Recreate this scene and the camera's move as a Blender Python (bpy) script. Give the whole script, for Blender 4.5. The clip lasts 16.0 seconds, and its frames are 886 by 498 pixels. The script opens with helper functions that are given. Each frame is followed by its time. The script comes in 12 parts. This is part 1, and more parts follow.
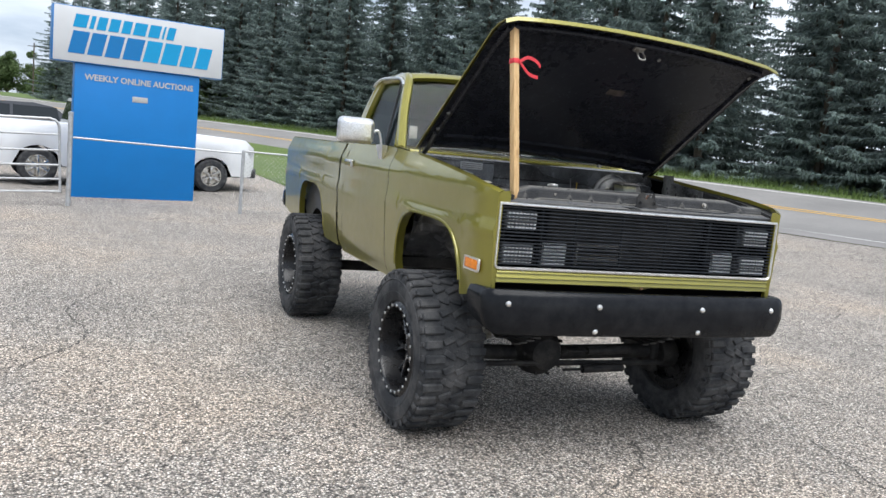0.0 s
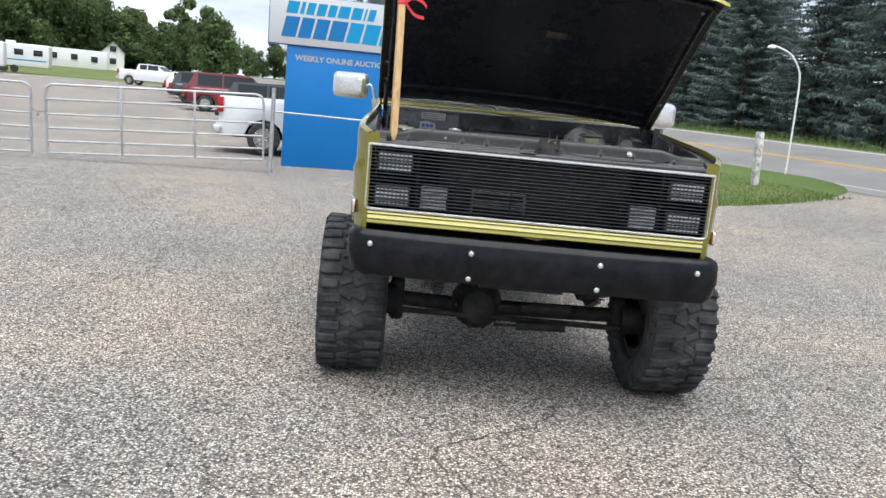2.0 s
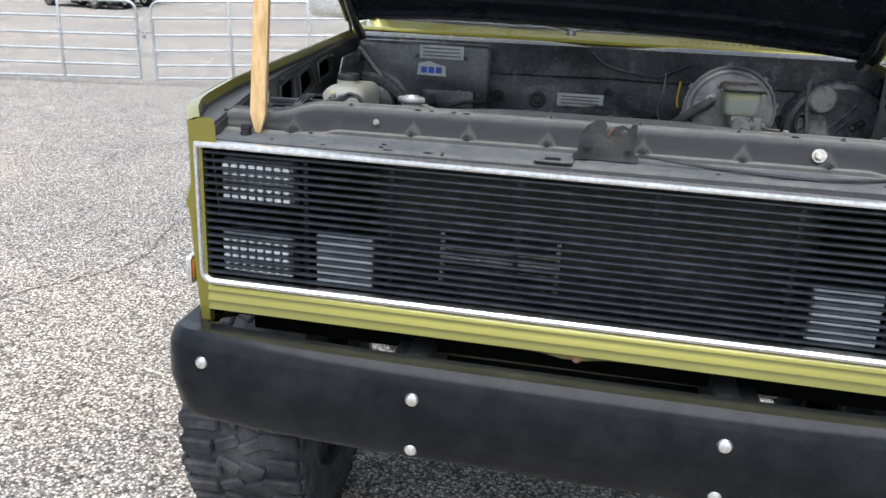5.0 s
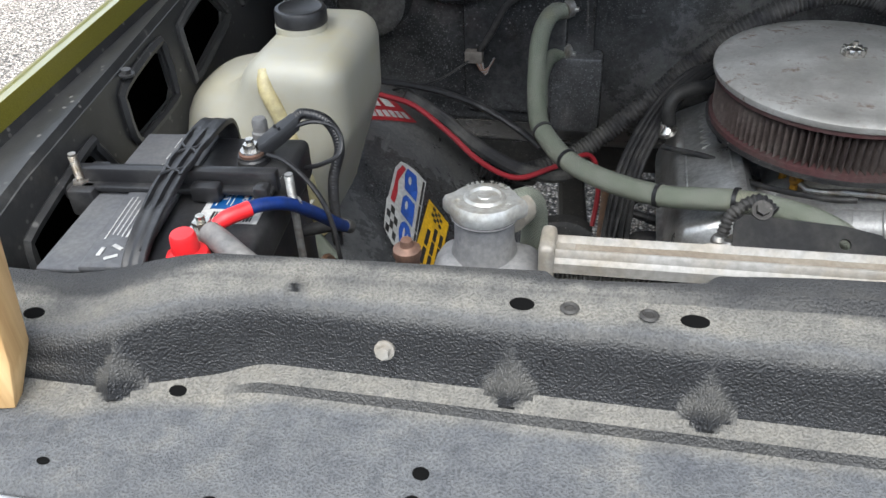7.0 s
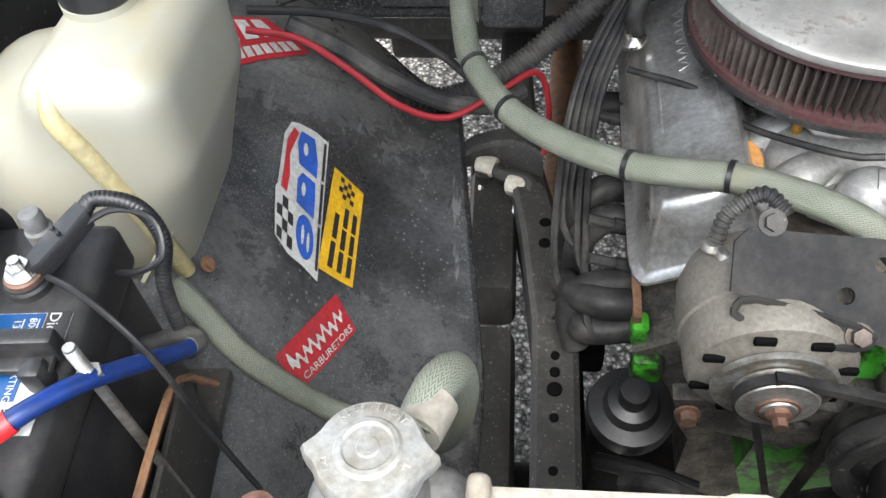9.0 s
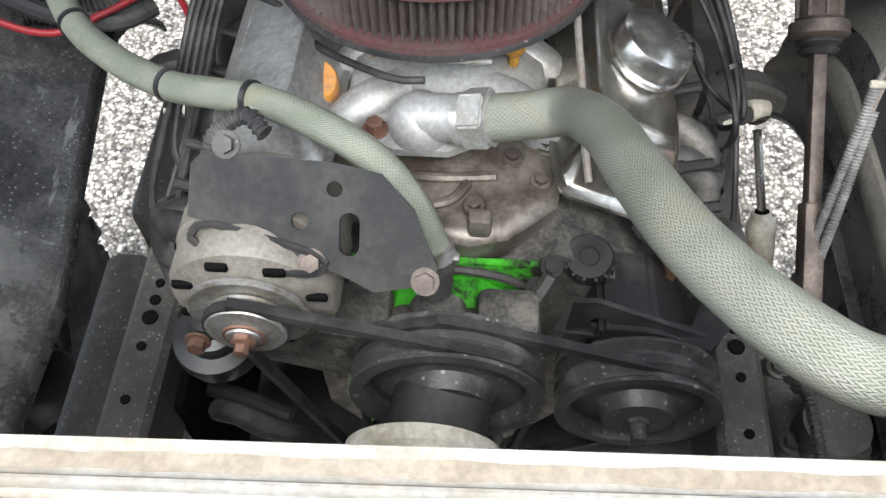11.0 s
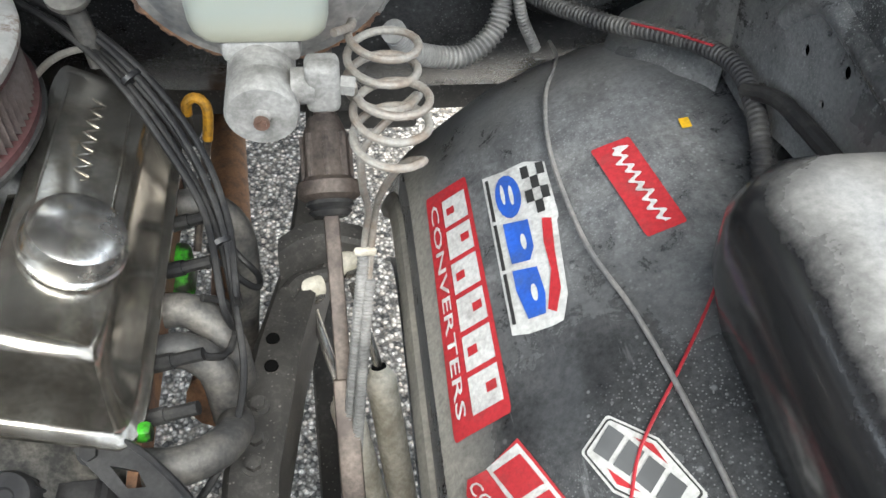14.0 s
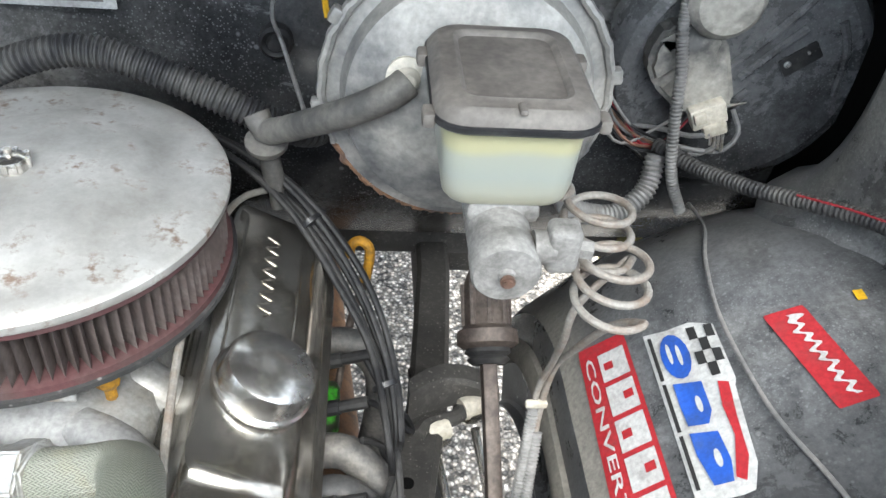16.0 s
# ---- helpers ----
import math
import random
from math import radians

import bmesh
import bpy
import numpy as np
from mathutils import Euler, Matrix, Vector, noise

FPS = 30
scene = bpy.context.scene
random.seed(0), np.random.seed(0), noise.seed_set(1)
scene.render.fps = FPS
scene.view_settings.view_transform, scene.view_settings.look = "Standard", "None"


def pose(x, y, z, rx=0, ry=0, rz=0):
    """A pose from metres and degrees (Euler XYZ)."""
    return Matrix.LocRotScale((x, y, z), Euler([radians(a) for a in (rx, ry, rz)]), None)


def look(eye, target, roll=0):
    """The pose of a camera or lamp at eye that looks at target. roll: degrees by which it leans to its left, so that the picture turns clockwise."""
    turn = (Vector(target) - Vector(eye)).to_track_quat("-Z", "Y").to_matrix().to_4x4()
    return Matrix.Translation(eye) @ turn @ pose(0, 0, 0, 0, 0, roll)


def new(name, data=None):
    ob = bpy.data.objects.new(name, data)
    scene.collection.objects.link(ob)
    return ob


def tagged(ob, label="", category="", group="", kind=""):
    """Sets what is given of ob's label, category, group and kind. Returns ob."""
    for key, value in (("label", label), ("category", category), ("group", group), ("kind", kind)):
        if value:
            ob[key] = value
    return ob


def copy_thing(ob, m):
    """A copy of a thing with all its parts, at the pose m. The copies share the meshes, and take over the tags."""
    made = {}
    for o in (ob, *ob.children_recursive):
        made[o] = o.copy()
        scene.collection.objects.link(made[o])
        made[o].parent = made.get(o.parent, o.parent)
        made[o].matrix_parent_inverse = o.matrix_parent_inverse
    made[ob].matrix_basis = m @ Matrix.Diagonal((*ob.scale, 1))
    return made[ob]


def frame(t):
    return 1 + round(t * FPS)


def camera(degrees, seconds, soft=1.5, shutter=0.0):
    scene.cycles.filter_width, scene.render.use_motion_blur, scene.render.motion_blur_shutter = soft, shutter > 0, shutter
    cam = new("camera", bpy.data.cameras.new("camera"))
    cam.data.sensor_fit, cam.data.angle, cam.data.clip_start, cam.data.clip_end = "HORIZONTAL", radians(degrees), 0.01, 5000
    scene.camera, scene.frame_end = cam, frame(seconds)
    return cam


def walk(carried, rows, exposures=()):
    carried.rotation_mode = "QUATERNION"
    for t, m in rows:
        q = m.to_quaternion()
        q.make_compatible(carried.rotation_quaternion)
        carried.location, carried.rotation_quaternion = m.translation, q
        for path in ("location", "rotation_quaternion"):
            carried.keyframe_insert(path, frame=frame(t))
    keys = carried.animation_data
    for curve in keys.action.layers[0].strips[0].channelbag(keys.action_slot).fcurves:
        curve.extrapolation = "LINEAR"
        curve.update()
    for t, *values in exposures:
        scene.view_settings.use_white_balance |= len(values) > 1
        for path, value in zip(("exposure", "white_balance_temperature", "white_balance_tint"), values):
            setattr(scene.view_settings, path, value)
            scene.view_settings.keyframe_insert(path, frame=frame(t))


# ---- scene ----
cam = camera(57.2, 16.0)

PATH = [
    (0, (-2.734, -3.86, 1.737), (-2.009, -2.013, 1.484), 5.4),
    (0.5, (-2.225, -4.085, 1.719), (-1.678, -2.178, 1.464), 5.6),
    (1, (-1.7, -4.323, 1.705), (-1.334, -2.375, 1.436), 5.7),
    (1.5, (-1.149, -4.372, 1.69), (-0.95, -2.405, 1.393), 5.5),
    (2, (-0.614, -4.334, 1.706), (-0.554, -2.365, 1.355), 5.2),
    (2.5, (-0.249, -4.178, 1.738), (-0.311, -2.22, 1.335), 4.7),
    (3, (-0.018, -3.793, 1.758), (-0.184, -1.854, 1.297), 4.0),
    (3.2, (0.069, -3.615, 1.755), (-0.139, -1.684, 1.277), 3.7),
    (5.3, (0.031, -1.455, 1.87), (-0.346, 0.393, 1.204), 2.2),
    (5.5, (-0.015, -1.262, 1.886), (-0.391, 0.569, 1.176), 2.0),
    (6, (-0.106, -0.834, 1.904), (-0.475, 0.941, 1.058), 1.4),
    (6.5, (-0.27, -0.506, 1.922), (-0.628, 1.187, 0.919), -0.4),
    (7, (-0.373, -0.265, 1.932), (-0.743, 1.31, 0.756), -2.9),
    (7.5, (-0.432, -0.058, 1.946), (-0.81, 1.385, 0.614), -5.9),
    (8, (-0.535, 0.066, 1.957), (-0.882, 1.416, 0.523), -7.6),
    (8.5, (-0.517, 0.111, 1.96), (-0.82, 1.4, 0.462), -7.9),
    (9, (-0.385, 0.122, 1.943), (-0.623, 1.362, 0.392), -6.5),
    (9.2, (-0.328, 0.124, 1.936), (-0.545, 1.348, 0.37), -5.9),
    (11.3, (0.107, 0.176, 1.891), (0.045, 1.287, 0.229), -0.1),
    (11.5, (0.15, 0.181, 1.884), (0.117, 1.289, 0.22), 0.5),
    (12, (0.263, 0.193, 1.879), (0.3, 1.273, 0.196), 2.4),
    (12.5, (0.367, 0.213, 1.864), (0.475, 1.299, 0.188), 2.9),
    (13, (0.443, 0.23, 1.854), (0.602, 1.331, 0.191), 3.6),
    (13.5, (0.466, 0.264, 1.856), (0.666, 1.443, 0.253), 4.2),
    (14, (0.477, 0.315, 1.864), (0.72, 1.626, 0.374), 4.9),
    (14.5, (0.486, 0.354, 1.871), (0.765, 1.788, 0.506), 5.5),
    (15, (0.471, 0.357, 1.865), (0.763, 1.873, 0.594), 6.1),
    (15.5, (0.418, 0.333, 1.867), (0.665, 1.874, 0.616), 6.0),
    (16, (0.313, 0.332, 1.878), (0.512, 1.874, 0.62), 6.0),
]
EXPOSURES = [(0, 0.82, 6150, 10), (3.2, 0.76, 6150, 10), (5.3, 1.25, 5950, 10), (6.4, 1.62, 5950, 9), (7.0, 1.62, 6150, 9), (8.0, 2.02, 6250, 9), (9.2, 2.4, 6300, 9), (11.3, 2.5, 6200, 9), (13.0, 2.4, 6250, 9), (14, 2.85, 6300, 6), (15, 3.05, 6200, 7), (16, 2.92, 6200, 7)]
walk(cam, [(t, look(eye, target, roll)) for t, eye, target, roll in PATH], EXPOSURES)

# ---- sky and sun ----
world = bpy.data.worlds.new("cloudy_sky")
scene.world = world
world.use_nodes = True
wt = world.node_tree
bg = wt.nodes["Background"]
sky = wt.nodes.new("ShaderNodeTexSky")
sky.sky_type, sky.sun_disc = "NISHITA", False
sky.sun_elevation, sky.sun_rotation = radians(66), radians(176)
wc = wt.nodes.new("ShaderNodeTexCoord")
wm = wt.nodes.new("ShaderNodeMapping")
wm.inputs["Scale"].default_value = (1.0, 1.0, 3.6)
wt.links.new(wc.outputs["Generated"], wm.inputs["Vector"])
wn = wt.nodes.new("ShaderNodeTexNoise")
wn.inputs["Scale"].default_value, wn.inputs["Detail"].default_value, wn.inputs["Roughness"].default_value = 3.0, 7.0, 0.55
wt.links.new(wm.outputs[0], wn.inputs["Vector"])
wr = wt.nodes.new("ShaderNodeValToRGB")
els = wr.color_ramp.elements
els[0].position, els[0].color = 0.36, (3.0, 3.4, 4.0, 1)
els[1].position, els[1].color = 0.70, (7.4, 7.55, 7.75, 1)
mid = els.new(0.50)
mid.color = (4.9, 5.2, 5.6, 1)
wt.links.new(wn.outputs["Fac"], wr.inputs["Fac"])
wx = wt.nodes.new("ShaderNodeMix")
wx.data_type = "RGBA"
wx.inputs[0].default_value = 0.88
wt.links.new(sky.outputs[0], wx.inputs[6])
wt.links.new(wr.outputs[0], wx.inputs[7])
wt.links.new(wx.outputs[2], bg.inputs["Color"])
bg.inputs["Strength"].default_value = 0.11

sun_data = bpy.data.lights.new("sun", "SUN")
sun_data.energy, sun_data.angle, sun_data.color = 2.6, radians(60), (1.0, 0.96, 0.9)
sun = new("sun", sun_data)
sun.matrix_world = look((0.5, -7.5, 17), (0, 0, 0))

# ---- building helpers ----
def thing(name, label, category, group="", kind="", at=(0, 0, 0)):
    ob = new(name)
    ob.location = at
    ob.empty_display_size = 0.05
    return tagged(ob, label, category, group, kind)


def finish(bm, name, material, smooth=35):
    me = bpy.data.meshes.new(name)
    bmesh.ops.recalc_face_normals(bm, faces=bm.faces)
    bm.to_mesh(me)
    bm.free()
    me.materials.append(material)
    if smooth:
        me.set_sharp_from_angle(angle=radians(smooth))
        for p in me.polygons:
            p.use_smooth = True
    return me


def part(name, bm, material, parent, label="", smooth=35):
    ob = new(name, finish(bm, name, material, smooth))
    ob.parent = parent
    if label:
        ob["label"] = label
    return ob


def solo(name, bm, material, label, category, group="", kind="", smooth=35):
    ob = new(name, finish(bm, name, material, smooth))
    return tagged(ob, label, category, group, kind)


def box(bm, c, s, bevel=0.0, m=None, seg=2):
    r = bmesh.ops.create_cube(bm, size=1.0)
    vs = r["verts"]
    mm = Matrix.Translation(c) @ Matrix.Diagonal((*s, 1))
    if m is not None:
        mm = m @ mm
    bmesh.ops.transform(bm, matrix=mm, verts=vs)
    if bevel > 0:
        es = list({e for v in vs for e in v.link_edges})
        bmesh.ops.bevel(bm, geom=es, offset=bevel, segments=seg, profile=0.5, affect="EDGES")
    return bm


def cyl(bm, a, b, r, seg=16, r2=None, cap=True):
    """A cylinder or cone from a to b."""
    a, b = Vector(a), Vector(b)
    d = b - a
    q = d.to_track_quat("Z", "Y").to_matrix().to_4x4()
    bmesh.ops.create_cone(bm, cap_ends=cap, segments=seg, radius1=r, radius2=r if r2 is None else r2, depth=d.length,
                          matrix=Matrix.Translation((a + b) / 2) @ q)
    return bm


def lathe(bm, prof, a, axis=(0, 0, 1), seg=24):
    """Turns a profile of (radius, height) pairs about an axis through a."""
    q = Vector(axis).to_track_quat("Z", "Y").to_matrix()
    rings = []
    for r, h in prof:
        ring = []
        for k in range(seg):
            t = 2 * math.pi * k / seg
            ring.append(bm.verts.new(Vector(a) + q @ Vector((r * math.cos(t), r * math.sin(t), h))))
        rings.append(ring)
    for r0, r1 in zip(rings, rings[1:]):
        for k in range(seg):
            bm.faces.new((r0[k], r0[(k + 1) % seg], r1[(k + 1) % seg], r1[k]))
    shut = prof[0] == prof[-1]
    if prof[0][0] > 1e-5 and not shut:
        bm.faces.new(rings[0][::-1])
    if prof[-1][0] > 1e-5 and not shut:
        bm.faces.new(rings[-1])
    bmesh.ops.remove_doubles(bm, verts=[v for r in (rings[0], rings[-1]) for v in r], dist=1e-6)
    return bm


def spline(pts, step=0.012):
    """A smooth path through points."""
    p = [Vector(q) for q in pts]
    if len(p) == 2:
        n = max(2, int((p[1] - p[0]).length / step))
        return [p[0].lerp(p[1], k / n) for k in range(n + 1)]
    p = [p[0] * 2 - p[1]] + p + [p[-1] * 2 - p[-2]]
    out = []
    for i in range(1, len(p) - 2):
        a, b, c, d = p[i - 1:i + 3]
        n = max(2, int((c - b).length / step))
        for k in range(n):
            t = k / n
            out.append(0.5 * ((2 * b) + (c - a) * t + (2 * a - 5 * b + 4 * c - d) * t * t + (3 * b - a - 3 * c + d) * t ** 3))
    out.append(p[-2].copy())
    return out


def tube(bm, pts, r, seg=10, step=0.012, ribs=0.0, depth=0.0, caps=True):
    """A hose along a path; ribs: the pitch of its corrugation in metres."""
    if ribs:
        step = ribs / 4
    path = spline(pts, step)
    uv = bm.loops.layers.uv.verify()
    rings, run = [], [0.0]
    up = Vector((0.123, 0.31, 0.9))
    for i, c in enumerate(path):
        t = (path[min(i + 1, len(path) - 1)] - path[max(i - 1, 0)]).normalized()
        up = (up - t * up.dot(t)).normalized()
        side = t.cross(up)
        rr = r(i / (len(path) - 1)) if callable(r) else r
        if ribs:
            rr *= 1 - depth * (i % 4 in (2, 3))
        rings.append([bm.verts.new(c + rr * (math.cos(a) * up + math.sin(a) * side)) for a in (2 * math.pi * k / seg for k in range(seg))])
        if i:
            run.append(run[-1] + (c - path[i - 1]).length)
    for i, (a, b) in enumerate(zip(rings, rings[1:])):
        for k in range(seg):
            fc = bm.faces.new((a[k], a[(k + 1) % seg], b[(k + 1) % seg], b[k]))
            for lp, (u, v) in zip(fc.loops, ((k, i), (k + 1, i), (k + 1, i + 1), (k, i + 1))):
                lp[uv].uv = (u / seg, run[v])
    if caps:
        bm.faces.new(rings[0][::-1])
        bm.faces.new(rings[-1])
    return bm


def loft(bm, rings, closed=True, caps=False):
    vs = [[bm.verts.new(p) for p in r] for r in rings]
    n = len(vs[0])
    for a, b in zip(vs, vs[1:]):
        for k in range(n if closed else n - 1):
            bm.faces.new((a[k], a[(k + 1) % n], b[(k + 1) % n], b[k]))
    if caps:
        bm.faces.new(vs[0][::-1])
        bm.faces.new(vs[-1])
    return bm


def thicken(bm, t):
    """Gives an open sheet real thickness."""
    bmesh.ops.recalc_face_normals(bm, faces=bm.faces[:])
    bm.normal_update()
    bmesh.ops.solidify(bm, geom=bm.faces[:], thickness=t)
    return bm


def plate(bm, outer, holes=(), thick=0.003, m=None):
    """A flat sheet in x-y with holes, extruded along z."""
    b2 = bmesh.new()
    for loop in (outer, *holes):
        vs = [b2.verts.new((x, y, 0)) for x, y in loop]
        for k in range(len(vs)):
            b2.edges.new((vs[k], vs[(k + 1) % len(vs)]))
    bmesh.ops.triangle_fill(b2, use_beauty=True, use_dissolve=False, edges=b2.edges[:])
    ret = bmesh.ops.extrude_face_region(b2, geom=b2.faces[:])
    bmesh.ops.translate(b2, vec=(0, 0, thick), verts=[v for v in ret["geom"] if isinstance(v, bmesh.types.BMVert)])
    if m is not None:
        bmesh.ops.transform(b2, matrix=m, verts=b2.verts)
    join(bm, b2)
    return bm


def join(bm, b2, m=None):
    if m is not None:
        bmesh.ops.transform(b2, matrix=m, verts=b2.verts)
    new_v = {v: bm.verts.new(v.co) for v in b2.verts}
    for f in b2.faces:
        try:
            bm.faces.new([new_v[v] for v in f.verts])
        except ValueError:
            pass
    b2.free()
    return bm


def rrect(w, h, r, n=4, cx=0.0, cy=0.0):
    """A rounded rectangle as a list of points."""
    out = []
    for sx, sy, a0 in ((1, 1, 0), (-1, 1, 90), (-1, -1, 180), (1, -1, 270)):
        for k in range(n + 1):
            a = radians(a0 + 90 * k / n)
            out.append((cx + sx * (w / 2 - r) + r * math.cos(a), cy + sy * (h / 2 - r) + r * math.sin(a)))
    return out


def disc(r, n=16, cx=0.0, cy=0.0):
    return [(cx + r * math.cos(2 * math.pi * k / n), cy + r * math.sin(2 * math.pi * k / n)) for k in range(n)]


def hexbolt(bm, at, axis=(0, 0, 1), r=0.008, h=0.006):
    lathe(bm, [(r * 1.5, -0.001), (r * 1.5, 0.0015), (r * 0.2, 0.0016)], at, axis, 14)
    a = Vector(at) + Vector(axis).normalized() * 0.0015
    cyl(bm, a, a + Vector(axis).normalized() * h, r, 6)
    return bm


def lettering(text, size, m, material, parent, name="lettering", label="", thick=0.001, align="CENTER", bold=0.0):
    cu = bpy.data.curves.new(name, "FONT")
    cu.body, cu.size, cu.align_x, cu.align_y, cu.extrude, cu.offset = text, size, align, "CENTER", thick, bold
    cu.resolution_u = 2
    tmp = bpy.data.objects.new(name, cu)
    me = bpy.data.meshes.new_from_object(tmp)
    bpy.data.objects.remove(tmp)
    bpy.data.curves.remove(cu)
    me.materials.clear()
    me.materials.append(material)
    me.transform(m)
    ob = new(name, me)
    ob.parent = parent
    if label:
        ob["label"] = label
    return ob


def lerp(a, b, t):
    return a + (b - a) * t


def table_at(pairs, v):
    """A value read off a list of (key, value) pairs."""
    if v <= pairs[0][0]:
        return pairs[0][1]
    for (a, p), (b, q) in zip(pairs, pairs[1:]):
        if v <= b:
            return lerp(p, q, (v - a) / (b - a))
    return pairs[-1][1]


def smoothstep(a, b, v):
    t = min(1, max(0, (v - a) / (b - a)))
    return t * t * (3 - 2 * t)


# ---- materials ----
class Mat:
    """A small wrapper round a node tree."""

    def __init__(self, name, color=(0.5, 0.5, 0.5), rough=0.5, metal=0.0):
        self.mat = bpy.data.materials.new(name)
        self.mat.use_nodes = True
        self.t = self.mat.node_tree
        self.b = self.t.nodes["Principled BSDF"]
        self.b.inputs["Base Color"].default_value = (*color, 1)
        self.b.inputs["Roughness"].default_value = rough
        self.b.inputs["Metallic"].default_value = metal
        self.height = None

    def n(self, kind, **props):
        node = self.t.nodes.new(kind)
        for k, v in props.items():
            if k in node.inputs:
                node.inputs[k].default_value = v
        return node

    def link(self, a, b):
        self.t.links.new(a, b)

    def coords(self, uv=False):
        c = self.t.nodes.new("ShaderNodeTexCoord")
        return c.outputs["UV" if uv else "Object"]

    def noise(self, scale, detail=4.0, rough=0.55, vec=None):
        nd = self.n("ShaderNodeTexNoise", Scale=scale, Detail=detail, Roughness=rough)
        self.link(vec or self.coords(), nd.inputs["Vector"])
        return nd.outputs["Fac"]

    def ramp(self, fac, stops):
        nd = self.t.nodes.new("ShaderNodeValToRGB")
        el = nd.color_ramp.elements
        while len(el) < len(stops):
            el.new(0.5)
        for e, (p, c) in zip(el, stops):
            e.position = p
            e.color = (*c, 1) if len(c) == 3 else c
        self.link(fac, nd.inputs["Fac"])
        return nd.outputs["Color"]

    def mix(self, fac, a, b, kind="MIX"):
        nd = self.t.nodes.new("ShaderNodeMix")
        nd.data_type, nd.blend_type = "RGBA", kind
        for sock, v in ((nd.inputs[0], fac), (nd.inputs[6], a), (nd.inputs[7], b)):
            if hasattr(v, "default_value"):
                self.link(v, sock)
            elif isinstance(v, tuple):
                sock.default_value = (*v, 1)
            else:
                sock.default_value = v
        return nd.outputs[2]

    def math(self, op, a, b=0.0):
        nd = self.t.nodes.new("ShaderNodeMath")
        nd.operation = op
        for sock, v in zip(nd.inputs, (a, b)):
            if hasattr(v, "default_value"):
                self.link(v, sock)
            else:
                sock.default_value = v
        return nd.outputs[0]

    def color(self, sock):
        self.link(sock, self.b.inputs["Base Color"])
        return self

    def roughness(self, fac, lo, hi):
        nd = self.n("ShaderNodeMapRange")
        self.link(fac, nd.inputs["Value"])
        nd.inputs["To Min"].default_value, nd.inputs["To Max"].default_value = lo, hi
        self.link(nd.outputs["Result"], self.b.inputs["Roughness"])
        return self

    def bump(self, height, strength=0.3, dist=0.002):
        nd = self.t.nodes.new("ShaderNodeBump")
        nd.inputs["Strength"].default_value, nd.inputs["Distance"].default_value = strength, dist
        self.link(height, nd.inputs["Height"])
        if self.height is not None:
            self.link(self.height, nd.inputs["Normal"])
        self.height = nd.outputs["Normal"]
        self.link(self.height, self.b.inputs["Normal"])
        return self


def worn(name, base, dirt, rough=(0.4, 0.7), metal=0.0, scale=9.0, fine=160.0, bump=0.15, amount=(0.42, 0.68), dist=0.001):
    """Paint, plastic or metal with dust, stains and a fine grain."""
    m = Mat(name, base, rough[0], metal)
    big, small = m.noise(scale, 6, 0.65), m.noise(fine, 3, 0.6)
    stain = m.ramp(big, [(amount[0], (0, 0, 0)), (amount[1], (1, 1, 1))])
    speck = m.ramp(small, [(0.35, (0.82, 0.82, 0.82)), (0.7, (1.15, 1.15, 1.15))])
    col = m.mix(stain, base, dirt)
    m.color(m.mix(1.0, col, speck, "MULTIPLY"))
    m.roughness(big, rough[1], rough[0])
    m.bump(small, bump, dist)
    return m.mat


def plain(name, base, rough=0.5, metal=0.0, var=0.12, scale=20.0):
    m = Mat(name, base, rough, metal)
    v = m.noise(scale, 4)
    lo, hi = tuple(c * (1 - var) for c in base), tuple(min(1, c * (1 + var)) for c in base)
    m.color(m.ramp(v, [(0.3, lo), (0.7, hi)]))
    m.roughness(v, max(0.02, rough - 0.08), min(1, rough + 0.08))
    return m.mat


def make_paint():
    """Olive metallic car paint under clear coat."""
    m = Mat("olive_paint", (0.16, 0.145, 0.018), 0.35, 0.55)
    big, fl = m.noise(1.6, 3), m.noise(900, 1)
    col = m.ramp(big, [(0.3, (0.20, 0.18, 0.022)), (0.7, (0.25, 0.225, 0.032))])
    m.color(m.mix(0.25, col, m.ramp(fl, [(0.3, (0.12, 0.11, 0.012)), (0.7, (0.33, 0.30, 0.06))])))
    m.b.inputs["Coat Weight"].default_value = 0.9
    m.b.inputs["Coat Roughness"].default_value = 0.06
    m.roughness(m.noise(14, 4), 0.3, 0.45)
    return m.mat


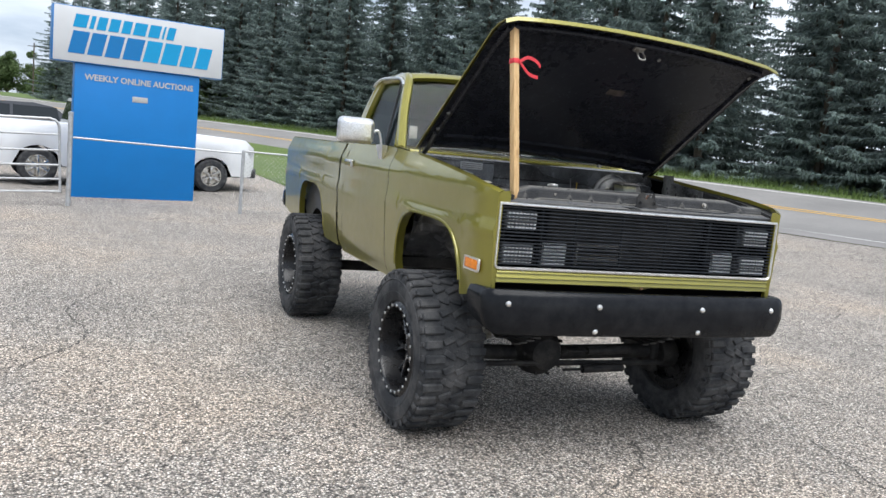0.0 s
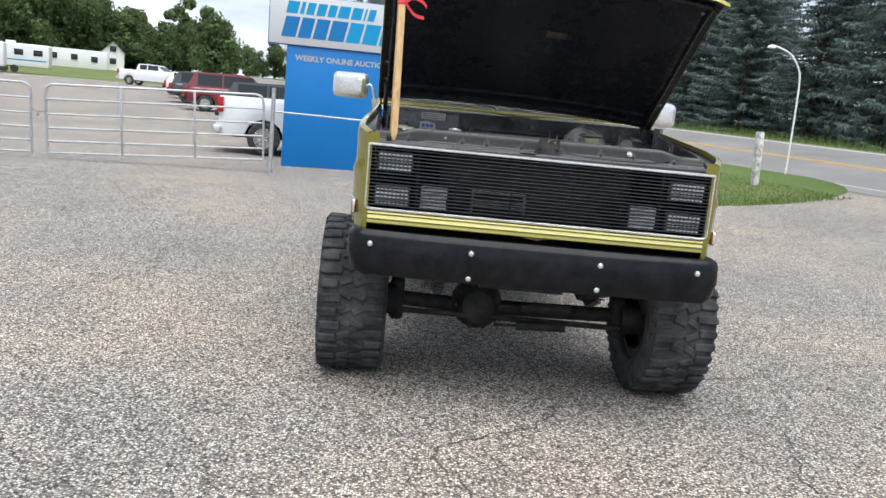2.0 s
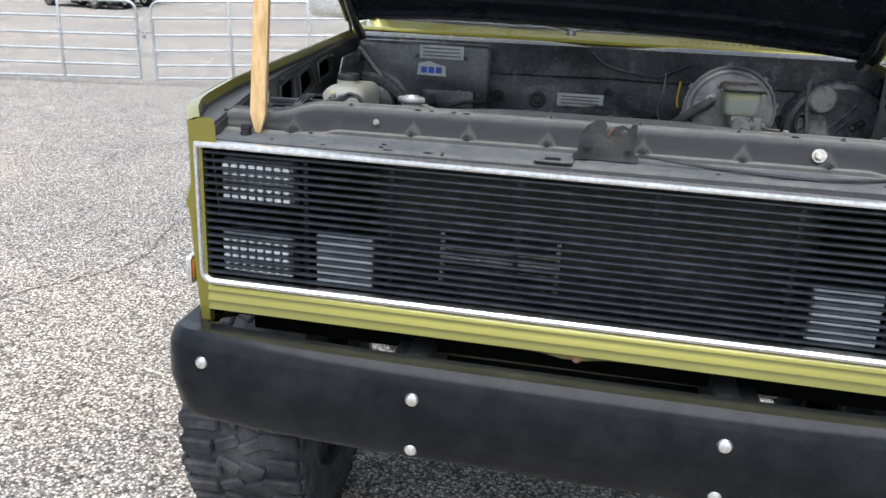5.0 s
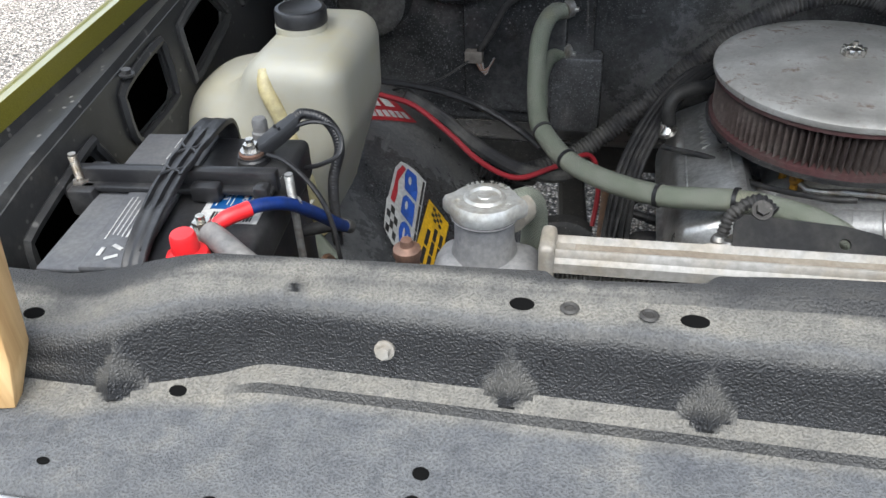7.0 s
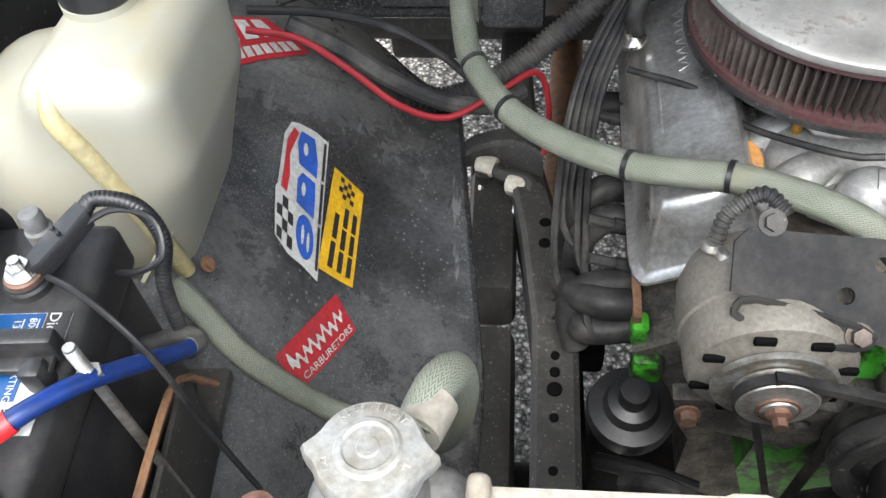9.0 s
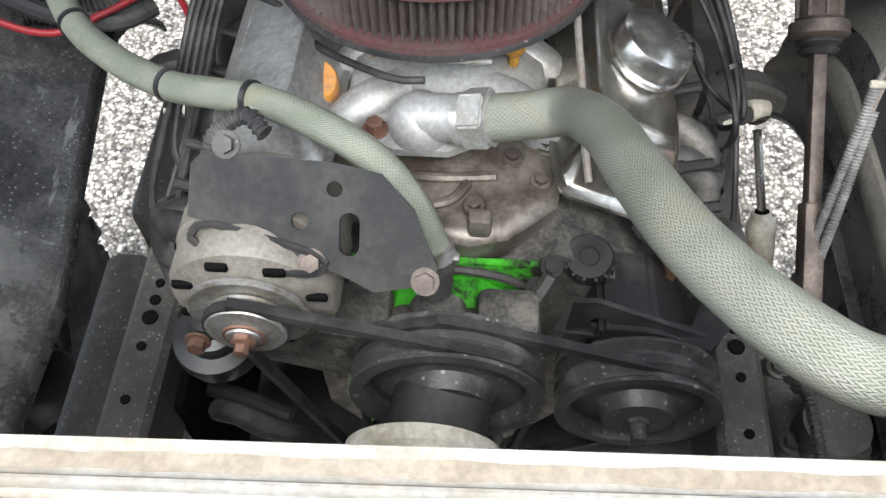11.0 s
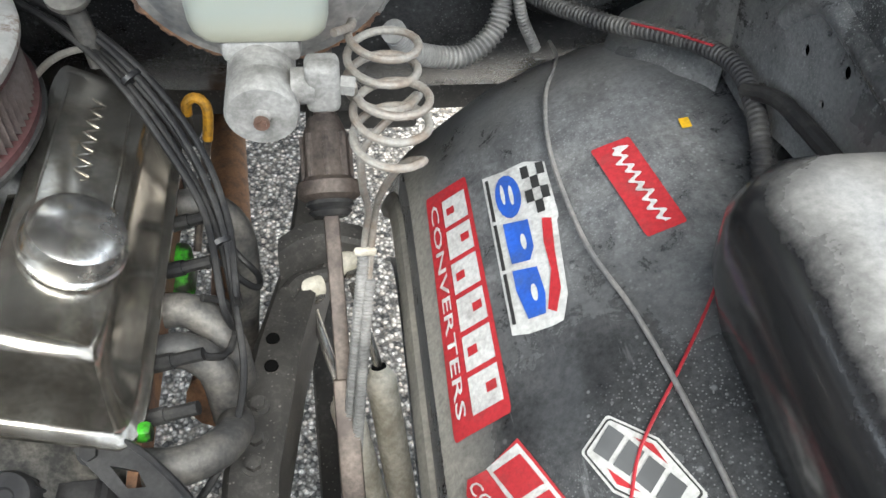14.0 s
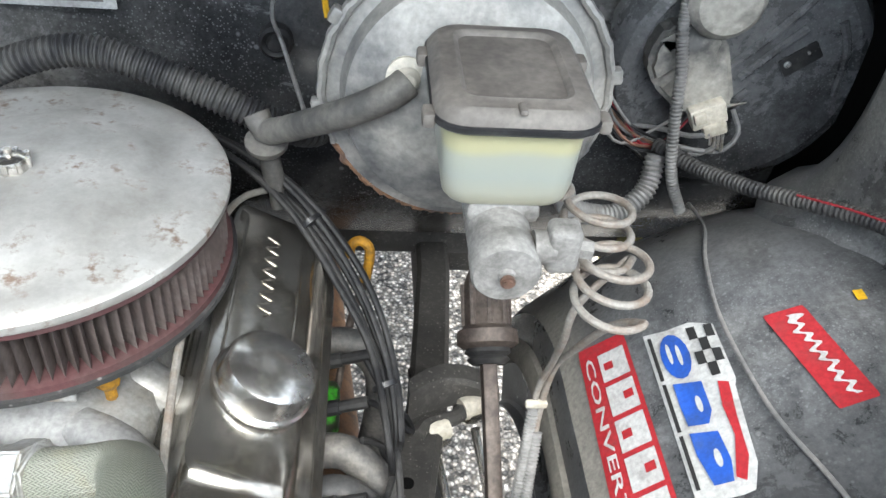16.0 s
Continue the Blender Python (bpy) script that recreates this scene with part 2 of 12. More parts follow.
def make_chipseal():
    """Pale gravel chips set in worn asphalt."""
    m = Mat("chipseal", (0.35, 0.34, 0.32), 0.9)
    v1 = m.n("ShaderNodeTexVoronoi", Scale=75.0)
    m.link(m.coords(), v1.inputs["Vector"])
    v2 = m.n("ShaderNodeTexVoronoi", Scale=165.0)
    m.link(m.coords(), v2.inputs["Vector"])
    tint = m.t.nodes.new("ShaderNodeSeparateColor")
    m.link(v1.outputs["Color"], tint.inputs[0])
    stone = m.ramp(tint.outputs[0], [(0.0, (0.08, 0.077, 0.075)), (0.25, (0.30, 0.288, 0.27)), (0.55, (0.56, 0.53, 0.49)), (0.8, (0.70, 0.63, 0.56)), (1.0, (0.92, 0.90, 0.87))])
    gap = m.ramp(v1.outputs["Distance"], [(0.25, (1, 1, 1)), (0.60, (0.28, 0.275, 0.27))])
    fine = m.ramp(v2.outputs["Distance"], [(0.2, (1.1, 1.1, 1.1)), (0.7, (0.62, 0.62, 0.62))])
    col = m.mix(1.0, stone, gap, "MULTIPLY")
    col = m.mix(1.0, col, fine, "MULTIPLY")
    patch = m.ramp(m.noise(0.35, 6, 0.6), [(0.35, (1.04, 1.02, 0.995)), (0.5, (1.23, 1.19, 1.14)), (0.65, (1.48, 1.35, 1.21))])
    col = m.mix(1.0, col, patch, "MULTIPLY")
    mid = m.ramp(m.noise(3.2, 5, 0.7), [(0.3, (0.86, 0.86, 0.86)), (0.7, (1.12, 1.12, 1.12))])
    m.color(m.mix(1.0, col, mid, "MULTIPLY"))
    m.bump(m.math("MULTIPLY", v1.outputs["Distance"], -1.0), 1.0, 0.008)
    m.bump(m.noise(420, 3), 0.3, 0.002)
    return m.mat


def make_lot_gravel():
    m = Mat("lot_gravel", (0.4, 0.37, 0.33), 0.95)
    big, small = m.noise(0.25, 5, 0.6), m.noise(60, 4, 0.7)
    c = m.ramp(big, [(0.3, (0.34, 0.31, 0.27)), (0.7, (0.46, 0.43, 0.385))])
    m.color(m.mix(1.0, c, m.ramp(small, [(0.3, (0.7, 0.7, 0.7)), (0.7, (1.2, 1.2, 1.2))]), "MULTIPLY"))
    m.bump(small, 0.6, 0.01)
    return m.mat


def make_road():
    m = Mat("road_asphalt", (0.2, 0.195, 0.19), 0.85)
    big, small = m.noise(0.4, 5, 0.6), m.noise(110, 3, 0.7)
    c = m.ramp(big, [(0.3, (0.165, 0.16, 0.155)), (0.7, (0.23, 0.222, 0.213))])
    m.color(m.mix(1.0, c, m.ramp(small, [(0.3, (0.75, 0.75, 0.75)), (0.7, (1.2, 1.2, 1.2))]), "MULTIPLY"))
    m.bump(small, 0.4, 0.004)
    return m.mat


def make_grass(name, lo, hi, dry):
    m = Mat(name, lo, 0.9)
    big, small = m.noise(0.22, 6, 0.65), m.noise(38, 5, 0.75)
    c = m.ramp(big, [(0.3, lo), (0.55, hi), (0.8, dry)])
    m.color(m.mix(1.0, c, m.ramp(small, [(0.28, (0.45, 0.5, 0.4)), (0.72, (1.35, 1.3, 1.2))]), "MULTIPLY"))
    m.bump(small, 0.8, 0.03)
    return m.mat


def make_braid(name, light, dark, around, pitch):
    """Braided steel sleeve over a hose, with crossing strand bundles."""
    m = Mat(name, light, 0.5, 0.25)
    sep = m.t.nodes.new("ShaderNodeSeparateXYZ")
    m.link(m.coords(True), sep.inputs[0])
    u, v = m.math("MULTIPLY", sep.outputs[0], around), m.math("MULTIPLY", sep.outputs[1], 1 / pitch)
    a, b = m.math("ADD", u, v), m.math("SUBTRACT", u, v)
    fa, fb = m.math("FLOOR", a), m.math("FLOOR", b)
    over = m.math("MODULO", m.math("FLOOR", m.math("MULTIPLY", m.math("ADD", fa, m.math("ADD", fb, 4000.0)), 0.5)), 2.0)
    wa = m.math("ABSOLUTE", m.math("SINE", m.math("MULTIPLY", b, math.pi)))
    wb = m.math("ABSOLUTE", m.math("SINE", m.math("MULTIPLY", a, math.pi)))
    strands_a = m.math("ABSOLUTE", m.math("SINE", m.math("MULTIPLY", b, math.pi * 4)))
    strands_b = m.math("ABSOLUTE", m.math("SINE", m.math("MULTIPLY", a, math.pi * 4)))
    h = m.mix(over, m.math("ADD", wa, m.math("MULTIPLY", strands_a, 0.35)), m.math("ADD", wb, m.math("MULTIPLY", strands_b, 0.35)))
    shade = m.ramp(h, [(0.04, tuple(c * 0.7 for c in dark)), (0.35, dark), (1.0, light)])
    stain = m.ramp(m.noise(14, 5, 0.65), [(0.38, (0.80, 0.84, 0.79)), (0.55, (1, 1, 1)), (0.75, (1.06, 0.98, 0.80))])
    m.color(m.mix(1.0, shade, stain, "MULTIPLY"))
    m.bump(h, 0.55, 0.0010)
    return m.mat


def make_wood():
    m = Mat("pine_wood", (0.55, 0.36, 0.16), 0.6)
    mp = m.n("ShaderNodeMapping")
    mp.inputs["Scale"].default_value = (60, 60, 3)
    m.link(m.coords(), mp.inputs["Vector"])
    g = m.noise(1.2, 6, 0.6, mp.outputs[0])
    m.color(m.ramp(g, [(0.3, (0.42, 0.25, 0.10)), (0.55, (0.60, 0.40, 0.19)), (0.75, (0.68, 0.48, 0.25))]))
    m.bump(g, 0.2, 0.001)
    return m.mat


def make_black_dusty(name, base=(0.016, 0.0165, 0.018), dust=(0.15, 0.146, 0.138), rough=(0.28, 0.65), amt=(0.5, 0.78), scale=7.0, texture=220.0, bump=0.25):
    """Satin black steel or plastic with a thin film of dust, dried drops and specks."""
    m = Mat(name, base, 0.5)
    big, med, small = m.noise(scale * 0.5, 5, 0.6), m.noise(scale * 6, 8, 0.75), m.noise(texture, 3, 0.6)
    d1 = m.ramp(big, [(amt[0] - 0.08, (0.03, 0.03, 0.03)), (amt[1], (0.38, 0.38, 0.38))])
    d2 = m.ramp(med, [(0.50, (0, 0, 0)), (0.70, (0.5, 0.5, 0.5))])
    fac = m.math("ADD", d1, m.math("MULTIPLY", d2, m.ramp(big, [(0.35, (0.25, 0.25, 0.25)), (0.62, (1, 1, 1))])))
    c = m.mix(fac, base, dust)
    for sc, size, seed in ((scale * 5, 0.13, 2.0), (scale * 12, 0.20, 3.4)):
        v = m.n("ShaderNodeTexVoronoi", Scale=sc)
        m.link(m.coords(), v.inputs["Vector"])
        dots = m.ramp(v.outputs["Distance"], [(size * 0.6, (1, 1, 1)), (size, (0, 0, 0))])
        sel = m.ramp(m.noise(scale * seed, 3), [(0.44, (0, 0, 0)), (0.56, (0.85, 0.85, 0.85))])
        c = m.mix(m.math("MULTIPLY", dots, sel), c, tuple(min(0.4, x * 1.5) for x in dust))
    m.color(c)
    m.roughness(fac, rough[0], rough[1])
    m.bump(small, bump, 0.0012)
    return m.mat


def make_splashed(name, base, dust, tan, cover, scale=6.0, rough=(0.3, 0.7), mark=0.82, edge=None):
    """Black plastic under a grey dust film, marked by dark fluid splashes, pale drops and scuffs."""
    m = Mat(name, base, 0.5)
    big = m.noise(scale * 0.55, 5, 0.6)
    film = m.ramp(big, [(cover[0], (0.12, 0.12, 0.12)), (cover[1], (0.90, 0.90, 0.90))])
    haze = m.mix(m.ramp(m.noise(scale * 0.4, 3), [(0.52, (0, 0, 0)), (0.72, (1, 1, 1))]), dust, tan)
    wet = m.n("ShaderNodeTexNoise", Scale=scale * 5.0, Detail=9.0, Roughness=0.78, Distortion=0.4)
    m.link(m.coords(), wet.inputs["Vector"])
    zone = m.ramp(m.noise(scale * 0.8, 3), [(0.38, (0, 0, 0)), (0.52, (1, 1, 1))])
    splash = m.math("MULTIPLY", m.ramp(wet.outputs["Fac"], [(0.44, (0, 0, 0)), (0.62, (1, 1, 1))]), zone)
    grit = m.ramp(m.noise(scale * 28, 6, 0.75), [(0.34, (0.66, 0.66, 0.66)), (0.5, (0.97, 0.97, 0.97)), (0.68, (1.28, 1.28, 1.28))])
    fac = m.math("MULTIPLY", film, m.math("SUBTRACT", 1.0, m.math("MULTIPLY", splash, mark)))
    if edge:
        # tan tone, strongest at the inner edge and fading out with x
        pos = m.t.nodes.new("ShaderNodeSeparateXYZ")
        m.link(m.coords(), pos.inputs[0])
        rag = m.math("ADD", pos.outputs[0], m.math("MULTIPLY", m.math("SUBTRACT", m.noise(scale * 2, 6, 0.7), 0.5), 0.05))
        band = m.ramp(rag, [(edge[0], (1, 1, 1)), (edge[1], (0, 0, 0))])
        fac = m.math("MAXIMUM", fac, m.math("MULTIPLY", band, 0.85))
        haze = m.mix(band, haze, tan)
    c = m.mix(1.0, m.mix(fac, base, haze), grit, "MULTIPLY")
    for sc, size, seed, cut in ((scale * 9, 0.16, 1.7, 0.50), (scale * 22, 0.22, 2.9, 0.47), (scale * 55, 0.30, 1.3, 0.44)):
        v = m.n("ShaderNodeTexVoronoi", Scale=sc)
        m.link(m.coords(), v.inputs["Vector"])
        dots = m.ramp(v.outputs["Distance"], [(size * 0.55, (1, 1, 1)), (size, (0, 0, 0))])
        sel = m.ramp(m.noise(scale * seed, 3), [(cut, (0, 0, 0)), (cut + 0.1, (0.32, 0.32, 0.32))])
        c = m.mix(m.math("MULTIPLY", dots, sel), c, tuple(min(0.45, x * 1.7) for x in dust))
    mp = m.n("ShaderNodeMapping")
    mp.inputs["Scale"].default_value = (9.0, 2.5, 30.0)
    mp.inputs["Rotation"].default_value = (0.4, 0.3, 0.9)
    m.link(m.coords(), mp.inputs["Vector"])
    rub = m.ramp(m.noise(2.2, 4, 0.6, mp.outputs[0]), [(0.66, (0, 0, 0)), (0.72, (0.45, 0.45, 0.45))])
    c = m.mix(rub, c, tuple(x * 1.2 for x in dust))
    m.color(c)
    m.roughness(fac, rough[0], rough[1])
    m.bump(m.noise(190, 3, 0.6), 0.2, 0.001)
    return m.mat


def make_dust_sheen(name):
    """Glossy black moulded plastic; its top is coloured paler for dust and sky sheen."""
    m = Mat(name, (0.02, 0.02, 0.021), 0.25)
    geo = m.t.nodes.new("ShaderNodeNewGeometry")
    sep = m.t.nodes.new("ShaderNodeSeparateXYZ")
    m.link(geo.outputs["Normal"], sep.inputs[0])
    rag = m.math("MULTIPLY", m.math("SUBTRACT", m.noise(14, 6, 0.7), 0.5), 0.7)
    fac = m.ramp(m.math("ADD", sep.outputs[2], rag), [(0.62, (0.01, 0.01, 0.01)), (1.02, (0.9, 0.9, 0.9))])
    grit = m.ramp(m.noise(150, 4, 0.7), [(0.35, (0.8, 0.8, 0.8)), (0.65, (1.15, 1.15, 1.15))])
    m.color(m.mix(1.0, m.mix(fac, (0.012, 0.012, 0.013), (0.185, 0.180, 0.172)), grit, "MULTIPLY"))
    m.roughness(fac, 0.16, 0.42)
    m.bump(m.noise(260, 2), 0.15, 0.0008)
    return m.mat


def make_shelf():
    """Black pebbled coating under tan road dust, thickest along the two ledges and the front lip; upward faces are
    coloured paler for dust and sky gloss.
    """
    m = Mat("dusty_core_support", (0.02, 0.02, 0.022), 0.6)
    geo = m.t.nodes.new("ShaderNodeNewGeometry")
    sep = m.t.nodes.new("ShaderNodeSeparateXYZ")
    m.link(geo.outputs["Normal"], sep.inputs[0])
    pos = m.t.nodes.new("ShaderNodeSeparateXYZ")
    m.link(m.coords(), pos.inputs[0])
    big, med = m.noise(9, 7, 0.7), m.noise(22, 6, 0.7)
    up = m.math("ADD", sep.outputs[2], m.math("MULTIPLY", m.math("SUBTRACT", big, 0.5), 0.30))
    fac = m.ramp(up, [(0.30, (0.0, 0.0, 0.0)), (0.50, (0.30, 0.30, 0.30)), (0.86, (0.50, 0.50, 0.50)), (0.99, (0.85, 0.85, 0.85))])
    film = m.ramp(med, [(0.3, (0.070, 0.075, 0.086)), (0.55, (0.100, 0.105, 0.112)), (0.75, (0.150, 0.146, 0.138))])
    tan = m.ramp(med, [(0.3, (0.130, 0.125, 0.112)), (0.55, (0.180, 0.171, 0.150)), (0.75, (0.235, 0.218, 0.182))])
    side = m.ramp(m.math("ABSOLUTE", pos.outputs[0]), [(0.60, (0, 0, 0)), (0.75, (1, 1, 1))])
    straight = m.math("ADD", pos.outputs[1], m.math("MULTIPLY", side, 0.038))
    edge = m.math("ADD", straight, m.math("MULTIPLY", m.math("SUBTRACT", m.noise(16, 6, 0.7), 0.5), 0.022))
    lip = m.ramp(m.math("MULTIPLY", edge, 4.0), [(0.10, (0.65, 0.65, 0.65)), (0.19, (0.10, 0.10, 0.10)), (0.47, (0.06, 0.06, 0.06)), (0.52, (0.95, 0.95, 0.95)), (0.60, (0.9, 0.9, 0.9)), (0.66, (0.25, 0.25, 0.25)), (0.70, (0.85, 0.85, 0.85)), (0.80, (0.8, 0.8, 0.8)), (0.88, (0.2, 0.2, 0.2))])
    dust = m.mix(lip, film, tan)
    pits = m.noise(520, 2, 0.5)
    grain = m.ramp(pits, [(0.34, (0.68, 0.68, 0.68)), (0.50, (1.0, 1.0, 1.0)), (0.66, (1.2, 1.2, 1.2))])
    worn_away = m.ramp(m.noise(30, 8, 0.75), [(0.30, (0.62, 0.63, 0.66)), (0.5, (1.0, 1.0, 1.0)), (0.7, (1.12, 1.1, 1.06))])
    # the pale film drops away on the rear flange, leaving it dark
    rear_drop = m.ramp(m.math("MULTIPLY", edge, 4.0), [(0.795, (1, 1, 1)), (0.835, (0.22, 0.22, 0.22))])
    col = m.mix(m.math("MULTIPLY", fac, rear_drop), (0.014, 0.0145, 0.016), dust)
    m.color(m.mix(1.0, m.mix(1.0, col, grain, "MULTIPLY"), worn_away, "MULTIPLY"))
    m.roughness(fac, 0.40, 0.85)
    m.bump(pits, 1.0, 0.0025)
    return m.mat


def make_plastic_bottle():
    m = Mat("aged_poly", (0.62, 0.56, 0.36), 0.42)
    big = m.noise(8, 5, 0.6)
    m.color(m.ramp(big, [(0.3, (0.305, 0.285, 0.215)), (0.5, (0.32, 0.312, 0.265)), (0.62, (0.335, 0.315, 0.235)), (0.75, (0.345, 0.295, 0.165))]))
    m.b.inputs["Subsurface Weight"].default_value = 0.12
    m.b.inputs["Subsurface Radius"].default_value = (0.02, 0.018, 0.01)
    m.bump(m.noise(160, 2), 0.08, 0.0006)
    return m.mat


def make_reservoir():
    """Cloudy plastic, yellowed above the fluid and paler grey-green where it is full."""
    m = Mat("reservoir_plastic", (0.34, 0.34, 0.28), 0.36)
    sep = m.t.nodes.new("ShaderNodeSeparateXYZ")
    m.link(m.coords(), sep.inputs[0])
    level = m.math("ADD", sep.outputs[2], m.math("MULTIPLY", m.math("SUBTRACT", m.noise(9, 3), 0.5), 0.010))
    fac = m.math("MULTIPLY", m.math("SUBTRACT", level, 1.50), 10.0)
    c = m.ramp(fac, [(0.14, (0.26, 0.25, 0.195)), (0.38, (0.235, 0.25, 0.222)), (0.56, (0.245, 0.255, 0.215)), (0.63, (0.30, 0.285, 0.175)), (0.85, (0.29, 0.27, 0.16))])
    m.color(c)
    m.b.inputs["Subsurface Weight"].default_value = 0.12
    m.b.inputs["Subsurface Radius"].default_value = (0.015, 0.014, 0.01)
    m.bump(m.noise(200, 2), 0.04, 0.0005)
    return m.mat


def make_glass(name, tint=(0.9, 0.95, 0.95), rough=0.0):
    m = Mat(name, tint, rough)
    m.b.inputs["Transmission Weight"].default_value = 1.0
    m.b.inputs["IOR"].default_value = 1.45
    return m.mat


def make_pane(name, tint, gloss=0.02):
    """Thin window glass, mostly clear with a faint gloss."""
    m = Mat(name, tint, 0.02)
    clear = m.n("ShaderNodeBsdfTransparent")
    clear.inputs["Color"].default_value = (*tint, 1)
    shine = m.n("ShaderNodeBsdfGlossy")
    shine.inputs["Roughness"].default_value = 0.02
    both = m.n("ShaderNodeMixShader")
    both.inputs[0].default_value = gloss
    m.link(clear.outputs[0], both.inputs[1])
    m.link(shine.outputs[0], both.inputs[2])
    m.link(both.outputs[0], m.t.nodes["Material Output"].inputs["Surface"])
    return m.mat


def make_foliage(name, lo, hi):
    m = Mat(name, lo, 0.75)
    geo = m.t.nodes.new("ShaderNodeNewGeometry")
    m.b.inputs["Specular IOR Level"].default_value = 0.15
    c = m.ramp(geo.outputs["Random Per Island"], [(0.0, lo), (0.7, hi), (1.0, tuple(min(1, x * 1.25) for x in hi))])
    col = m.mix(1.0, c, m.ramp(m.noise(1.1, 4), [(0.3, (0.65, 0.65, 0.65)), (0.7, (1.25, 1.25, 1.25))]), "MULTIPLY")
    m.color(col)
    thin = m.n("ShaderNodeBsdfTranslucent")
    m.link(col, thin.inputs["Color"])
    both = m.n("ShaderNodeMixShader")
    both.inputs[0].default_value = 0.5
    m.link(m.b.outputs[0], both.inputs[1])
    m.link(thin.outputs[0], both.inputs[2])
    m.link(both.outputs[0], m.t.nodes["Material Output"].inputs["Surface"])
    return m.mat


def make_air_lid():
    """Chromed steel gone dull, with pitting and rust spots."""
    m = Mat("pitted_chrome_lid", (0.6, 0.6, 0.58), 0.3, 0.55)
    big, med = m.noise(11, 8, 0.7), m.noise(45, 6, 0.7)
    c = m.ramp(big, [(0.35, (0.34, 0.33, 0.305)), (0.5, (0.45, 0.44, 0.415)), (0.62, (0.56, 0.555, 0.53))])
    rust = m.ramp(med, [(0.54, (0, 0, 0)), (0.66, (0.85, 0.85, 0.85))])
    m.color(m.mix(m.math("MULTIPLY", rust, m.ramp(big, [(0.45, (0, 0, 0)), (0.6, (1, 1, 1))])), c, (0.20, 0.12, 0.075)))
    m.roughness(med, 0.38, 0.72)
    m.bump(med, 0.15, 0.0006)
    return m.mat


def make_carpaint(name, color):
    m = Mat(name, color, 0.35, 0.1)
    m.b.inputs["Coat Weight"].default_value = 0.8
    m.b.inputs["Coat Roughness"].default_value = 0.06
    v = m.noise(2.0, 4)
    m.color(m.ramp(v, [(0.3, tuple(c * 0.93 for c in color)), (0.7, color)]))
    return m.mat


M_PAINT = make_paint()
M_CHIP, M_LOT, M_ROAD = make_chipseal(), make_lot_gravel(), make_road()
M_GRASS = make_grass("verge_grass", (0.055, 0.095, 0.018), (0.095, 0.145, 0.03), (0.16, 0.16, 0.06))
M_FIELD = make_grass("field_grass", (0.075, 0.11, 0.02), (0.13, 0.17, 0.045), (0.25, 0.21, 0.09))
M_CHROME = worn("chrome_trim", (0.84, 0.84, 0.84), (0.74, 0.73, 0.71), (0.26, 0.40), 0.95, 12, 90, 0.008)
M_CHROME_WORN = worn("dulled_chrome", (0.66, 0.65, 0.63), (0.42, 0.385, 0.32), (0.13, 0.36), 0.95, 16, 150, 0.06)
M_ALU = worn("cast_aluminium", (0.50, 0.50, 0.485), (0.27, 0.245, 0.20), (0.38, 0.62), 0.75, 22, 190, 0.25)
M_TANDUST = worn("settled_tan_dust", (0.205, 0.180, 0.145), (0.158, 0.130, 0.099), (0.7, 0.95), 0, 30, 190, 0.3, (0.4, 0.62))
M_ALU_PAINT = worn("aluminium_tank", (0.252, 0.246, 0.231), (0.215, 0.188, 0.148), (0.45, 0.65), 0.05, 18, 160, 0.08)
M_STEEL = worn("zinc_steel", (0.42, 0.42, 0.41), (0.24, 0.20, 0.15), (0.38, 0.6), 0.85, 40, 200, 0.08)
M_GALV = worn("galvanised_steel", (0.50, 0.51, 0.52), (0.36, 0.36, 0.36), (0.42, 0.6), 0.7, 12, 120, 0.05)
M_RUST = worn("rusty_steel", (0.20, 0.105, 0.055), (0.09, 0.055, 0.04), (0.75, 0.9), 0.1, 30, 220, 0.4)
M_BLACK = make_black_dusty("satin_black_steel")
M_FIREWALL = make_splashed("dusty_black_firewall", (0.009, 0.0095, 0.011), (0.165, 0.168, 0.173), (0.25, 0.235, 0.205), (0.41, 0.72), 4.0, (0.14, 0.42), 0.5)
# tan dust, with the highlight on the driver's ridge put into its colour
M_SKIRT = worn("tan_dust_lit_ridge", (0.17, 0.16, 0.14), (0.27, 0.25, 0.215), (0.6, 0.85), 0, 7, 160, 0.2, (0.36, 0.62))
M_WHEELHOUSE = make_splashed("dusty_black_wheelhouse", (0.013, 0.0135, 0.015), (0.155, 0.158, 0.162), (0.235, 0.222, 0.196), (0.40, 0.72), 5.0, (0.16, 0.55), 0.6)
M_WHEELHOUSE_D = make_splashed("tan_edged_wheelhouse", (0.013, 0.0135, 0.015), (0.155, 0.158, 0.162), (0.235, 0.222, 0.196), (0.40, 0.72), 5.0, (0.16, 0.55), 0.6, (0.570, 0.620))
# brown haze plus the dark hood's reflection, put into the driver's cover colour
M_VCOVER = worn("hood_reflect_chrome_cover", (0.43, 0.412, 0.372), (0.24, 0.215, 0.18), (0.13, 0.30), 0.92, 14, 150, 0.05)
# paler copy of the same chrome for the passenger's cover
M_VCOVER_P = worn("dulled_chrome_cover", (0.50, 0.505, 0.50), (0.27, 0.262, 0.245), (0.2, 0.42), 0.75, 14, 150, 0.05)
M_PANEL = make_splashed("spattered_black_panel", (0.015, 0.0155, 0.017), (0.25, 0.252, 0.25), (0.34, 0.32, 0.285), (0.28, 0.62), 8.0, (0.2, 0.55), 0.6)
M_FLANGE = make_black_dusty("satin_black_flange", (0.018, 0.0185, 0.02), (0.09, 0.088, 0.083), (0.3, 0.6), (0.48, 0.78), 6.0, 200, 0.1)
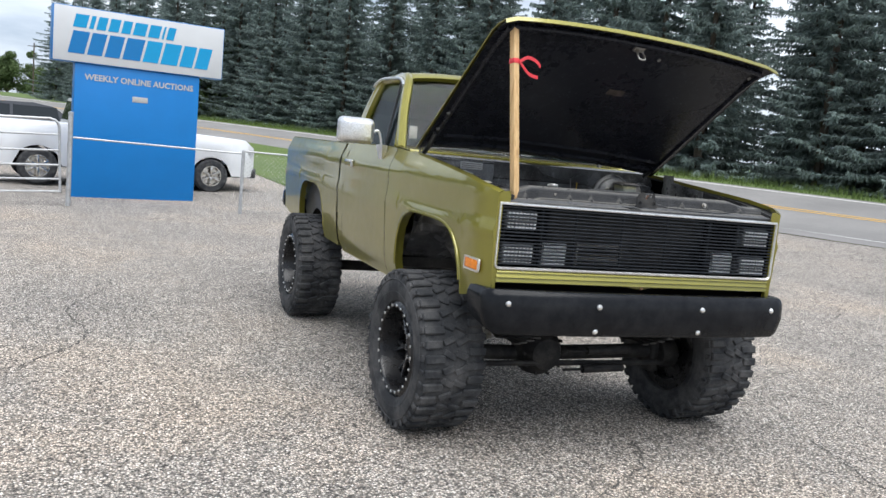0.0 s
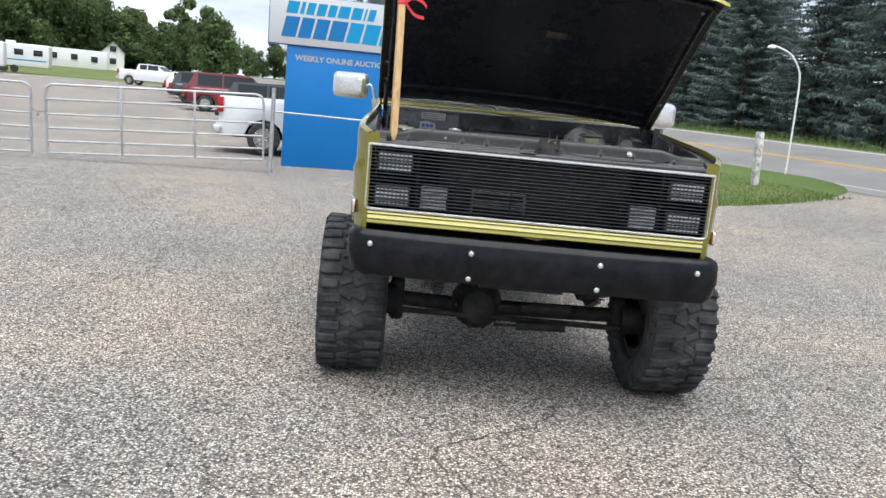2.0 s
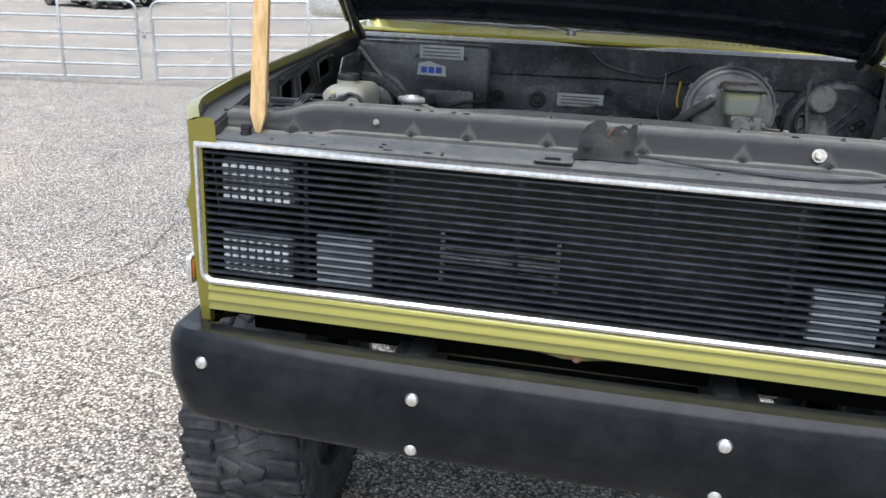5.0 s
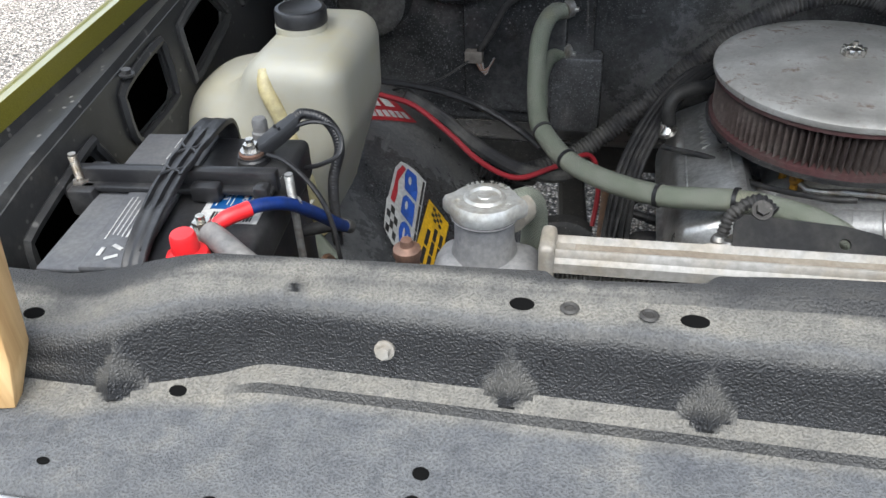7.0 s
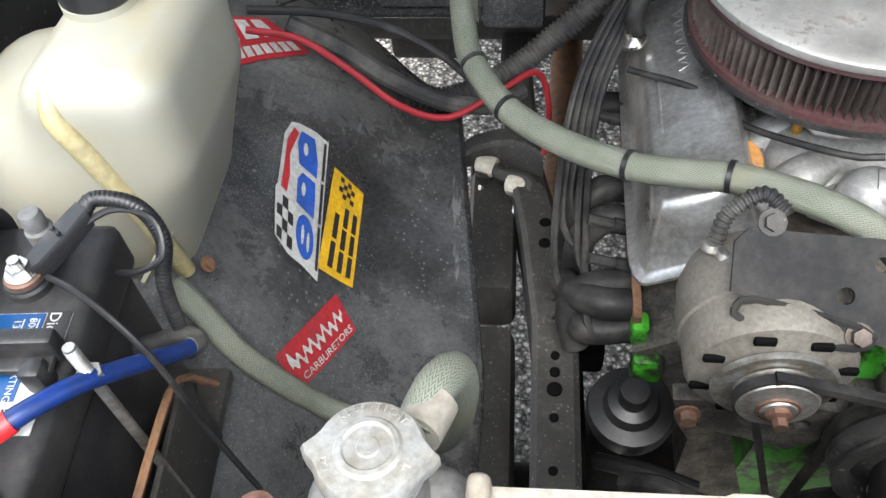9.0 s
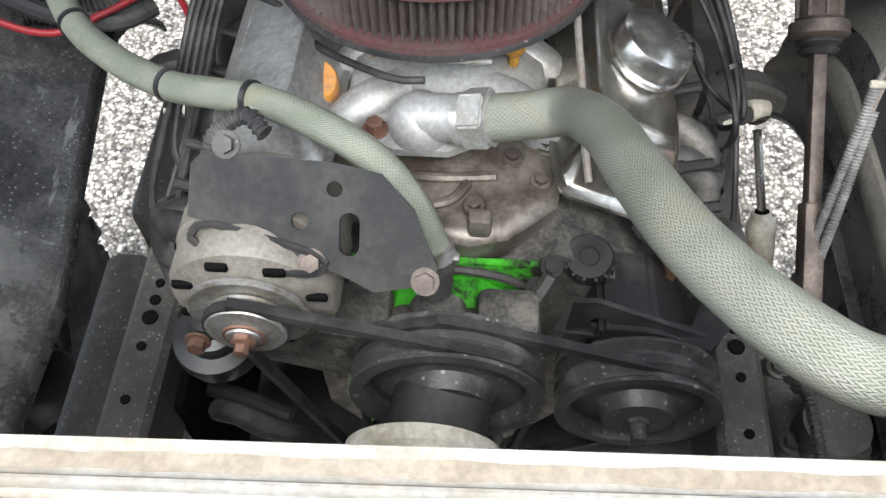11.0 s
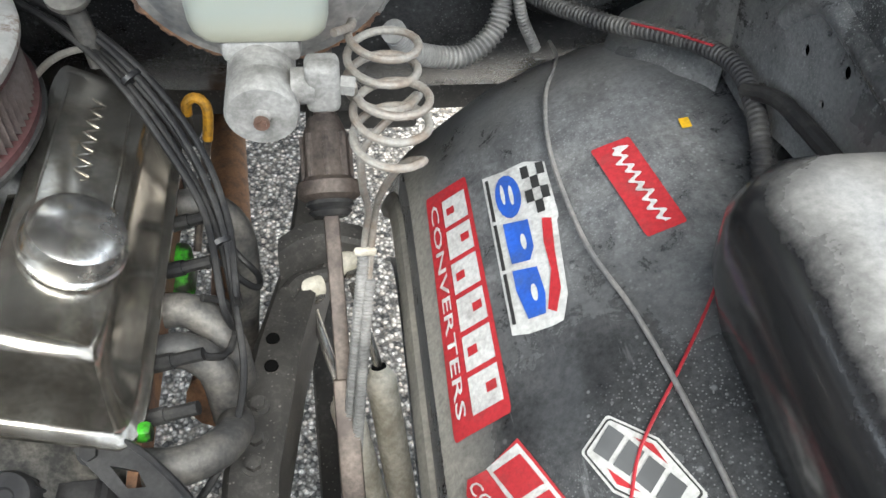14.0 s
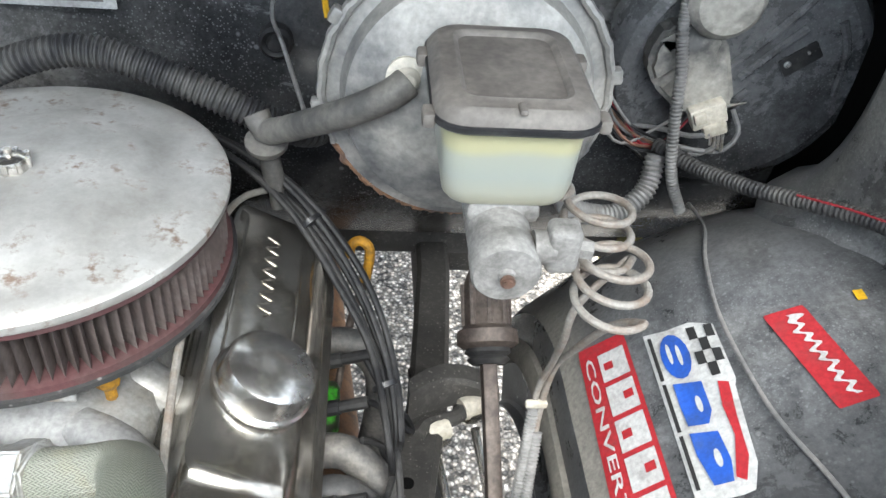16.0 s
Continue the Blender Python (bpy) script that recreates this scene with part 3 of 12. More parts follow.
M_FRAME = make_black_dusty("grimy_black_frame", (0.018, 0.0178, 0.018), (0.125, 0.118, 0.108), (0.4, 0.8), (0.36, 0.64), 12.0, 240, 0.3)
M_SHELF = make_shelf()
M_ENGINE = worn("grimy_cast_iron", (0.050, 0.049, 0.047), (0.16, 0.15, 0.132), (0.5, 0.8), 0.3, 25, 200, 0.4)
M_BLACK_PLASTIC = worn("black_plastic", (0.013, 0.013, 0.0145), (0.055, 0.054, 0.053), (0.24, 0.5), 0, 15, 260, 0.12, (0.48, 0.74))
M_RUBBER = worn("black_rubber", (0.015, 0.015, 0.016), (0.06, 0.058, 0.055), (0.36, 0.7), 0, 14, 150, 0.25, (0.45, 0.72))
M_TYRE = worn("dusty_tyre_rubber", (0.026, 0.028, 0.031), (0.085, 0.084, 0.084), (0.7, 0.9), 0, 7, 120, 0.3)
M_RIM = plain("black_wheel_paint", (0.012, 0.012, 0.013), 0.28, 0.2)
M_RIM_CUT = plain("machined_wheel_face", (0.6, 0.6, 0.6), 0.25, 1.0)
M_BUMPER = worn("black_bumper_paint", (0.007, 0.008, 0.010), (0.016, 0.017, 0.019), (0.14, 0.28), 0, 8, 260, 0.05)
M_GRILLE = worn("black_grille_bars", (0.010, 0.012, 0.016), (0.026, 0.030, 0.036), (0.30, 0.45), 0.0, 20, 300, 0.06)
M_HOOD_IN = make_black_dusty("black_hood_underside", (0.010, 0.011, 0.016), (0.04, 0.042, 0.05), (0.25, 0.5), (0.55, 0.85), 3.0, 60, 0.12)
# gloss-free near-black; as colour it stands for the shade in holes and hollows
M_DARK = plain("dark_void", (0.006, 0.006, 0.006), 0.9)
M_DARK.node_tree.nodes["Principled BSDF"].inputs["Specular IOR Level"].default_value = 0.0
M_WOOD = make_wood()
M_BRAID = make_braid("braided_hose_big", (0.272, 0.278, 0.236), (0.065, 0.070, 0.056), 64, 0.0052)
M_BRAID_S = make_braid("braided_hose_small", (0.275, 0.29, 0.24), (0.06, 0.068, 0.054), 44, 0.0042)
M_BOTTLE = make_plastic_bottle()
M_BOTTLE_SEAM = worn("yellowed_poly_seam", (0.37, 0.33, 0.20), (0.42, 0.35, 0.17), (0.4, 0.55), 0, 14, 120, 0.05)
M_TINT = plain("tinted_glass", (0.02, 0.024, 0.026), 0.03, 0.0, 0.05)
M_LENS = make_glass("lamp_lens", (0.95, 0.95, 0.95), 0.12)
M_AMBER = plain("amber_lens", (0.75, 0.22, 0.015), 0.25)
M_WHITE = plain("white_plastic", (0.72, 0.72, 0.70), 0.5)
M_LIDLUX = make_air_lid()
M_FILTER = worn("red_brown_filter", (0.085, 0.064, 0.058), (0.15, 0.125, 0.115), (0.7, 0.9), 0, 20, 120, 0.3)
M_FILTER_RUB = worn("red_filter_rubber", (0.085, 0.034, 0.035), (0.075, 0.05, 0.046), (0.6, 0.8), 0, 20, 160, 0.2)
M_RED = plain("red_plastic", (0.70, 0.02, 0.025), 0.4)
M_RED_WIRE = plain("red_wire", (0.24, 0.015, 0.022), 0.45)
M_BLUE_WIRE = worn("blue_cable", (0.008, 0.03, 0.16), (0.015, 0.025, 0.07), (0.3, 0.45), 0, 20, 150, 0.1)
M_GREY_WIRE = worn("grey_wire", (0.12, 0.12, 0.12), (0.20, 0.19, 0.18), (0.5, 0.7), 0, 20, 150, 0.1)
M_LOOM = worn("split_loom", (0.024, 0.024, 0.026), (0.10, 0.097, 0.09), (0.45, 0.7), 0, 12, 100, 0.1)
M_DUSTHOSE = worn("dusty_rubber_hose", (0.055, 0.053, 0.050), (0.155, 0.145, 0.128), (0.5, 0.75), 0, 18, 140, 0.15)
M_LOOM_DUST = worn("dusty_split_loom", (0.10, 0.10, 0.098), (0.24, 0.235, 0.225), (0.5, 0.75), 0, 12, 100, 0.1)
M_GREEN = worn("bright_green_paint", (0.05, 0.33, 0.018), (0.018, 0.022, 0.014), (0.25, 0.5), 0, 22, 120, 0.2, (0.46, 0.56))
M_ALT = worn("alternator_case", (0.185, 0.172, 0.152), (0.115, 0.102, 0.085), (0.55, 0.75), 0.2, 20, 220, 0.35)
M_COPPER = worn("oxidised_copper", (0.23, 0.13, 0.095), (0.13, 0.085, 0.065), (0.45, 0.65), 0.6, 40, 200, 0.2)
M_ORANGE = worn("aged_orange_cap", (0.38, 0.20, 0.12), (0.50, 0.22, 0.02), (0.5, 0.7), 0, 30, 150, 0.1)
M_YELLOW_ROD = worn("yellow_dipstick", (0.45, 0.22, 0.01), (0.12, 0.065, 0.015), (0.5, 0.7), 0, 60, 200, 0.1)
M_PIPE = worn("dusty_steel_line", (0.225, 0.212, 0.19), (0.17, 0.13, 0.10), (0.5, 0.75), 0.15, 40, 300, 0.2)
M_MC = worn("chalky_aluminium", (0.24, 0.232, 0.218), (0.12, 0.114, 0.105), (0.6, 0.8), 0.2, 45, 260, 0.5)
M_BOOSTER = worn("dusty_booster_shell", (0.075, 0.077, 0.080), (0.30, 0.287, 0.262), (0.26, 0.6), 0.1, 9, 130, 0.12, (0.38, 0.66))
M_WIPER = worn("dusted_wiper_case", (0.060, 0.060, 0.058), (0.30, 0.285, 0.255), (0.4, 0.7), 0, 9, 120, 0.15, (0.40, 0.58))
M_LIDGREY = worn("dusty_brown_lid", (0.105, 0.094, 0.084), (0.185, 0.168, 0.148), (0.55, 0.75), 0, 14, 120, 0.15)
M_RESERVOIR = make_reservoir()
M_SHAFT = worn("brown_steering_shaft", (0.060, 0.047, 0.041), (0.13, 0.105, 0.088), (0.45, 0.7), 0.4, 20, 160, 0.2)
M_SHOCK = worn("dirty_white_shock", (0.50, 0.47, 0.40), (0.28, 0.25, 0.19), (0.5, 0.7), 0, 22, 140, 0.1)
M_SIGN_BLUE = plain("blue_sign_face", (0.0, 0.145, 0.43), 0.4, 0, 0.05, 2.0)
M_SIGN_WHITE = plain("white_sign_face", (0.52, 0.53, 0.54), 0.4, 0, 0.04, 2.0)
M_LABELBLUE = plain("label_blue", (0.005, 0.055, 0.18), 0.4, 0, 0.05)
M_LOGO_CYAN = plain("logo_cyan", (0.0, 0.25, 0.50), 0.4, 0, 0.03)
M_LOGO_BLUE = plain("logo_blue", (0.0, 0.14, 0.38), 0.4, 0, 0.03)
M_DWHITE = worn("decal_white", (0.42, 0.42, 0.41), (0.27, 0.262, 0.25), (0.35, 0.55), 0, 30, 200, 0.03, (0.5, 0.75))
M_DRED = worn("decal_red", (0.32, 0.020, 0.026), (0.18, 0.045, 0.045), (0.35, 0.55), 0, 30, 200, 0.03, (0.55, 0.8))
M_DBLUE = worn("decal_blue", (0.018, 0.075, 0.36), (0.03, 0.07, 0.24), (0.35, 0.55), 0, 30, 200, 0.03)
M_DYELLOW = worn("decal_yellow", (0.58, 0.34, 0.01), (0.44, 0.27, 0.02), (0.35, 0.55), 0, 30, 200, 0.03)
M_DGREY = plain("decal_dark_grey", (0.075, 0.077, 0.08), 0.45)
M_DBLACK = plain("decal_black", (0.02, 0.02, 0.02), 0.45)
M_BATT = worn("battery_case", (0.018, 0.018, 0.020), (0.05, 0.049, 0.048), (0.3, 0.55), 0, 11, 200, 0.15)
M_BATT_GREY = worn("battery_lid_grey", (0.085, 0.087, 0.094), (0.12, 0.118, 0.116), (0.42, 0.6), 0, 11, 200, 0.15)
M_SPRUCE = make_foliage("spruce_needles", (0.135, 0.175, 0.168), (0.24, 0.295, 0.280))
# leaf greens lightened to carry the haze of distance
M_LEAF = make_foliage("hazy_broad_leaves", (0.075, 0.115, 0.048), (0.15, 0.205, 0.09))
M_BARK = worn("bark", (0.075, 0.055, 0.042), (0.12, 0.10, 0.08), (0.85, 0.95), 0, 6, 40, 0.6, dist=0.02)
M_WPAINT = make_carpaint("white_car_paint", (0.75, 0.76, 0.77))
M_RPAINT = make_carpaint("maroon_car_paint", (0.15, 0.012, 0.018))
M_DPAINT = make_carpaint("dark_grey_car_paint", (0.035, 0.038, 0.045))
M_SPAINT = make_carpaint("silver_car_paint", (0.34, 0.35, 0.36))
M_TAIL = plain("red_tail_lamp", (0.35, 0.008, 0.012), 0.2)
M_HOUSE = plain("white_siding", (0.72, 0.72, 0.71), 0.7, 0, 0.05, 1.0)
M_ROOF = plain("grey_roof", (0.22, 0.22, 0.225), 0.8, 0, 0.1, 1.0)
M_LINE_W = plain("white_road_line", (0.62, 0.62, 0.60), 0.7)
M_LINE_Y = plain("yellow_road_line", (0.55, 0.33, 0.06), 0.7)
M_MIRROR = plain("mirror_glass", (0.8, 0.8, 0.8), 0.02, 1.0, 0.01)
M_RIBBON = plain("red_ribbon", (0.62, 0.035, 0.05), 0.55)
M_HEADER = worn("header_steel", (0.075, 0.074, 0.074), (0.20, 0.185, 0.165), (0.5, 0.75), 0.4, 18, 200, 0.25)
M_TANK = make_dust_sheen("black_tank_dust_sheen")
M_SIDETANK = worn("grey_cast_tank", (0.13, 0.13, 0.135), (0.21, 0.207, 0.20), (0.45, 0.7), 0.2, 16, 200, 0.3)
M_CAP = worn("stained_pressure_cap", (0.42, 0.425, 0.42), (0.29, 0.265, 0.215), (0.24, 0.42), 0.55, 30, 200, 0.06)
M_SATIN = worn("satin_cast_aluminium", (0.37, 0.37, 0.365), (0.22, 0.205, 0.18), (0.38, 0.6), 0.45, 12, 170, 0.12, (0.5, 0.72))
M_OILY = worn("oily_cast_metal", (0.17, 0.15, 0.128), (0.07, 0.056, 0.046), (0.22, 0.5), 0.4, 26, 150, 0.25, (0.4, 0.62))
M_UNDER = worn("black_undercarriage", (0.014, 0.014, 0.015), (0.04, 0.038, 0.035), (0.5, 0.8), 0, 10, 120, 0.25)
for dull in (M_RUBBER, M_BATT, M_BATT_GREY):
    dull.node_tree.nodes["Principled BSDF"].inputs["Specular IOR Level"].default_value = 0.3
M_ZINC = worn("blue_zinc_fitting", (0.40, 0.445, 0.455), (0.24, 0.15, 0.085), (0.35, 0.6), 0.55, 26, 180, 0.1, (0.60, 0.70))
M_BUMPER.node_tree.nodes["Principled BSDF"].inputs["Specular IOR Level"].default_value = 0.16

M_LED = plain("led_reflector", (0.9, 0.91, 0.92), 0.3, 0.1)
M_LENSGREY = plain("grey_ribbed_lens", (0.88, 0.89, 0.89), 0.25)
M_LAMPFACE = plain("lamp_reflector_face", (0.24, 0.245, 0.25), 0.3, 0.2)
M_PANE = make_pane("thin_window_glass", (0.34, 0.43, 0.44))
M_PANE_SIDE = make_pane("side_window_glass", (0.50, 0.58, 0.58), 0.08)

for dull in (M_UNDER, M_FRAME, M_ENGINE, M_RUBBER, M_LOOM, M_BLACK, M_TYRE, M_GRILLE, M_HOOD_IN):
    dull.node_tree.nodes["Principled BSDF"].inputs["Specular IOR Level"].default_value = 0.25

# ---- ground, road and lot ----
ROAD_N, ROAD_D = Vector((0.93, 0.367)), Vector((-0.367, 0.93))
RISE = [(4, 0.0), (9, 0.14), (15.2, 0.47), (22.5, 1.15), (26, 1.2), (32, 1.1), (60, 1.6)]


def height(x, y):
    """The lie of the land: level round the truck, rising to the road and away to the back."""
    return table_at(RISE, 0.93 * x + 0.367 * y) + 0.0155 * min(190, max(0.0, y - 12))


def sheet(bm, qs, ss, lift):
    """A strip of land in distances across (q) and along (s) the road."""
    rows = []
    for s in ss:
        rows.append([])
        for q in qs:
            p = ROAD_N * q + ROAD_D * s
            rows[-1].append(bm.verts.new((p.x, p.y, height(p.x, p.y) + lift)))
    for a, b in zip(rows, rows[1:]):
        for k in range(len(qs) - 1):
            bm.faces.new((a[k], a[k + 1], b[k + 1], b[k]))
    return bm


def span(a, b, step):
    n = max(1, int(round((b - a) / step)))
    return [a + (b - a) * k / n for k in range(n + 1)]


def on_road(q, s, lift=0.0):
    p = ROAD_N * q + ROAD_D * s
    return Vector((p.x, p.y, height(p.x, p.y) + lift))


far = [-2600, -1200, -600, -320]
bm = sheet(bmesh.new(), far + span(-200, 60, 4) + [110, 250, 600, 1200, 2600], far + [-200, -120] + span(-80, 220, 6) + [320, 600, 1200, 2600], -0.05)
solo("ground", bm, M_FIELD, "rough mown field grass, partly dry, reaching to the trees", "ground", kind="structure")
bm = sheet(bmesh.new(), span(-75, 14.6, 1.6), span(-60, 82, 2), 0.0)
solo("pavement", bm, M_CHIP, "worn chip-seal parking lot with pale loose gravel", "pavement", kind="structure")
bm = sheet(bmesh.new(), span(14.6, 23.4, 1.1), span(-120, 320, 4), 0.012)
solo("road", bm, M_ROAD, "grey two-lane asphalt road with painted lines", "road", kind="structure")
bm = bmesh.new()
for q in (15.4, 22.4):
    sheet(bm, [q - 0.07, q + 0.07], span(-120, 320, 4), 0.018)
solo("road_edge_line", bm, M_LINE_W, "white painted edge lines on the road", "road marking", kind="structure")
bm = bmesh.new()
for q in (18.75, 19.05):
    sheet(bm, [q - 0.06, q + 0.06], span(-120, 320, 4), 0.018)
solo("road_centre_line", bm, M_LINE_Y, "double yellow centre line on the road", "road marking", kind="structure")
bm = sheet(bmesh.new(), span(23.4, 60, 3), span(-120, 320, 5), 0.0)
solo("verge", bm, M_GRASS, "mown grass verge below the spruce trees", "grass", kind="structure")


def island():
    """The grass tongue between lot and road, a hand high, with a rounded tip."""
    edge = spline([(3.2, 11.3, 0), (4.5, 11.7, 0), (6.0, 12.1, 0), (7.6, 13.0, 0), (9.0, 14.3, 0), (9.9, 15.6, 0), (9.9, 17.4, 0), (8.4, 21, 0), (5.2, 30, 0), (1.5, 40, 0), (-2.5, 50, 0), (-4, 48, 0), (0.2, 26, 0), (1.4, 17, 0), (1.9, 12.5, 0), (3.2, 11.3, 0)], 0.6)[:-1]
    c = Vector((4.0, 20, 0))
    bm = bmesh.new()
    rings = []
    for k, lift in ((1.0, -0.02), (0.985, 0.045), (0.9, 0.07), (0.6, 0.08), (0.2, 0.08)):
        ring = []
        for p in edge:
            w = c.lerp(p, k)
            ring.append((w.x, w.y, height(w.x, w.y) + lift))
        rings.append(ring)
    loft(bm, rings, True, True)
    return solo("grass_island", bm, M_GRASS, "mown green grass island between lot and road", "grass", kind="structure")


island()


def blades(name, label, spots, lo, hi, mat, group=""):
    """Loose grass blades and weeds, far too many to count."""
    rnd = random.Random(5)
    bm = bmesh.new()
    for x, y, z in spots:
        a, h, w = rnd.uniform(0, 6.28), rnd.uniform(lo, hi), rnd.uniform(0.004, 0.012)
        dx, dy = math.cos(a), math.sin(a)
        lean = rnd.uniform(-0.5, 0.5) * h
        v = [bm.verts.new((x - dx * w, y - dy * w, z)), bm.verts.new((x + dx * w, y + dy * w, z)), bm.verts.new((x + dy * lean, y - dx * lean, z + h))]
        bm.faces.new(v)
    return solo(name, bm, mat, label, "grass", kind="stuff", smooth=0)


rnd = random.Random(11)
spots = []
while len(spots) < 16000:
    x, y = rnd.uniform(3, 10), rnd.uniform(11.5, 22)
    if y > 11.2 + 0.1 * (x - 3) ** 1.75 and x < 9.6 and y < 40 - 3 * x:
        spots.append((x, y, height(x, y) + 0.05))
blades("grass_tufts", "short green grass blades on the island", spots, 0.03, 0.09, M_GRASS)
spots = []
for _ in range(14000):
    p = on_road(23.5 + abs(rnd.gauss(0, 2.6)), rnd.uniform(0, 80))
    spots.append((p.x, p.y, p.z))
blades("verge_weeds", "tall uneven grass and weeds along the road edge", spots, 0.1, 0.45, M_GRASS)


def crack(pts, w=0.012):
    """A jagged crack in the paving, as a thin dark groove."""
    r = random.Random(len(pts) * 7 + int(pts[0][0] * 100))
    path = spline([(x, y, 0) for x, y in pts], 0.035)
    bm = bmesh.new()
    prev = None
    for k, p in enumerate(path):
        t = (path[min(k + 1, len(path) - 1)] - path[max(k - 1, 0)]).normalized()
        nrm = Vector((-t.y, t.x, 0))
        c = p + nrm * r.gauss(0, 0.012)
        ww = w * r.uniform(0.3, 1.3)
        z = height(c.x, c.y) + 0.0045
        a, b = bm.verts.new((c.x + nrm.x * ww / 2, c.y + nrm.y * ww / 2, z)), bm.verts.new((c.x - nrm.x * ww / 2, c.y - nrm.y * ww / 2, z))
        if prev:
            bm.faces.new((prev[0], a, b, prev[1]))
        prev = (a, b)
    return solo("crack", bm, M_CRACK, "dark jagged crack in the chip-seal paving", "crack", "cracks in the paving", "structure", 0)


M_CRACK = plain("crack_dirt", (0.07, 0.066, 0.06), 0.95, 0, 0.4, 60)
crack([(0.2, 1.1), (0.27, 0.55), (0.26, 0.2), (0.1, -0.1), (-0.2, -0.3), (-0.41, -0.46), (-0.45, -0.62), (-0.33, -0.8), (-0.3, -1.0), (-0.5, -1.25)])
crack([(0.26, 0.2), (0.6, 0.35), (0.8, 0.3), (1.15, 0.55), (1.43, 0.98), (1.75, 1.1), (2.3, 1.5), (3.4, 1.8), (4.5, 2.3)], 0.009)
crack([(1.43, 0.98), (1.3, 1.5), (1.5, 2.2), (1.35, 3.0)], 0.009)
crack([(1.6, 0.1), (1.55, -0.2), (1.42, -0.5), (1.45, -0.8), (1.3, -1.1)], 0.01)
crack([(-4.5, 8.5), (-4.7, 8.0), (-4.55, 7.4), (-4.8, 6.8), (-5.1, 6.1), (-5.0, 5.6)], 0.02)
crack([(-4.5, 8.5), (-5.2, 8.9), (-6.5, 9.1), (-8.5, 9.3)], 0.02)
crack([(-3.2, 10.9), (-1.6, 11.1), (-0.4, 10.8), (0.6, 11.4)], 0.03)
crack([(-3.4, 2.0), (-3.0, 2.9), (-3.2, 3.8), (-2.9, 4.8)], 0.012)
crack([(2.6, 7.5), (3.6, 8.2), (4.6, 8.0), (6.0, 8.8)], 0.02)
crack([(3.0, 3.0), (3.8, 3.4), (4.9, 3.3), (6.1, 4.0)], 0.014)


def pebbles():
    """Loose chips lying on the paving near the truck."""
    r = random.Random(3)
    bm = bmesh.new()
    for _ in range(5200):
        x, y = r.gauss(-0.6, 2.2), r.gauss(-1.4, 2.0)
        s = r.uniform(0.003, 0.0075)
        z = height(x, y)
        v = [bm.verts.new((x + s * dx * r.uniform(0.6, 1.3), y + s * dy * r.uniform(0.6, 1.3), z + dz * s)) for dx, dy, dz in ((1, 0, 0), (-0.5, 0.8, 0), (-0.5, -0.8, 0), (0, 0, 1.1))]
        for f in ((0, 1, 3), (1, 2, 3), (2, 0, 3)):
            bm.faces.new([v[i] for i in f])
    return solo("loose_gravel", bm, M_PEBBLE, "loose pale gravel chips on the paving", "gravel", kind="stuff", smooth=0)


def make_pebble():
    m = Mat("gravel_chip", (0.4, 0.38, 0.35), 0.9)
    geo = m.t.nodes.new("ShaderNodeNewGeometry")
    m.color(m.ramp(geo.outputs["Random Per Island"], [(0, (0.12, 0.11, 0.10)), (0.5, (0.36, 0.33, 0.30)), (1, (0.68, 0.65, 0.62))]))
    return m.mat


M_PEBBLE = make_pebble()
pebbles()


# ---- trees ----
def spruce_mesh(seed, h, rad):
    """Tiers of drooping boughs, each a flat feather of slender twigs with hanging tips."""
    r = random.Random(seed)
    vs, fs = [], []

    def twig(c, yaw, w, half, drop):
        cx, sx = math.cos(yaw), math.sin(yaw)
        k = len(vs)
        mx, my, mz = c[0] + cx * w * 0.4, c[1] + sx * w * 0.4, c[2] + drop * 0.3 + 0.015
        roll = r.uniform(-1.2, 1.2)
        up, half = half * math.sin(roll), half * math.cos(roll)
        vs.extend(((c[0], c[1], c[2]), (mx - sx * half, my + cx * half, mz + up), (c[0] + cx * w, c[1] + sx * w, c[2] + drop), (mx + sx * half, my - cx * half, mz - up)))
        fs.append((k, k + 1, k + 2, k + 3))

    z = 0.4
    while z < h - 0.2:
        k = 1 - z / h
        rr = rad * (k ** 0.8) * r.uniform(0.82, 1.12)
        count = int(5 + 6 * k)
        turn = r.uniform(0, 6.28)
        for b in range(count):
            a = turn + 6.283 * b / count + r.uniform(-0.3, 0.3)
            ln = rr * r.uniform(0.55, 1.2)
            steps = max(4, int(ln / 0.13))
            zb = z + r.uniform(-0.2, 0.2)
            sag = r.uniform(0.05, 0.28)
            for i in range(1, steps + 1):
                t = i / steps
                if t < 0.1:
                    continue
                d = ln * t
                c = (math.cos(a) * d, math.sin(a) * d, zb - sag * d + 0.8 * sag * d * t * t)
                w = (0.50 - 0.26 * t) * r.uniform(0.7, 1.3)
                for sd in (-1, 1):
                    twig(c, a + sd * r.uniform(0.45, 1.0), w, 0.055, r.uniform(-0.16, 0.0))
                    twig(c, a + sd * r.uniform(0.2, 1.3), w * 0.6, 0.05, r.uniform(-0.34, -0.12))
                if i % 2:
                    twig(c, a + r.uniform(-0.2, 0.2), w * 0.9, 0.06, r.uniform(-0.1, 0.05))
        z += 0.30 + 0.22 * k
    me = bpy.data.meshes.new("crown")
    me.from_pydata(vs, [], fs)
    me.materials.append(M_SPRUCE)
    return me


def trunk_mesh(h, r0):
    bm = bmesh.new()
    cyl(bm, (0, 0, -0.1), (0, 0, h * 0.5), r0, 9, r0 * 0.55)
    cyl(bm, (0, 0, h * 0.5), (0, 0, h * 0.97), r0 * 0.55, 9, 0.02)
    return finish(bm, "trunk", M_BARK)


def tree_of(name, label, crown, trunk, group):
    t = thing(name, label, "tree", group)
    for nm, me in (("trunk", trunk), ("crown", crown)):
        ob = new(nm, me)
        ob.parent = t
    return t


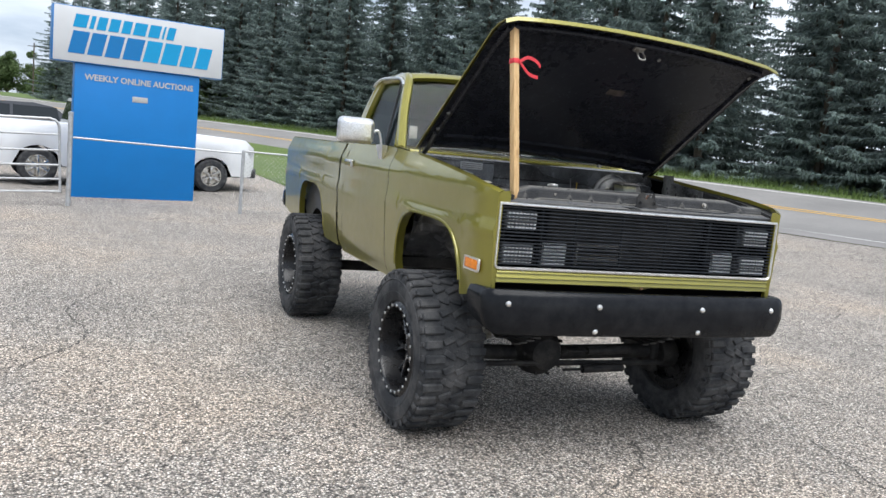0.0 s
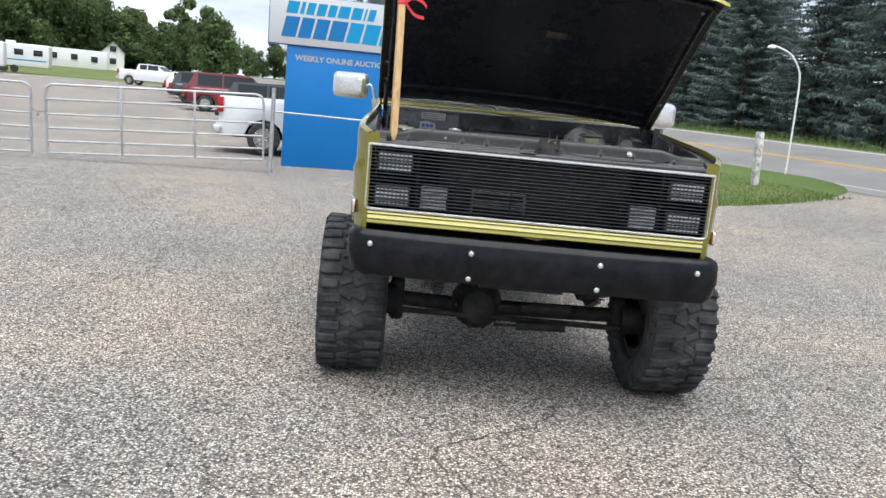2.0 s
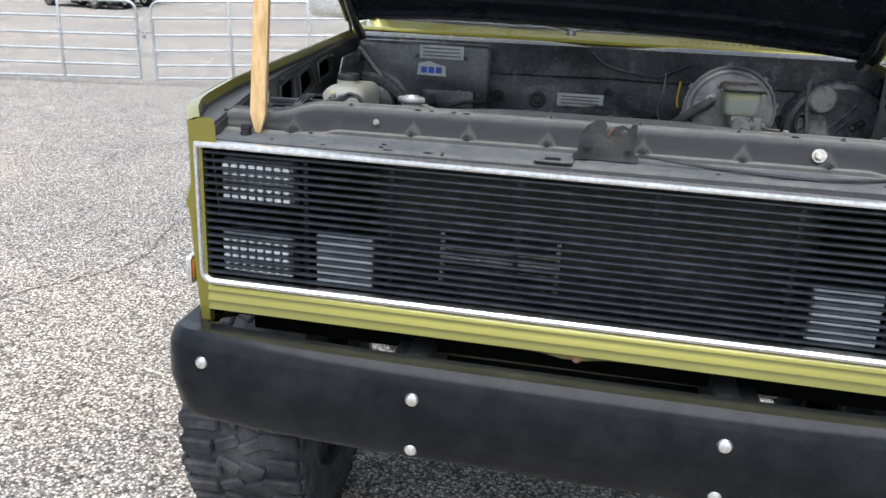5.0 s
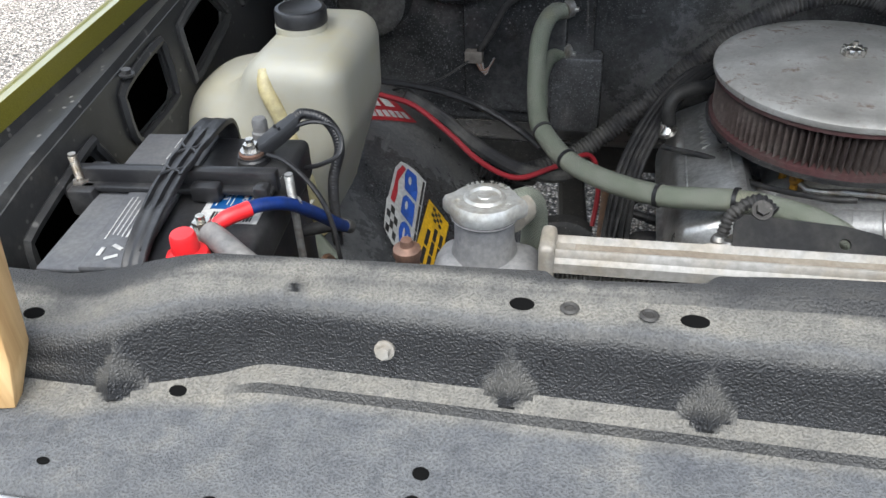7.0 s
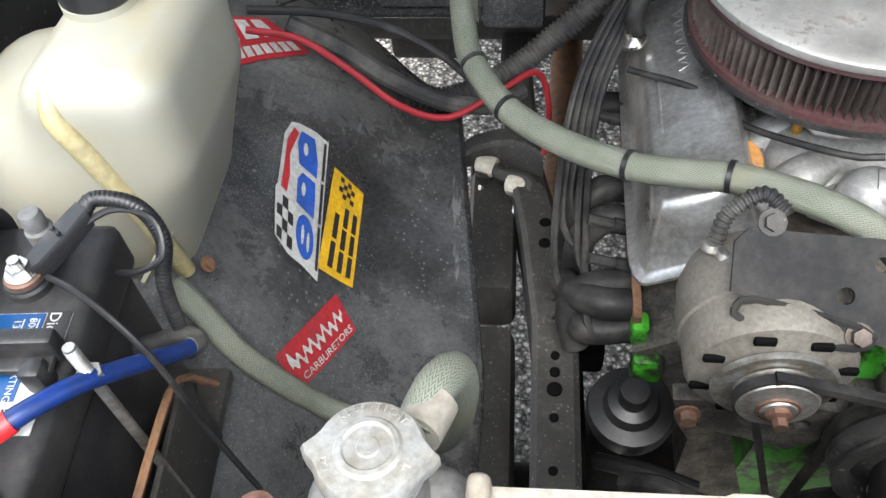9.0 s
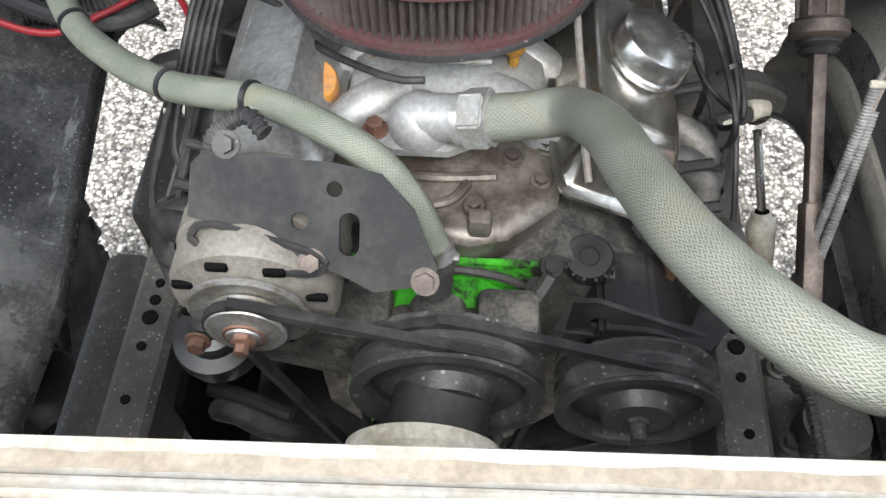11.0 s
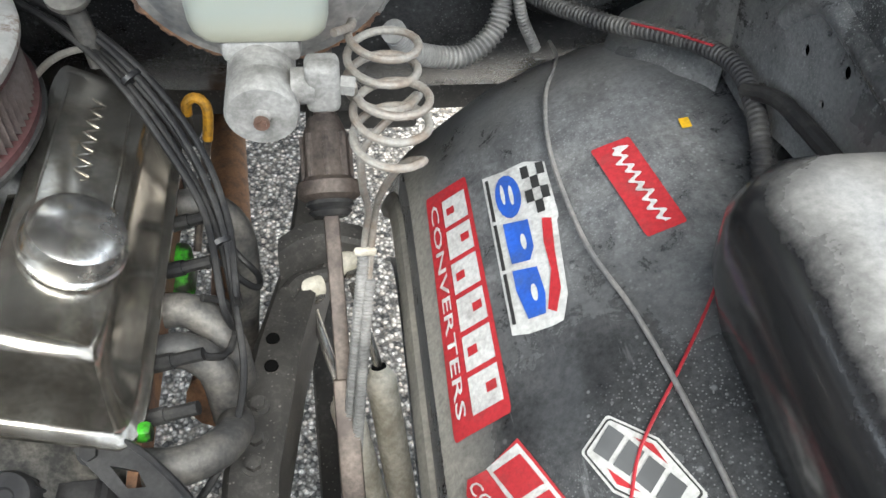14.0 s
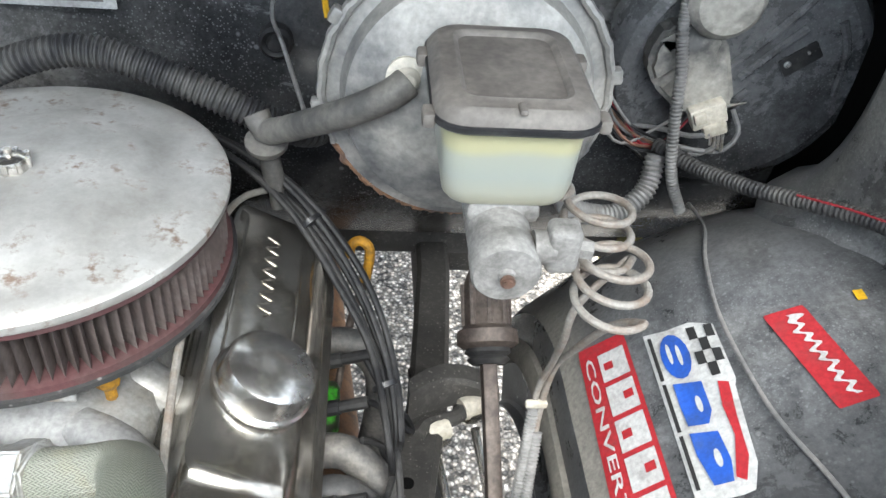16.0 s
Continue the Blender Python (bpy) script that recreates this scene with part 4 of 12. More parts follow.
SPRUCE = [tree_of("spruce_tree", "tall blue-green spruce with drooping branches to the ground", spruce_mesh(s, h, w), trunk_mesh(h, 0.2), "row of spruces along the road")
          for s, h, w in ((1, 15.5, 3.3), (2, 14.0, 3.0), (3, 16.5, 3.5))]
rnd = random.Random(21)
n = 0
for q0, ss in ((31.0, span(2, 112, 3.7)), (34.5, span(3.8, 112, 3.9)), (39.0, span(6, 112, 4.6))):
    for s in ss:
        p = on_road(q0 + rnd.uniform(-0.9, 0.9), s + rnd.uniform(-0.8, 0.8))
        sc = rnd.uniform(0.86, 1.12)
        m = Matrix.Translation(p) @ Euler((0, 0, rnd.uniform(0, 6.28))).to_matrix().to_4x4()
        src = SPRUCE[n % 3]
        if n < 3:
            src.matrix_basis = m
        else:
            t = copy_thing(src, m)
            t.scale = (sc, sc, sc * rnd.uniform(0.92, 1.1))
        n += 1


def broad_mesh(seed, h, w):
    """A broad crown of many leaf clumps with gaps."""
    r = random.Random(seed)
    vs, fs = [], []
    lobes = [(Vector((r.gauss(0, w * 0.24), r.gauss(0, w * 0.24), h * r.uniform(0.10, 0.90))), r.uniform(0.16, 0.30) * w) for _ in range(24)]
    for c, rad in lobes:
        for _ in range(230):
            d = Vector((r.gauss(0, 1), r.gauss(0, 1), r.gauss(0, 0.8))).normalized()
            p = c + d * rad * r.uniform(0.5, 1.1)
            q = 0.21 * h / 9 * r.uniform(0.5, 1.4)
            a = Vector((r.gauss(0, 1), r.gauss(0, 1), r.gauss(0, 1))).normalized()
            b = a.cross(d).normalized()
            k = len(vs)
            vs.extend((p - b * q, p + a * q * 0.7, p + b * q, p - a * q * 0.7))
            fs.append((k, k + 1, k + 2, k + 3))
    me = bpy.data.meshes.new("crown")
    me.from_pydata(vs, [], fs)
    me.materials.append(M_LEAF)
    return me


BROAD = [tree_of("broadleaf_tree", "dark green broadleaf tree in a distant wood", broad_mesh(s, h, w), trunk_mesh(h * 0.75, 0.22), "trees behind the lot")
         for s, h, w in ((7, 9.5, 6.5), (8, 8.0, 5.5), (9, 11.5, 6.0))]
n = 0
places = []
for ang in span(-62, 9, 0.95):
    a = radians(ang + rnd.uniform(-0.4, 0.4))
    dist = 205 + 22 * math.sin(ang * 0.21) + rnd.uniform(-14, 14) + (40 if ang > -14 else 0)
    tall = table_at([(-40, 2.0), (-27, 2.0), (-22, 1.9), (-19, 1.25), (-15, 1.15), (-10, 0.95)], ang)
    places.append((math.sin(a) * dist, math.cos(a) * dist, tall * rnd.uniform(0.85, 1.15)))
    if ang < -18:
        places.append((math.sin(a + 0.008) * (dist + 14), math.cos(a + 0.008) * (dist + 14), tall * rnd.uniform(0.9, 1.2)))
for ang, dist, sc in ((-2.0, 72, 0.6), (0.5, 74, 0.75), (-15.5, 140, 1.1), (3.0, 76, 0.9), (-5.0, 120, 1.0)):
    a = radians(ang)
    places.append((math.sin(a) * dist, math.cos(a) * dist, sc))
for x, y, sc in places:
    m = Matrix.Translation((x, y, height(x, y))) @ Euler((0, 0, rnd.uniform(0, 6.28))).to_matrix().to_4x4()
    src = BROAD[n % 3]
    if n < 3:
        src.matrix_basis = m
    else:
        t = copy_thing(src, m)
        t.scale = (sc * rnd.uniform(0.9, 1.3), sc * rnd.uniform(0.9, 1.3), sc * rnd.uniform(0.85, 1.15))
    n += 1


# ---- sign, gates and fence ----
def roadside_sign():
    t = thing("roadside_sign", "blue and white auction sign standing on the lot", "sign", at=(-2.64, 14.10, height(-2.69, 14.09)))
    t.rotation_euler = (0, 0, radians(11.5))
    bm = box(bmesh.new(), (0, 0.12, 1.3), (2.42, 0.28, 2.66), 0.012)
    part("base", bm, M_SIGN_BLUE, t, "blue painted sign base")
    bm = box(bmesh.new(), (0.02, 0.12, 3.16), (3.30, 0.36, 1.06), 0.012)
    top = part("cabinet", bm, M_SIGN_BLUE, t, "white-faced sign cabinet with blue edges")
    bm = box(bmesh.new(), (0.02, -0.063, 3.16), (3.27, 0.012, 1.03), 0.003)
    part("sign_face", bm, M_SIGN_WHITE, top)
    up = Matrix.Rotation(radians(90), 4, "X")

    def logo(x0, widths, h, z, mats, slant=0.22, gap=0.05):
        x = x0
        for w, mt in zip(widths, mats):
            b = bmesh.new()
            plate(b, [(0, 0), (w, 0), (w + h * slant, h), (h * slant, h)], (), 0.006, Matrix.Translation((x, -0.07, z)) @ up)
            part("logo_block", b, mt, top, "plain logo block")
            x += w + gap

    logo(-1.28, (0.24, 0.08, 0.17, 0.19, 0.17, 0.24, 0.22, 0.04, 0.15), 0.25, 3.30, [M_LOGO_CYAN] * 9)
    logo(-1.36, (0.3, 0.27, 0.28, 0.34, 0.30, 0.33, 0.26, 0.27), 0.43, 2.80, [M_LOGO_BLUE] * 4 + [M_LOGO_CYAN] * 4)
    lettering("WEEKLY ONLINE AUCTIONS", 0.163, Matrix.Translation((0.03, -0.026, 2.37)) @ up, M_DWHITE, t, bold=0.005)
    bm = box(bmesh.new(), (0.03, -0.023, 2.03), (0.30, 0.006, 0.11), 0.002)
    part("bar", bm, M_DWHITE, t, "plain white bar")
    bm = box(bmesh.new(), (0, 0.12, -0.05), (2.5, 0.4, 0.09), 0.01)
    part("foot", bm, M_GALV, t, "concrete foot of the sign")
    return t


roadside_sign()


def gate(length, label):
    """A tubular steel farm gate with six rails, lying along x."""
    t = thing("farm_gate", label, "gate", "pair of farm gates")
    bm = bmesh.new()
    tube(bm, [(0.02, 0, 0.04), (0.02, 0, 0.6), (0.02, 0, 1.15), (0.05, 0, 1.28), (0.16, 0, 1.34), (0.5, 0, 1.345), (length - 0.5, 0, 1.345), (length - 0.16, 0, 1.34), (length - 0.05, 0, 1.28), (length - 0.02, 0, 1.15), (length - 0.02, 0, 0.6), (length - 0.02, 0, 0.04)], 0.024, 10, 0.04)
    part("gate_frame", bm, M_GALV, t)
    for z in (0.06, 0.28, 0.53, 0.79, 1.07):
        part("rail", tube(bmesh.new(), [(0.03, 0, z), (length - 0.03, 0, z)], 0.02, 10, 0.5), M_GALV, t)
    for x in (length * 0.335, length * 0.67):
        part("upright", box(bmesh.new(), (x, -0.012, 0.7), (0.045, 0.03, 1.3), 0.006), M_GALV, t)
    return t


g1 = gate(4.05, "grey tubular steel farm gate, closed and chained")
g1.matrix_basis = Matrix.Translation((-7.83, 11.34, 0.06)) @ Euler((0, radians(-2.2), radians(12))).to_matrix().to_4x4()
g2 = copy_thing(g1, Matrix.Translation((-12.02, 10.42, 0.02)) @ Euler((0, radians(-0.6), radians(12))).to_matrix().to_4x4())
bm = bmesh.new()
for k in range(9):
    x = -8.07 + 0.032 * k
    lathe(bm, [(0.012, -0.004), (0.02, -0.004), (0.02, 0.004), (0.012, 0.004), (0.012, -0.004)], (x, 11.25 + 0.006 * k, 0.93 - 0.05 * math.sin(math.pi * k / 8)), (0, 1, 0) if k % 2 else (0, 0.3, 1), 10)
box(bm, (-7.95, 11.24, 0.83), (0.05, 0.025, 0.06), 0.006)
solo("gate_chain", bm, M_STEEL, "steel chain and padlock joining the two gates", "chain")


def fence():
    t = thing("chain_link_fence", "grey chain-link fence with steel posts beside the sign", "fence")
    pts = [(-3.76, 12.25), (-0.68, 12.5), (2.6, 12.9)]
    for (x, y), r, h in zip(pts, (0.042, 0.034, 0.034), (1.66, 1.22, 1.22)):
        bm = bmesh.new()
        lathe(bm, [(r, -0.1), (r, h), (r * 1.12, h), (r * 1.12, h + 0.03), (0.0, h + 0.05)], (x, y, height(x, y)), seg=14)
        part("post", bm, M_GALV, t)
    for (x0, y0), (x1, y1) in zip(pts, pts[1:]):
        part("top_rail", tube(bmesh.new(), [(x0, y0, 1.25), (x1, y1, 1.2)], 0.018, 8, 0.5), M_GALV, t)
        if x0 < -3:
            continue
        bm = bmesh.new()
        ln = math.hypot(x1 - x0, y1 - y0)
        for sgn in (1, -1):
            u = -1.2
            while u < ln:
                a, b = u, u + 1.15
                za, zb = (0.05, 1.2) if sgn > 0 else (1.2, 0.05)
                ca, cb = max(a, 0), min(b, ln)
                za, zb = lerp(za, zb, (ca - a) / 1.15), lerp(za, zb, (cb - a) / 1.15)
                if cb > ca:
                    p = [Vector((lerp(x0, x1, c / ln), lerp(y0, y1, c / ln), z)) for c, z in ((ca, za), (cb, zb))]
                    cyl(bm, p[0], p[1], 0.0018, 3, cap=False)
                u += 0.085
        part("wire_mesh", bm, M_GALV, t)
    return t


fence()


def yard_lamp():
    t = thing("yard_lamp", "slim white pole with a curved arm on the grass", "lamp post", at=(9.35, 18.1, height(9.35, 18.1)))
    part("pole", tube(bmesh.new(), [(0, 0, -0.2), (0, 0, 1.5), (-0.02, 0, 2.5), (-0.1, 0, 2.9), (-0.35, 0, 3.25), (-0.7, 0, 3.42), (-0.9, 0, 3.46)], 0.026, 10, 0.08), M_WHITE, t)
    bm = bmesh.new()
    lathe(bm, [(0.03, 0), (0.09, -0.02), (0.11, -0.08), (0.05, -0.1), (0.0, -0.1)], (-0.93, 0, 3.48))
    part("lamp_head", bm, M_WHITE, t)


yard_lamp()


def leaning_post():
    t = thing("white_post", "weathered white wooden post leaning on the grass", "post", at=(7.36, 15.2, height(7.36, 15.2)))
    t.rotation_euler = (0, radians(-3), 0.3)
    bm = box(bmesh.new(), (0, 0, 0.62), (0.16, 0.13, 1.45), 0.015)
    part("shaft", bm, M_WPOST, t)
    part("plate", box(bmesh.new(), (-0.05, -0.07, 1.22), (0.06, 0.006, 0.05), 0.002), M_STEEL, t)


M_WPOST = worn("peeling_white_wood", (0.62, 0.62, 0.60), (0.30, 0.29, 0.27), (0.7, 0.9), 0, 6, 40, 0.4, (0.45, 0.6), 0.006)
leaning_post()


def street_sign(x, y):
    t = thing("street_sign", "grey back of a road sign on a thin post", "road sign", at=(x, y, height(x, y)))
    part("post", box(bmesh.new(), (0, 0, 1.2), (0.06, 0.04, 2.5), 0.006), M_GALV, t)
    part("plate", box(bmesh.new(), (0, -0.04, 2.25), (0.75, 0.01, 0.9), 0.004), M_GALV, t)


street_sign(7.0, 66)


# ---- vehicles behind the fence ----
def wheel_mesh_pair(r, w):
    bt, br = bmesh.new(), bmesh.new()
    lathe(bt, [(r * 0.62, -w / 2), (r * 0.9, -w / 2), (r, -w * 0.36), (r, w * 0.36), (r * 0.9, w / 2), (r * 0.62, w / 2), (r * 0.62, -w / 2)], (0, 0, 0), (0, 1, 0), 28)
    lathe(br, [(0.0, -w * 0.05), (r * 0.5, -w * 0.05), (r * 0.56, -w * 0.46), (r * 0.64, -w * 0.46), (r * 0.64, w * 0.4), (0, w * 0.4)], (0, 0, 0), (0, 1, 0), 28)
    for k in range(6):
        a = k * math.pi / 3
        box(br, (0, -w * 0.42, r * 0.33), (r * 0.13, 0.05, r * 0.52), 0.01, Matrix.Rotation(a, 4, "Y"))
    return finish(bt, "tyre", M_TYRE), finish(br, "rim", M_CHROME_WORN)


def vehicle(kind, paint, label, x, y, yaw, L=5.8, W=2.0, H=1.92):
    """A parked car or pickup, nose along +x, wheels on the ground at z = 0."""
    t = thing("pickup_truck" if kind == "pickup" else "car", label, "pickup" if kind == "pickup" else "car", "parked vehicles", at=(x, y, height(x, y)))
    t.rotation_euler = (0, 0, yaw)
    belt, sill, r = H * (0.70 if kind == "pickup" else 0.60), 0.42, 0.40 if kind == "pickup" else 0.36
    wb = L * 0.635
    xr, xf = -wb / 2, wb / 2
    if kind == "pickup":
        top = [(-L / 2, belt * 0.985), (-L / 2 + 1.65, belt), (-L / 2 + 1.66, belt), (L / 2 - 1.75, belt + 0.02), (L / 2 - 0.25, belt - 0.05), (L / 2, belt - 0.22)]
        glass = [(-L / 2 + 1.72, belt), (-L / 2 + 1.86, H - 0.03), (-L / 2 + 2.9, H), (L / 2 - 2.35, H - 0.06), (L / 2 - 1.6, belt)]
    else:
        top = [(-L / 2, belt * 0.93), (-L / 2 + 0.05, belt), (0, belt + 0.01), (L / 2 - 1.45, belt), (L / 2 - 0.2, belt - 0.16), (L / 2, belt - 0.33)]
        glass = [(-L / 2 + 0.12, belt), (-L / 2 + 0.45, H - 0.06), (-0.3, H), (L / 2 - 2.2, H - 0.08), (L / 2 - 1.35, belt)]
    # lower body: columns with wheel arches, lofted over a rounded cross-section
    cols = sorted(set(span(-L / 2, L / 2, 0.12) + [xr - r * 1.22, xr + r * 1.22, xf - r * 1.22, xf + r * 1.22]))
    bm = bmesh.new()
    rows = []
    for cx in cols:
        zt = table_at(top, cx)
        zb = sill
        for wx in (xr, xf):
            d = abs(cx - wx) / (r * 1.2)
            if d < 1:
                zb = max(zb, r + r * 1.12 * math.sqrt(1 - d * d))
        nose = 1 - 0.16 * max(0, (abs(cx) - L / 2 + 0.45) / 0.45) ** 2
        half = W / 2 * nose
        zm = lerp(zb, zt, 0.55)
        rows.append([(cx, -half * 0.97, zb), (cx, -half, lerp(zb, zm, 0.5)), (cx, -half, zm), (cx, -half * 0.985, lerp(zm, zt, 0.6)), (cx, -half * 0.94, zt - 0.02), (cx, -half * 0.88, zt),
                     (cx, half * 0.88, zt), (cx, half * 0.94, zt - 0.02), (cx, half * 0.985, lerp(zm, zt, 0.6)), (cx, half, zm), (cx, half, lerp(zb, zm, 0.5)), (cx, half * 0.97, zb)])
    loft(bm, rows, False)
    bm.faces.new([v for v in bm.verts[:12]])
    bm.faces.new([v for v in bm.verts[-12:]][::-1])
    part("body", bm, paint, t)
    # cabin
    bm = bmesh.new()
    inner = W / 2 * 0.90
    ring0 = [(gx, -inner * (1 - 0.18 * (gz - belt) / (H - belt)), gz) for gx, gz in glass]
    ring1 = [(gx, inner * (1 - 0.18 * (gz - belt) / (H - belt)), gz) for gx, gz in glass]
    loft(bm, [ring0, ring1], True, True)
    part("cabin", bm, paint, t)
    for sgn in (-1, 1):
        xs = [glass[1][0] + 0.1, (glass[1][0] + glass[3][0]) / 2, glass[3][0] + 0.25]
        for a, b in zip(xs, xs[1:]):
            bm = bmesh.new()
            quad = []
            for gx, k in ((a + 0.04, 0.1), (b - 0.04, 0.1), (b - 0.04 - 0.10 * (b == xs[-1]), 0.84), (a + 0.04, 0.84)):
                yy = inner * (1 - 0.18 * k) + 0.006
                quad.append(bm.verts.new((gx, sgn * yy, belt + (H - belt) * k)))
            bm.faces.new(quad)
            thicken(bm, 0.004)
            part("side_window", bm, M_TINT, t)
    for i0, i1, nm in ((0, 1, "rear_window"), (3, 4, "windscreen")):
        (xa, za), (xb, zb) = glass[i0], glass[i1]
        off = 0.012 if i0 == 3 else -0.012
        bm = bmesh.new()
        k0, k1 = 0.12, 0.88
        v = []
        for k, sg in ((k0, -1), (k0, 1), (k1, 1), (k1, -1)):
            zz = lerp(za, zb, k)
            v.append(bm.verts.new((lerp(xa, xb, k) + off, sg * inner * 0.92 * (1 - 0.18 * (zz - belt) / (H - belt)), zz)))
        bm.faces.new(v)
        thicken(bm, 0.004)
        part(nm, bm, M_TINT, t)
    tm, rm = wheel_mesh_pair(r, 0.26)
    for wx in (xr, xf):
        for sg in (-1, 1):
            wh = new("wheel")
            wh.parent = t
            wh.matrix_basis = Matrix.Translation((wx, sg * (W / 2 - 0.13), r)) @ Matrix.Rotation(0 if sg < 0 else math.pi, 4, "Z")
            for nm, me in (("tyre", tm), ("rim", rm)):
                o = new(nm, me)
                o.parent = wh
    for sg in (-1, 1):
        part("tail_lamp", box(bmesh.new(), (-L / 2 + 0.03, sg * W * 0.44, belt - 0.22), (0.14, 0.16, 0.36), 0.02), M_TAIL, t)
        part("headlamp", box(bmesh.new(), (L / 2 - 0.1, sg * W * 0.40, belt - 0.35), (0.16, 0.3, 0.14), 0.03), M_LENS, t)
    part("rear_bumper", box(bmesh.new(), (-L / 2 - 0.03, 0, 0.56), (0.2, W * 0.96, 0.2), 0.04), M_CHROME if kind == "pickup" else M_BLACK_PLASTIC, t)
    part("front_bumper", box(bmesh.new(), (L / 2 - 0.02, 0, 0.52), (0.2, W * 0.86, 0.26), 0.06), M_BLACK_PLASTIC, t)
    part("underbody", box(bmesh.new(), (0, 0, 0.5), (L * 0.9, W * 0.72, 0.24), 0.02), M_DARK, t)
    return t


vehicle("pickup", M_WPAINT, "white crew-cab pickup parked behind the sign", -2.95, 17.0, radians(11), 5.9, 2.03, 1.95)
vehicle("suv", M_DPAINT, "black estate car parked behind the white pickup", -5.4, 24.5, radians(12), 4.9, 1.9, 1.66)
vehicle("suv", M_RPAINT, "maroon sport utility vehicle parked in the row", -9.7, 35.6, radians(12), 5.2, 2.0, 1.82)
vehicle("suv", M_DPAINT, "dark estate car parked in the row", -12.8, 42.6, radians(14), 4.8, 1.9, 1.75)
vehicle("suv", M_SPAINT, "silver hatchback parked in the row", -14.7, 48.2, radians(14), 4.6, 1.85, 1.6)
vehicle("suv", M_WPAINT, "white car parked at the far end of the row", -16.7, 53.5, radians(14), 4.6, 1.85, 1.6)
vehicle("pickup", M_WPAINT, "white crew-cab pickup far across the lot", -25.3, 69.8, radians(-8), 5.9, 2.0, 1.9)
for px, py, pm, lb in ((-23.9, 32.8, M_DPAINT, "dark car parked across the lot"), (-24.5, 35.4, M_SPAINT, "silver car parked across the lot"), (-25.6, 38.1, M_WPAINT, "white car parked across the lot")):
    vehicle("suv", pm, lb, px, py, radians(-18), 4.9, 1.9, 1.66)


def trailer(x, y, yaw, L, label):
    """A white travel trailer with windows, stripe and wheels."""
    t = thing("travel_trailer", label, "caravan", "travel trailers", at=(x, y, height(x, y)))
    t.rotation_euler = (0, 0, yaw)
    bm = box(bmesh.new(), (0, 0, 1.65), (L, 2.5, 2.2), 0.16, seg=3)
    part("shell", bm, M_HOUSE, t)
    for wx in span(-L * 0.36, L * 0.36, L * 0.24):
        part("window", box(bmesh.new(), (wx, -1.252, 1.95), (0.8, 0.03, 0.55), 0.04), M_TINT, t)
    part("stripe", box(bmesh.new(), (0, -1.253, 1.22), (L * 0.92, 0.012, 0.12), 0.003), M_LOGO_CYAN, t)
    part("roof_unit", box(bmesh.new(), (0, 0, 2.86), (0.8, 0.7, 0.24), 0.06), M_WHITE, t)
    for sx in (-0.45, 0.45):
        bm = bmesh.new()
        lathe(bm, [(0.0, -0.12), (0.34, -0.12), (0.36, -0.08), (0.36, 0.08), (0, 0.1)], (sx, -1.15, 0.36 - 0.0), (0, 1, 0), 20)
        part("wheel", bm, M_TYRE, t)
    return t


trailer(-41.5, 77, radians(18), 7.0, "long white travel trailer parked on the lot")
trailer(-43.5, 70, radians(22), 9.0, "white and grey travel trailer parked on the lot")


def farmhouse():
    x, y = -68.5, 163
    t = thing("farmhouse", "small white farmhouse with a gable and flat-roofed wing", "house", at=(x, y, height(x, y)))
    t.rotation_euler = (0, 0, radians(22))
    part("wing", box(bmesh.new(), (-3.0, 0, 1.6), (11, 6, 3.6), 0.05), M_HOUSE, t)
    bm = bmesh.new()
    prof = [(-2.1, 0), (2.1, 0), (2.1, 3.6), (0, 5.6), (-2.1, 3.6)]
    loft(bm, [[(a + 3.6, yy, b) for a, b in prof] for yy in (-1.5, 6)], True, True)
    part("gable_end", bm, M_HOUSE, t)
    bm = bmesh.new()
    for sg in (-1, 1):
        v = [(3.6 + sg * 2.4, -1.9, 3.35), (3.6, -1.9, 5.72), (3.6, 6.4, 5.72), (3.6 + sg * 2.4, 6.4, 3.35)]
        fc = bm.faces.new([bm.verts.new(p) for p in v])
    thicken(bm, 0.12)
    part("roof", bm, M_ROOF, t)
    for wx, wz, yy in ((-7, 1.9, -3.03), (-3.4, 1.9, -3.03), (0.2, 1.7, -3.03), (3.6, 4.2, -1.53), (3.6, 1.8, -1.53)):
        w = part("window", box(bmesh.new(), (wx, yy, wz), (1.2, 0.08, 1.1), 0.02), M_TINT, t)
        part("sill", box(bmesh.new(), (wx, yy - 0.05, wz - 0.6), (1.35, 0.12, 0.08), 0.01), M_HOUSE, w)


farmhouse()
for k, (x, y) in enumerate(((-27, 150), (-20, 165), (-45, 160))):
    t = thing("utility_pole", "brown wooden utility pole far behind the lot", "utility pole", "utility poles", at=(x, y, height(x, y)))
    part("pole", cyl(bmesh.new(), (0, 0, -0.5), (0, 0, 9.5), 0.16, 8, 0.1), M_BARK, t)
    part("crossarm", box(bmesh.new(), (0, 0, 8.9), (2.2, 0.1, 0.12), 0.01), M_BARK, t)

# ---- the pickup truck ----
# the truck's own axes lie slightly skewed to the plan: it leans a little and runs off to one side
SKEW = Matrix(((1.0, -0.036, 0.0, 0.010), (0.005, 1.0, 0.0, 0.0), (-0.007, 0.0, 1.0, 0.0), (0.0, 0.0, 0.0, 1.0)))
truck = thing("pickup_truck", "lifted olive-green classic pickup with hood propped open", "pickup")


def tpart(name, bm, material, label="", parent=None, smooth=35):
    """A part given in the truck's own axes."""
    bmesh.ops.transform(bm, matrix=SKEW, verts=bm.verts)
    return part(name, bm, material, parent or truck, label, smooth)


def wpart(name, bm, material, label="", parent=None, smooth=35):
    """A part given in world axes."""
    return part(name, bm, material, parent or truck, label, smooth)


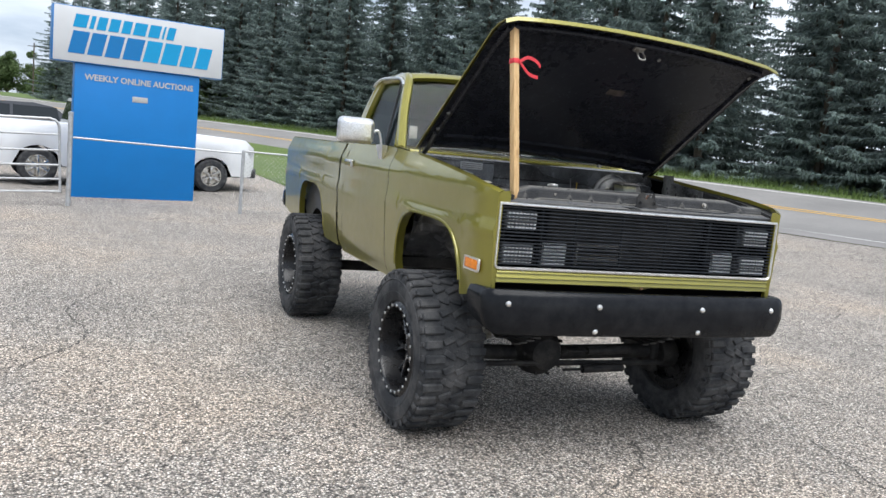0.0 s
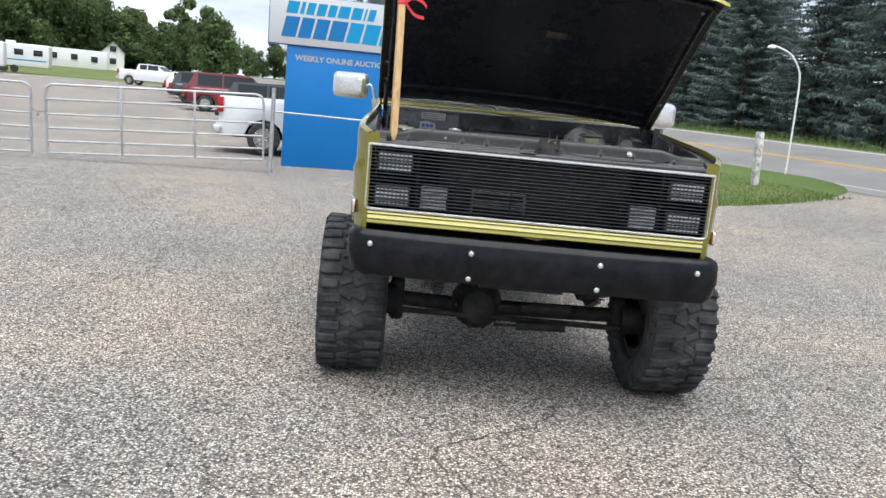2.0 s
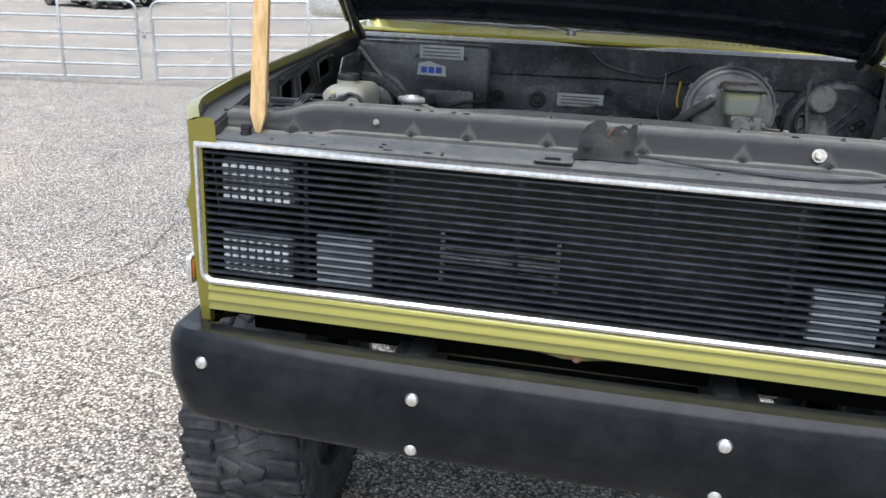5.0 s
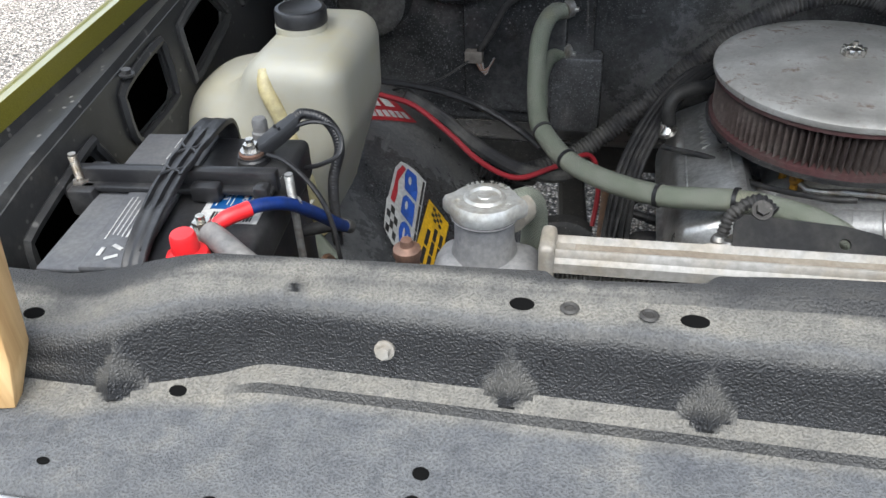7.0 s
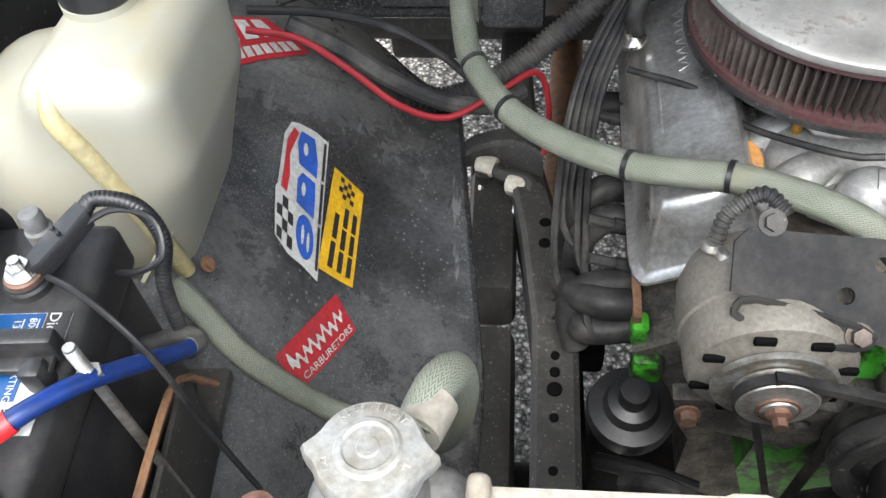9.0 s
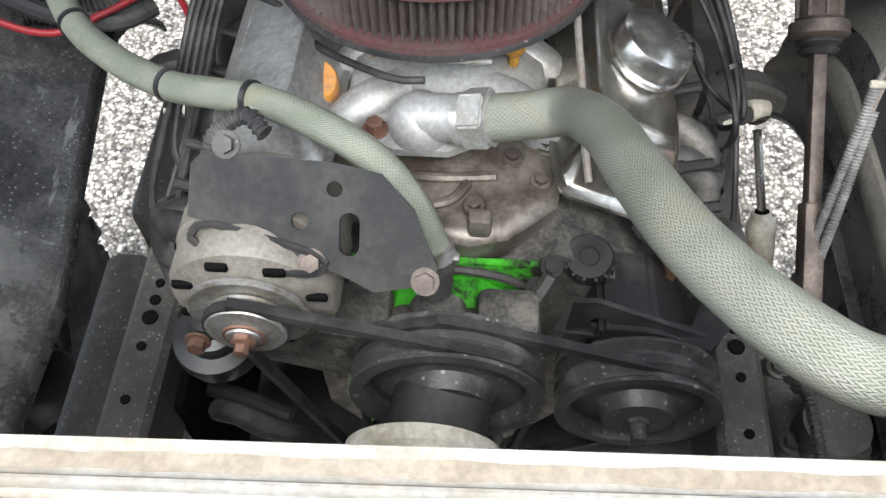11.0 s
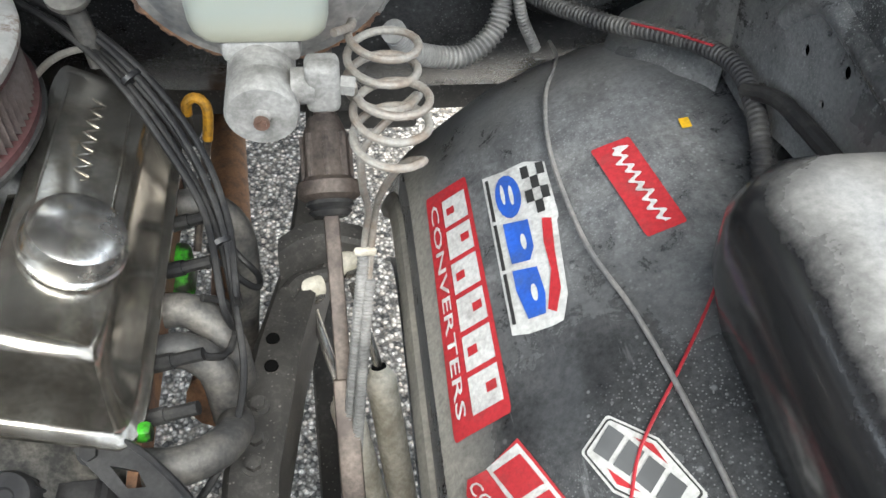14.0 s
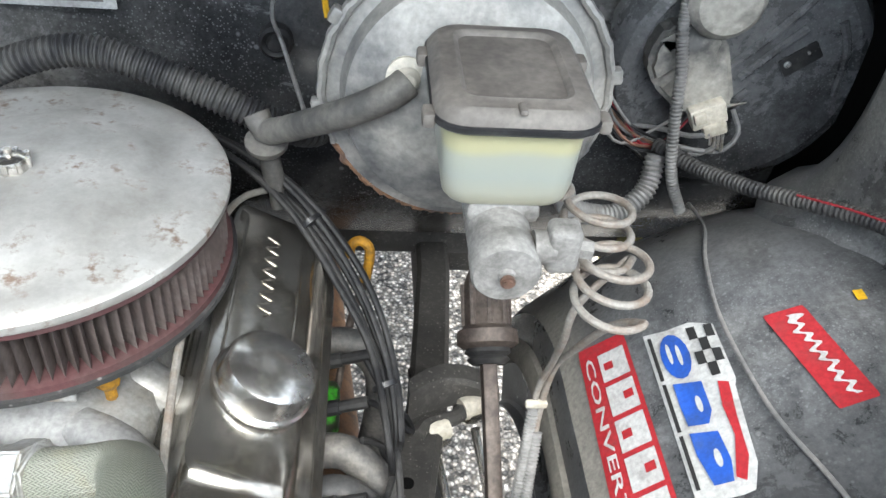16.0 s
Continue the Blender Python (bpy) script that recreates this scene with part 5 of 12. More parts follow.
CAB_Y, DOOR_Y, CAB_BACK, BED_END = 1.50, 1.62, 2.86, 4.93
AXLE_F, AXLE_R = 0.74, 3.80
SIDE = [(0.74, 0.90), (0.80, 0.955), (0.92, 0.985), (1.12, 1.0), (1.28, 1.008), (1.315, 1.014), (1.345, 1.002), (1.42, 1.0), (1.52, 1.002), (1.575, 0.992), (1.62, 0.965), (1.68, 0.945), (1.72, 0.93)]


def side_x(y, z):
    """Half the width of the body at a height and a length."""
    nose = 0.046 * (1 - smoothstep(-0.04, 0.15, y)) + 0.026 * (1 - smoothstep(-0.06, 0.07, y))
    swell = 0.010 * math.exp(-((z - 1.315) / 0.02) ** 2)
    return table_at(SIDE, z) - nose + swell * 0.3


def fender_top(y):
    return table_at([(0, 1.515), (0.06, 1.535), (0.3, 1.572), (0.7, 1.61), (1.2, 1.655), (1.6, 1.68)], y)


def arch(y, c, half, top, base):
    """The lower edge of a panel with a rounded square wheel opening."""
    d = abs(y - c) / half
    if d >= 1:
        return base
    return base + (top - base) * (1 - d ** 4.2) ** 0.42


def columns(y0, y1, arches, base, step=0.05):
    ys = span(y0, y1, step)
    for c, half, top in arches:
        for k in (-1, 1):
            for e in (0.001, 0.006, 0.015, 0.03, 0.06):
                ys.append(c + k * half * (1 - e))
            ys.append(c + k * (half + 0.0015))
    out = []
    for y in sorted(v for v in ys if y0 <= v <= y1):
        zb = base(y)
        for c, half, top in arches:
            zb = max(zb, arch(y, c, half, top, base(y)))
        out.append((y, zb))
    return out


def skin(bm, sx, cols, top, rows=15, lip=0.05, crown=None):
    """A side panel: an inward lip below, the curved side, and the turn over at the top."""
    rings = []
    for y, zb in cols:
        zt = top(y)
        ring = [(sx * (side_x(y, zb) - lip), y, zb + 0.004), (sx * (side_x(y, zb) + 0.004), y, zb), (sx * (side_x(y, zb) + 0.004), y, zb + 0.014)]
        for k in range(1, rows + 1):
            z = lerp(zb + 0.014, zt, k / rows)
            ring.append((sx * side_x(y, z), y, z))
        if crown:
            ring += [(sx * (side_x(y, zt) - 0.02), y, zt + 0.008), (sx * (side_x(y, zt) - crown), y, zt + 0.010), (sx * (side_x(y, zt) - crown - 0.004), y, zt - 0.012)]
        rings.append(ring)
    loft(bm, rings, False)
    return bm


for sx in (-1, 1):
    base = lambda y: table_at([(0, 1.00), (0.2, 0.93), (0.36, 0.90), (1.3, 0.80), (1.6, 0.775)], y)
    bm = skin(bmesh.new(), sx, columns(0.0, CAB_Y + 0.1, [(0.83, 0.545, 1.30)], base), fender_top, crown=0.032)
    # the front face of the fender beside the grille
    col = [(sx * side_x(0, z), 0.0, z) for z in span(1.0, 1.515, 0.04)]
    inn = [(sx * 0.915, 0.004, z) for z in span(1.0, 1.515, 0.04)]
    inn2 = [(sx * 0.915, 0.03, z) for z in span(1.0, 1.515, 0.04)]
    loft(bm, [col, inn, inn2], False)
    bm.faces.new([bm.verts.new((sx * a, 0.0, b)) for a, b in ((0.936, 1.46), (0.936, 1.516), (0.916, 1.523), (0.881, 1.525), (0.876, 1.503), (0.876, 1.46))])
    fender = tpart("front_fender", bm, M_PAINT)
    # arch lip
    bm = bmesh.new()
    pts = [(sx * (side_x(y, z) + 0.004), y, z) for y, z in columns(0.2, 1.45, [(0.83, 0.545, 1.30)], base) if z > base(y) + 0.02]
    tube(bm, pts[1:-1], 0.011, 6, 0.05)
    tpart("arch_lip", bm, M_PAINT, "", fender)
    # the black inner flange below the fender edge, with its openings
    bm = bmesh.new()
    outer = [(0.02, 1.49), (0.3, 1.545), (0.7, 1.59), (1.2, 1.635), (1.36, 1.645), (1.36, 1.20), (0.02, 1.28)]
    holes = []
    holes += [[(0.28, 1.45), (0.41, 1.465), (0.42, 1.475), (0.40, 1.515), (0.39, 1.52), (0.29, 1.50), (0.275, 1.49), (0.272, 1.46)],
              [(0.497, 1.49), (0.575, 1.495), (0.588, 1.505), (0.59, 1.55), (0.575, 1.557), (0.50, 1.545), (0.49, 1.532), (0.488, 1.50)],
              [(0.657, 1.503), (0.665, 1.498), (0.765, 1.522), (0.775, 1.535), (0.745, 1.568), (0.73, 1.572), (0.665, 1.560), (0.655, 1.55)],
              [(0.85, 1.53), (0.95, 1.54), (0.97, 1.56), (0.95, 1.59), (0.86, 1.582), (0.845, 1.575)]]
    b2 = bmesh.new()
    if sx > 0:
        holes = []
        outer = [(0.02, 1.49), (0.3, 1.545), (0.67, 1.585), (0.67, 1.40), (0.62, 1.29), (0.02, 1.28)]
    plate(b2, outer, holes, 0.004)
    bmesh.ops.transform(b2, matrix=Matrix(((0, 0, sx, 0), (1, 0, 0, 0), (0, 1, 0, 0), (0, 0, 0, 1))), verts=b2.verts)
    for v in b2.verts:
        v.co.x += sx * (0.895 + 0.08 * (v.co.z - 1.45))
    join(bm, b2)
    # the sloping ledge between flange and fender top
    rings = []
    for y in span(0.02, 1.36, 0.06):
        zt, zi = fender_top(y), table_at([(0.02, 1.49), (0.3, 1.545), (0.7, 1.59), (1.2, 1.635), (1.36, 1.645)], y)
        xo, xi = side_x(y, zt) - 0.034, 0.897 + 0.08 * (zi - 1.45)
        rings.append([(sx * xo, y, zt - 0.004), (sx * (xo - 0.004), y, zt - 0.022), (sx * lerp(xo, xi, 0.5), y, lerp(zt, zi, 0.5) - 0.006), (sx * (xi + 0.004), y, zi + 0.008), (sx * (xi - 0.002), y, zi - 0.004)])
    loft(bm, rings, False)
    flange = tpart("inner_flange", bm, M_FLANGE, "black inner fender flange with openings")
    for loop in holes:
        cy, cz0 = sum(p[0] for p in loop) / len(loop), sum(p[1] for p in loop) / len(loop)
        grown = [(cy + (a - cy) * 1.16, cz0 + (b - cz0) * 1.2) for a, b in loop + loop[:1]]
        bead = tube(bmesh.new(), [(sx * (0.893 + 0.08 * (b - 1.45)), a, b) for a, b in grown], 0.006, 6, 0.02)
        tpart("pressed_bead", bead, M_FLANGE, "", flange)
    # near-black sheet added just inside the skin as the wheel well's shade
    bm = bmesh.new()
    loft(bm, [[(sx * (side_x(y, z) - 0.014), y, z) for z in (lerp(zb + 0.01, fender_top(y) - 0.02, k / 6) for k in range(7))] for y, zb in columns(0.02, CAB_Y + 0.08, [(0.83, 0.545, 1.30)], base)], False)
    tpart("fender_shade_sheet", bm, M_DARK, "near-black sheet inside the fender, standing in for shade", fender)
    for k, y in enumerate((0.14, 0.5, 0.92, 1.25)):
        zt = fender_top(y)
        tpart("flange_bolt", hexbolt(bmesh.new(), (sx * (side_x(y, zt) - 0.085), y, zt - 0.028), (0.1 * -sx, 0, 1), 0.006, 0.005), M_BLACK)
    # marker lamp
    bm = bmesh.new()
    mx = lambda y: sx * (side_x(y, 1.12) - 0.003)
    m = Matrix(((0, 0, sx, 0), (1, 0, 0, 0), (0, 1, 0, 0), (0, 0, 0, 1)))
    plate(bm, rrect(0.165, 0.074, 0.008, 3), [rrect(0.146, 0.054, 0.005, 3)], 0.012, Matrix.Translation((mx(0.14) - sx * 0.004, 0.138, 1.112)) @ Matrix.Rotation(radians(-sx * 3), 4, "Z") @ m)
    marker = tpart("marker_lamp", bm, M_CHROME, "amber side marker lamp in a chrome bezel")
    bm = bmesh.new()
    box(bm, (0, 0, 0), (0.014, 0.145, 0.052), 0.004, Matrix.Translation((mx(0.14), 0.138, 1.112)) @ Matrix.Rotation(radians(-sx * 3), 4, "Z"))
    tpart("lens", bm, M_AMBER, "", marker)

# ---- cab ----
ROOF_Z = 2.29


def cab_x(z):
    return table_at([(1.66, 0.94), (1.72, 0.925), (1.95, 0.865), (2.12, 0.81), (2.20, 0.775), (2.25, 0.73), (2.29, 0.60)], z)


for sx in (-1, 1):
    base = lambda y: 0.765
    bm = skin(bmesh.new(), sx, columns(DOOR_Y, CAB_BACK - 0.16, [], base), lambda y: 1.68, 14, 0.04, 0.04)
    door = tpart("door", bm, M_PAINT)
    bm = bmesh.new()
    # window frame of the door: front slanted edge, top and back edge
    wf = [(DOOR_Y + 0.10, 1.69), (DOOR_Y + 0.40, 2.165), (DOOR_Y + 0.48, 2.19), (CAB_BACK - 0.30, 2.19), (CAB_BACK - 0.2, 2.12), (CAB_BACK - 0.17, 1.69)]
    tube(bm, [(sx * (cab_x(z) - 0.012), y, z) for y, z in wf], 0.020, 8, 0.05)
    tpart("window_frame", bm, M_PAINT, "", door)
    bm = bmesh.new()
    q = [(DOOR_Y + 0.14, 1.69), (DOOR_Y + 0.42, 2.16), (CAB_BACK - 0.28, 2.17), (CAB_BACK - 0.2, 2.10), (CAB_BACK - 0.19, 1.69)]
    bm.faces.new([bm.verts.new((sx * (cab_x(z) - 0.03), y, z)) for y, z in q])
    thicken(bm, 0.005)
    gl = tpart("side_window", bm, M_PANE_SIDE, "side window glass", door)
    gl.visible_shadow = False
    bm = bmesh.new()
    tube(bm, [(sx * (cab_x(1.69) - 0.016), DOOR_Y + 0.36, 1.69), (sx * (cab_x(2.12) - 0.016), DOOR_Y + 0.47, 2.17)], 0.010, 6, 0.1)
    tpart("vent_divider", bm, M_BLACK_PLASTIC, "", door)
    bm = bmesh.new()
    hx = sx * (side_x(2.5, 1.52) + 0.012)
    box(bm, (hx, 2.56, 1.535), (0.02, 0.19, 0.022), 0.008)
    box(bm, (hx - sx * 0.006, 2.50, 1.515), (0.016, 0.05, 0.045), 0.008)
    tpart("door_handle", bm, M_CHROME, "chrome push-button door handle", door)
    # rear quarter of the cab and rocker
    bm = skin(bmesh.new(), sx, columns(CAB_BACK - 0.155, CAB_BACK - 0.02, [], base), lambda y: 1.70, 14, 0.03)
    tpart("cab_corner", bm, M_PAINT)
    bm = skin(bmesh.new(), sx, columns(CAB_Y + 0.105, DOOR_Y - 0.006, [], base, 0.02), lambda y: 1.68, 14, 0.03, 0.04)
    tpart("cowl_side", bm, M_PAINT)
    # pillars
    bm = bmesh.new()
    for path, r in (([(CAB_Y + 0.14, 1.68), (CAB_Y + 0.33, 1.93), (CAB_Y + 0.51, 2.17), (CAB_Y + 0.62, 2.215)], 0.036),):
        tube(bm, [(sx * (cab_x(z) - 0.02), y, z) for y, z in path], r, 8, 0.05)
    tpart("windscreen_pillar", bm, M_PAINT)
    bm = bmesh.new()
    rings = []
    for z in span(1.66, 2.21, 0.06):
        k = (z - 1.66) / 0.5
        yb = CAB_BACK - 0.03 - 0.10 * k ** 2
        rings.append([(sx * (cab_x(z) + 0.002), yb - 0.18 + 0.03 * k, z), (sx * cab_x(z), yb - 0.04, z), (sx * (cab_x(z) - 0.06), yb, z), (sx * (cab_x(z) - 0.10), yb - 0.03, z), (sx * (cab_x(z) - 0.05), yb - 0.17, z)])
    loft(bm, rings, True, True)
    tpart("rear_pillar", bm, M_PAINT)

bm = bmesh.new()
rings = []
for y, lift in ((CAB_Y + 0.56, -0.045), (CAB_Y + 0.60, -0.012), (CAB_Y + 0.75, 0.0), (CAB_BACK - 0.5, 0.006), (CAB_BACK - 0.22, -0.012), (CAB_BACK - 0.13, -0.05)):
    ring = []
    for k in span(-1, 1, 0.1):
        ring.append((0.79 * k, y, ROOF_Z + lift - 0.05 * abs(k) ** 3 - 0.05 * max(0, abs(k) - 0.9) * 10 * 0.9))
    rings.append(ring)
loft(bm, rings, False)
thicken(bm, 0.03)
roof = tpart("roof", bm, M_PAINT)
for sx in (-1, 1):
    tpart("drip_rail", tube(bmesh.new(), [(sx * 0.815, CAB_Y + 0.48, 2.14), (sx * 0.80, CAB_Y + 0.6, 2.195), (sx * 0.80, CAB_BACK - 0.3, 2.205), (sx * 0.81, CAB_BACK - 0.16, 2.15)], 0.012, 6, 0.06), M_CHROME, "", roof)
bm = bmesh.new()
rings = []
for z, y in ((1.695, CAB_Y + 0.15), (1.93, CAB_Y + 0.34), (2.20, CAB_Y + 0.56)):
    rings.append([(cab_x(z) * k * 0.97, y + 0.05 * k * k, z) for k in span(-1, 1, 0.2)])
loft(bm, rings, False)
thicken(bm, 0.006)
ws = tpart("windscreen", bm, M_PANE, "clear windscreen glass")
ws.visible_shadow = False
tpart("inspection_sticker", box(bmesh.new(), (-0.80, CAB_Y + 0.235, 1.80), (0.06, 0.003, 0.09), 0.001, None), M_DWHITE, "pale sticker in the windscreen corner", ws)
bm = bmesh.new()
tube(bm, [(-0.90, CAB_Y + 0.17, 1.695), (-0.4, CAB_Y + 0.12, 1.69), (0.4, CAB_Y + 0.12, 1.69), (0.90, CAB_Y + 0.17, 1.695)], 0.014, 6, 0.08)
tpart("windscreen_seal", bm, M_RUBBER, "", ws)
bm = bmesh.new()
for z0, z1 in ((0.95, 1.72), (2.05, 2.22)):
    box(bm, (0, CAB_BACK - 0.07, (z0 + z1) / 2), (1.72 if z0 < 1 else 1.5, 0.04, z1 - z0), 0.01)
tpart("cab_back", bm, M_PAINT)
bm = box(bmesh.new(), (0, CAB_BACK - 0.08, 1.89), (1.62, 0.006, 0.36), 0.002)
rg = tpart("rear_window", bm, M_PANE, "rear window glass")
rg.visible_shadow = False
bm = bmesh.new()
box(bm, (0, 2.42, 1.34), (1.66, 0.5, 0.16), 0.05, seg=3)
box(bm, (0, 2.70, 1.62), (1.66, 0.16, 0.62), 0.06, Matrix.Translation((0, 2.7, 1.62)) @ Matrix.Rotation(radians(-8), 4, "X") @ Matrix.Translation((0, -2.7, -1.62)), 3)
tpart("bench_seat", bm, M_BLACK_PLASTIC, "dark bench seat")
bm = box(bmesh.new(), (0, 1.80, 1.52), (1.74, 0.28, 0.3), 0.06, seg=3)
tpart("dashboard", bm, M_BLACK_PLASTIC)
bm = bmesh.new()
sw = Matrix.Translation((0.40, 2.02, 1.62)) @ Matrix.Rotation(radians(-62), 4, "X")
b2 = bmesh.new()
tube(b2, [(0.19 * math.cos(a), 0.19 * math.sin(a), 0) for a in (6.2832 * k / 24 for k in range(25))], 0.013, 6, 0.03)
box(b2, (0, 0, -0.01), (0.34, 0.05, 0.02), 0.008)
join(bm, b2, sw)
tpart("steering_wheel", bm, M_BLACK_PLASTIC)
bm = box(bmesh.new(), (0, 2.2, 0.92), (1.76, 1.25, 0.16), 0.03)
tpart("cab_floor", bm, M_FRAME)

# ---- cargo bed ----
for sx in (-1, 1):
    base = lambda y: table_at([(CAB_BACK, 0.80), (4.6, 0.84), (BED_END, 0.93)], y)
    bm = skin(bmesh.new(), sx, columns(CAB_BACK + 0.025, BED_END, [(AXLE_R, 0.47, 1.27)], base), lambda y: 1.665, 14, 0.05, 0.07)
    side = tpart("bed_side", bm, M_PAINT)
    bm = bmesh.new()
    loft(bm, [[(sx * 0.87, y, 1.66), (sx * 0.87, y, 1.05)] for y in (CAB_BACK + 0.03, BED_END)], False)
    thicken(bm, 0.02)
    tpart("inner_wall", bm, M_PAINT, "", side)
    bm = bmesh.new()
    lathe(bm, [(0.3, -0.12), (0.6, -0.12), (0.6, 0.12), (0.3, 0.12)], (sx * 0.80, AXLE_R, 0.72), (1, 0, 0), 28)
    bmesh.ops.delete(bm, geom=[v for v in bm.verts if v.co.z < 0.8], context="VERTS")
    tpart("wheel_tub", bm, M_BLACK)
    tpart("tail_lamp", box(bmesh.new(), (sx * 0.93, BED_END + 0.01, 1.30), (0.11, 0.03, 0.36), 0.01), M_TAIL)
bm = box(bmesh.new(), (0, (CAB_BACK + BED_END) / 2, 1.09), (1.76, BED_END - CAB_BACK - 0.08, 0.05), 0.01)
tpart("bed_floor", bm, M_BLACK)
tpart("bed_front", box(bmesh.new(), (0, CAB_BACK + 0.05, 1.36), (1.78, 0.04, 0.55), 0.01), M_PAINT)
tpart("tailgate", box(bmesh.new(), (0, BED_END - 0.02, 1.36), (1.74, 0.05, 0.58), 0.015), M_PAINT)
bm = box(bmesh.new(), (0, BED_END + 0.17, 1.00), (1.96, 0.16, 0.20), 0.05, seg=3)
tpart("rear_bumper", bm, M_BUMPER)

# ---- front end ----
RZ0, RZ1 = 1.119, 1.455


def ring_path(w, h, r, y, z):
    """A frame with square upper and rounded lower corners."""
    out = []
    for sx, sz, a0, q in ((1, 1, 0, 0.006), (-1, 1, 90, 0.006), (-1, -1, 180, r), (1, -1, 270, r)):
        for k in range(7):
            a = radians(a0 + 15 * k)
            out.append((sx * (w / 2 - q) + q * math.cos(a), y, z + sz * (h / 2 - q) + q * math.sin(a)))
    return out


bm = bmesh.new()
cz, hh = (RZ0 + RZ1) / 2, RZ1 - RZ0
loops = []
for w, h, r, y in ((1.872, hh + 0.026, 0.035, 0.02), (1.872, hh + 0.026, 0.035, 0.003), (1.866, hh + 0.020, 0.03, -0.004), (1.852, hh + 0.006, 0.026, -0.005), (1.843, hh - 0.004, 0.022, 0.002), (1.843, hh - 0.004, 0.022, 0.03)):
    loops.append(ring_path(w, h, r, y, cz))
loft(bm, loops, True)
surround = tpart("grille_surround", bm, M_CHROME, "chrome grille surround")
bm = bmesh.new()
box(bm, (0, 0.022, RZ1 + 0.004), (1.85, 0.040, 0.018), 0.007, seg=3)
box(bm, (0, 0.002, RZ1 + 0.002), (1.86, 0.012, 0.010), 0.004, seg=2)
tpart("top_moulding", bm, M_CHROME, "polished moulding along the hood line", surround)
NB = 17
for k in range(NB):
    z = RZ0 + 0.019 + (hh - 0.034) * k / (NB - 1)
    bm = bmesh.new()
    prof = [(0.010, -0.0045), (0.006, -0.0025), (0.005, 0), (0.006, 0.0025), (0.010, 0.0045), (0.019, 0.0045), (0.019, -0.0045)]
    loft(bm, [[(x, y, z + dz) for y, dz in prof] for x in (-0.915, 0.915)], True, True)
    tpart("grille_bar", bm, M_GRILLE)
for x in (-0.66, -0.45, -0.15, 0.15, 0.45, 0.66):
    tpart("grille_brace", box(bmesh.new(), (x, 0.023, cz), (0.012, 0.006, hh - 0.02), 0.002), M_GRILLE)


def led_lamp(x, z):
    bm = bmesh.new()
    box(bm, (x, 0.050, z), (0.190, 0.05, 0.112), 0.012)
    lamp = tpart("headlamp", bm, M_LAMPFACE, "rectangular light-bar headlamp with rows of diodes")
    bm = bmesh.new()
    for r in range(4):
        zz = z - 0.037 + 0.0245 * r
        for c in range(8):
            xx = x - 0.077 + 0.022 * c
            lathe(bm, [(0.0070, 0.0), (0.0082, 0.006), (0.0086, 0.009)], (xx, 0.0255, zz), (0, -1, 0), 8)
    tpart("reflector_mesh", bm, M_LED, "field of bright reflector cups", lamp)["kind"] = "stuff"


for x, z in ((-0.785, 1.372), (-0.79, 1.192), (0.80, 1.358), (0.80, 1.187)):
    led_lamp(x, z)


def signal_lamp(x, z):
    bm = box(bmesh.new(), (x, 0.068, z), (0.165, 0.05, 0.15), 0.02, seg=3)
    lamp = tpart("parking_lamp", bm, M_BLACK_PLASTIC, "pale parking lamp behind the grille bars")
    bm = bmesh.new()
    prof = []
    for k in range(10):
        prof += [(0.030, -0.063 + 0.014 * k), (0.022, -0.056 + 0.014 * k)]
    prof = prof[:-1]
    loft(bm, [[(x + a, y, z + h) for y, h in prof] + [(x + a, 0.058, z + 0.063), (x + a, 0.058, z - 0.063)] for a in (-0.07, 0.07)], True, True)
    tpart("lens", bm, M_LENSGREY, "ribbed grey lens", lamp)


signal_lamp(-0.565, 1.195)
signal_lamp(0.575, 1.195)
# the cooler and core behind the bars
bm = box(bmesh.new(), (0.0, 0.215, 1.20), (1.1, 0.03, 0.52), 0.004)
tpart("cooling_core", bm, M_FRAME, "black cooler core behind the grille")
bm = bmesh.new()
for k in range(5):
    tube(bm, [(-0.34, 0.16, 1.14 + 0.026 * k), (-0.06, 0.16, 1.14 + 0.026 * k)], 0.006, 6, 0.1)
box(bm, (-0.345, 0.16, 1.19), (0.012, 0.02, 0.14), 0.003)
box(bm, (-0.055, 0.16, 1.19), (0.012, 0.02, 0.14), 0.003)
tpart("oil_cooler", bm, M_STEEL, "small finned oil cooler")
# near-black sheets added as the shade behind the grille ends
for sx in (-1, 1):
    tpart("grille_shade_sheet", box(bmesh.new(), (sx * 0.73, 0.17, 1.22), (0.38, 0.02, 0.52), 0.004), M_DARK)
    tpart("side_shade_sheet", box(bmesh.new(), (sx * 0.922, 0.10, 1.25), (0.006, 0.16, 0.46), 0.001), M_DARK)

# olive valance below the grille, pressed with two ridges
bm = bmesh.new()
rings = []
for x in span(-0.915, 0.915, 0.05):
    dip = 0.012 * math.exp(-(x / 0.05) ** 2)
    rings.append([(x, 0.04, RZ0 - 0.012), (x, 0.007, RZ0 - 0.013), (x, 0.003, RZ0 - 0.017), (x, -0.002, RZ0 - 0.028), (x, 0.006, RZ0 - 0.032), (x, 0.005, RZ0 - 0.037), (x, 0.001, RZ0 - 0.043), (x, -0.004, RZ0 - 0.054), (x, 0.006, RZ0 - 0.059), (x, 0.005, RZ0 - 0.064), (x, 0.002, RZ0 - 0.070), (x, -0.001, RZ0 - 0.079), (x, 0.008, RZ0 - 0.085 - dip), (x, 0.05, RZ0 - 0.088 - dip)])
loft(bm, rings, False)
val = tpart("valance", bm, M_PAINT, "olive ribbed valance below the grille")
tpart("bolt", hexbolt(bmesh.new(), (0.01, 0.004, RZ0 - 0.089), (0, -1, 0), 0.007, 0.005), M_RUST, "", val)

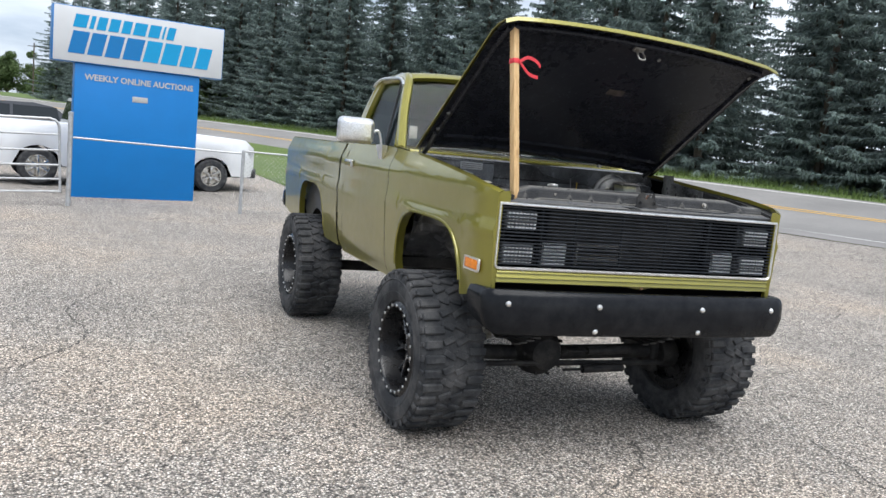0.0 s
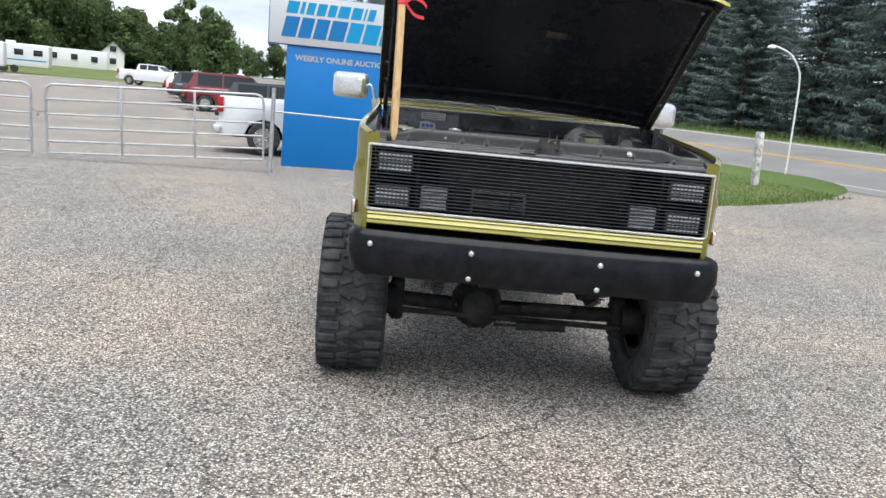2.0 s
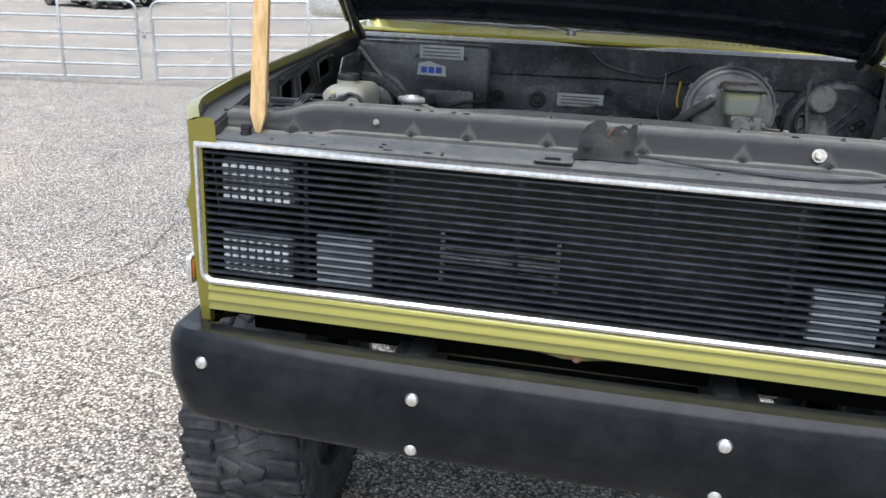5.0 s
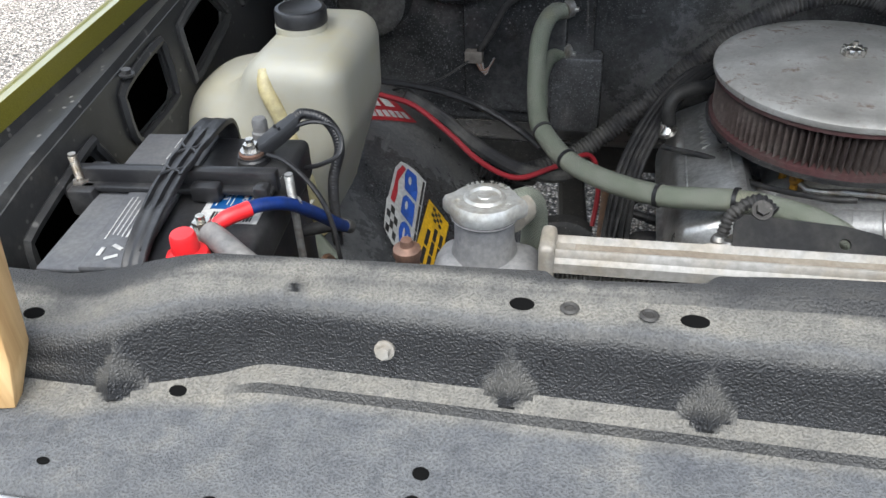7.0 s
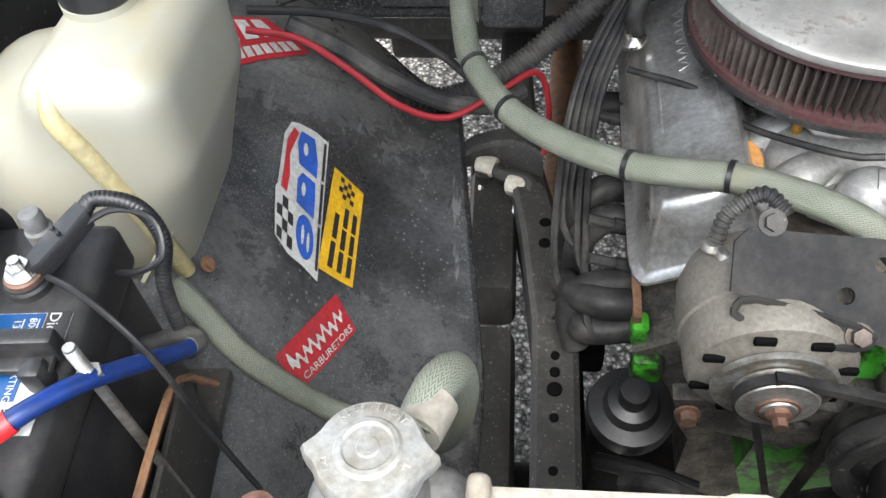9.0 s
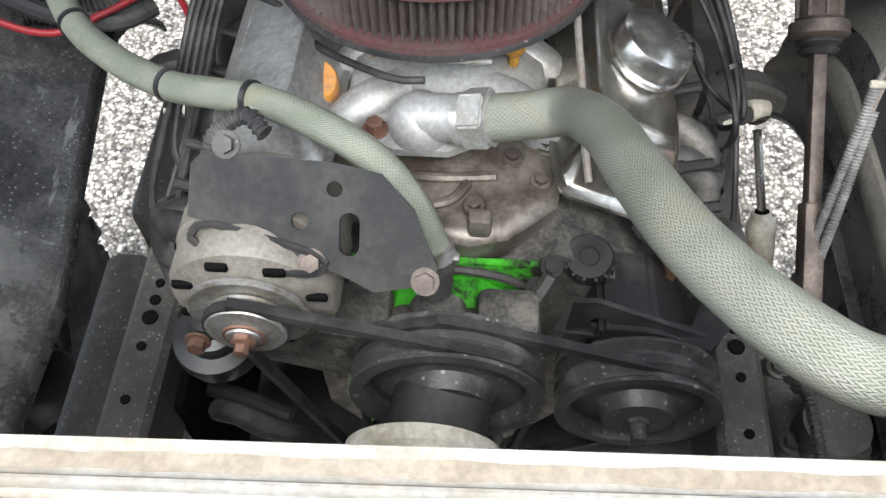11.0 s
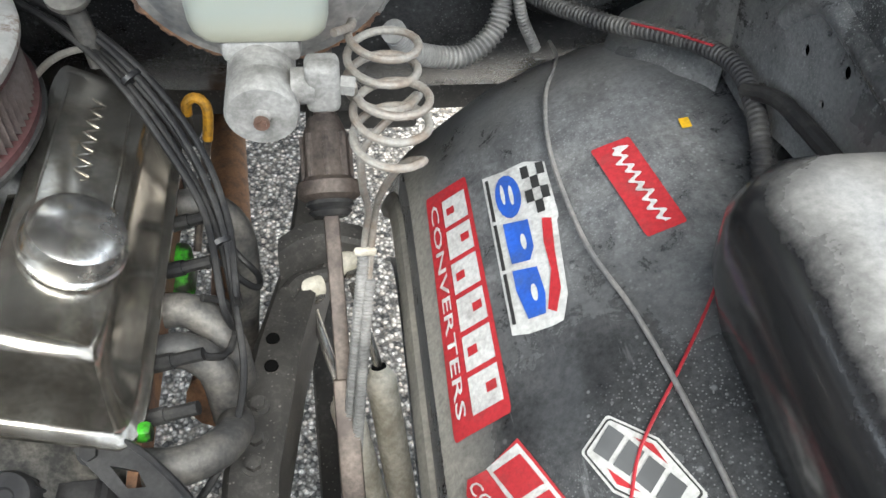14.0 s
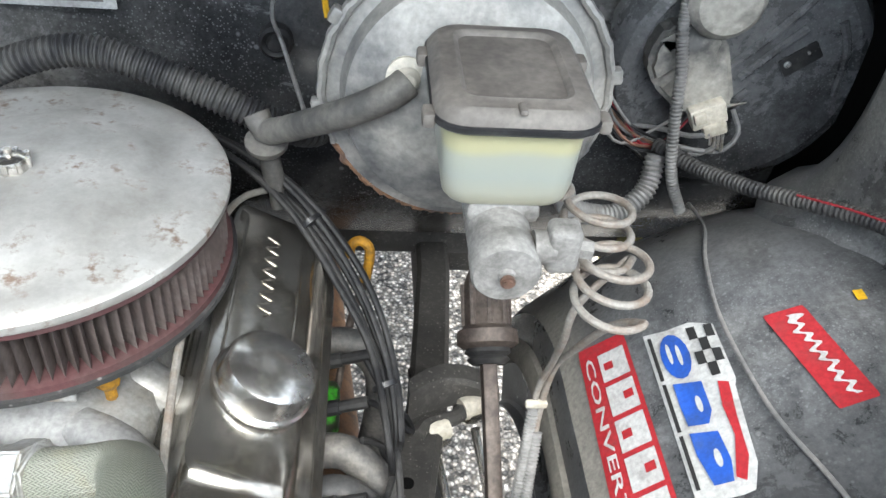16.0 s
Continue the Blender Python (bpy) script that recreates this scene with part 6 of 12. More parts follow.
# bumper: a bent channel with turned-back ends
bm = bmesh.new()
rings = []
way = [(0.91 * k / 10, -0.138 + 0.036 * (k / 10) ** 4, 0.0, -1.0, 0.0) for k in range(10)]
for k in range(9):
    a = radians(90) * k / 8
    way.append((0.915 + 0.085 * math.sin(a), -0.02 - 0.085 * math.cos(a), math.sin(a), -math.cos(a), 0.5 * k / 8))
way += [(1.002, 0.04, 1.0, 0.0, 0.7), (1.004, 0.09, 1.0, 0.0, 0.9), (1.002, 0.14, 1.0, 0.0, 1.0)]
way = [(-x, y, -nx, ny, k) for x, y, nx, ny, k in way[:0:-1]] + way
for x, y, nx, ny, k in way:
    zt, zb = 1.015 - 0.006 * k, 0.775 + 0.06 * k
    sec = [(-0.085, zt - 0.004), (-0.022, zt), (-0.006, zt - 0.012), (0.005, zt - 0.04), (0.009, lerp(zt, zb, 0.55)), (-0.008, zb + 0.02), (-0.024, zb), (-0.048, zb + 0.004), (-0.048, zb + 0.010), (-0.026, zb + 0.010), (-0.016, zb + 0.03), (-0.003, lerp(zt, zb, 0.5)), (-0.007, zt - 0.035), (-0.02, zt - 0.010), (-0.085, zt - 0.010)]
    rings.append([(x + nx * o, y + ny * o, z) for o, z in sec])
loft(bm, rings, True, True)
bumper = tpart("front_bumper", bm, M_BUMPER, "matte black steel front bumper")
for x, z in ((-0.885, 0.945), (-0.352, 0.944), (0.334, 0.942), (0.864, 0.942), (-0.354, 0.806), (0.333, 0.808)):
    bm = bmesh.new()
    lathe(bm, [(0.0165, -0.004), (0.0165, 0.0), (0.013, 0.006), (0.006, 0.009), (0.0, 0.0095)], (x, (-0.146 if z > 0.9 else -0.130) + 0.036 * (abs(x) / 0.91) ** 4, z), (0, -1, 0), 16)
    tpart("carriage_bolt", bm, M_CHROME, "round polished bolt head", bumper)
for sx in (-1, 1):
    tpart("bumper_arm", box(bmesh.new(), (sx * 0.40, 0.06, 0.90), (0.09, 0.34, 0.12), 0.01), M_FRAME)
# near-black strip added as the shade in the gap above the bumper
tpart("gap_shade_strip", box(bmesh.new(), (0, 0.14, 1.0), (1.7, 0.02, 0.12), 0.004), M_DARK)

# ---- hood, raised ----
HINGE, HOOD_L = Vector((0, 1.315, 1.725)), 1.30
hood_m = Matrix.Translation(HINGE) @ Matrix.Rotation(radians(1.3), 4, "Y") @ Matrix.Rotation(radians(-36.0), 4, "X")


def hood_pt(u, v, w=0.0):
    """u across (-1..1), v from the hinge to the front edge (0..1), w above the panel."""
    half = lerp(0.94, 0.93, v)
    crown = -0.045 * abs(u) ** 2.6 - 0.022 * max(0, abs(u) - 0.93) / 0.07
    droop = -0.05 * max(0, v - 0.86) / 0.14 * max(0, v - 0.86) / 0.14
    return Vector((half * u, -HOOD_L * v - 0.02 * (1 - u * u) * v, crown + droop + w))


bm = bmesh.new()
loft(bm, [[hood_pt(u, v, 0.012) for u in span(-1, 1, 0.08)] for v in span(0, 1, 0.05)] + [[hood_pt(u, 1, dz) + Vector((0, dy, 0)) for u in span(-1, 1, 0.08)] for dy, dz in ((-0.006, 0.006), (-0.007, -0.022))], False)
thicken(bm, 0.006)
bmesh.ops.transform(bm, matrix=hood_m, verts=bm.verts)
hood = tpart("hood", bm, M_PAINT, "olive hood raised on a wooden stick")
bm = bmesh.new()
loft(bm, [[hood_pt(u * 0.985, v, -0.006 - 0.028 * smoothstep(0.02, 0.10, min(v, 1 - v)) * smoothstep(0.0, 0.08, 1 - abs(u))) for u in span(-1, 1, 0.04)] for v in span(0.005, 0.992, 0.03)], False)
thicken(bm, 0.004)
bmesh.ops.transform(bm, matrix=hood_m, verts=bm.verts)
tpart("inner_panel", bm, M_HOOD_IN, "glossy black inner hood panel", hood)
bm = bmesh.new()
for u0, v0, u1, v1 in ((-0.93, 0.06, -0.93, 0.95), (0.93, 0.06, 0.93, 0.95), (-0.93, 0.95, 0.93, 0.95), (-0.9, 0.07, 0.9, 0.07), (-0.88, 0.14, 0.88, 0.14)):
    tube(bm, [hood_pt(lerp(u0, u1, k / 6), lerp(v0, v1, k / 6), -0.036) for k in range(7)], 0.016, 8, 0.1)
bmesh.ops.transform(bm, matrix=hood_m, verts=bm.verts)
tpart("inner_rib", bm, M_HOOD_IN, "", hood)
bm = bmesh.new()
box(bm, (0.0, -HOOD_L * 0.93, -0.045), (0.07, 0.04, 0.02), 0.006)
tube(bm, [(0.02, -HOOD_L * 0.93, -0.07), (0.02, -HOOD_L * 0.93, -0.12), (-0.02, -HOOD_L * 0.93, -0.12), (-0.02, -HOOD_L * 0.93, -0.07)], 0.006, 6, 0.02)
bmesh.ops.transform(bm, matrix=hood_m, verts=bm.verts)
tpart("striker", bm, M_STEEL, "hood latch striker", hood)
bm = box(bmesh.new(), (0.1, -HOOD_L * 0.62, -0.04), (0.12, 0.05, 0.004), 0.001)
bmesh.ops.transform(bm, matrix=hood_m, verts=bm.verts)
tpart("bare_patch", bm, M_SHAFT, "brown worn patch in the black coating", hood)
for u, v in ((-0.95, 0.2), (-0.95, 0.33), (0.9, 0.9), (0.2, 0.87), (0.95, 0.25)):
    bm = bmesh.new()
    lathe(bm, [(0.012, -0.002), (0.012, 0.004), (0.0, 0.006)], hood_pt(u, v, -0.04), (0, 0, -1), 12)
    bmesh.ops.transform(bm, matrix=hood_m, verts=bm.verts)
    tpart("rubber_bumper", bm, M_GREY_WIRE, "", hood)
for sx in (-1, 1):
    bm = bmesh.new()
    tube(bm, [(sx * 0.885, 1.36, 1.60), (sx * 0.885, 1.30, 1.66), (sx * 0.885, 1.22, 1.70), (sx * 0.885, 1.10, 1.80)], 0.016, 6, 0.03)
    box(bm, (sx * 0.885, 1.36, 1.55), (0.03, 0.10, 0.14), 0.006)
    tpart("hood_hinge", bm, M_BLACK)
    tpart("hinge_cable", tube(bmesh.new(), [(sx * 0.915, 1.27, 1.66), (sx * 0.92, 1.26, 1.71)], 0.006, 6, 0.02), M_BLACK)

# ---- cowl and wipers ----
bm = bmesh.new()
b2 = bmesh.new()
slots = []
for x0 in (-0.62, 0.30):
    for k in range(15):
        x = x0 + 0.024 * k
        slots.append([(x, 0.115), (x + 0.010, 0.115), (x + 0.014, 0.155), (x + 0.004, 0.155)])
plate(b2, [(-0.945, 0.03), (-0.6, 0.0), (0.6, 0.0), (0.945, 0.03), (0.945, 0.29), (-0.945, 0.29)], slots, 0.006)
join(bm, b2, Matrix.Translation((0, 1.355, 1.672)) @ Matrix.Rotation(radians(4), 4, "X"))
cowl = tpart("cowl_panel", bm, M_PAINT, "olive cowl panel with air intake slots")
tpart("cowl_lip", tube(bmesh.new(), [(-0.94, 1.39, 1.674), (-0.6, 1.357, 1.672), (0.6, 1.357, 1.672), (0.94, 1.39, 1.674)], 0.010, 6, 0.1), M_PAINT, "", cowl)
tpart("cowl_bolt", hexbolt(bmesh.new(), (-0.33, 1.40, 1.681), (0, 0, 1), 0.007, 0.005), M_PAINT, "", cowl)
# solid near-black block below the slots, so they show as unlit
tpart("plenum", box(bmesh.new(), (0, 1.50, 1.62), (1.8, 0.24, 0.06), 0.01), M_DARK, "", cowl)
for x0, x1 in ((-0.10, -0.62), (0.62, 0.06)):
    wp = tpart("wiper", tube(bmesh.new(), [(x0, 1.50, 1.69), (x0 - 0.03, 1.52, 1.715), (lerp(x0, x1, 0.5), 1.60, 1.74)], 0.009, 6, 0.04), M_BLACK_PLASTIC, "black wiper arm with blade")
    bm = bmesh.new()
    tube(bm, [(x0 - 0.05, 1.595, 1.735), (lerp(x0, x1, 0.5), 1.61, 1.735), (x1, 1.60, 1.73)], 0.007, 6, 0.06)
    tube(bm, [(lerp(x0, x1, 0.3), 1.603, 1.745), (lerp(x0, x1, 0.72), 1.605, 1.745)], 0.006, 6, 0.06)
    tpart("blade", bm, M_RUBBER, "", wp)
    bm = bmesh.new()
    lathe(bm, [(0.022, 0.0), (0.022, 0.012), (0.012, 0.03), (0.0, 0.032)], (x0, 1.50, 1.675), seg=14)
    tpart("pivot", bm, M_BLACK_PLASTIC, "", wp)

# ---- mirrors ----
for sx in (-1, 1):
    m = Matrix.Translation((sx * 1.17, 1.91, 1.775)) @ Matrix.Rotation(radians(sx * 6), 4, "Z")
    bm = bmesh.new()
    rings = []
    for y, w, h in ((-0.075, 0.10, 0.10), (-0.07, 0.19, 0.135), (-0.045, 0.245, 0.17), (0.0, 0.262, 0.185), (0.03, 0.264, 0.188)):
        rings.append([(a, y, b) for a, b in rrect(w, h, min(w, h) * 0.22, 4)])
    loft(bm, rings, True, True)
    bmesh.ops.transform(bm, matrix=m, verts=bm.verts)
    mir = tpart("door_mirror", bm, M_CHROME, "chrome below-eye-line door mirror")
    bm = box(bmesh.new(), (0, 0.033, 0), (0.245, 0.004, 0.168), 0.001)
    bmesh.ops.transform(bm, matrix=m, verts=bm.verts)
    tpart("mirror_glass", bm, M_MIRROR, "", mir)
    bm = bmesh.new()
    tube(bm, [(sx * 1.06, 1.88, 1.76), (sx * 1.03, 1.87, 1.79), (sx * 1.005, 1.87, 1.77), (sx * 0.985, 1.87, 1.69), (sx * 0.985, 1.87, 1.66)], 0.009, 8, 0.03)
    tpart("arm", bm, M_CHROME, "", mir)
    bm = bmesh.new()
    rings = []
    for z, w, d in ((1.69, 0.135, 0.05), (1.665, 0.13, 0.05), (1.60, 0.085, 0.035), (1.55, 0.05, 0.02), (1.545, 0.03, 0.01)):
        rings.append([(sx * (0.955 + d * (0.5 + 0.5 * b)), 1.87 + a, z) for a, b in rrect(w, 1.6, 0.02, 3)])
    loft(bm, rings, True, True)
    tpart("bracket", bm, M_CHROME, "", mir)

# ---- wheels ----
def tyre_mesh():
    """A wide mud tyre with staggered lugs and sidewall rings."""
    R, W = 0.487, 0.405
    bm = bmesh.new()
    prof = [(0.286, -W * 0.40), (0.296, -W * 0.455), (0.335, -W * 0.50), (0.40, -W * 0.505), (0.445, -W * 0.475), (0.462, -W * 0.43), (R - 0.018, -W * 0.30), (R - 0.014, 0), (R - 0.018, W * 0.30), (0.462, W * 0.43), (0.445, W * 0.475), (0.40, W * 0.505), (0.335, W * 0.50), (0.296, W * 0.455), (0.286, W * 0.40)]
    lathe(bm, prof + [prof[0]], (0, 0, 0), (1, 0, 0), 56)
    q = Vector((1, 0, 0)).to_track_quat("Z", "Y").to_matrix().to_4x4()
    rnd = random.Random(4)
    n = 36
    for k in range(n):
        for sgn in (-1, 1):
            a = 2 * math.pi * (k + (0.5 if sgn > 0 else 0)) / n
            rot = Matrix.Rotation(a, 4, "X")
            # shoulder lug
            b2 = bmesh.new()
            ln = W * (0.30 if k % 2 else 0.25)
            box(b2, (sgn * (W * 0.46 - ln / 2), 0, R - 0.014), (ln, 0.050, 0.026), 0.007, Matrix.Translation((0, 0, 0)) @ Matrix.Rotation(sgn * 0.0, 4, "Z"), 1)
            box(b2, (sgn * W * 0.475, 0.004, R - 0.045), (0.016, 0.040 if k % 2 else 0.028, 0.055), 0.005, None, 1)
            bmesh.ops.transform(b2, matrix=rot, verts=b2.verts)
            join(bm, b2)
            # centre lug, zigzag
            b2 = bmesh.new()
            sk = Matrix.Translation((sgn * W * 0.09, 0, 0)) @ Matrix.Rotation(sgn * radians(28 if k % 2 else -22), 4, "Z") @ Matrix.Translation((-sgn * W * 0.09, 0, 0))
            box(b2, (sgn * W * 0.095, 0.0, R - 0.014), (W * 0.20, 0.040, 0.024), 0.006, sk, 1)
            bmesh.ops.transform(b2, matrix=rot @ Matrix.Rotation(0.05 * sgn, 4, "X"), verts=b2.verts)
            join(bm, b2)
    for sgn in (-1, 1):
        for rr in (0.35, 0.425):
            lathe(bm, [(rr - 0.004, 0), (rr, 0.004), (rr + 0.004, 0), (rr - 0.004, 0)], (sgn * W * 0.497, 0, 0), (sgn, 0, 0), 56)
    return finish(bm, "tyre", M_TYRE)


def rim_meshes():
    """A deep black wheel, outer face towards -x, with rivets and machined spokes."""
    bm = bmesh.new()
    lathe(bm, [(0.05, 0.11), (0.19, 0.10), (0.225, 0.07), (0.228, -0.15), (0.232, -0.175), (0.262, -0.178), (0.272, -0.17), (0.272, -0.185), (0.232, -0.19), (0.222, -0.182), (0.215, -0.15), (0.205, 0.02), (0.19, 0.05), (0.08, 0.03), (0.05, 0.02)], (0, 0, 0), (-1, 0, 0), 48)
    bm2 = bmesh.new()
    lathe(bm2, [(0.276, -0.16), (0.276, 0.17), (0.25, 0.178), (0.235, 0.192), (0.228, 0.188), (0.222, 0.17), (0.212, 0.0), (0.20, -0.03), (0.20, -0.16), (0.276, -0.16)], (0, 0, 0), (-1, 0, 0), 48)
    bm.free()
    for k in range(8):
        a = 2 * math.pi * k / 8
        r = Matrix.Rotation(a, 4, "X")
        for off in (-0.022, 0.022):
            b = bmesh.new()
            box(b, (-0.05, off * 1.2, 0.13), (0.06, 0.022, 0.17), 0.005, Matrix.Rotation(radians(-8 if off > 0 else 8), 4, "X"), 1)
            bmesh.ops.transform(b, matrix=r, verts=b.verts)
            join(bm2, b)
    lathe(bm2, [(0.075, 0.0), (0.08, 0.05), (0.06, 0.065), (0.05, 0.09), (0.0, 0.095)], (0, 0, 0), (-1, 0, 0), 24)
    lathe(bm2, [(0.20, -0.10), (0.20, -0.085), (0.02, -0.08)], (0, 0, 0), (-1, 0, 0), 32)
    rim = finish(bm2, "rim", M_RIM)
    b3 = bmesh.new()
    for k in range(24):
        a = 2 * math.pi * k / 24
        lathe(b3, [(0.008, 0), (0.008, 0.005), (0.004, 0.008), (0, 0.0085)], (-0.191, 0.236 * math.cos(a), 0.236 * math.sin(a)), (-1, 0, 0), 8)
    rivets = finish(b3, "rivets", M_CHROME)
    b4 = bmesh.new()
    for k in range(8):
        for off in (-1, 1):
            b = bmesh.new()
            box(b, (-0.082, off * 0.026, 0.135), (0.005, 0.012, 0.15), 0.001, Matrix.Rotation(radians(-8 if off > 0 else 8), 4, "X"), 1)
            bmesh.ops.transform(b, matrix=Matrix.Rotation(2 * math.pi * k / 8, 4, "X"), verts=b.verts)
            join(b4, b)
    for k in range(6):
        a = 2 * math.pi * k / 6
        cyl(b4, (-0.03, 0.058 * math.cos(a), 0.058 * math.sin(a)), (-0.085, 0.058 * math.cos(a), 0.058 * math.sin(a)), 0.011, 6)
    face = finish(b4, "spoke_face", M_RIM_CUT)
    for me in (rim, rivets, face):
        me.transform(Matrix.Diagonal((1.0, 1.12, 1.12, 1.0)))
    return rim, rivets, face


tyre_me = tyre_mesh()
rim_me, rivet_me, spoke_me = rim_meshes()
for y, steer in ((AXLE_F, 1.5), (AXLE_R, 0.0)):
    for sx in (-1, 1):
        wh = new("wheel")
        wh.parent = truck
        wh["label"] = "deep black wheel with a wide mud tyre"
        at = SKEW @ Vector((sx * (0.985 if steer else 0.97), y, 0.0))
        wh.matrix_basis = Matrix.Translation((at.x, at.y, 0.485)) @ Matrix.Rotation(radians(2.0), 4, "Z") @ Matrix.Rotation(radians(steer), 4, "Z") @ Matrix.Rotation(0 if sx < 0 else math.pi, 4, "Z") @ Matrix.Rotation(0.3 * y, 4, "X")
        for nm, me in (("tyre", tyre_me), ("rim", rim_me), ("rivet_ring", rivet_me), ("spoke_face", spoke_me)):
            o = new(nm, me)
            o.parent = wh
            if nm == "rivet_ring":
                o["kind"] = "stuff"

# ---- chassis ----
for sx in (-1, 1):
    bm = bmesh.new()
    rings = []
    for y, x, z in ((0.0, 0.375, 0.905), (0.30, 0.365, 0.93), (0.50, 0.357, 0.955), (0.75, 0.362, 0.955), (0.95, 0.385, 0.915), (1.15, 0.42, 0.865), (1.5, 0.45, 0.82), (2.8, 0.45, 0.80), (3.4, 0.45, 0.86), (4.0, 0.45, 0.93), (5.0, 0.45, 0.88)):
        w, h = 0.062, 0.12
        rings.append([(sx * (x - w / 2), y, z - h / 2), (sx * (x + w / 2), y, z - h / 2), (sx * (x + w / 2), y, z + h / 2 - 0.008), (sx * (x + w / 2 - 0.008), y, z + h / 2), (sx * (x - w / 2 + 0.008), y, z + h / 2), (sx * (x - w / 2), y, z + h / 2 - 0.008)])
    loft(bm, rings, True, True)
    rail = wpart("frame_rail", bm, M_FRAME, "black steel frame rail with holes and bolts")
    for y, r, z in ((0.53, 0.006, 1.0165), (0.60, 0.006, 1.017), (0.64, 0.010, 1.0175), (0.665, 0.007, 1.0175), (0.69, 0.006, 1.0175), (0.905, 0.009, 0.987), (0.955, 0.009, 0.976)):
        bm = bmesh.new()
        lathe(bm, [(r, -0.004), (r, 0.0008), (0.0, 0.0008)], (sx * (0.361 if y < 0.8 else 0.379), y, z), seg=14)
        wpart("rail_hole", bm, M_DARK, "", rail)
    for y, z in ((0.755, 1.015), (0.79, 1.008), (0.84, 1.0)):
        wpart("rail_bolt", hexbolt(bmesh.new(), (sx * 0.366, y, z), (0, 0, 1), 0.0095, 0.008), M_FRAME, "", rail)
    # leaf spring, shackle and shock absorbers
    bm = bmesh.new()
    for k in range(6):
        h = 0.62 - 0.014 * k
        ln = 0.62 - 0.075 * k
        tube(bm, [(sx * 0.47, AXLE_F - ln, h + 0.13 * (ln / 0.62) ** 2), (sx * 0.47, AXLE_F - ln * 0.5, h + 0.03), (sx * 0.47, AXLE_F, h), (sx * 0.47, AXLE_F + ln * 0.5, h + 0.03), (sx * 0.47, AXLE_F + ln, h + 0.13 * (ln / 0.62) ** 2)], 0.007, 6, 0.08)
    for v in bm.verts:
        v.co.x = sx * 0.47 + (v.co.x - sx * 0.47) * 4.2
    tpart("leaf_spring", bm, M_FRAME)
    for bush, top, low, end in (((0.427, 1.071, 0.935), (0.428, 1.053, 0.905), (0.465, 0.982, 0.780), (0.520, 0.842, 0.53)),
                                ((0.481, 1.117, 0.935), (0.489, 1.099, 0.905), (0.523, 1.025, 0.780), (0.560, 0.885, 0.53))):
        bush, top, low, end = (Vector((sx * q[0], q[1], q[2])) for q in (bush, top, low, end))
        bm = bmesh.new()
        cyl(bm, top, low - (top - low) * 0.2, 0.0075, 14)
        shock = wpart("shock_absorber", bm, M_CHROME_WORN, "dirty white shock absorber with a steel rod")
        bm = bmesh.new()
        along = (low - end).normalized()
        ln = (low - end).length
        lathe(bm, [(0.009, 0.002), (0.013, 0.003), (0.016, 0.0), (0.0175, -0.008), (0.0225, -0.012), (0.0250, -0.020), (0.0255, -0.034), (0.0245, -0.038), (0.0245, -ln), (0.012, -ln - 0.012)], low, along, 22)
        body = wpart("body", bm, M_SHOCK, "", shock)
        bm = bmesh.new()
        lathe(bm, [(0.0076, 0.006), (0.0118, 0.0055), (0.0125, 0.002), (0.0125, 0.0)], low, along, 16)
        wpart("seal", bm, M_DARK, "black rod seal", body)
        bm = bmesh.new()
        axis = Vector((sx * 0.88, 0.42, -0.10)).normalized()
        lathe(bm, [(0.0, -0.0165), (0.008, -0.0175), (0.0155, -0.0175), (0.0175, -0.013), (0.0180, 0.0), (0.0175, 0.013), (0.0155, 0.0175), (0.008, 0.0175), (0.0, 0.0165)], bush, axis, 24)
        wpart("bushing", bm, M_SHOCK, "pale rubber bushing", shock)
        bm = bmesh.new()
        side = axis.cross(Vector((0, 0, 1))).normalized()
        lift = side.cross(axis).normalized()
        tube(bm, [bush + side * (0.0215 * math.cos(a)) + lift * (0.0215 * math.sin(a)) for a in (math.pi * (1.0 + k / 8.0) for k in range(9))], 0.0042, 8, 0.006)
        for v in bm.verts:
            d = (v.co - bush).dot(axis)
            v.co += axis * d * 2.2
        wpart("eye", bm, M_CHROME_WORN, "worn steel eye round the bushing", shock)
    # arched bracket that holds the upper ends
    bm = bmesh.new()
    rings = []
    for x, y, z, h in ((0.385, 1.10, 0.955, 0.075), (0.412, 1.118, 0.962, 0.070), (0.440, 1.133, 0.962, 0.060), (0.470, 1.140, 0.957, 0.050), (0.505, 1.137, 0.950, 0.042), (0.522, 1.132, 0.944, 0.032)):
        rings.append([(sx * x, y - 0.016, z - h / 2), (sx * x, y + 0.020, z - h / 2), (sx * x, y + 0.026, z + h / 2 - 0.01), (sx * x, y + 0.018, z + h / 2), (sx * x, y - 0.010, z + h / 2), (sx * x, y - 0.016, z + h / 2 - 0.008)])
    loft(bm, rings, True, True)
    tube(bm, [(sx * 0.395, 1.045, 0.955), (sx * 0.412, 1.075, 0.945), (sx * 0.452, 1.092, 0.938), (sx * 0.468, 1.108, 0.936)], 0.012, 10, 0.01)
    mount = wpart("shock_mount", bm, M_FRAME, "black arched shock bracket on the frame rail")
    wpart("mount_bolt", hexbolt(bmesh.new(), (sx * 0.461, 1.104, 0.935), (sx * 0.88, 0.42, -0.1), 0.0095, 0.008), M_FRAME, "", mount)
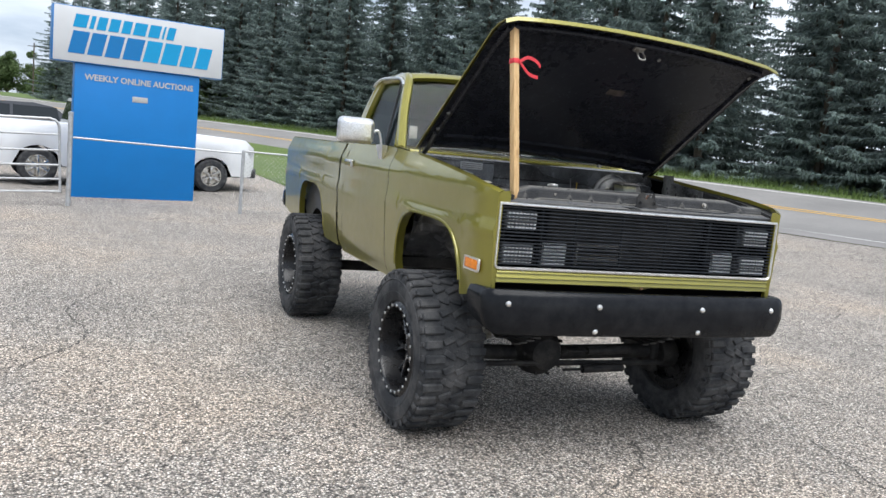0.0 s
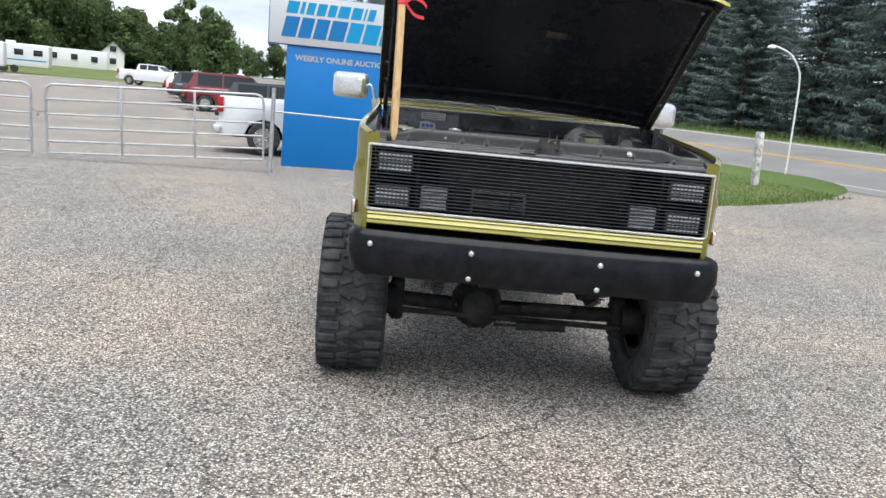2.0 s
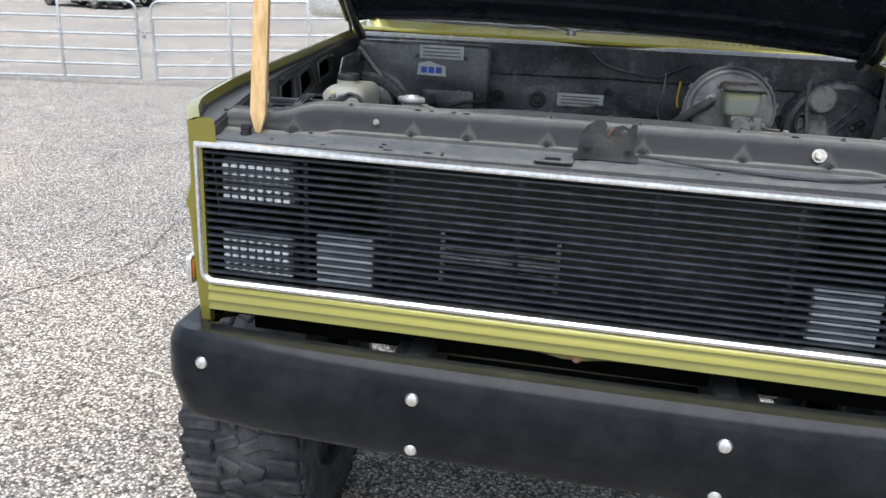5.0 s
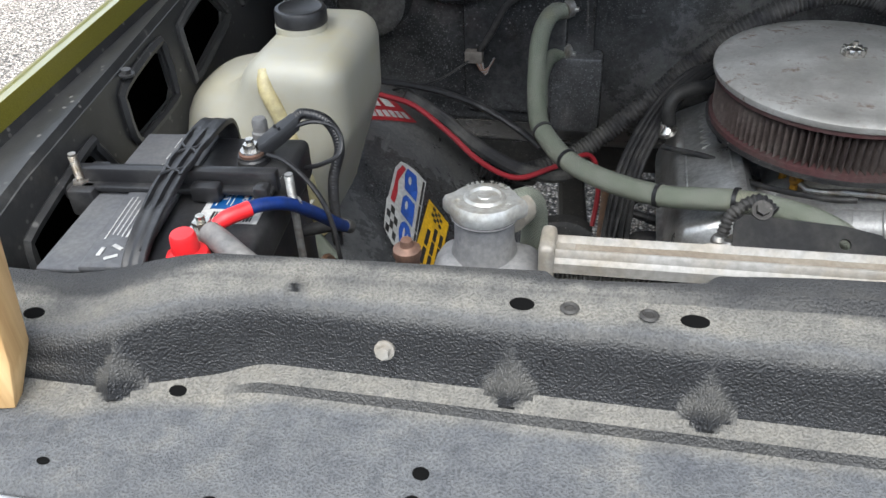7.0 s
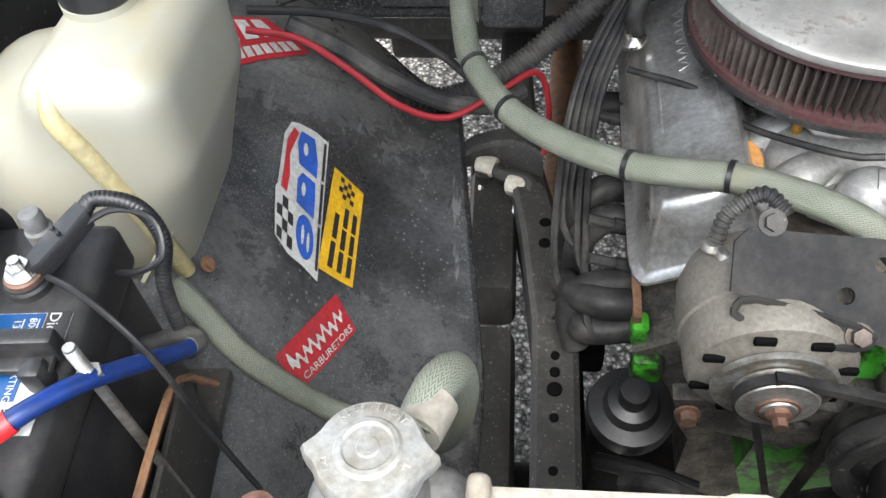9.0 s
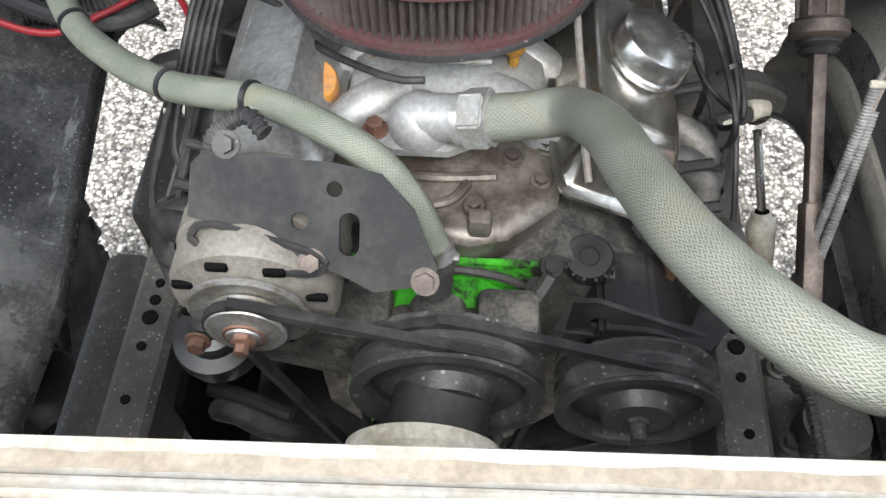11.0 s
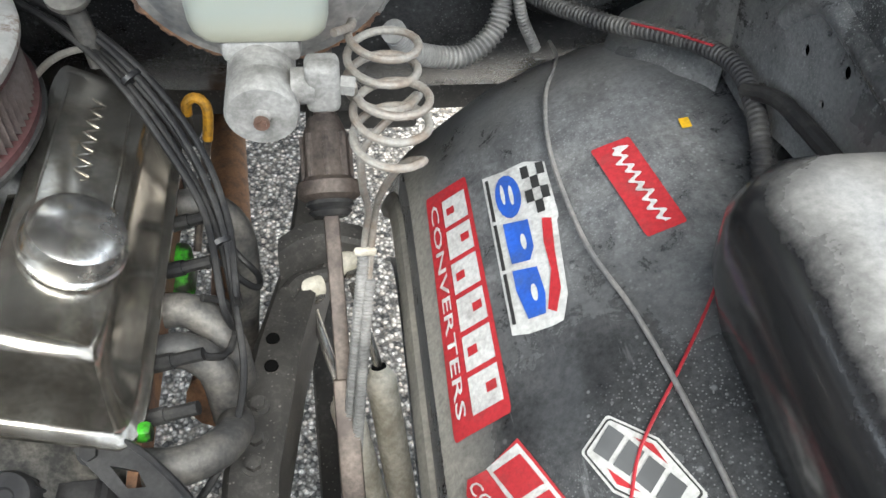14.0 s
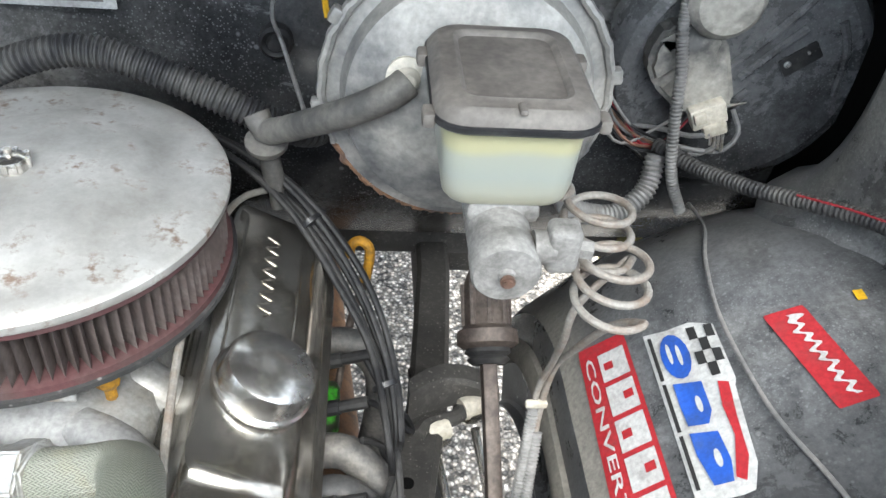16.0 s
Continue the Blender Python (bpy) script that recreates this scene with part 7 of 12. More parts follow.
# axle, differential, steering links
bm = bmesh.new()
tube(bm, [(-0.80, AXLE_F, 0.47), (-0.3, AXLE_F, 0.45), (0.8, AXLE_F, 0.47)], 0.048, 14, 0.2)
axle = tpart("front_axle", bm, M_UNDER, "black front axle tube with differential")
bm = bmesh.new()
lathe(bm, [(0.03, -0.17), (0.10, -0.15), (0.155, -0.06), (0.165, 0.0), (0.15, 0.06), (0.10, 0.12), (0.05, 0.16)], (-0.20, AXLE_F, 0.475), (0, 1, 0), 24)
box(bm, (-0.20, AXLE_F - 0.12, 0.41), (0.10, 0.06, 0.08), 0.02)
for k in range(10):
    a = k * 0.628
    cyl(bm, (-0.20 + 0.14 * math.cos(a), AXLE_F - 0.10, 0.475 + 0.14 * math.sin(a)), (-0.20 + 0.14 * math.cos(a), AXLE_F - 0.12, 0.475 + 0.14 * math.sin(a)), 0.01, 6)
tpart("differential", bm, M_UNDER, "", axle)
for sx in (-1, 1):
    bm = box(bmesh.new(), (sx * 0.71, AXLE_F, 0.46), (0.09, 0.13, 0.27), 0.03, seg=3)
    cyl(bm, (sx * 0.72, AXLE_F - 0.03, 0.46), (sx * 0.84, AXLE_F - 0.03, 0.46), 0.10, 20)
    tpart("steering_knuckle", bm, M_UNDER, "", axle)
bm = bmesh.new()
tube(bm, [(-0.70, AXLE_F - 0.14, 0.42), (0.70, AXLE_F - 0.14, 0.42)], 0.018, 10, 0.2)
tpart("tie_rod", bm, M_UNDER)
bm = bmesh.new()
cyl(bm, (0.06, AXLE_F - 0.20, 0.515), (0.36, AXLE_F - 0.20, 0.525), 0.026, 16)
cyl(bm, (-0.08, AXLE_F - 0.20, 0.512), (0.06, AXLE_F - 0.20, 0.515), 0.009, 10)
cyl(bm, (0.04, AXLE_F - 0.20, 0.395), (0.34, AXLE_F - 0.20, 0.405), 0.026, 16)
cyl(bm, (-0.10, AXLE_F - 0.20, 0.392), (0.04, AXLE_F - 0.20, 0.395), 0.009, 10)
tpart("steering_damper", bm, M_UNDER, "pair of black steering dampers")
bm = bmesh.new()
box(bm, (0.0, 0.36, 0.80), (0.74, 0.16, 0.10), 0.02)
box(bm, (0.0, 0.30, 0.72), (0.5, 0.02, 0.10), 0.006)
tpart("crossmember", bm, M_UNDER)
bm = bmesh.new()
tube(bm, [(-0.60, 0.62, 0.66), (-0.55, 0.55, 0.68), (0.55, 0.55, 0.68), (0.60, 0.62, 0.66)], 0.014, 8, 0.1)
tpart("sway_bar", bm, M_UNDER)
tpart("driveshaft", cyl(bmesh.new(), (-0.15, AXLE_F + 0.15, 0.5), (0.05, 1.9, 0.72), 0.035, 14), M_UNDER)
tpart("rear_axle", cyl(bmesh.new(), (-0.8, AXLE_R, 0.485), (0.8, AXLE_R, 0.485), 0.05, 14), M_UNDER)
bm = bmesh.new()
box(bm, (0.05, 2.0, 0.72), (0.36, 0.5, 0.26), 0.05)
cyl(bm, (0.05, 2.2, 0.72), (0.0, AXLE_R, 0.5), 0.04, 12)
tpart("gearbox", bm, M_FRAME)
bm = bmesh.new()
tube(bm, [(-0.58, 2.0, 0.70), (-0.58, 2.9, 0.70), (-0.6, 4.2, 0.74)], 0.035, 10, 0.1)
tpart("exhaust_pipe", bm, M_RUST)
for sx in (-1, 1):
    tpart("body_mount", box(bmesh.new(), (sx * 0.6, 1.7, 0.78), (0.2, 0.08, 0.10), 0.015), M_FRAME)


# filler plates added to keep the gap between frame and engine dark
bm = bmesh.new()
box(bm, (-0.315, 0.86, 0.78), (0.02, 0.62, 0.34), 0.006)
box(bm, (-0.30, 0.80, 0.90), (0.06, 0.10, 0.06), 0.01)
tpart("dark_filler", bm, M_DARK, "dark filler plates added beside the frame")
bm = bmesh.new()
box(bm, (-0.435, 0.62, 0.86), (0.07, 0.34, 0.16), 0.02)
box(bm, (-0.44, 1.02, 0.84), (0.08, 0.28, 0.12), 0.02)
tpart("frame_bracket", bm, M_FRAME, "grimy black bracket between frame and wheelhouse")
bm = bmesh.new()
lathe(bm, [(0.17, 0.0), (0.205, 0.01), (0.205, 0.06), (0.16, 0.16), (0.12, 0.24), (0.11, 0.55), (0.0, 0.56)], (0.0, 1.20, 0.90), (0, 1, -0.12), 28)
tpart("bell_housing", bm, M_ENGINE)
for sx in (-1, 1):
    bm = tube(bmesh.new(), [(sx * 0.315, 0.93, 0.875), (sx * 0.318, 1.05, 0.80), (sx * 0.312, 1.25, 0.70), (sx * 0.29, 1.6, 0.62), (sx * 0.26, 2.2, 0.60)], 0.040, 14, 0.06)
    tpart("exhaust_collector", bm, M_RUST)


# ---- core support, latch, top panel ----
GUSSETS = (-0.72, -0.426, -0.289, -0.10, 0.12, 0.34, 0.52, 0.74)
UPPER = (-0.590, -0.098, 0.11, 0.33, 0.55)


def support_section(x):
    """The pressed profile across the panel at x, from the grille back to the rear flange."""
    e = smoothstep(0.66, 0.80, abs(x))
    lift = lerp(0.0, -0.026, e)
    rise = 0.004 + 0.006 * (1 - smoothstep(0.20, 0.37, abs(x)))
    bow = -0.038 * smoothstep(0.60, 0.75, abs(x))
    rear = table_at([(0.0, 0.012), (0.13, 0.010), (0.30, 0.0), (0.45, -0.0095), (0.55, -0.0145), (0.72, -0.0255), (0.80, -0.034)], abs(x))
    bead = 0.0075 * smoothstep(-0.655, -0.612, x) * (1 - smoothstep(0.60, 0.66, x))
    wob = 0.0012 * math.sin(x * 31) + 0.0008 * math.sin(x * 73)
    front = 0.128 + bow
    flat = [(0.018, 1.462), (0.020, 1.476), (0.030, 1.481), (0.055, 1.482 + wob), (0.08, 1.485 + wob), (front - 0.004, 1.488), (front, 1.4892), (front + 0.0035, 1.4892 + bead), (front + 0.006, 1.490 + bead)]
    corner = [(0.1365, 1.4905 + bead, 0.62), (0.143, 1.491 + bead, 0.30), (0.1485, 1.492 + bead, 0.0), (0.1510, 1.502 + bead * 0.7, 0.22), (0.1530, 1.512 + lift * 0.3 + bead * 0.4, 0.45), (0.1550, 1.526 + lift * 0.6, 0.78), (0.1565, 1.538 + lift * 0.9, 1.0)]
    for y, z, s in corner:
        g = max(max(0.0, 1 - s - abs(x - c) / 0.021) for c in GUSSETS)
        flat.append((y + bow - 0.0145 * g, z + 0.0125 * g))
    flat += [(0.159 + bow, 1.546 + lift), (0.162 + bow, 1.5505 + lift), (0.166 + bow, 1.5530 + lift)]
    for y, z, s in ((0.188, 1.555 + lift, 1.0), (0.1975, 1.556 + lift, 0.0), (0.2010, 1.556 + lift + rise * 0.6, 0.4), (0.2035, 1.556 + lift + rise * 0.95, 0.8)):
        u = max(max(0.0, 1 - s - abs(x - c) / 0.013) for c in UPPER)
        flat.append((y + rear - 0.009 * u, z + 0.007 * u))
    notch = 0.0085 * smoothstep(-0.409, -0.400, x) * (1 - smoothstep(-0.295, -0.285, x))
    return flat + [(y + rear - notch * c, z) for y, z, c in ((0.212, 1.557 + lift + rise, 0.25), (0.224, 1.556 + lift + rise, 1.0), (0.228, 1.55 + lift + rise * 0.8, 1.0), (0.2285, 1.51 + lift, 1.0))]



def support_z(x, y):
    """Height of the panel's upper surface at a place on one of its flats."""
    sec = [p for p in support_section(x) if p[1] > 1.47]
    for (y0, z0), (y1, z1) in zip(sec, sec[1:]):
        if y0 <= y <= y1 and y1 - y0 > 0.0005:
            return lerp(z0, z1, (y - y0) / (y1 - y0))
    return 1.555


bm = bmesh.new()
support_x = sorted(set(span(-0.905, 0.905, 0.004) + [c + d for c in GUSSETS + UPPER for d in (-0.021, 0.0, 0.021)]))
loft(bm, [[(x, y, z) for y, z in support_section(x)] for x in support_x], False)
thicken(bm, 0.003)
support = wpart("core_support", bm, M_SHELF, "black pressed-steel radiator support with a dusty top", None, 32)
for x, y, rx, ry in ((-0.455, 0.034, 0.012, 0.007), (-0.36, 0.034, 0.012, 0.005), (-0.326, 0.029, 0.004, 0.003), (-0.326, 0.041, 0.004, 0.003), (-0.477, 0.078, 0.006, 0.005), (-0.478, 0.056, 0.006, 0.005), (-0.613, 0.034, 0.006, 0.004), (-0.675, 0.118, 0.007, 0.005),
                        (-0.802, 0.145, 0.009, 0.006), (-0.422, 0.182, 0.009, 0.006), (-0.302, 0.182, 0.010, 0.006), (-0.745, 0.045, 0.005, 0.003), (0.28, 0.05, 0.006, 0.004), (0.45, 0.182, 0.009, 0.006), (0.62, 0.06, 0.006, 0.004)):
    bm = bmesh.new()
    rim = [(x + rx * a, y + ry * b) for a, b in disc(1.0, 14)]
    loft(bm, [[(p, q, support_z(p, q) + 0.0007) for p, q in rim], [(p, q, support_z(p, q) - 0.002) for p, q in rim]], True, True)
    wpart("hole", bm, M_DARK, "", support)
for x, y, z in ((-0.388, 0.182, 1.5545), (-0.333, 0.182, 1.5548), (0.04, 0.222, 1.5665), (-0.155, 0.220, 1.5665)):
    bm = bmesh.new()
    lathe(bm, [(0.0065, 0.0), (0.007, 0.001), (0.005, 0.0022), (0.0035, 0.0014), (0.0032, 0.0003), (0.0, 0.0003)], (x, y, z + 0.0006), seg=14)
    wpart("clip_nut", bm, M_FRAME, "", support)
wpart("bolt", hexbolt(bmesh.new(), (-0.519, 0.153, 1.523), (0, -0.95, 0.30), 0.0052, 0.006), M_ALU_PAINT, "pale hexagon bolt", support)
wpart("side_bolt", hexbolt(bmesh.new(), (0.50, 0.152, 1.523), (0, -0.9, 0.35), 0.0105, 0.008), M_STEEL, "", support)
bm = bmesh.new()
lathe(bm, [(0.013, 0.0), (0.014, 0.006), (0.012, 0.009), (0.014, 0.012), (0.012, 0.015), (0.014, 0.018), (0.012, 0.028), (0.004, 0.030), (0, 0.03)], (-0.825, 0.072, 1.481), (0.1, 0, 1), 16)
wpart("rubber_stop", bm, M_RUBBER, "", support)
# square opening and hood latch
bm = bmesh.new()
plate(bm, rrect(0.086, 0.072, 0.008, 3, -0.074, 0.056), [rrect(0.036, 0.036, 0.005, 3, -0.077, 0.055)], 0.003, Matrix.Translation((0, 0, 1.4845)))
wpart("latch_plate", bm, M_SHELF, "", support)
bm = bmesh.new()
plate(bm, rrect(0.038, 0.038, 0.004, 3, -0.077, 0.055), (), 0.001, Matrix.Translation((0, 0, 1.4838)))
wpart("square_opening", bm, M_DARK, "", support)
for k in range(3):
    wpart("opening_bar", box(bmesh.new(), (-0.077, 0.045 + 0.010 * k, 1.4858), (0.036, 0.0022, 0.0016), 0.0005), M_BLACK_PLASTIC, "", support)
bm = bmesh.new()
lm = Matrix.Translation((0.04, 0.083, 1.487)) @ Matrix.Rotation(radians(76), 4, "X")
plate(bm, [(-0.075, 0), (0.07, 0), (0.07, 0.012), (0.062, 0.016), (0.062, 0.052), (0.05, 0.060), (0.012, 0.056), (0.0, 0.048), (-0.012, 0.056), (-0.05, 0.060), (-0.062, 0.050), (-0.066, 0.016), (-0.075, 0.010)], (), 0.006, lm)
latch = wpart("hood_latch", bm, M_UNDER, "black hood latch with two bolts")
bm = bmesh.new()
lm2 = Matrix.Translation((0.04, 0.093, 1.49)) @ Matrix.Rotation(radians(84), 4, "X")
arc = [(-0.06, 0.03)] + [(-0.06 + 0.0 + 0.05 * (1 - math.cos(a)), 0.045 + 0.042 * math.sin(a)) for a in (0.3, 0.7, 1.1, 1.5)] + [(-0.004, 0.075), (-0.012, 0.04)]
plate(bm, arc, (), 0.005, lm2)
plate(bm, [(0.062, 0.03), (0.062, 0.08), (0.052, 0.082), (0.045, 0.07), (0.03, 0.078), (0.012, 0.072), (0.010, 0.04)], [disc(0.008, 10, 0.035, 0.06)], 0.005, lm2)
wpart("latch_hook", bm, M_UNDER, "", latch)
for x in (-0.005, 0.088):
    wpart("latch_bolt", hexbolt(bmesh.new(), (x, 0.073, 1.520), (0, -1, 0.25), 0.0062, 0.005), M_UNDER, "", latch)
bm = bmesh.new()
tube(bm, [(0.04, 0.098, 1.53), (0.043, 0.094, 1.548), (0.05, 0.092, 1.56)], 0.005, 6, 0.01)
wpart("latch_spring", bm, M_COPPER, "", latch)
bm = bmesh.new()
tube(bm, [(0.11, 0.09, 1.505), (0.16, 0.085, 1.50), (0.24, 0.08, 1.493), (0.34, 0.07, 1.489), (0.48, 0.055, 1.488), (0.66, 0.10, 1.495), (0.80, 0.16, 1.535)], 0.0035, 6, 0.03)
wpart("release_cable", bm, M_BLACK_PLASTIC)


# ---- wheelhouses inside the engine bay ----
HOUSE = [(0.40, 0.70), (0.47, 0.93), (0.50, 1.02), (0.545, 1.11), (0.58, 1.165), (0.63, 1.22), (0.69, 1.275), (0.75, 1.31), (0.80, 1.335), (0.87, 1.35), (0.95, 1.355), (1.05, 1.355)]


HOUSE_P = [(0.44, 1.055), (0.455, 1.080), (0.48, 1.095), (0.54, 1.112), (0.59, 1.135), (0.62, 1.165), (0.655, 1.21), (0.69, 1.25), (0.75, 1.29), (0.80, 1.315), (0.87, 1.33), (1.05, 1.335)]


def house_z(x, y):
    z = table_at(HOUSE if x > 0 else HOUSE_P, abs(x))
    if y > 1.0:
        z -= 2.2 * (y - 1.0) ** 2
    if y < 0.5:
        z -= 0.35 * (0.5 - y) ** 2
    return z


for sx in (-1, 1):
    bm = bmesh.new()
    rings, skirts = [], []
    x0 = 0.5625 if sx > 0 else 0.455
    drop = ((0.0, 0.0), (-0.003, 0.012), (-0.004, 0.05), (0.002, 0.10), (0.008, 0.16), (0.012, 0.205), (0.008, 0.213), (-0.004, 0.215), (-0.006, 0.210)) if sx > 0 else ((0.0, 0.0), (-0.005, 0.005), (-0.008, 0.014), (-0.008, 0.028), (-0.002, 0.030))
    for y in span(0.24, 1.30, 0.03):
        xe = x0 + (max(0.0, y - 0.62) * 0.145 if sx < 0 else 0.0)
        zt = house_z(sx * xe, y)
        skirts.append([(sx * (xe + a), y, zt - b) for a, b in drop])
        rings.append([(sx * x, y, house_z(sx * x, y)) for x in (lerp(xe, 0.93, k / 24) for k in range(25))])
    loft(bm, rings, False)
    thicken(bm, 0.004)
    house = wpart("wheelhouse", bm, M_WHEELHOUSE_D if sx > 0 else M_WHEELHOUSE, "black plastic wheelhouse, dusty and scuffed")
    bm = loft(bmesh.new(), skirts, False)
    thicken(bm, 0.004)
    wpart("skirt", bm, M_WHEELHOUSE, "", house)
    if sx > 0:
        bm = bmesh.new()
        rings = []
        for y in span(0.24, 1.30, 0.04):
            zt = house_z(x0, y)
            rings.append([(x0 + a, y, zt - b) for a, b in ((0.001, 0.052), (-0.010, 0.058), (-0.0165, 0.072), (-0.0175, 0.086), (-0.013, 0.100), (0.003, 0.112))])
        thicken(loft(bm, rings, False), 0.003)
        wpart("skirt_ridge", bm, M_SKIRT, "rounded ridge of the wheelhouse, coloured for tan dust and light", house)
    tpart("closing_panel", box(bmesh.new(), (sx * 0.70, 0.235, 1.28), (0.42, 0.006, 0.42), 0.001), M_BLACK)


# ---- decals on the wheelhouses ----
def draped(bm, quad, shape, lift=0.0016, cell=0.2):
    """Lays a flat shape, given in the unit square, on the wheelhouse between four corners."""
    b2 = bmesh.new()
    vs = [b2.verts.new((u, v, 0)) for u, v in shape]
    for k in range(len(vs)):
        b2.edges.new((vs[k], vs[(k + 1) % len(vs)]))
    bmesh.ops.triangle_fill(b2, use_beauty=True, use_dissolve=False, edges=b2.edges[:])
    for axis in range(2):
        for k in range(1, int(1 / cell)):
            co, no = [0, 0, 0], [0, 0, 0]
            co[axis], no[axis] = k * cell, 1
            bmesh.ops.bisect_plane(b2, geom=b2.verts[:] + b2.edges[:] + b2.faces[:], plane_co=co, plane_no=no)
    (ax, ay), (bx, by), (cx, cy), (dx, dy) = quad
    for v in b2.verts:
        u, w = v.co.x, v.co.y
        x = lerp(lerp(ax, bx, u), lerp(dx, cx, u), w)
        y = lerp(lerp(ay, by, u), lerp(dy, cy, u), w)
        g = Vector((-(house_z(x + 0.004, y) - house_z(x - 0.004, y)) / 0.008, -(house_z(x, y + 0.004) - house_z(x, y - 0.004)) / 0.008, 1)).normalized()
        v.co = Vector((x, y, house_z(x, y))) + g * (lift + 0.0008)
    join(bm, b2)
    return bm


def quadbox(u0, v0, u1, v1):
    return [(u0, v0), (u1, v0), (u1, v1), (u0, v1)]


def ell(cx, cy, rx, ry, n=16):
    return [(cx + rx * a, cy + ry * b) for a, b in disc(1, n)]


def draped_word(text, quad, u0, v0, u1, v1, material, parent, lift=0.0040):
    """A word fitted into a box of a sticker's unit square and laid on the wheelhouse."""
    ob = lettering(text, 1.0, Matrix.Identity(4), material, parent, "lettering", thick=0.0, bold=0.01)
    me = ob.data
    xs, ys = [v.co.x for v in me.vertices], [v.co.y for v in me.vertices]
    (ax, ay), (bx, by), (cx, cy), (dx, dy) = quad
    for v in me.vertices:
        u = lerp(u0, u1, (v.co.x - min(xs)) / (max(xs) - min(xs)))
        w = lerp(v0, v1, (v.co.y - min(ys)) / (max(ys) - min(ys)))
        x, y = lerp(lerp(ax, bx, u), lerp(dx, cx, u), w), lerp(lerp(ay, by, u), lerp(dy, cy, u), w)
        g = Vector((-(house_z(x + 0.004, y) - house_z(x - 0.004, y)) / 0.008, -(house_z(x, y + 0.004) - house_z(x, y - 0.004)) / 0.008, 1)).normalized()
        v.co = Vector((x, y, house_z(x, y))) + g * lift
    return ob


def decal(name, label, quad, base_shape, base_mat, layers):
    """A sticker: its ground and coloured shapes on it, each a hair above the last."""
    ground_part = wpart(name, draped(bmesh.new(), quad, base_shape, 0.0014), base_mat, label, None, 60)
    for k, (nm, mat, shapes) in enumerate(layers):
        few = len(shapes) <= 8
        bm = bmesh.new()
        for s in shapes:
            draped(bm, quad, s, 0.0024 + 0.0006 * k)
            if few:
                wpart(nm, bm, mat, "", ground_part, 60)
                bm = bmesh.new()
        if not few:
            wpart(nm, bm, mat, "", ground_part, 60)["kind"] = "stuff"
    return ground_part


def word_bars(n, u0, u1, v0, v1, gap=0.25, slant=0.0):
    w = (u1 - u0) / n
    return [[(u0 + w * k, v0), (u0 + w * (k + 1 - gap), v0), (u0 + w * (k + 1 - gap) + slant, v1), (u0 + w * k + slant, v1)] for k in range(n)]


def racing_decal(quad):
    base = [(0.0, -0.02), (1.0, -0.02), (1.02, 0.25), (1.02, 0.62), (1.01, 0.80), (0.88, 0.95), (0.64, 1.0), (0.44, 1.05), (0.40, 1.10), (0.02, 1.08), (-0.02, 0.72), (0.0, 0.35)]
    checks = []
    for i in range(4):
        for j in range(3):
            if (i + j) % 2 == 0:
                checks.append(quadbox(0.02 + 0.085 * i, 0.66 + 0.13 * j, 0.02 + 0.085 * (i + 1), 0.66 + 0.13 * (j + 1)))
    wave = [[(0.40, 0.84), (0.55, 0.78), (0.72, 0.80), (0.93, 0.62), (0.96, 0.74), (0.84, 0.88), (0.62, 0.92), (0.42, 0.98)]]
    blocks = [ell(0.19, 0.38, 0.15, 0.22), [(0.36, 0.20), (0.50, 0.20), (0.62, 0.22), (0.63, 0.52), (0.56, 0.62), (0.38, 0.62)], [(0.66, 0.20), (0.78, 0.20), (0.95, 0.30), (0.95, 0.58), (0.84, 0.64), (0.68, 0.60)]]
    cut = [ell(0.19, 0.44, 0.07, 0.035), ell(0.17, 0.30, 0.07, 0.035), ell(0.51, 0.48, 0.05, 0.045), ell(0.82, 0.48, 0.05, 0.05)]
    return decal("decal", "white racing-parts sticker with blue blocks, checks and red wave", quad, base, M_DWHITE,
                 [("checker_field", M_DBLACK, checks), ("red_wave", M_DRED, wave), ("blue_block_band", M_DBLUE, blocks), ("white_gap", M_DWHITE, cut), ("small_print", M_DBLACK, word_bars(3, 0.04, 0.98, 0.045, 0.105, 0.07))])


racing_decal([(0.64, 0.975), (0.637, 0.759), (0.688, 0.746), (0.693, 0.952)])
racing_decal([(-0.644, 0.664), (-0.665, 0.868), (-0.713, 0.862), (-0.684, 0.685)])


def script_decal(quad, words):
    """A red sticker with a white handwritten-looking band."""
    n = 72
    mid_line = [(0.07 + 0.86 * k / n, 0.55 + 0.10 * math.sin(k * 0.72) + 0.05 * math.sin(k * 0.31)) for k in range(n + 1)]
    wide = lambda k: 0.055 + 0.035 * abs(math.sin(k * 0.36)) + 0.10 * math.exp(-((k - 3) / 3.0) ** 2)
    layers = [("white_script", M_DWHITE, [[(u, v + wide(k)) for k, (u, v) in enumerate(mid_line)] + [(u, v - wide(k)) for k, (u, v) in reversed(list(enumerate(mid_line)))]])]
    red = decal("decal", "red sticker with a white script band", quad, rrect(1, 1, 0.04, 3, 0.5, 0.5), M_DRED, layers)
    if words:
        draped_word("CARBURETORS", quad, 0.12, 0.08, 0.95, 0.25, M_DWHITE, red)
    return red


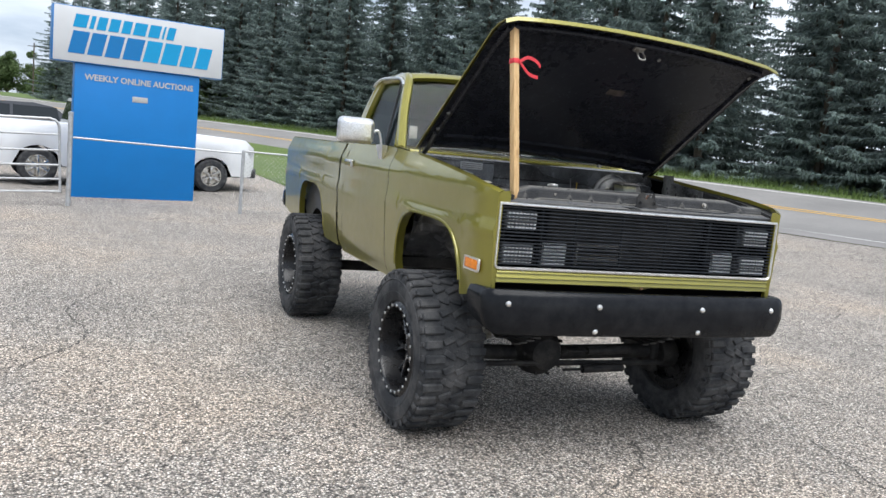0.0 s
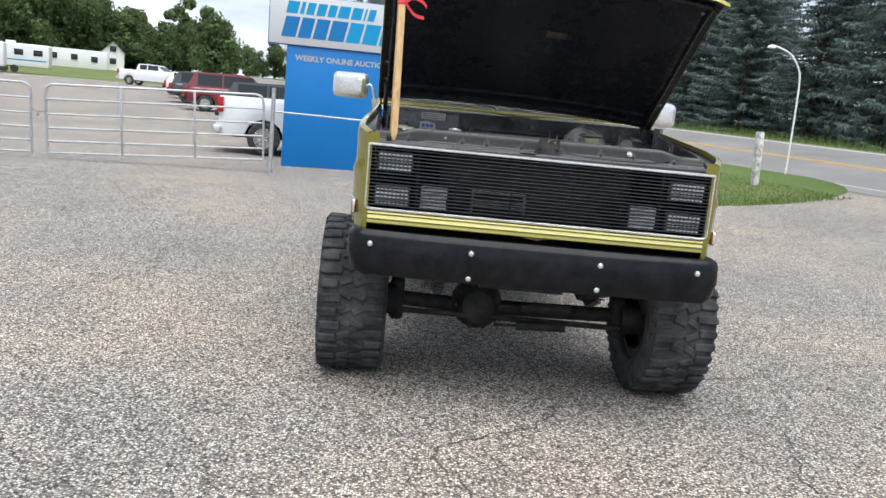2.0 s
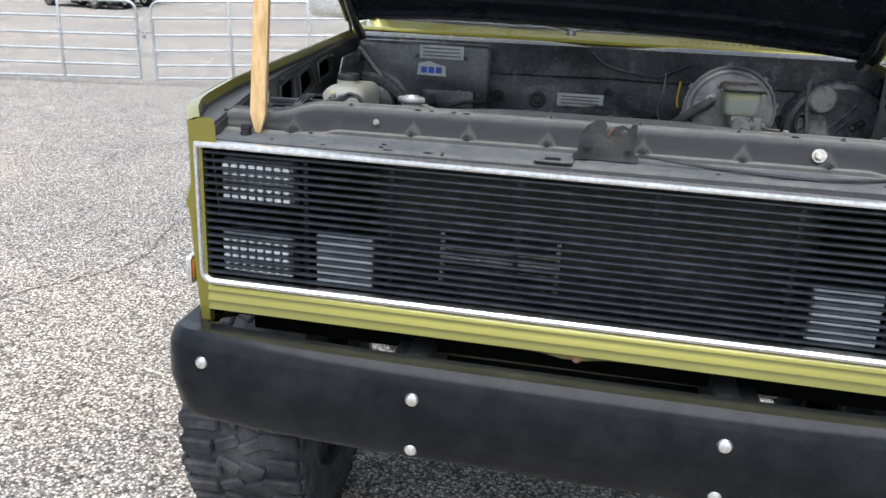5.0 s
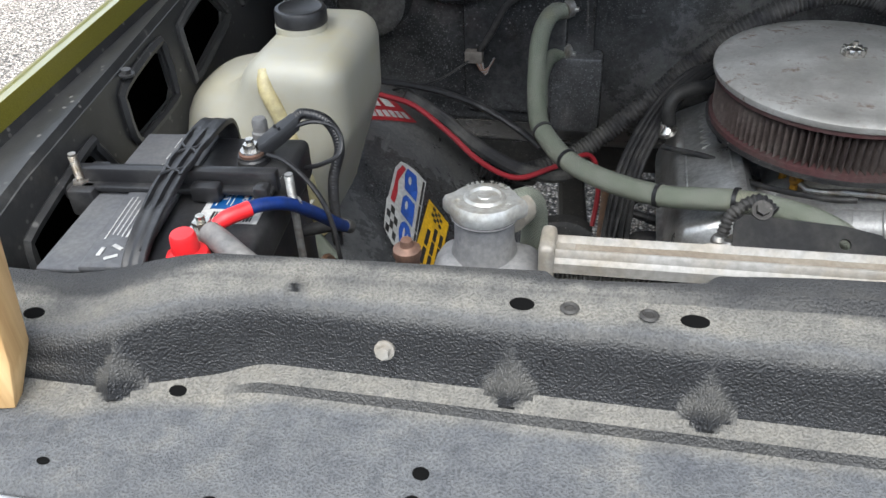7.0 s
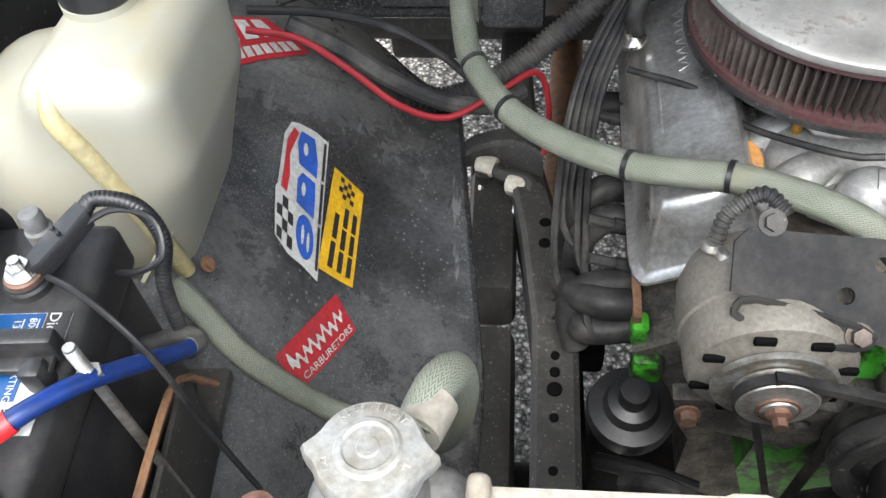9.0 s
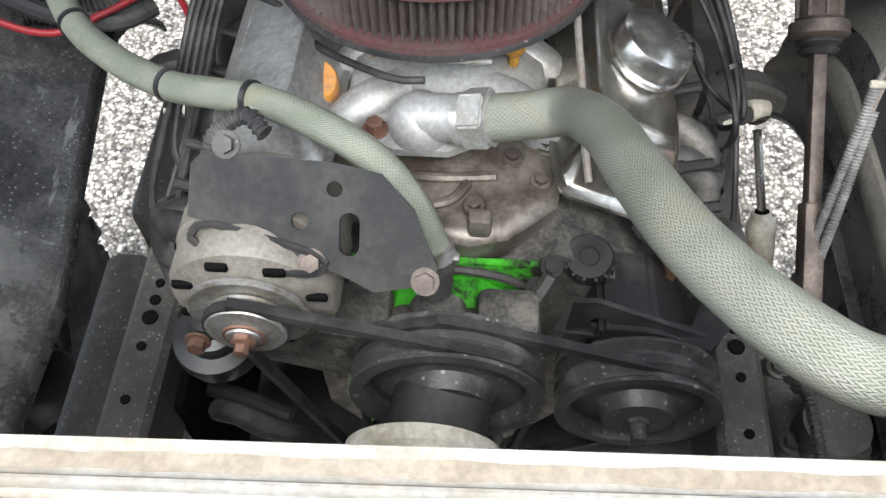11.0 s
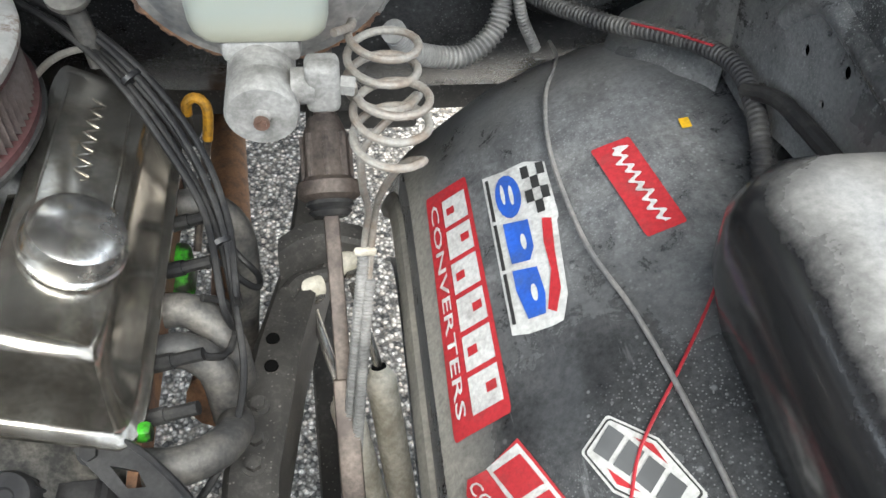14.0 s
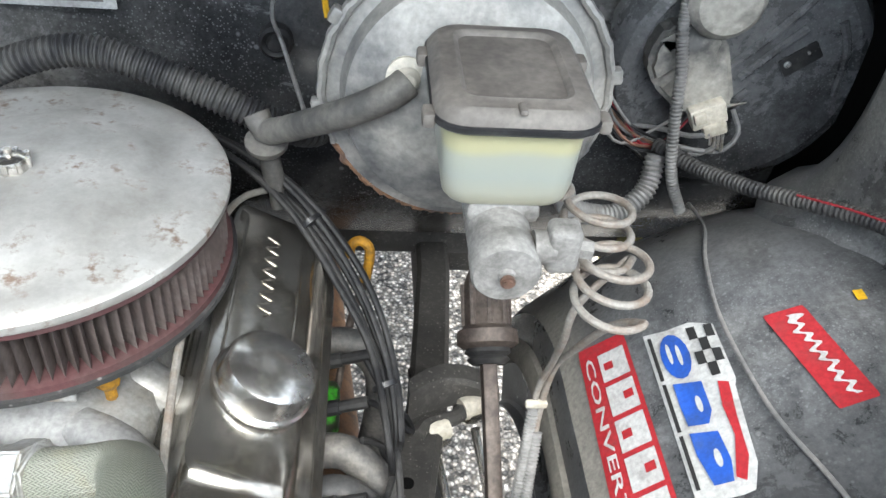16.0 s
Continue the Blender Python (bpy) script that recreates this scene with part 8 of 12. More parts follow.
script_decal([(0.74, 0.932), (0.76, 0.798), (0.795, 0.80), (0.777, 0.931)], False)
script_decal([(-0.636, 0.526), (-0.599, 0.632), (-0.625, 0.665), (-0.661, 0.548)], True)
BIG_QUAD = [(0.581, 1.008), (0.575, 0.685), (0.624, 0.684), (0.624, 0.998)]
big_red = decal("decal", "large red sticker with white block band and lettering", [(0.581, 1.008), (0.575, 0.685), (0.624, 0.684), (0.624, 0.998)], rrect(1, 1, 0.04, 3, 0.5, 0.5), M_DRED,
      [("white_block_band", M_DWHITE, word_bars(6, 0.06, 0.97, 0.38, 0.92, 0.14)), ("red_gap", M_DRED, [quadbox(0.06 + 0.152 * k + 0.048, 0.46 + 0.22 * (k % 2), 0.06 + 0.152 * k + 0.082, 0.64 + 0.22 * (k % 2)) for k in range(6)])])
draped_word("CONVERTERS", BIG_QUAD, 0.06, 0.10, 0.94, 0.28, M_DWHITE, big_red)
WIRE_QUAD = [(0.575, 0.642), (0.63, 0.498), (0.675, 0.514), (0.624, 0.657)]
wire_red = decal("decal", "white and red wire-maker sticker, worn at the corner", [(0.575, 0.642), (0.63, 0.498), (0.675, 0.514), (0.624, 0.657)], [(0.03, 0.40), (0.0, 0.12), (0.08, -0.02), (0.93, 0.0), (0.97, 0.15), (1.0, 0.98), (0.0, 1.0)], M_DRED,
      [("white_field", M_DWHITE, [[(0.03, 0.42), (0.95, 0.36), (0.985, 0.95), (0.03, 0.96)]]), ("red_block_band", M_DRED, word_bars(3, 0.08, 0.96, 0.47, 0.90, 0.16, 0.02)),])
draped_word("CONDUCTOR", WIRE_QUAD, 0.05, 0.06, 0.93, 0.24, M_DWHITE, wire_red)
draped_word("SUPER", WIRE_QUAD, 0.38, 0.26, 0.84, 0.42, M_DWHITE, wire_red)
HEXA = [(0.02, 0.0), (0.0, 0.06), (0.0, 0.94), (0.02, 1.0), (0.46, 1.30), (0.98, 1.0), (1.0, 0.94), (1.0, 0.06), (0.98, 0.0), (0.42, -0.26)]
hexa_in = lambda k, j: [(0.5 + (u - 0.5) * k, 0.51 + (v - 0.51) * j) for u, v in HEXA]
decal("decal", "white six-sided clutch sticker with dark blocks and red points", [(0.665, 0.618), (0.714, 0.531), (0.738, 0.551), (0.689, 0.640)], HEXA, M_DWHITE,
      [("dark_rim", M_DBLACK, [hexa_in(0.94, 0.92)]), ("white_field", M_DWHITE, [hexa_in(0.90, 0.86)]),
       ("red_point", M_DRED, [[(0.30, 0.95), (0.64, 0.95), (0.46, 1.10)], [(0.28, 0.08), (0.60, 0.08), (0.42, -0.08)]]), ("dark_block_band", M_DGREY, word_bars(4, 0.10, 0.92, 0.20, 0.84, 0.22, -0.02))])
decal("decal", "yellow engineering sticker with a checkered corner", [(-0.611, 0.685), (-0.620, 0.831), (-0.653, 0.838), (-0.646, 0.682)], [(0, 0), (1, -0.0), (1, 1), (0, 1)], M_DYELLOW,
      [("word_bar", M_DBLACK, word_bars(2, 0.06, 0.62, 0.64, 0.78, 0.12) + word_bars(3, 0.06, 0.72, 0.38, 0.52, 0.1) + word_bars(3, 0.06, 0.72, 0.12, 0.26, 0.1)), ("checker_field", M_DBLACK, [quadbox(0.76 + 0.05 * i, 0.3 + 0.12 * j, 0.81 + 0.05 * i, 0.42 + 0.12 * j) for i in range(4) for j in range(4) if (i + j) % 2 == 0])])
decal("decal", "faded red and white ignition sticker", [(-0.787, 0.908), (-0.706, 1.000), (-0.768, 1.029), (-0.826, 0.990)], rrect(1, 1, 0.05, 3, 0.5, 0.5), M_DRED,
      [("white_word_bar", M_DWHITE, word_bars(8, 0.05, 0.95, 0.10, 0.32)), ("white_block_band", M_DWHITE, word_bars(3, 0.1, 0.9, 0.45, 0.9, 0.3))])

# ---- firewall ----
bm = bmesh.new()
rings = []
for x in span(-0.93, 0.93, 0.04):
    mid_dent = 0.03 * math.exp(-((x - 0.02) / 0.16) ** 2)
    y0 = 1.315 + mid_dent
    rings.append([(x, y0 + 0.03, 1.668), (x, y0 - 0.005, 1.655), (x, y0, 1.57), (x, y0 + 0.004, 1.552), (x, y0 + 0.022, 1.544), (x, y0 + 0.022, 1.50), (x, y0 + 0.01, 1.40), (x, y0 + 0.015, 1.25), (x, y0 + 0.03, 1.15), (x, y0 + 0.12, 1.02), (x, y0 + 0.3, 0.90)])
loft(bm, rings, False)
thicken(bm, -0.004)
firewall = wpart("firewall", bm, M_FIREWALL, "black steel firewall, dusty and paint-chipped")
# heater case on the passenger side
bm = bmesh.new()
box(bm, (-0.66, 1.275, 1.40), (0.50, 0.10, 0.50), 0.02, seg=3)
box(bm, (-0.56, 1.225, 1.335), (0.20, 0.03, 0.30), 0.012)
box(bm, (-0.44, 1.235, 1.23), (0.10, 0.06, 0.16), 0.012)
heater = wpart("heater_case", bm, M_FIREWALL, "black heater case on the firewall")
bm = bmesh.new()
lathe(bm, [(0.13, 0), (0.13, 0.02), (0.11, 0.028), (0.075, 0.03), (0.07, 0.075), (0.055, 0.085), (0.0, 0.088)], (-0.83, 1.25, 1.42), (0, -1, 0), 32)
wpart("blower_motor", bm, M_FIREWALL, "round blower motor housing", heater)
bm = bmesh.new()
tube(bm, [(-0.90, 1.215, 1.52), (-0.80, 1.205, 1.50), (-0.72, 1.205, 1.44), (-0.66, 1.205, 1.43), (-0.60, 1.205, 1.45)], 0.022, 8, 0.03)
wpart("duct_bead", bm, M_FIREWALL, "", heater)
tube_bm = tube(bmesh.new(), [(-0.90, 1.21, 1.62), (-0.82, 1.205, 1.53), (-0.76, 1.205, 1.46)], 0.012, 6, 0.03)
wpart("brace", tube_bm, M_FIREWALL, "", heater)
for x, z in ((-0.68, 1.60), (-0.5, 1.6), (-0.45, 1.47), (-0.62, 1.31), (-0.36, 1.58), (0.06, 1.58), (0.62, 1.40), (0.55, 1.60), (-0.05, 1.40)):
    wpart("firewall_bolt", hexbolt(bmesh.new(), (x, 1.222 if x < -0.4 else 1.318, z), (0, -1, 0), 0.0055, 0.005), M_FRAME, "", firewall)
for x, z, r in ((-0.385, 1.466, 0.020), (-0.238, 1.458, 0.030), (0.197, 1.41, 0.022), (0.02, 1.50, 0.012)):
    bm = bmesh.new()
    lathe(bm, [(r, -0.012), (r, 0.004), (r * 0.8, 0.008), (r * 0.55, 0.004), (r * 0.4, 0.012), (0.0, 0.013)], (x, 1.318, z), (0, -1, 0), 20)
    wpart("grommet", bm, M_RUBBER, "rubber grommet", firewall)
# labels
bm = box(bmesh.new(), (-0.59, 1.222, 1.617), (0.165, 0.002, 0.048), 0.0005)
lab = wpart("white_label", bm, M_DWHITE, "white printed label", firewall)
bm = box(bmesh.new(), (-0.08, 1.322, 1.465), (0.17, 0.002, 0.047), 0.0005, Matrix.Rotation(0, 4, "X"))
wpart("white_label", bm, M_DWHITE, "white printed label", firewall)
for z in (1.63, 1.617, 1.604):
    wpart("print_line", box(bmesh.new(), (-0.59, 1.2205, z), (0.14, 0.001, 0.005), 0.0002), M_LIDGREY, "", firewall)
for z in (1.477, 1.465, 1.453):
    wpart("print_line", box(bmesh.new(), (-0.08, 1.3205, z), (0.14, 0.001, 0.005), 0.0002), M_LIDGREY, "", firewall)
fm = Matrix.Translation((-0.625, 1.2212, 1.555)) @ Matrix.Rotation(radians(90), 4, "X")
bm = plate(bmesh.new(), [(-0.055, -0.022), (0.055, -0.024), (0.052, 0.012), (0.02, 0.02), (-0.01, 0.028), (-0.05, 0.02)], (), 0.001, fm)
wpart("small_decal", bm, M_DWHITE, "small white sticker with blue blocks", firewall)
bm = bmesh.new()
for k in range(3):
    plate(bm, quadbox(-0.04 + 0.028 * k, -0.014, -0.018 + 0.028 * k, 0.008), (), 0.0006, Matrix.Translation((0, -0.0012, 0)) @ fm)
wpart("small_decal_blocks", bm, M_DBLUE, "", firewall)
# driver's side stampings: wiper motor, connector plate, round bulge
bm = bmesh.new()
lathe(bm, [(0.18, -0.01), (0.175, 0.03), (0.165, 0.045), (0.15, 0.050), (0.14, 0.046), (0.0, 0.048)], (0.80, 1.31, 1.42), (0, -1, 0), 40)
stamping = wpart("round_stamping", bm, M_FIREWALL, "", firewall)
for pts in ([(0.772, 1.262, 1.428), (0.800, 1.262, 1.458), (0.835, 1.262, 1.498), (0.86, 1.264, 1.53)], [(0.795, 1.262, 1.418), (0.825, 1.262, 1.452), (0.862, 1.262, 1.490)], [(0.905, 1.262, 1.500), (0.925, 1.262, 1.46), (0.93, 1.262, 1.40)], [(0.800, 1.262, 1.33), (0.798, 1.262, 1.38), (0.812, 1.262, 1.40)]):
    wpart("pressed_bead", tube(bmesh.new(), pts, 0.006, 8, 0.01), M_FIREWALL, "", stamping)
fp = Matrix.Translation((0.866, 1.2605, 1.449)) @ Matrix.Rotation(radians(90), 4, "X") @ Matrix.Rotation(radians(38), 4, "Z")
wpart("riveted_plate", plate(bmesh.new(), rrect(0.052, 0.026, 0.003, 3), (), 0.002, fp), M_BLACK, "small riveted black plate", stamping)
for dx, rr in ((-0.017, 0.0048), (0.012, 0.0026)):
    c = fp @ Vector((dx, 0.003, 0.002))
    wpart("rivet", lathe(bmesh.new(), [(rr, 0.0), (rr, 0.0015), (rr * 0.6, 0.003), (rr * 0.4, 0.0012), (0.0, 0.0012)], c, (0, -1, 0), 12), M_STEEL, "", stamping)
bm = bmesh.new()
plate(bm, [(-0.062, 0.075), (-0.050, 0.095), (0.010, 0.098), (0.030, 0.080), (0.062, 0.000), (0.056, -0.014), (0.004, -0.030), (-0.050, 0.015), (-0.066, 0.045)], (), 0.040, Matrix.Translation((0.724, 1.272, 1.398)) @ Matrix.Rotation(radians(90), 4, "X"))
bmesh.ops.bevel(bm, geom=bm.edges[:], offset=0.007, segments=3, affect="EDGES")
lathe(bm, [(0.048, 0), (0.048, 0.045), (0.038, 0.055), (0.0, 0.057)], (0.735, 1.275, 1.53), (0, -1, 0), 24)
wiper = wpart("wiper_motor", bm, M_WIPER, "black wiper motor under pale dust, with a connector block", firewall)
bm = bmesh.new()
bt = Matrix.Translation((0.750, 1.226, 1.384)) @ Matrix.Rotation(radians(-24), 4, "Y")
b = box(bmesh.new(), (0, 0, 0), (0.046, 0.022, 0.030), 0.003)
box(b, (0.004, -0.008, -0.020), (0.030, 0.016, 0.018), 0.003)
box(b, (-0.012, -0.012, 0.004), (0.016, 0.010, 0.016), 0.002)
join(bm, b, bt)
block = wpart("terminal_block", bm, M_SHOCK, "pale terminal block", wiper)
for k in range(4):
    pin = cyl(bmesh.new(), (0.756 + 0.006 * k, 1.214, 1.370 - 0.003 * k), (0.759 + 0.006 * k, 1.209, 1.347 - 0.003 * k), 0.0021, 8)
    wpart("terminal_pin", pin, M_STEEL, "", block)
for pts in ([(0.662, 1.262, 1.335), (0.70, 1.245, 1.330), (0.745, 1.215, 1.335), (0.785, 1.22, 1.334), (0.803, 1.23, 1.354), (0.795, 1.25, 1.378)], [(0.660, 1.262, 1.322), (0.705, 1.24, 1.318), (0.752, 1.215, 1.330), (0.768, 1.210, 1.347)], [(0.664, 1.264, 1.342), (0.71, 1.248, 1.345), (0.735, 1.222, 1.352), (0.756, 1.212, 1.362)]):
    wpart("grey_lead", tube(bmesh.new(), pts, 0.0034, 8, 0.01), M_GREY_WIRE, "", wiper)
bm = box(bmesh.new(), (0.87, 1.275, 1.50), (0.10, 0.006, 0.05), 0.002, None)
wpart("slot_plate", bm, M_BLACK, "", firewall)

# inner side wall behind the driver's flange, with holes and a stiffening bead
for sx in (-1,):
    bm = bmesh.new()
    m = Matrix(((0, 0, sx, sx * 0.885), (1, 0, 0, 0), (0, 1, 0, 0), (0, 0, 0, 1)))
    plate(bm, [(0.98, 1.60), (1.33, 1.62), (1.33, 1.22), (1.10, 1.26), (0.98, 1.30), (0.90, 1.36), (0.88, 1.45)], [disc(0.016, 16, 1.04, 1.505), disc(0.007, 10, 1.15, 1.43), disc(0.007, 10, 0.97, 1.43), disc(0.007, 10, 0.985, 1.38), disc(0.006, 10, 1.17, 1.50)], 0.004, m)
    tube(bm, [(sx * 0.884, 1.00, 1.42), (sx * 0.884, 0.985, 1.465), (sx * 0.884, 0.95, 1.475), (sx * 0.884, 0.90, 1.47)], 0.008, 6, 0.02)
    wpart("side_gusset", bm, M_WHEELHOUSE, "black side panel with round holes")
# driver's side: a flat pressed panel running into a rounded corner post
m = Matrix(((0, 0, 1, 0.885), (1, 0, 0, 0), (0, 1, 0, 0), (0, 0, 0, 1)))
oval = [(0.953 + 0.0085 * math.cos(a), 1.54 + 0.0125 * math.sin(a)) for a in (6.2832 * k / 18 for k in range(18))]
bm = plate(bmesh.new(), [(0.66, 1.585), (0.84, 1.60), (1.02, 1.63), (1.02, 1.36), (0.93, 1.36), (0.84, 1.385), (0.66, 1.42)], [oval, disc(0.0055, 12, 0.87, 1.47), disc(0.003, 8, 0.85, 1.50), disc(0.006, 12, 0.81, 1.49), disc(0.004, 10, 0.82, 1.45), disc(0.003, 8, 0.835, 1.42)], 0.003, m)
gusset = wpart("side_gusset", bm, M_PANEL, "black side panel with round holes")
# near-black sheet added behind the panel as the shade in its holes
wpart("hole_shade_sheet", box(bmesh.new(), (0.906, 0.86, 1.49), (0.004, 0.36, 0.16), 0.001), M_DARK, "", gusset)
bead = tube(bmesh.new(), [(0.892, 0.918, 1.470), (0.890, 0.905, 1.490), (0.889, 0.885, 1.510), (0.889, 0.862, 1.518), (0.889, 0.83, 1.517), (0.890, 0.74, 1.508)], 0.013, 12, 0.012)
wpart("pressed_bead", bead, M_PANEL, "broad pressed ridge", gusset)
for y, z in ((0.955, 1.493), (0.95, 1.572)):
    nut = box(bmesh.new(), (0.884, y, z), (0.005, 0.014, 0.014), 0.0015)
    lathe(nut, [(0.0045, 0.0), (0.0045, 0.003), (0.0025, 0.003), (0.0025, 0.0)], (0.8815, y, z), (-1, 0, 0), 10)
    wpart("clip_nut", nut, M_PANEL, "square clip nut", gusset)
bm = bmesh.new()
rings = []
for z in span(1.30, 1.67, 0.02):
    f = 0.075 * math.exp(-max(0, z - 1.315) / 0.045)
    rings.append([(0.889 - f * 0.4, 1.0 - f * 0.9, z), (0.880 - f * 0.9, 1.03 - f * 0.5, z), (0.874 - f * 1.1, 1.065, z), (0.876 - f, 1.10 + f * 0.3, z), (0.890 - f * 0.8, 1.125 + f * 0.7, z), (0.915 - f * 0.4, 1.14 + f, z), (0.95, 1.15 + f, z)])
loft(bm, rings, False)
thicken(bm, 0.003)
post = wpart("corner_post", bm, M_PANEL, "rounded black corner post beside the firewall")
for y, z, ry, rz in ((1.045, 1.575, 0.004, 0.009), (1.03, 1.545, 0.004, 0.008), (1.105, 1.60, 0.006, 0.028), (1.10, 1.53, 0.006, 0.013)):
    slot = bmesh.new()
    plate(slot, [(ry * math.cos(a), rz * math.sin(a)) for a in (6.2832 * k / 14 for k in range(14))], (), 0.002, Matrix(((0, 0, 1, 0.8735), (1, 0, 0, y), (0, 1, 0, z), (0, 0, 0, 1))))
    wpart("post_slot", slot, M_DARK, "", post)
px = 0.8815
for y, z in ((0.77, 1.56), (0.90, 1.40), (0.72, 1.45)):
    wpart("panel_bolt", hexbolt(bmesh.new(), (px, y, z), (-1, 0, 0), 0.007, 0.005), M_FRAME)
for y, z, w, h in ((0.72, 1.53, 0.05, 0.06),):
    bm = tube(bmesh.new(), [(px, y + w * a, z + h * b) for a, b in rrect(1.0, 1.0, 0.45, 6)] + [(px, y + w * 0.5, z)], 0.0045, 6, 0.012)
    wpart("pressed_oval", bm, M_WHEELHOUSE, "oval pressing in the side panel")

# ---- radiator ----
radiator = thing("radiator", "aluminium radiator with a pressure cap behind the support", "radiator")
bm = bmesh.new()
rings = []
tabs = ((-0.286, -0.270), (0.256, 0.2895), (0.303, 0.320))


def lip_y(x):
    """Rear edge of the rail, which stands a little askew."""
    return 0.288 + 0.0273 * (x + 0.36)


for x in (-0.415, -0.412, -0.40, -0.290, -0.286, -0.270, -0.266, 0.252, 0.256, 0.2895, 0.2935, 0.299, 0.303, 0.320, 0.324, 0.44, 0.452, 0.455):
    e = 0.004 if abs(x - 0.02) > 0.433 else 0.0
    q = lip_y(x)
    b = q + (0.0016 if any(a <= x <= c for a, c in tabs) else 0.0)
    rings.append([(x, q - 0.026 + e, 1.519), (x, q - 0.026 + e, 1.5285 - e), (x, q - 0.0245, 1.5305 - e), (x, q - 0.0225, 1.532 - e), (x, q - 0.0215, 1.5365 - e), (x, q - 0.020, 1.5385 - e), (x, q - 0.018, 1.538 - e), (x, q - 0.0165, 1.535 - e), (x, q - 0.014, 1.534 - e), (x, q - 0.004, 1.534 - e), (x, q - 0.002, 1.5365 - e), (x, b - 0.0007, 1.539 - e), (x, b, 1.539 - e), (x, b + 0.0005, 1.5375 - e), (x, b + 0.0005, 1.519)])
loft(bm, rings, True, True)
top_rail = part("top_rail", bm, M_ALU_PAINT, radiator, "pale aluminium top rail, stained")
bm = bmesh.new()
loft(bm, [[(x, q - 0.0142 + w, 1.5345), (x, q - 0.0042 - w, 1.5345), (x, q - 0.0042 - w, 1.5336), (x, q - 0.0142 + w, 1.5336)] for x, q, w in ((x, lip_y(x), 0.0008 * (1 + math.sin(37 * x) * math.sin(91 * x + 1))) for x in span(-0.39, 0.42, 0.01))], True, True)
part("dust_film", bm, M_TANDUST, top_rail, "tan dust settled in the channel of the rail")
for x0 in (-0.412, 0.452):
    bm = bmesh.new()
    box(bm, (x0, lip_y(x0) - 0.012, 1.518), (0.013, 0.036, 0.056), 0.005, seg=3)
    part("end_clamp", bm, M_ALU_PAINT, radiator)
for r in range(5):
    z0 = 1.5185 - 0.013 * r
    bm = bmesh.new()
    prev = None
    n = 440
    for k in range(n + 1):
        x = -0.403 + 0.846 * k / n
        z = z0 - 0.0112 * (k % 2)
        a, b = bm.verts.new((x, lip_y(x) - 0.0258, z)), bm.verts.new((x, lip_y(x) + 0.002, z))
        if prev:
            bm.faces.new((prev[0], a, b, prev[1]))
        prev = (a, b)
    part("fin_strip", bm, M_ALU, radiator, "zigzag strip of cooling fins", 0)
    bm = bmesh.new()
    z1 = z0 - 0.0121
    loft(bm, [[(x, lip_y(x) - 0.0268, z1 - 0.0008), (x, lip_y(x) - 0.0268, z1 + 0.0008), (x, lip_y(x) + 0.003, z1 + 0.0008), (x, lip_y(x) + 0.003, z1 - 0.0008)] for x in (-0.405, 0.445)], True, True)
    part("flat_tube", bm, M_ALU, radiator)
part("core", box(bmesh.new(), (0.02, 0.28, 1.16), (0.86, 0.05, 0.58), 0.004), M_FRAME, radiator, "dark finned core")
for x0, x1 in ((-0.51, -0.415), (0.455, 0.54)):
    bm = bmesh.new()
    box(bm, ((x0 + x1) / 2, 0.28, 1.19), (x1 - x0, 0.065, 0.66), 0.022, seg=4)
    part("side_tank", bm, M_SIDETANK, radiator, "grey cast side tank")
bm = bmesh.new()
lathe(bm, [(0.029, 0.0), (0.0255, 0.012), (0.0250, 0.034), (0.0285, 0.037)], (-0.466, 0.285, 1.516), (0, 0.06, 1), 24)
part("filler_neck", bm, M_SIDETANK, radiator)
bm = bmesh.new()
cap_c = (-0.466, 0.289, 1.553)
prof = [(0.034, 0.0), (0.0355, 0.002), (0.0355, 0.010), (0.033, 0.0142), (0.0215, 0.0150), (0.0195, 0.0172), (0.0165, 0.0175), (0.0150, 0.0155), (0.0075, 0.0157), (0.0066, 0.0166), (0.0, 0.0166)]
lathe(bm, [(r * 0.82, h) for r, h in prof], cap_c, (0, 0.08, 1), 40)
for v in bm.verts:
    dx, dy = v.co.x - cap_c[0], v.co.y - cap_c[1]
    rr = math.hypot(dx, dy)
    if rr > 0.025:
        a = math.atan2(dy, dx)
        ear = max(0, math.cos(2 * a)) ** 14
        v.co.x += dx / rr * 0.0065 * ear
        v.co.y += dy / rr * 0.0065 * ear
cap = part("pressure_cap", bm, M_CAP, radiator, "metal pressure cap with raised warning words")
for word, a0, flip in (("DO NOT OPEN HOT", -90, 1), ("KEEP TIGHT", 90, -1)):
    n = len(word)
    for k, ch in enumerate(word):
        if ch == " ":
            continue
        a = radians(a0 + flip * (k - (n - 1) / 2) * 10.0)
        m = Matrix.Translation((cap_c[0] + 0.0225 * math.cos(a), cap_c[1] + 0.0225 * math.sin(a) + 0.001, cap_c[2] + 0.0155)) @ Matrix.Rotation(a + radians(90 if flip > 0 else -90), 4, "Z")
        lettering(ch, 0.0056, m, M_CAP, cap, "raised_letter", thick=0.0004)
bm = bmesh.new()
cyl(bm, (-0.53, 0.27, 1.46), (-0.53, 0.27, 1.516), 0.0105, 16)
lathe(bm, [(0.0115, 0), (0.0125, 0.003), (0.0120, 0.008), (0.0060, 0.011), (0.0050, 0.017), (0.0, 0.018)], (-0.53, 0.27, 1.516), seg=16)
part("drain_fitting", bm, M_COPPER, radiator, "reddish bolt fitting beside the neck")
radiator.location.z = 0.006

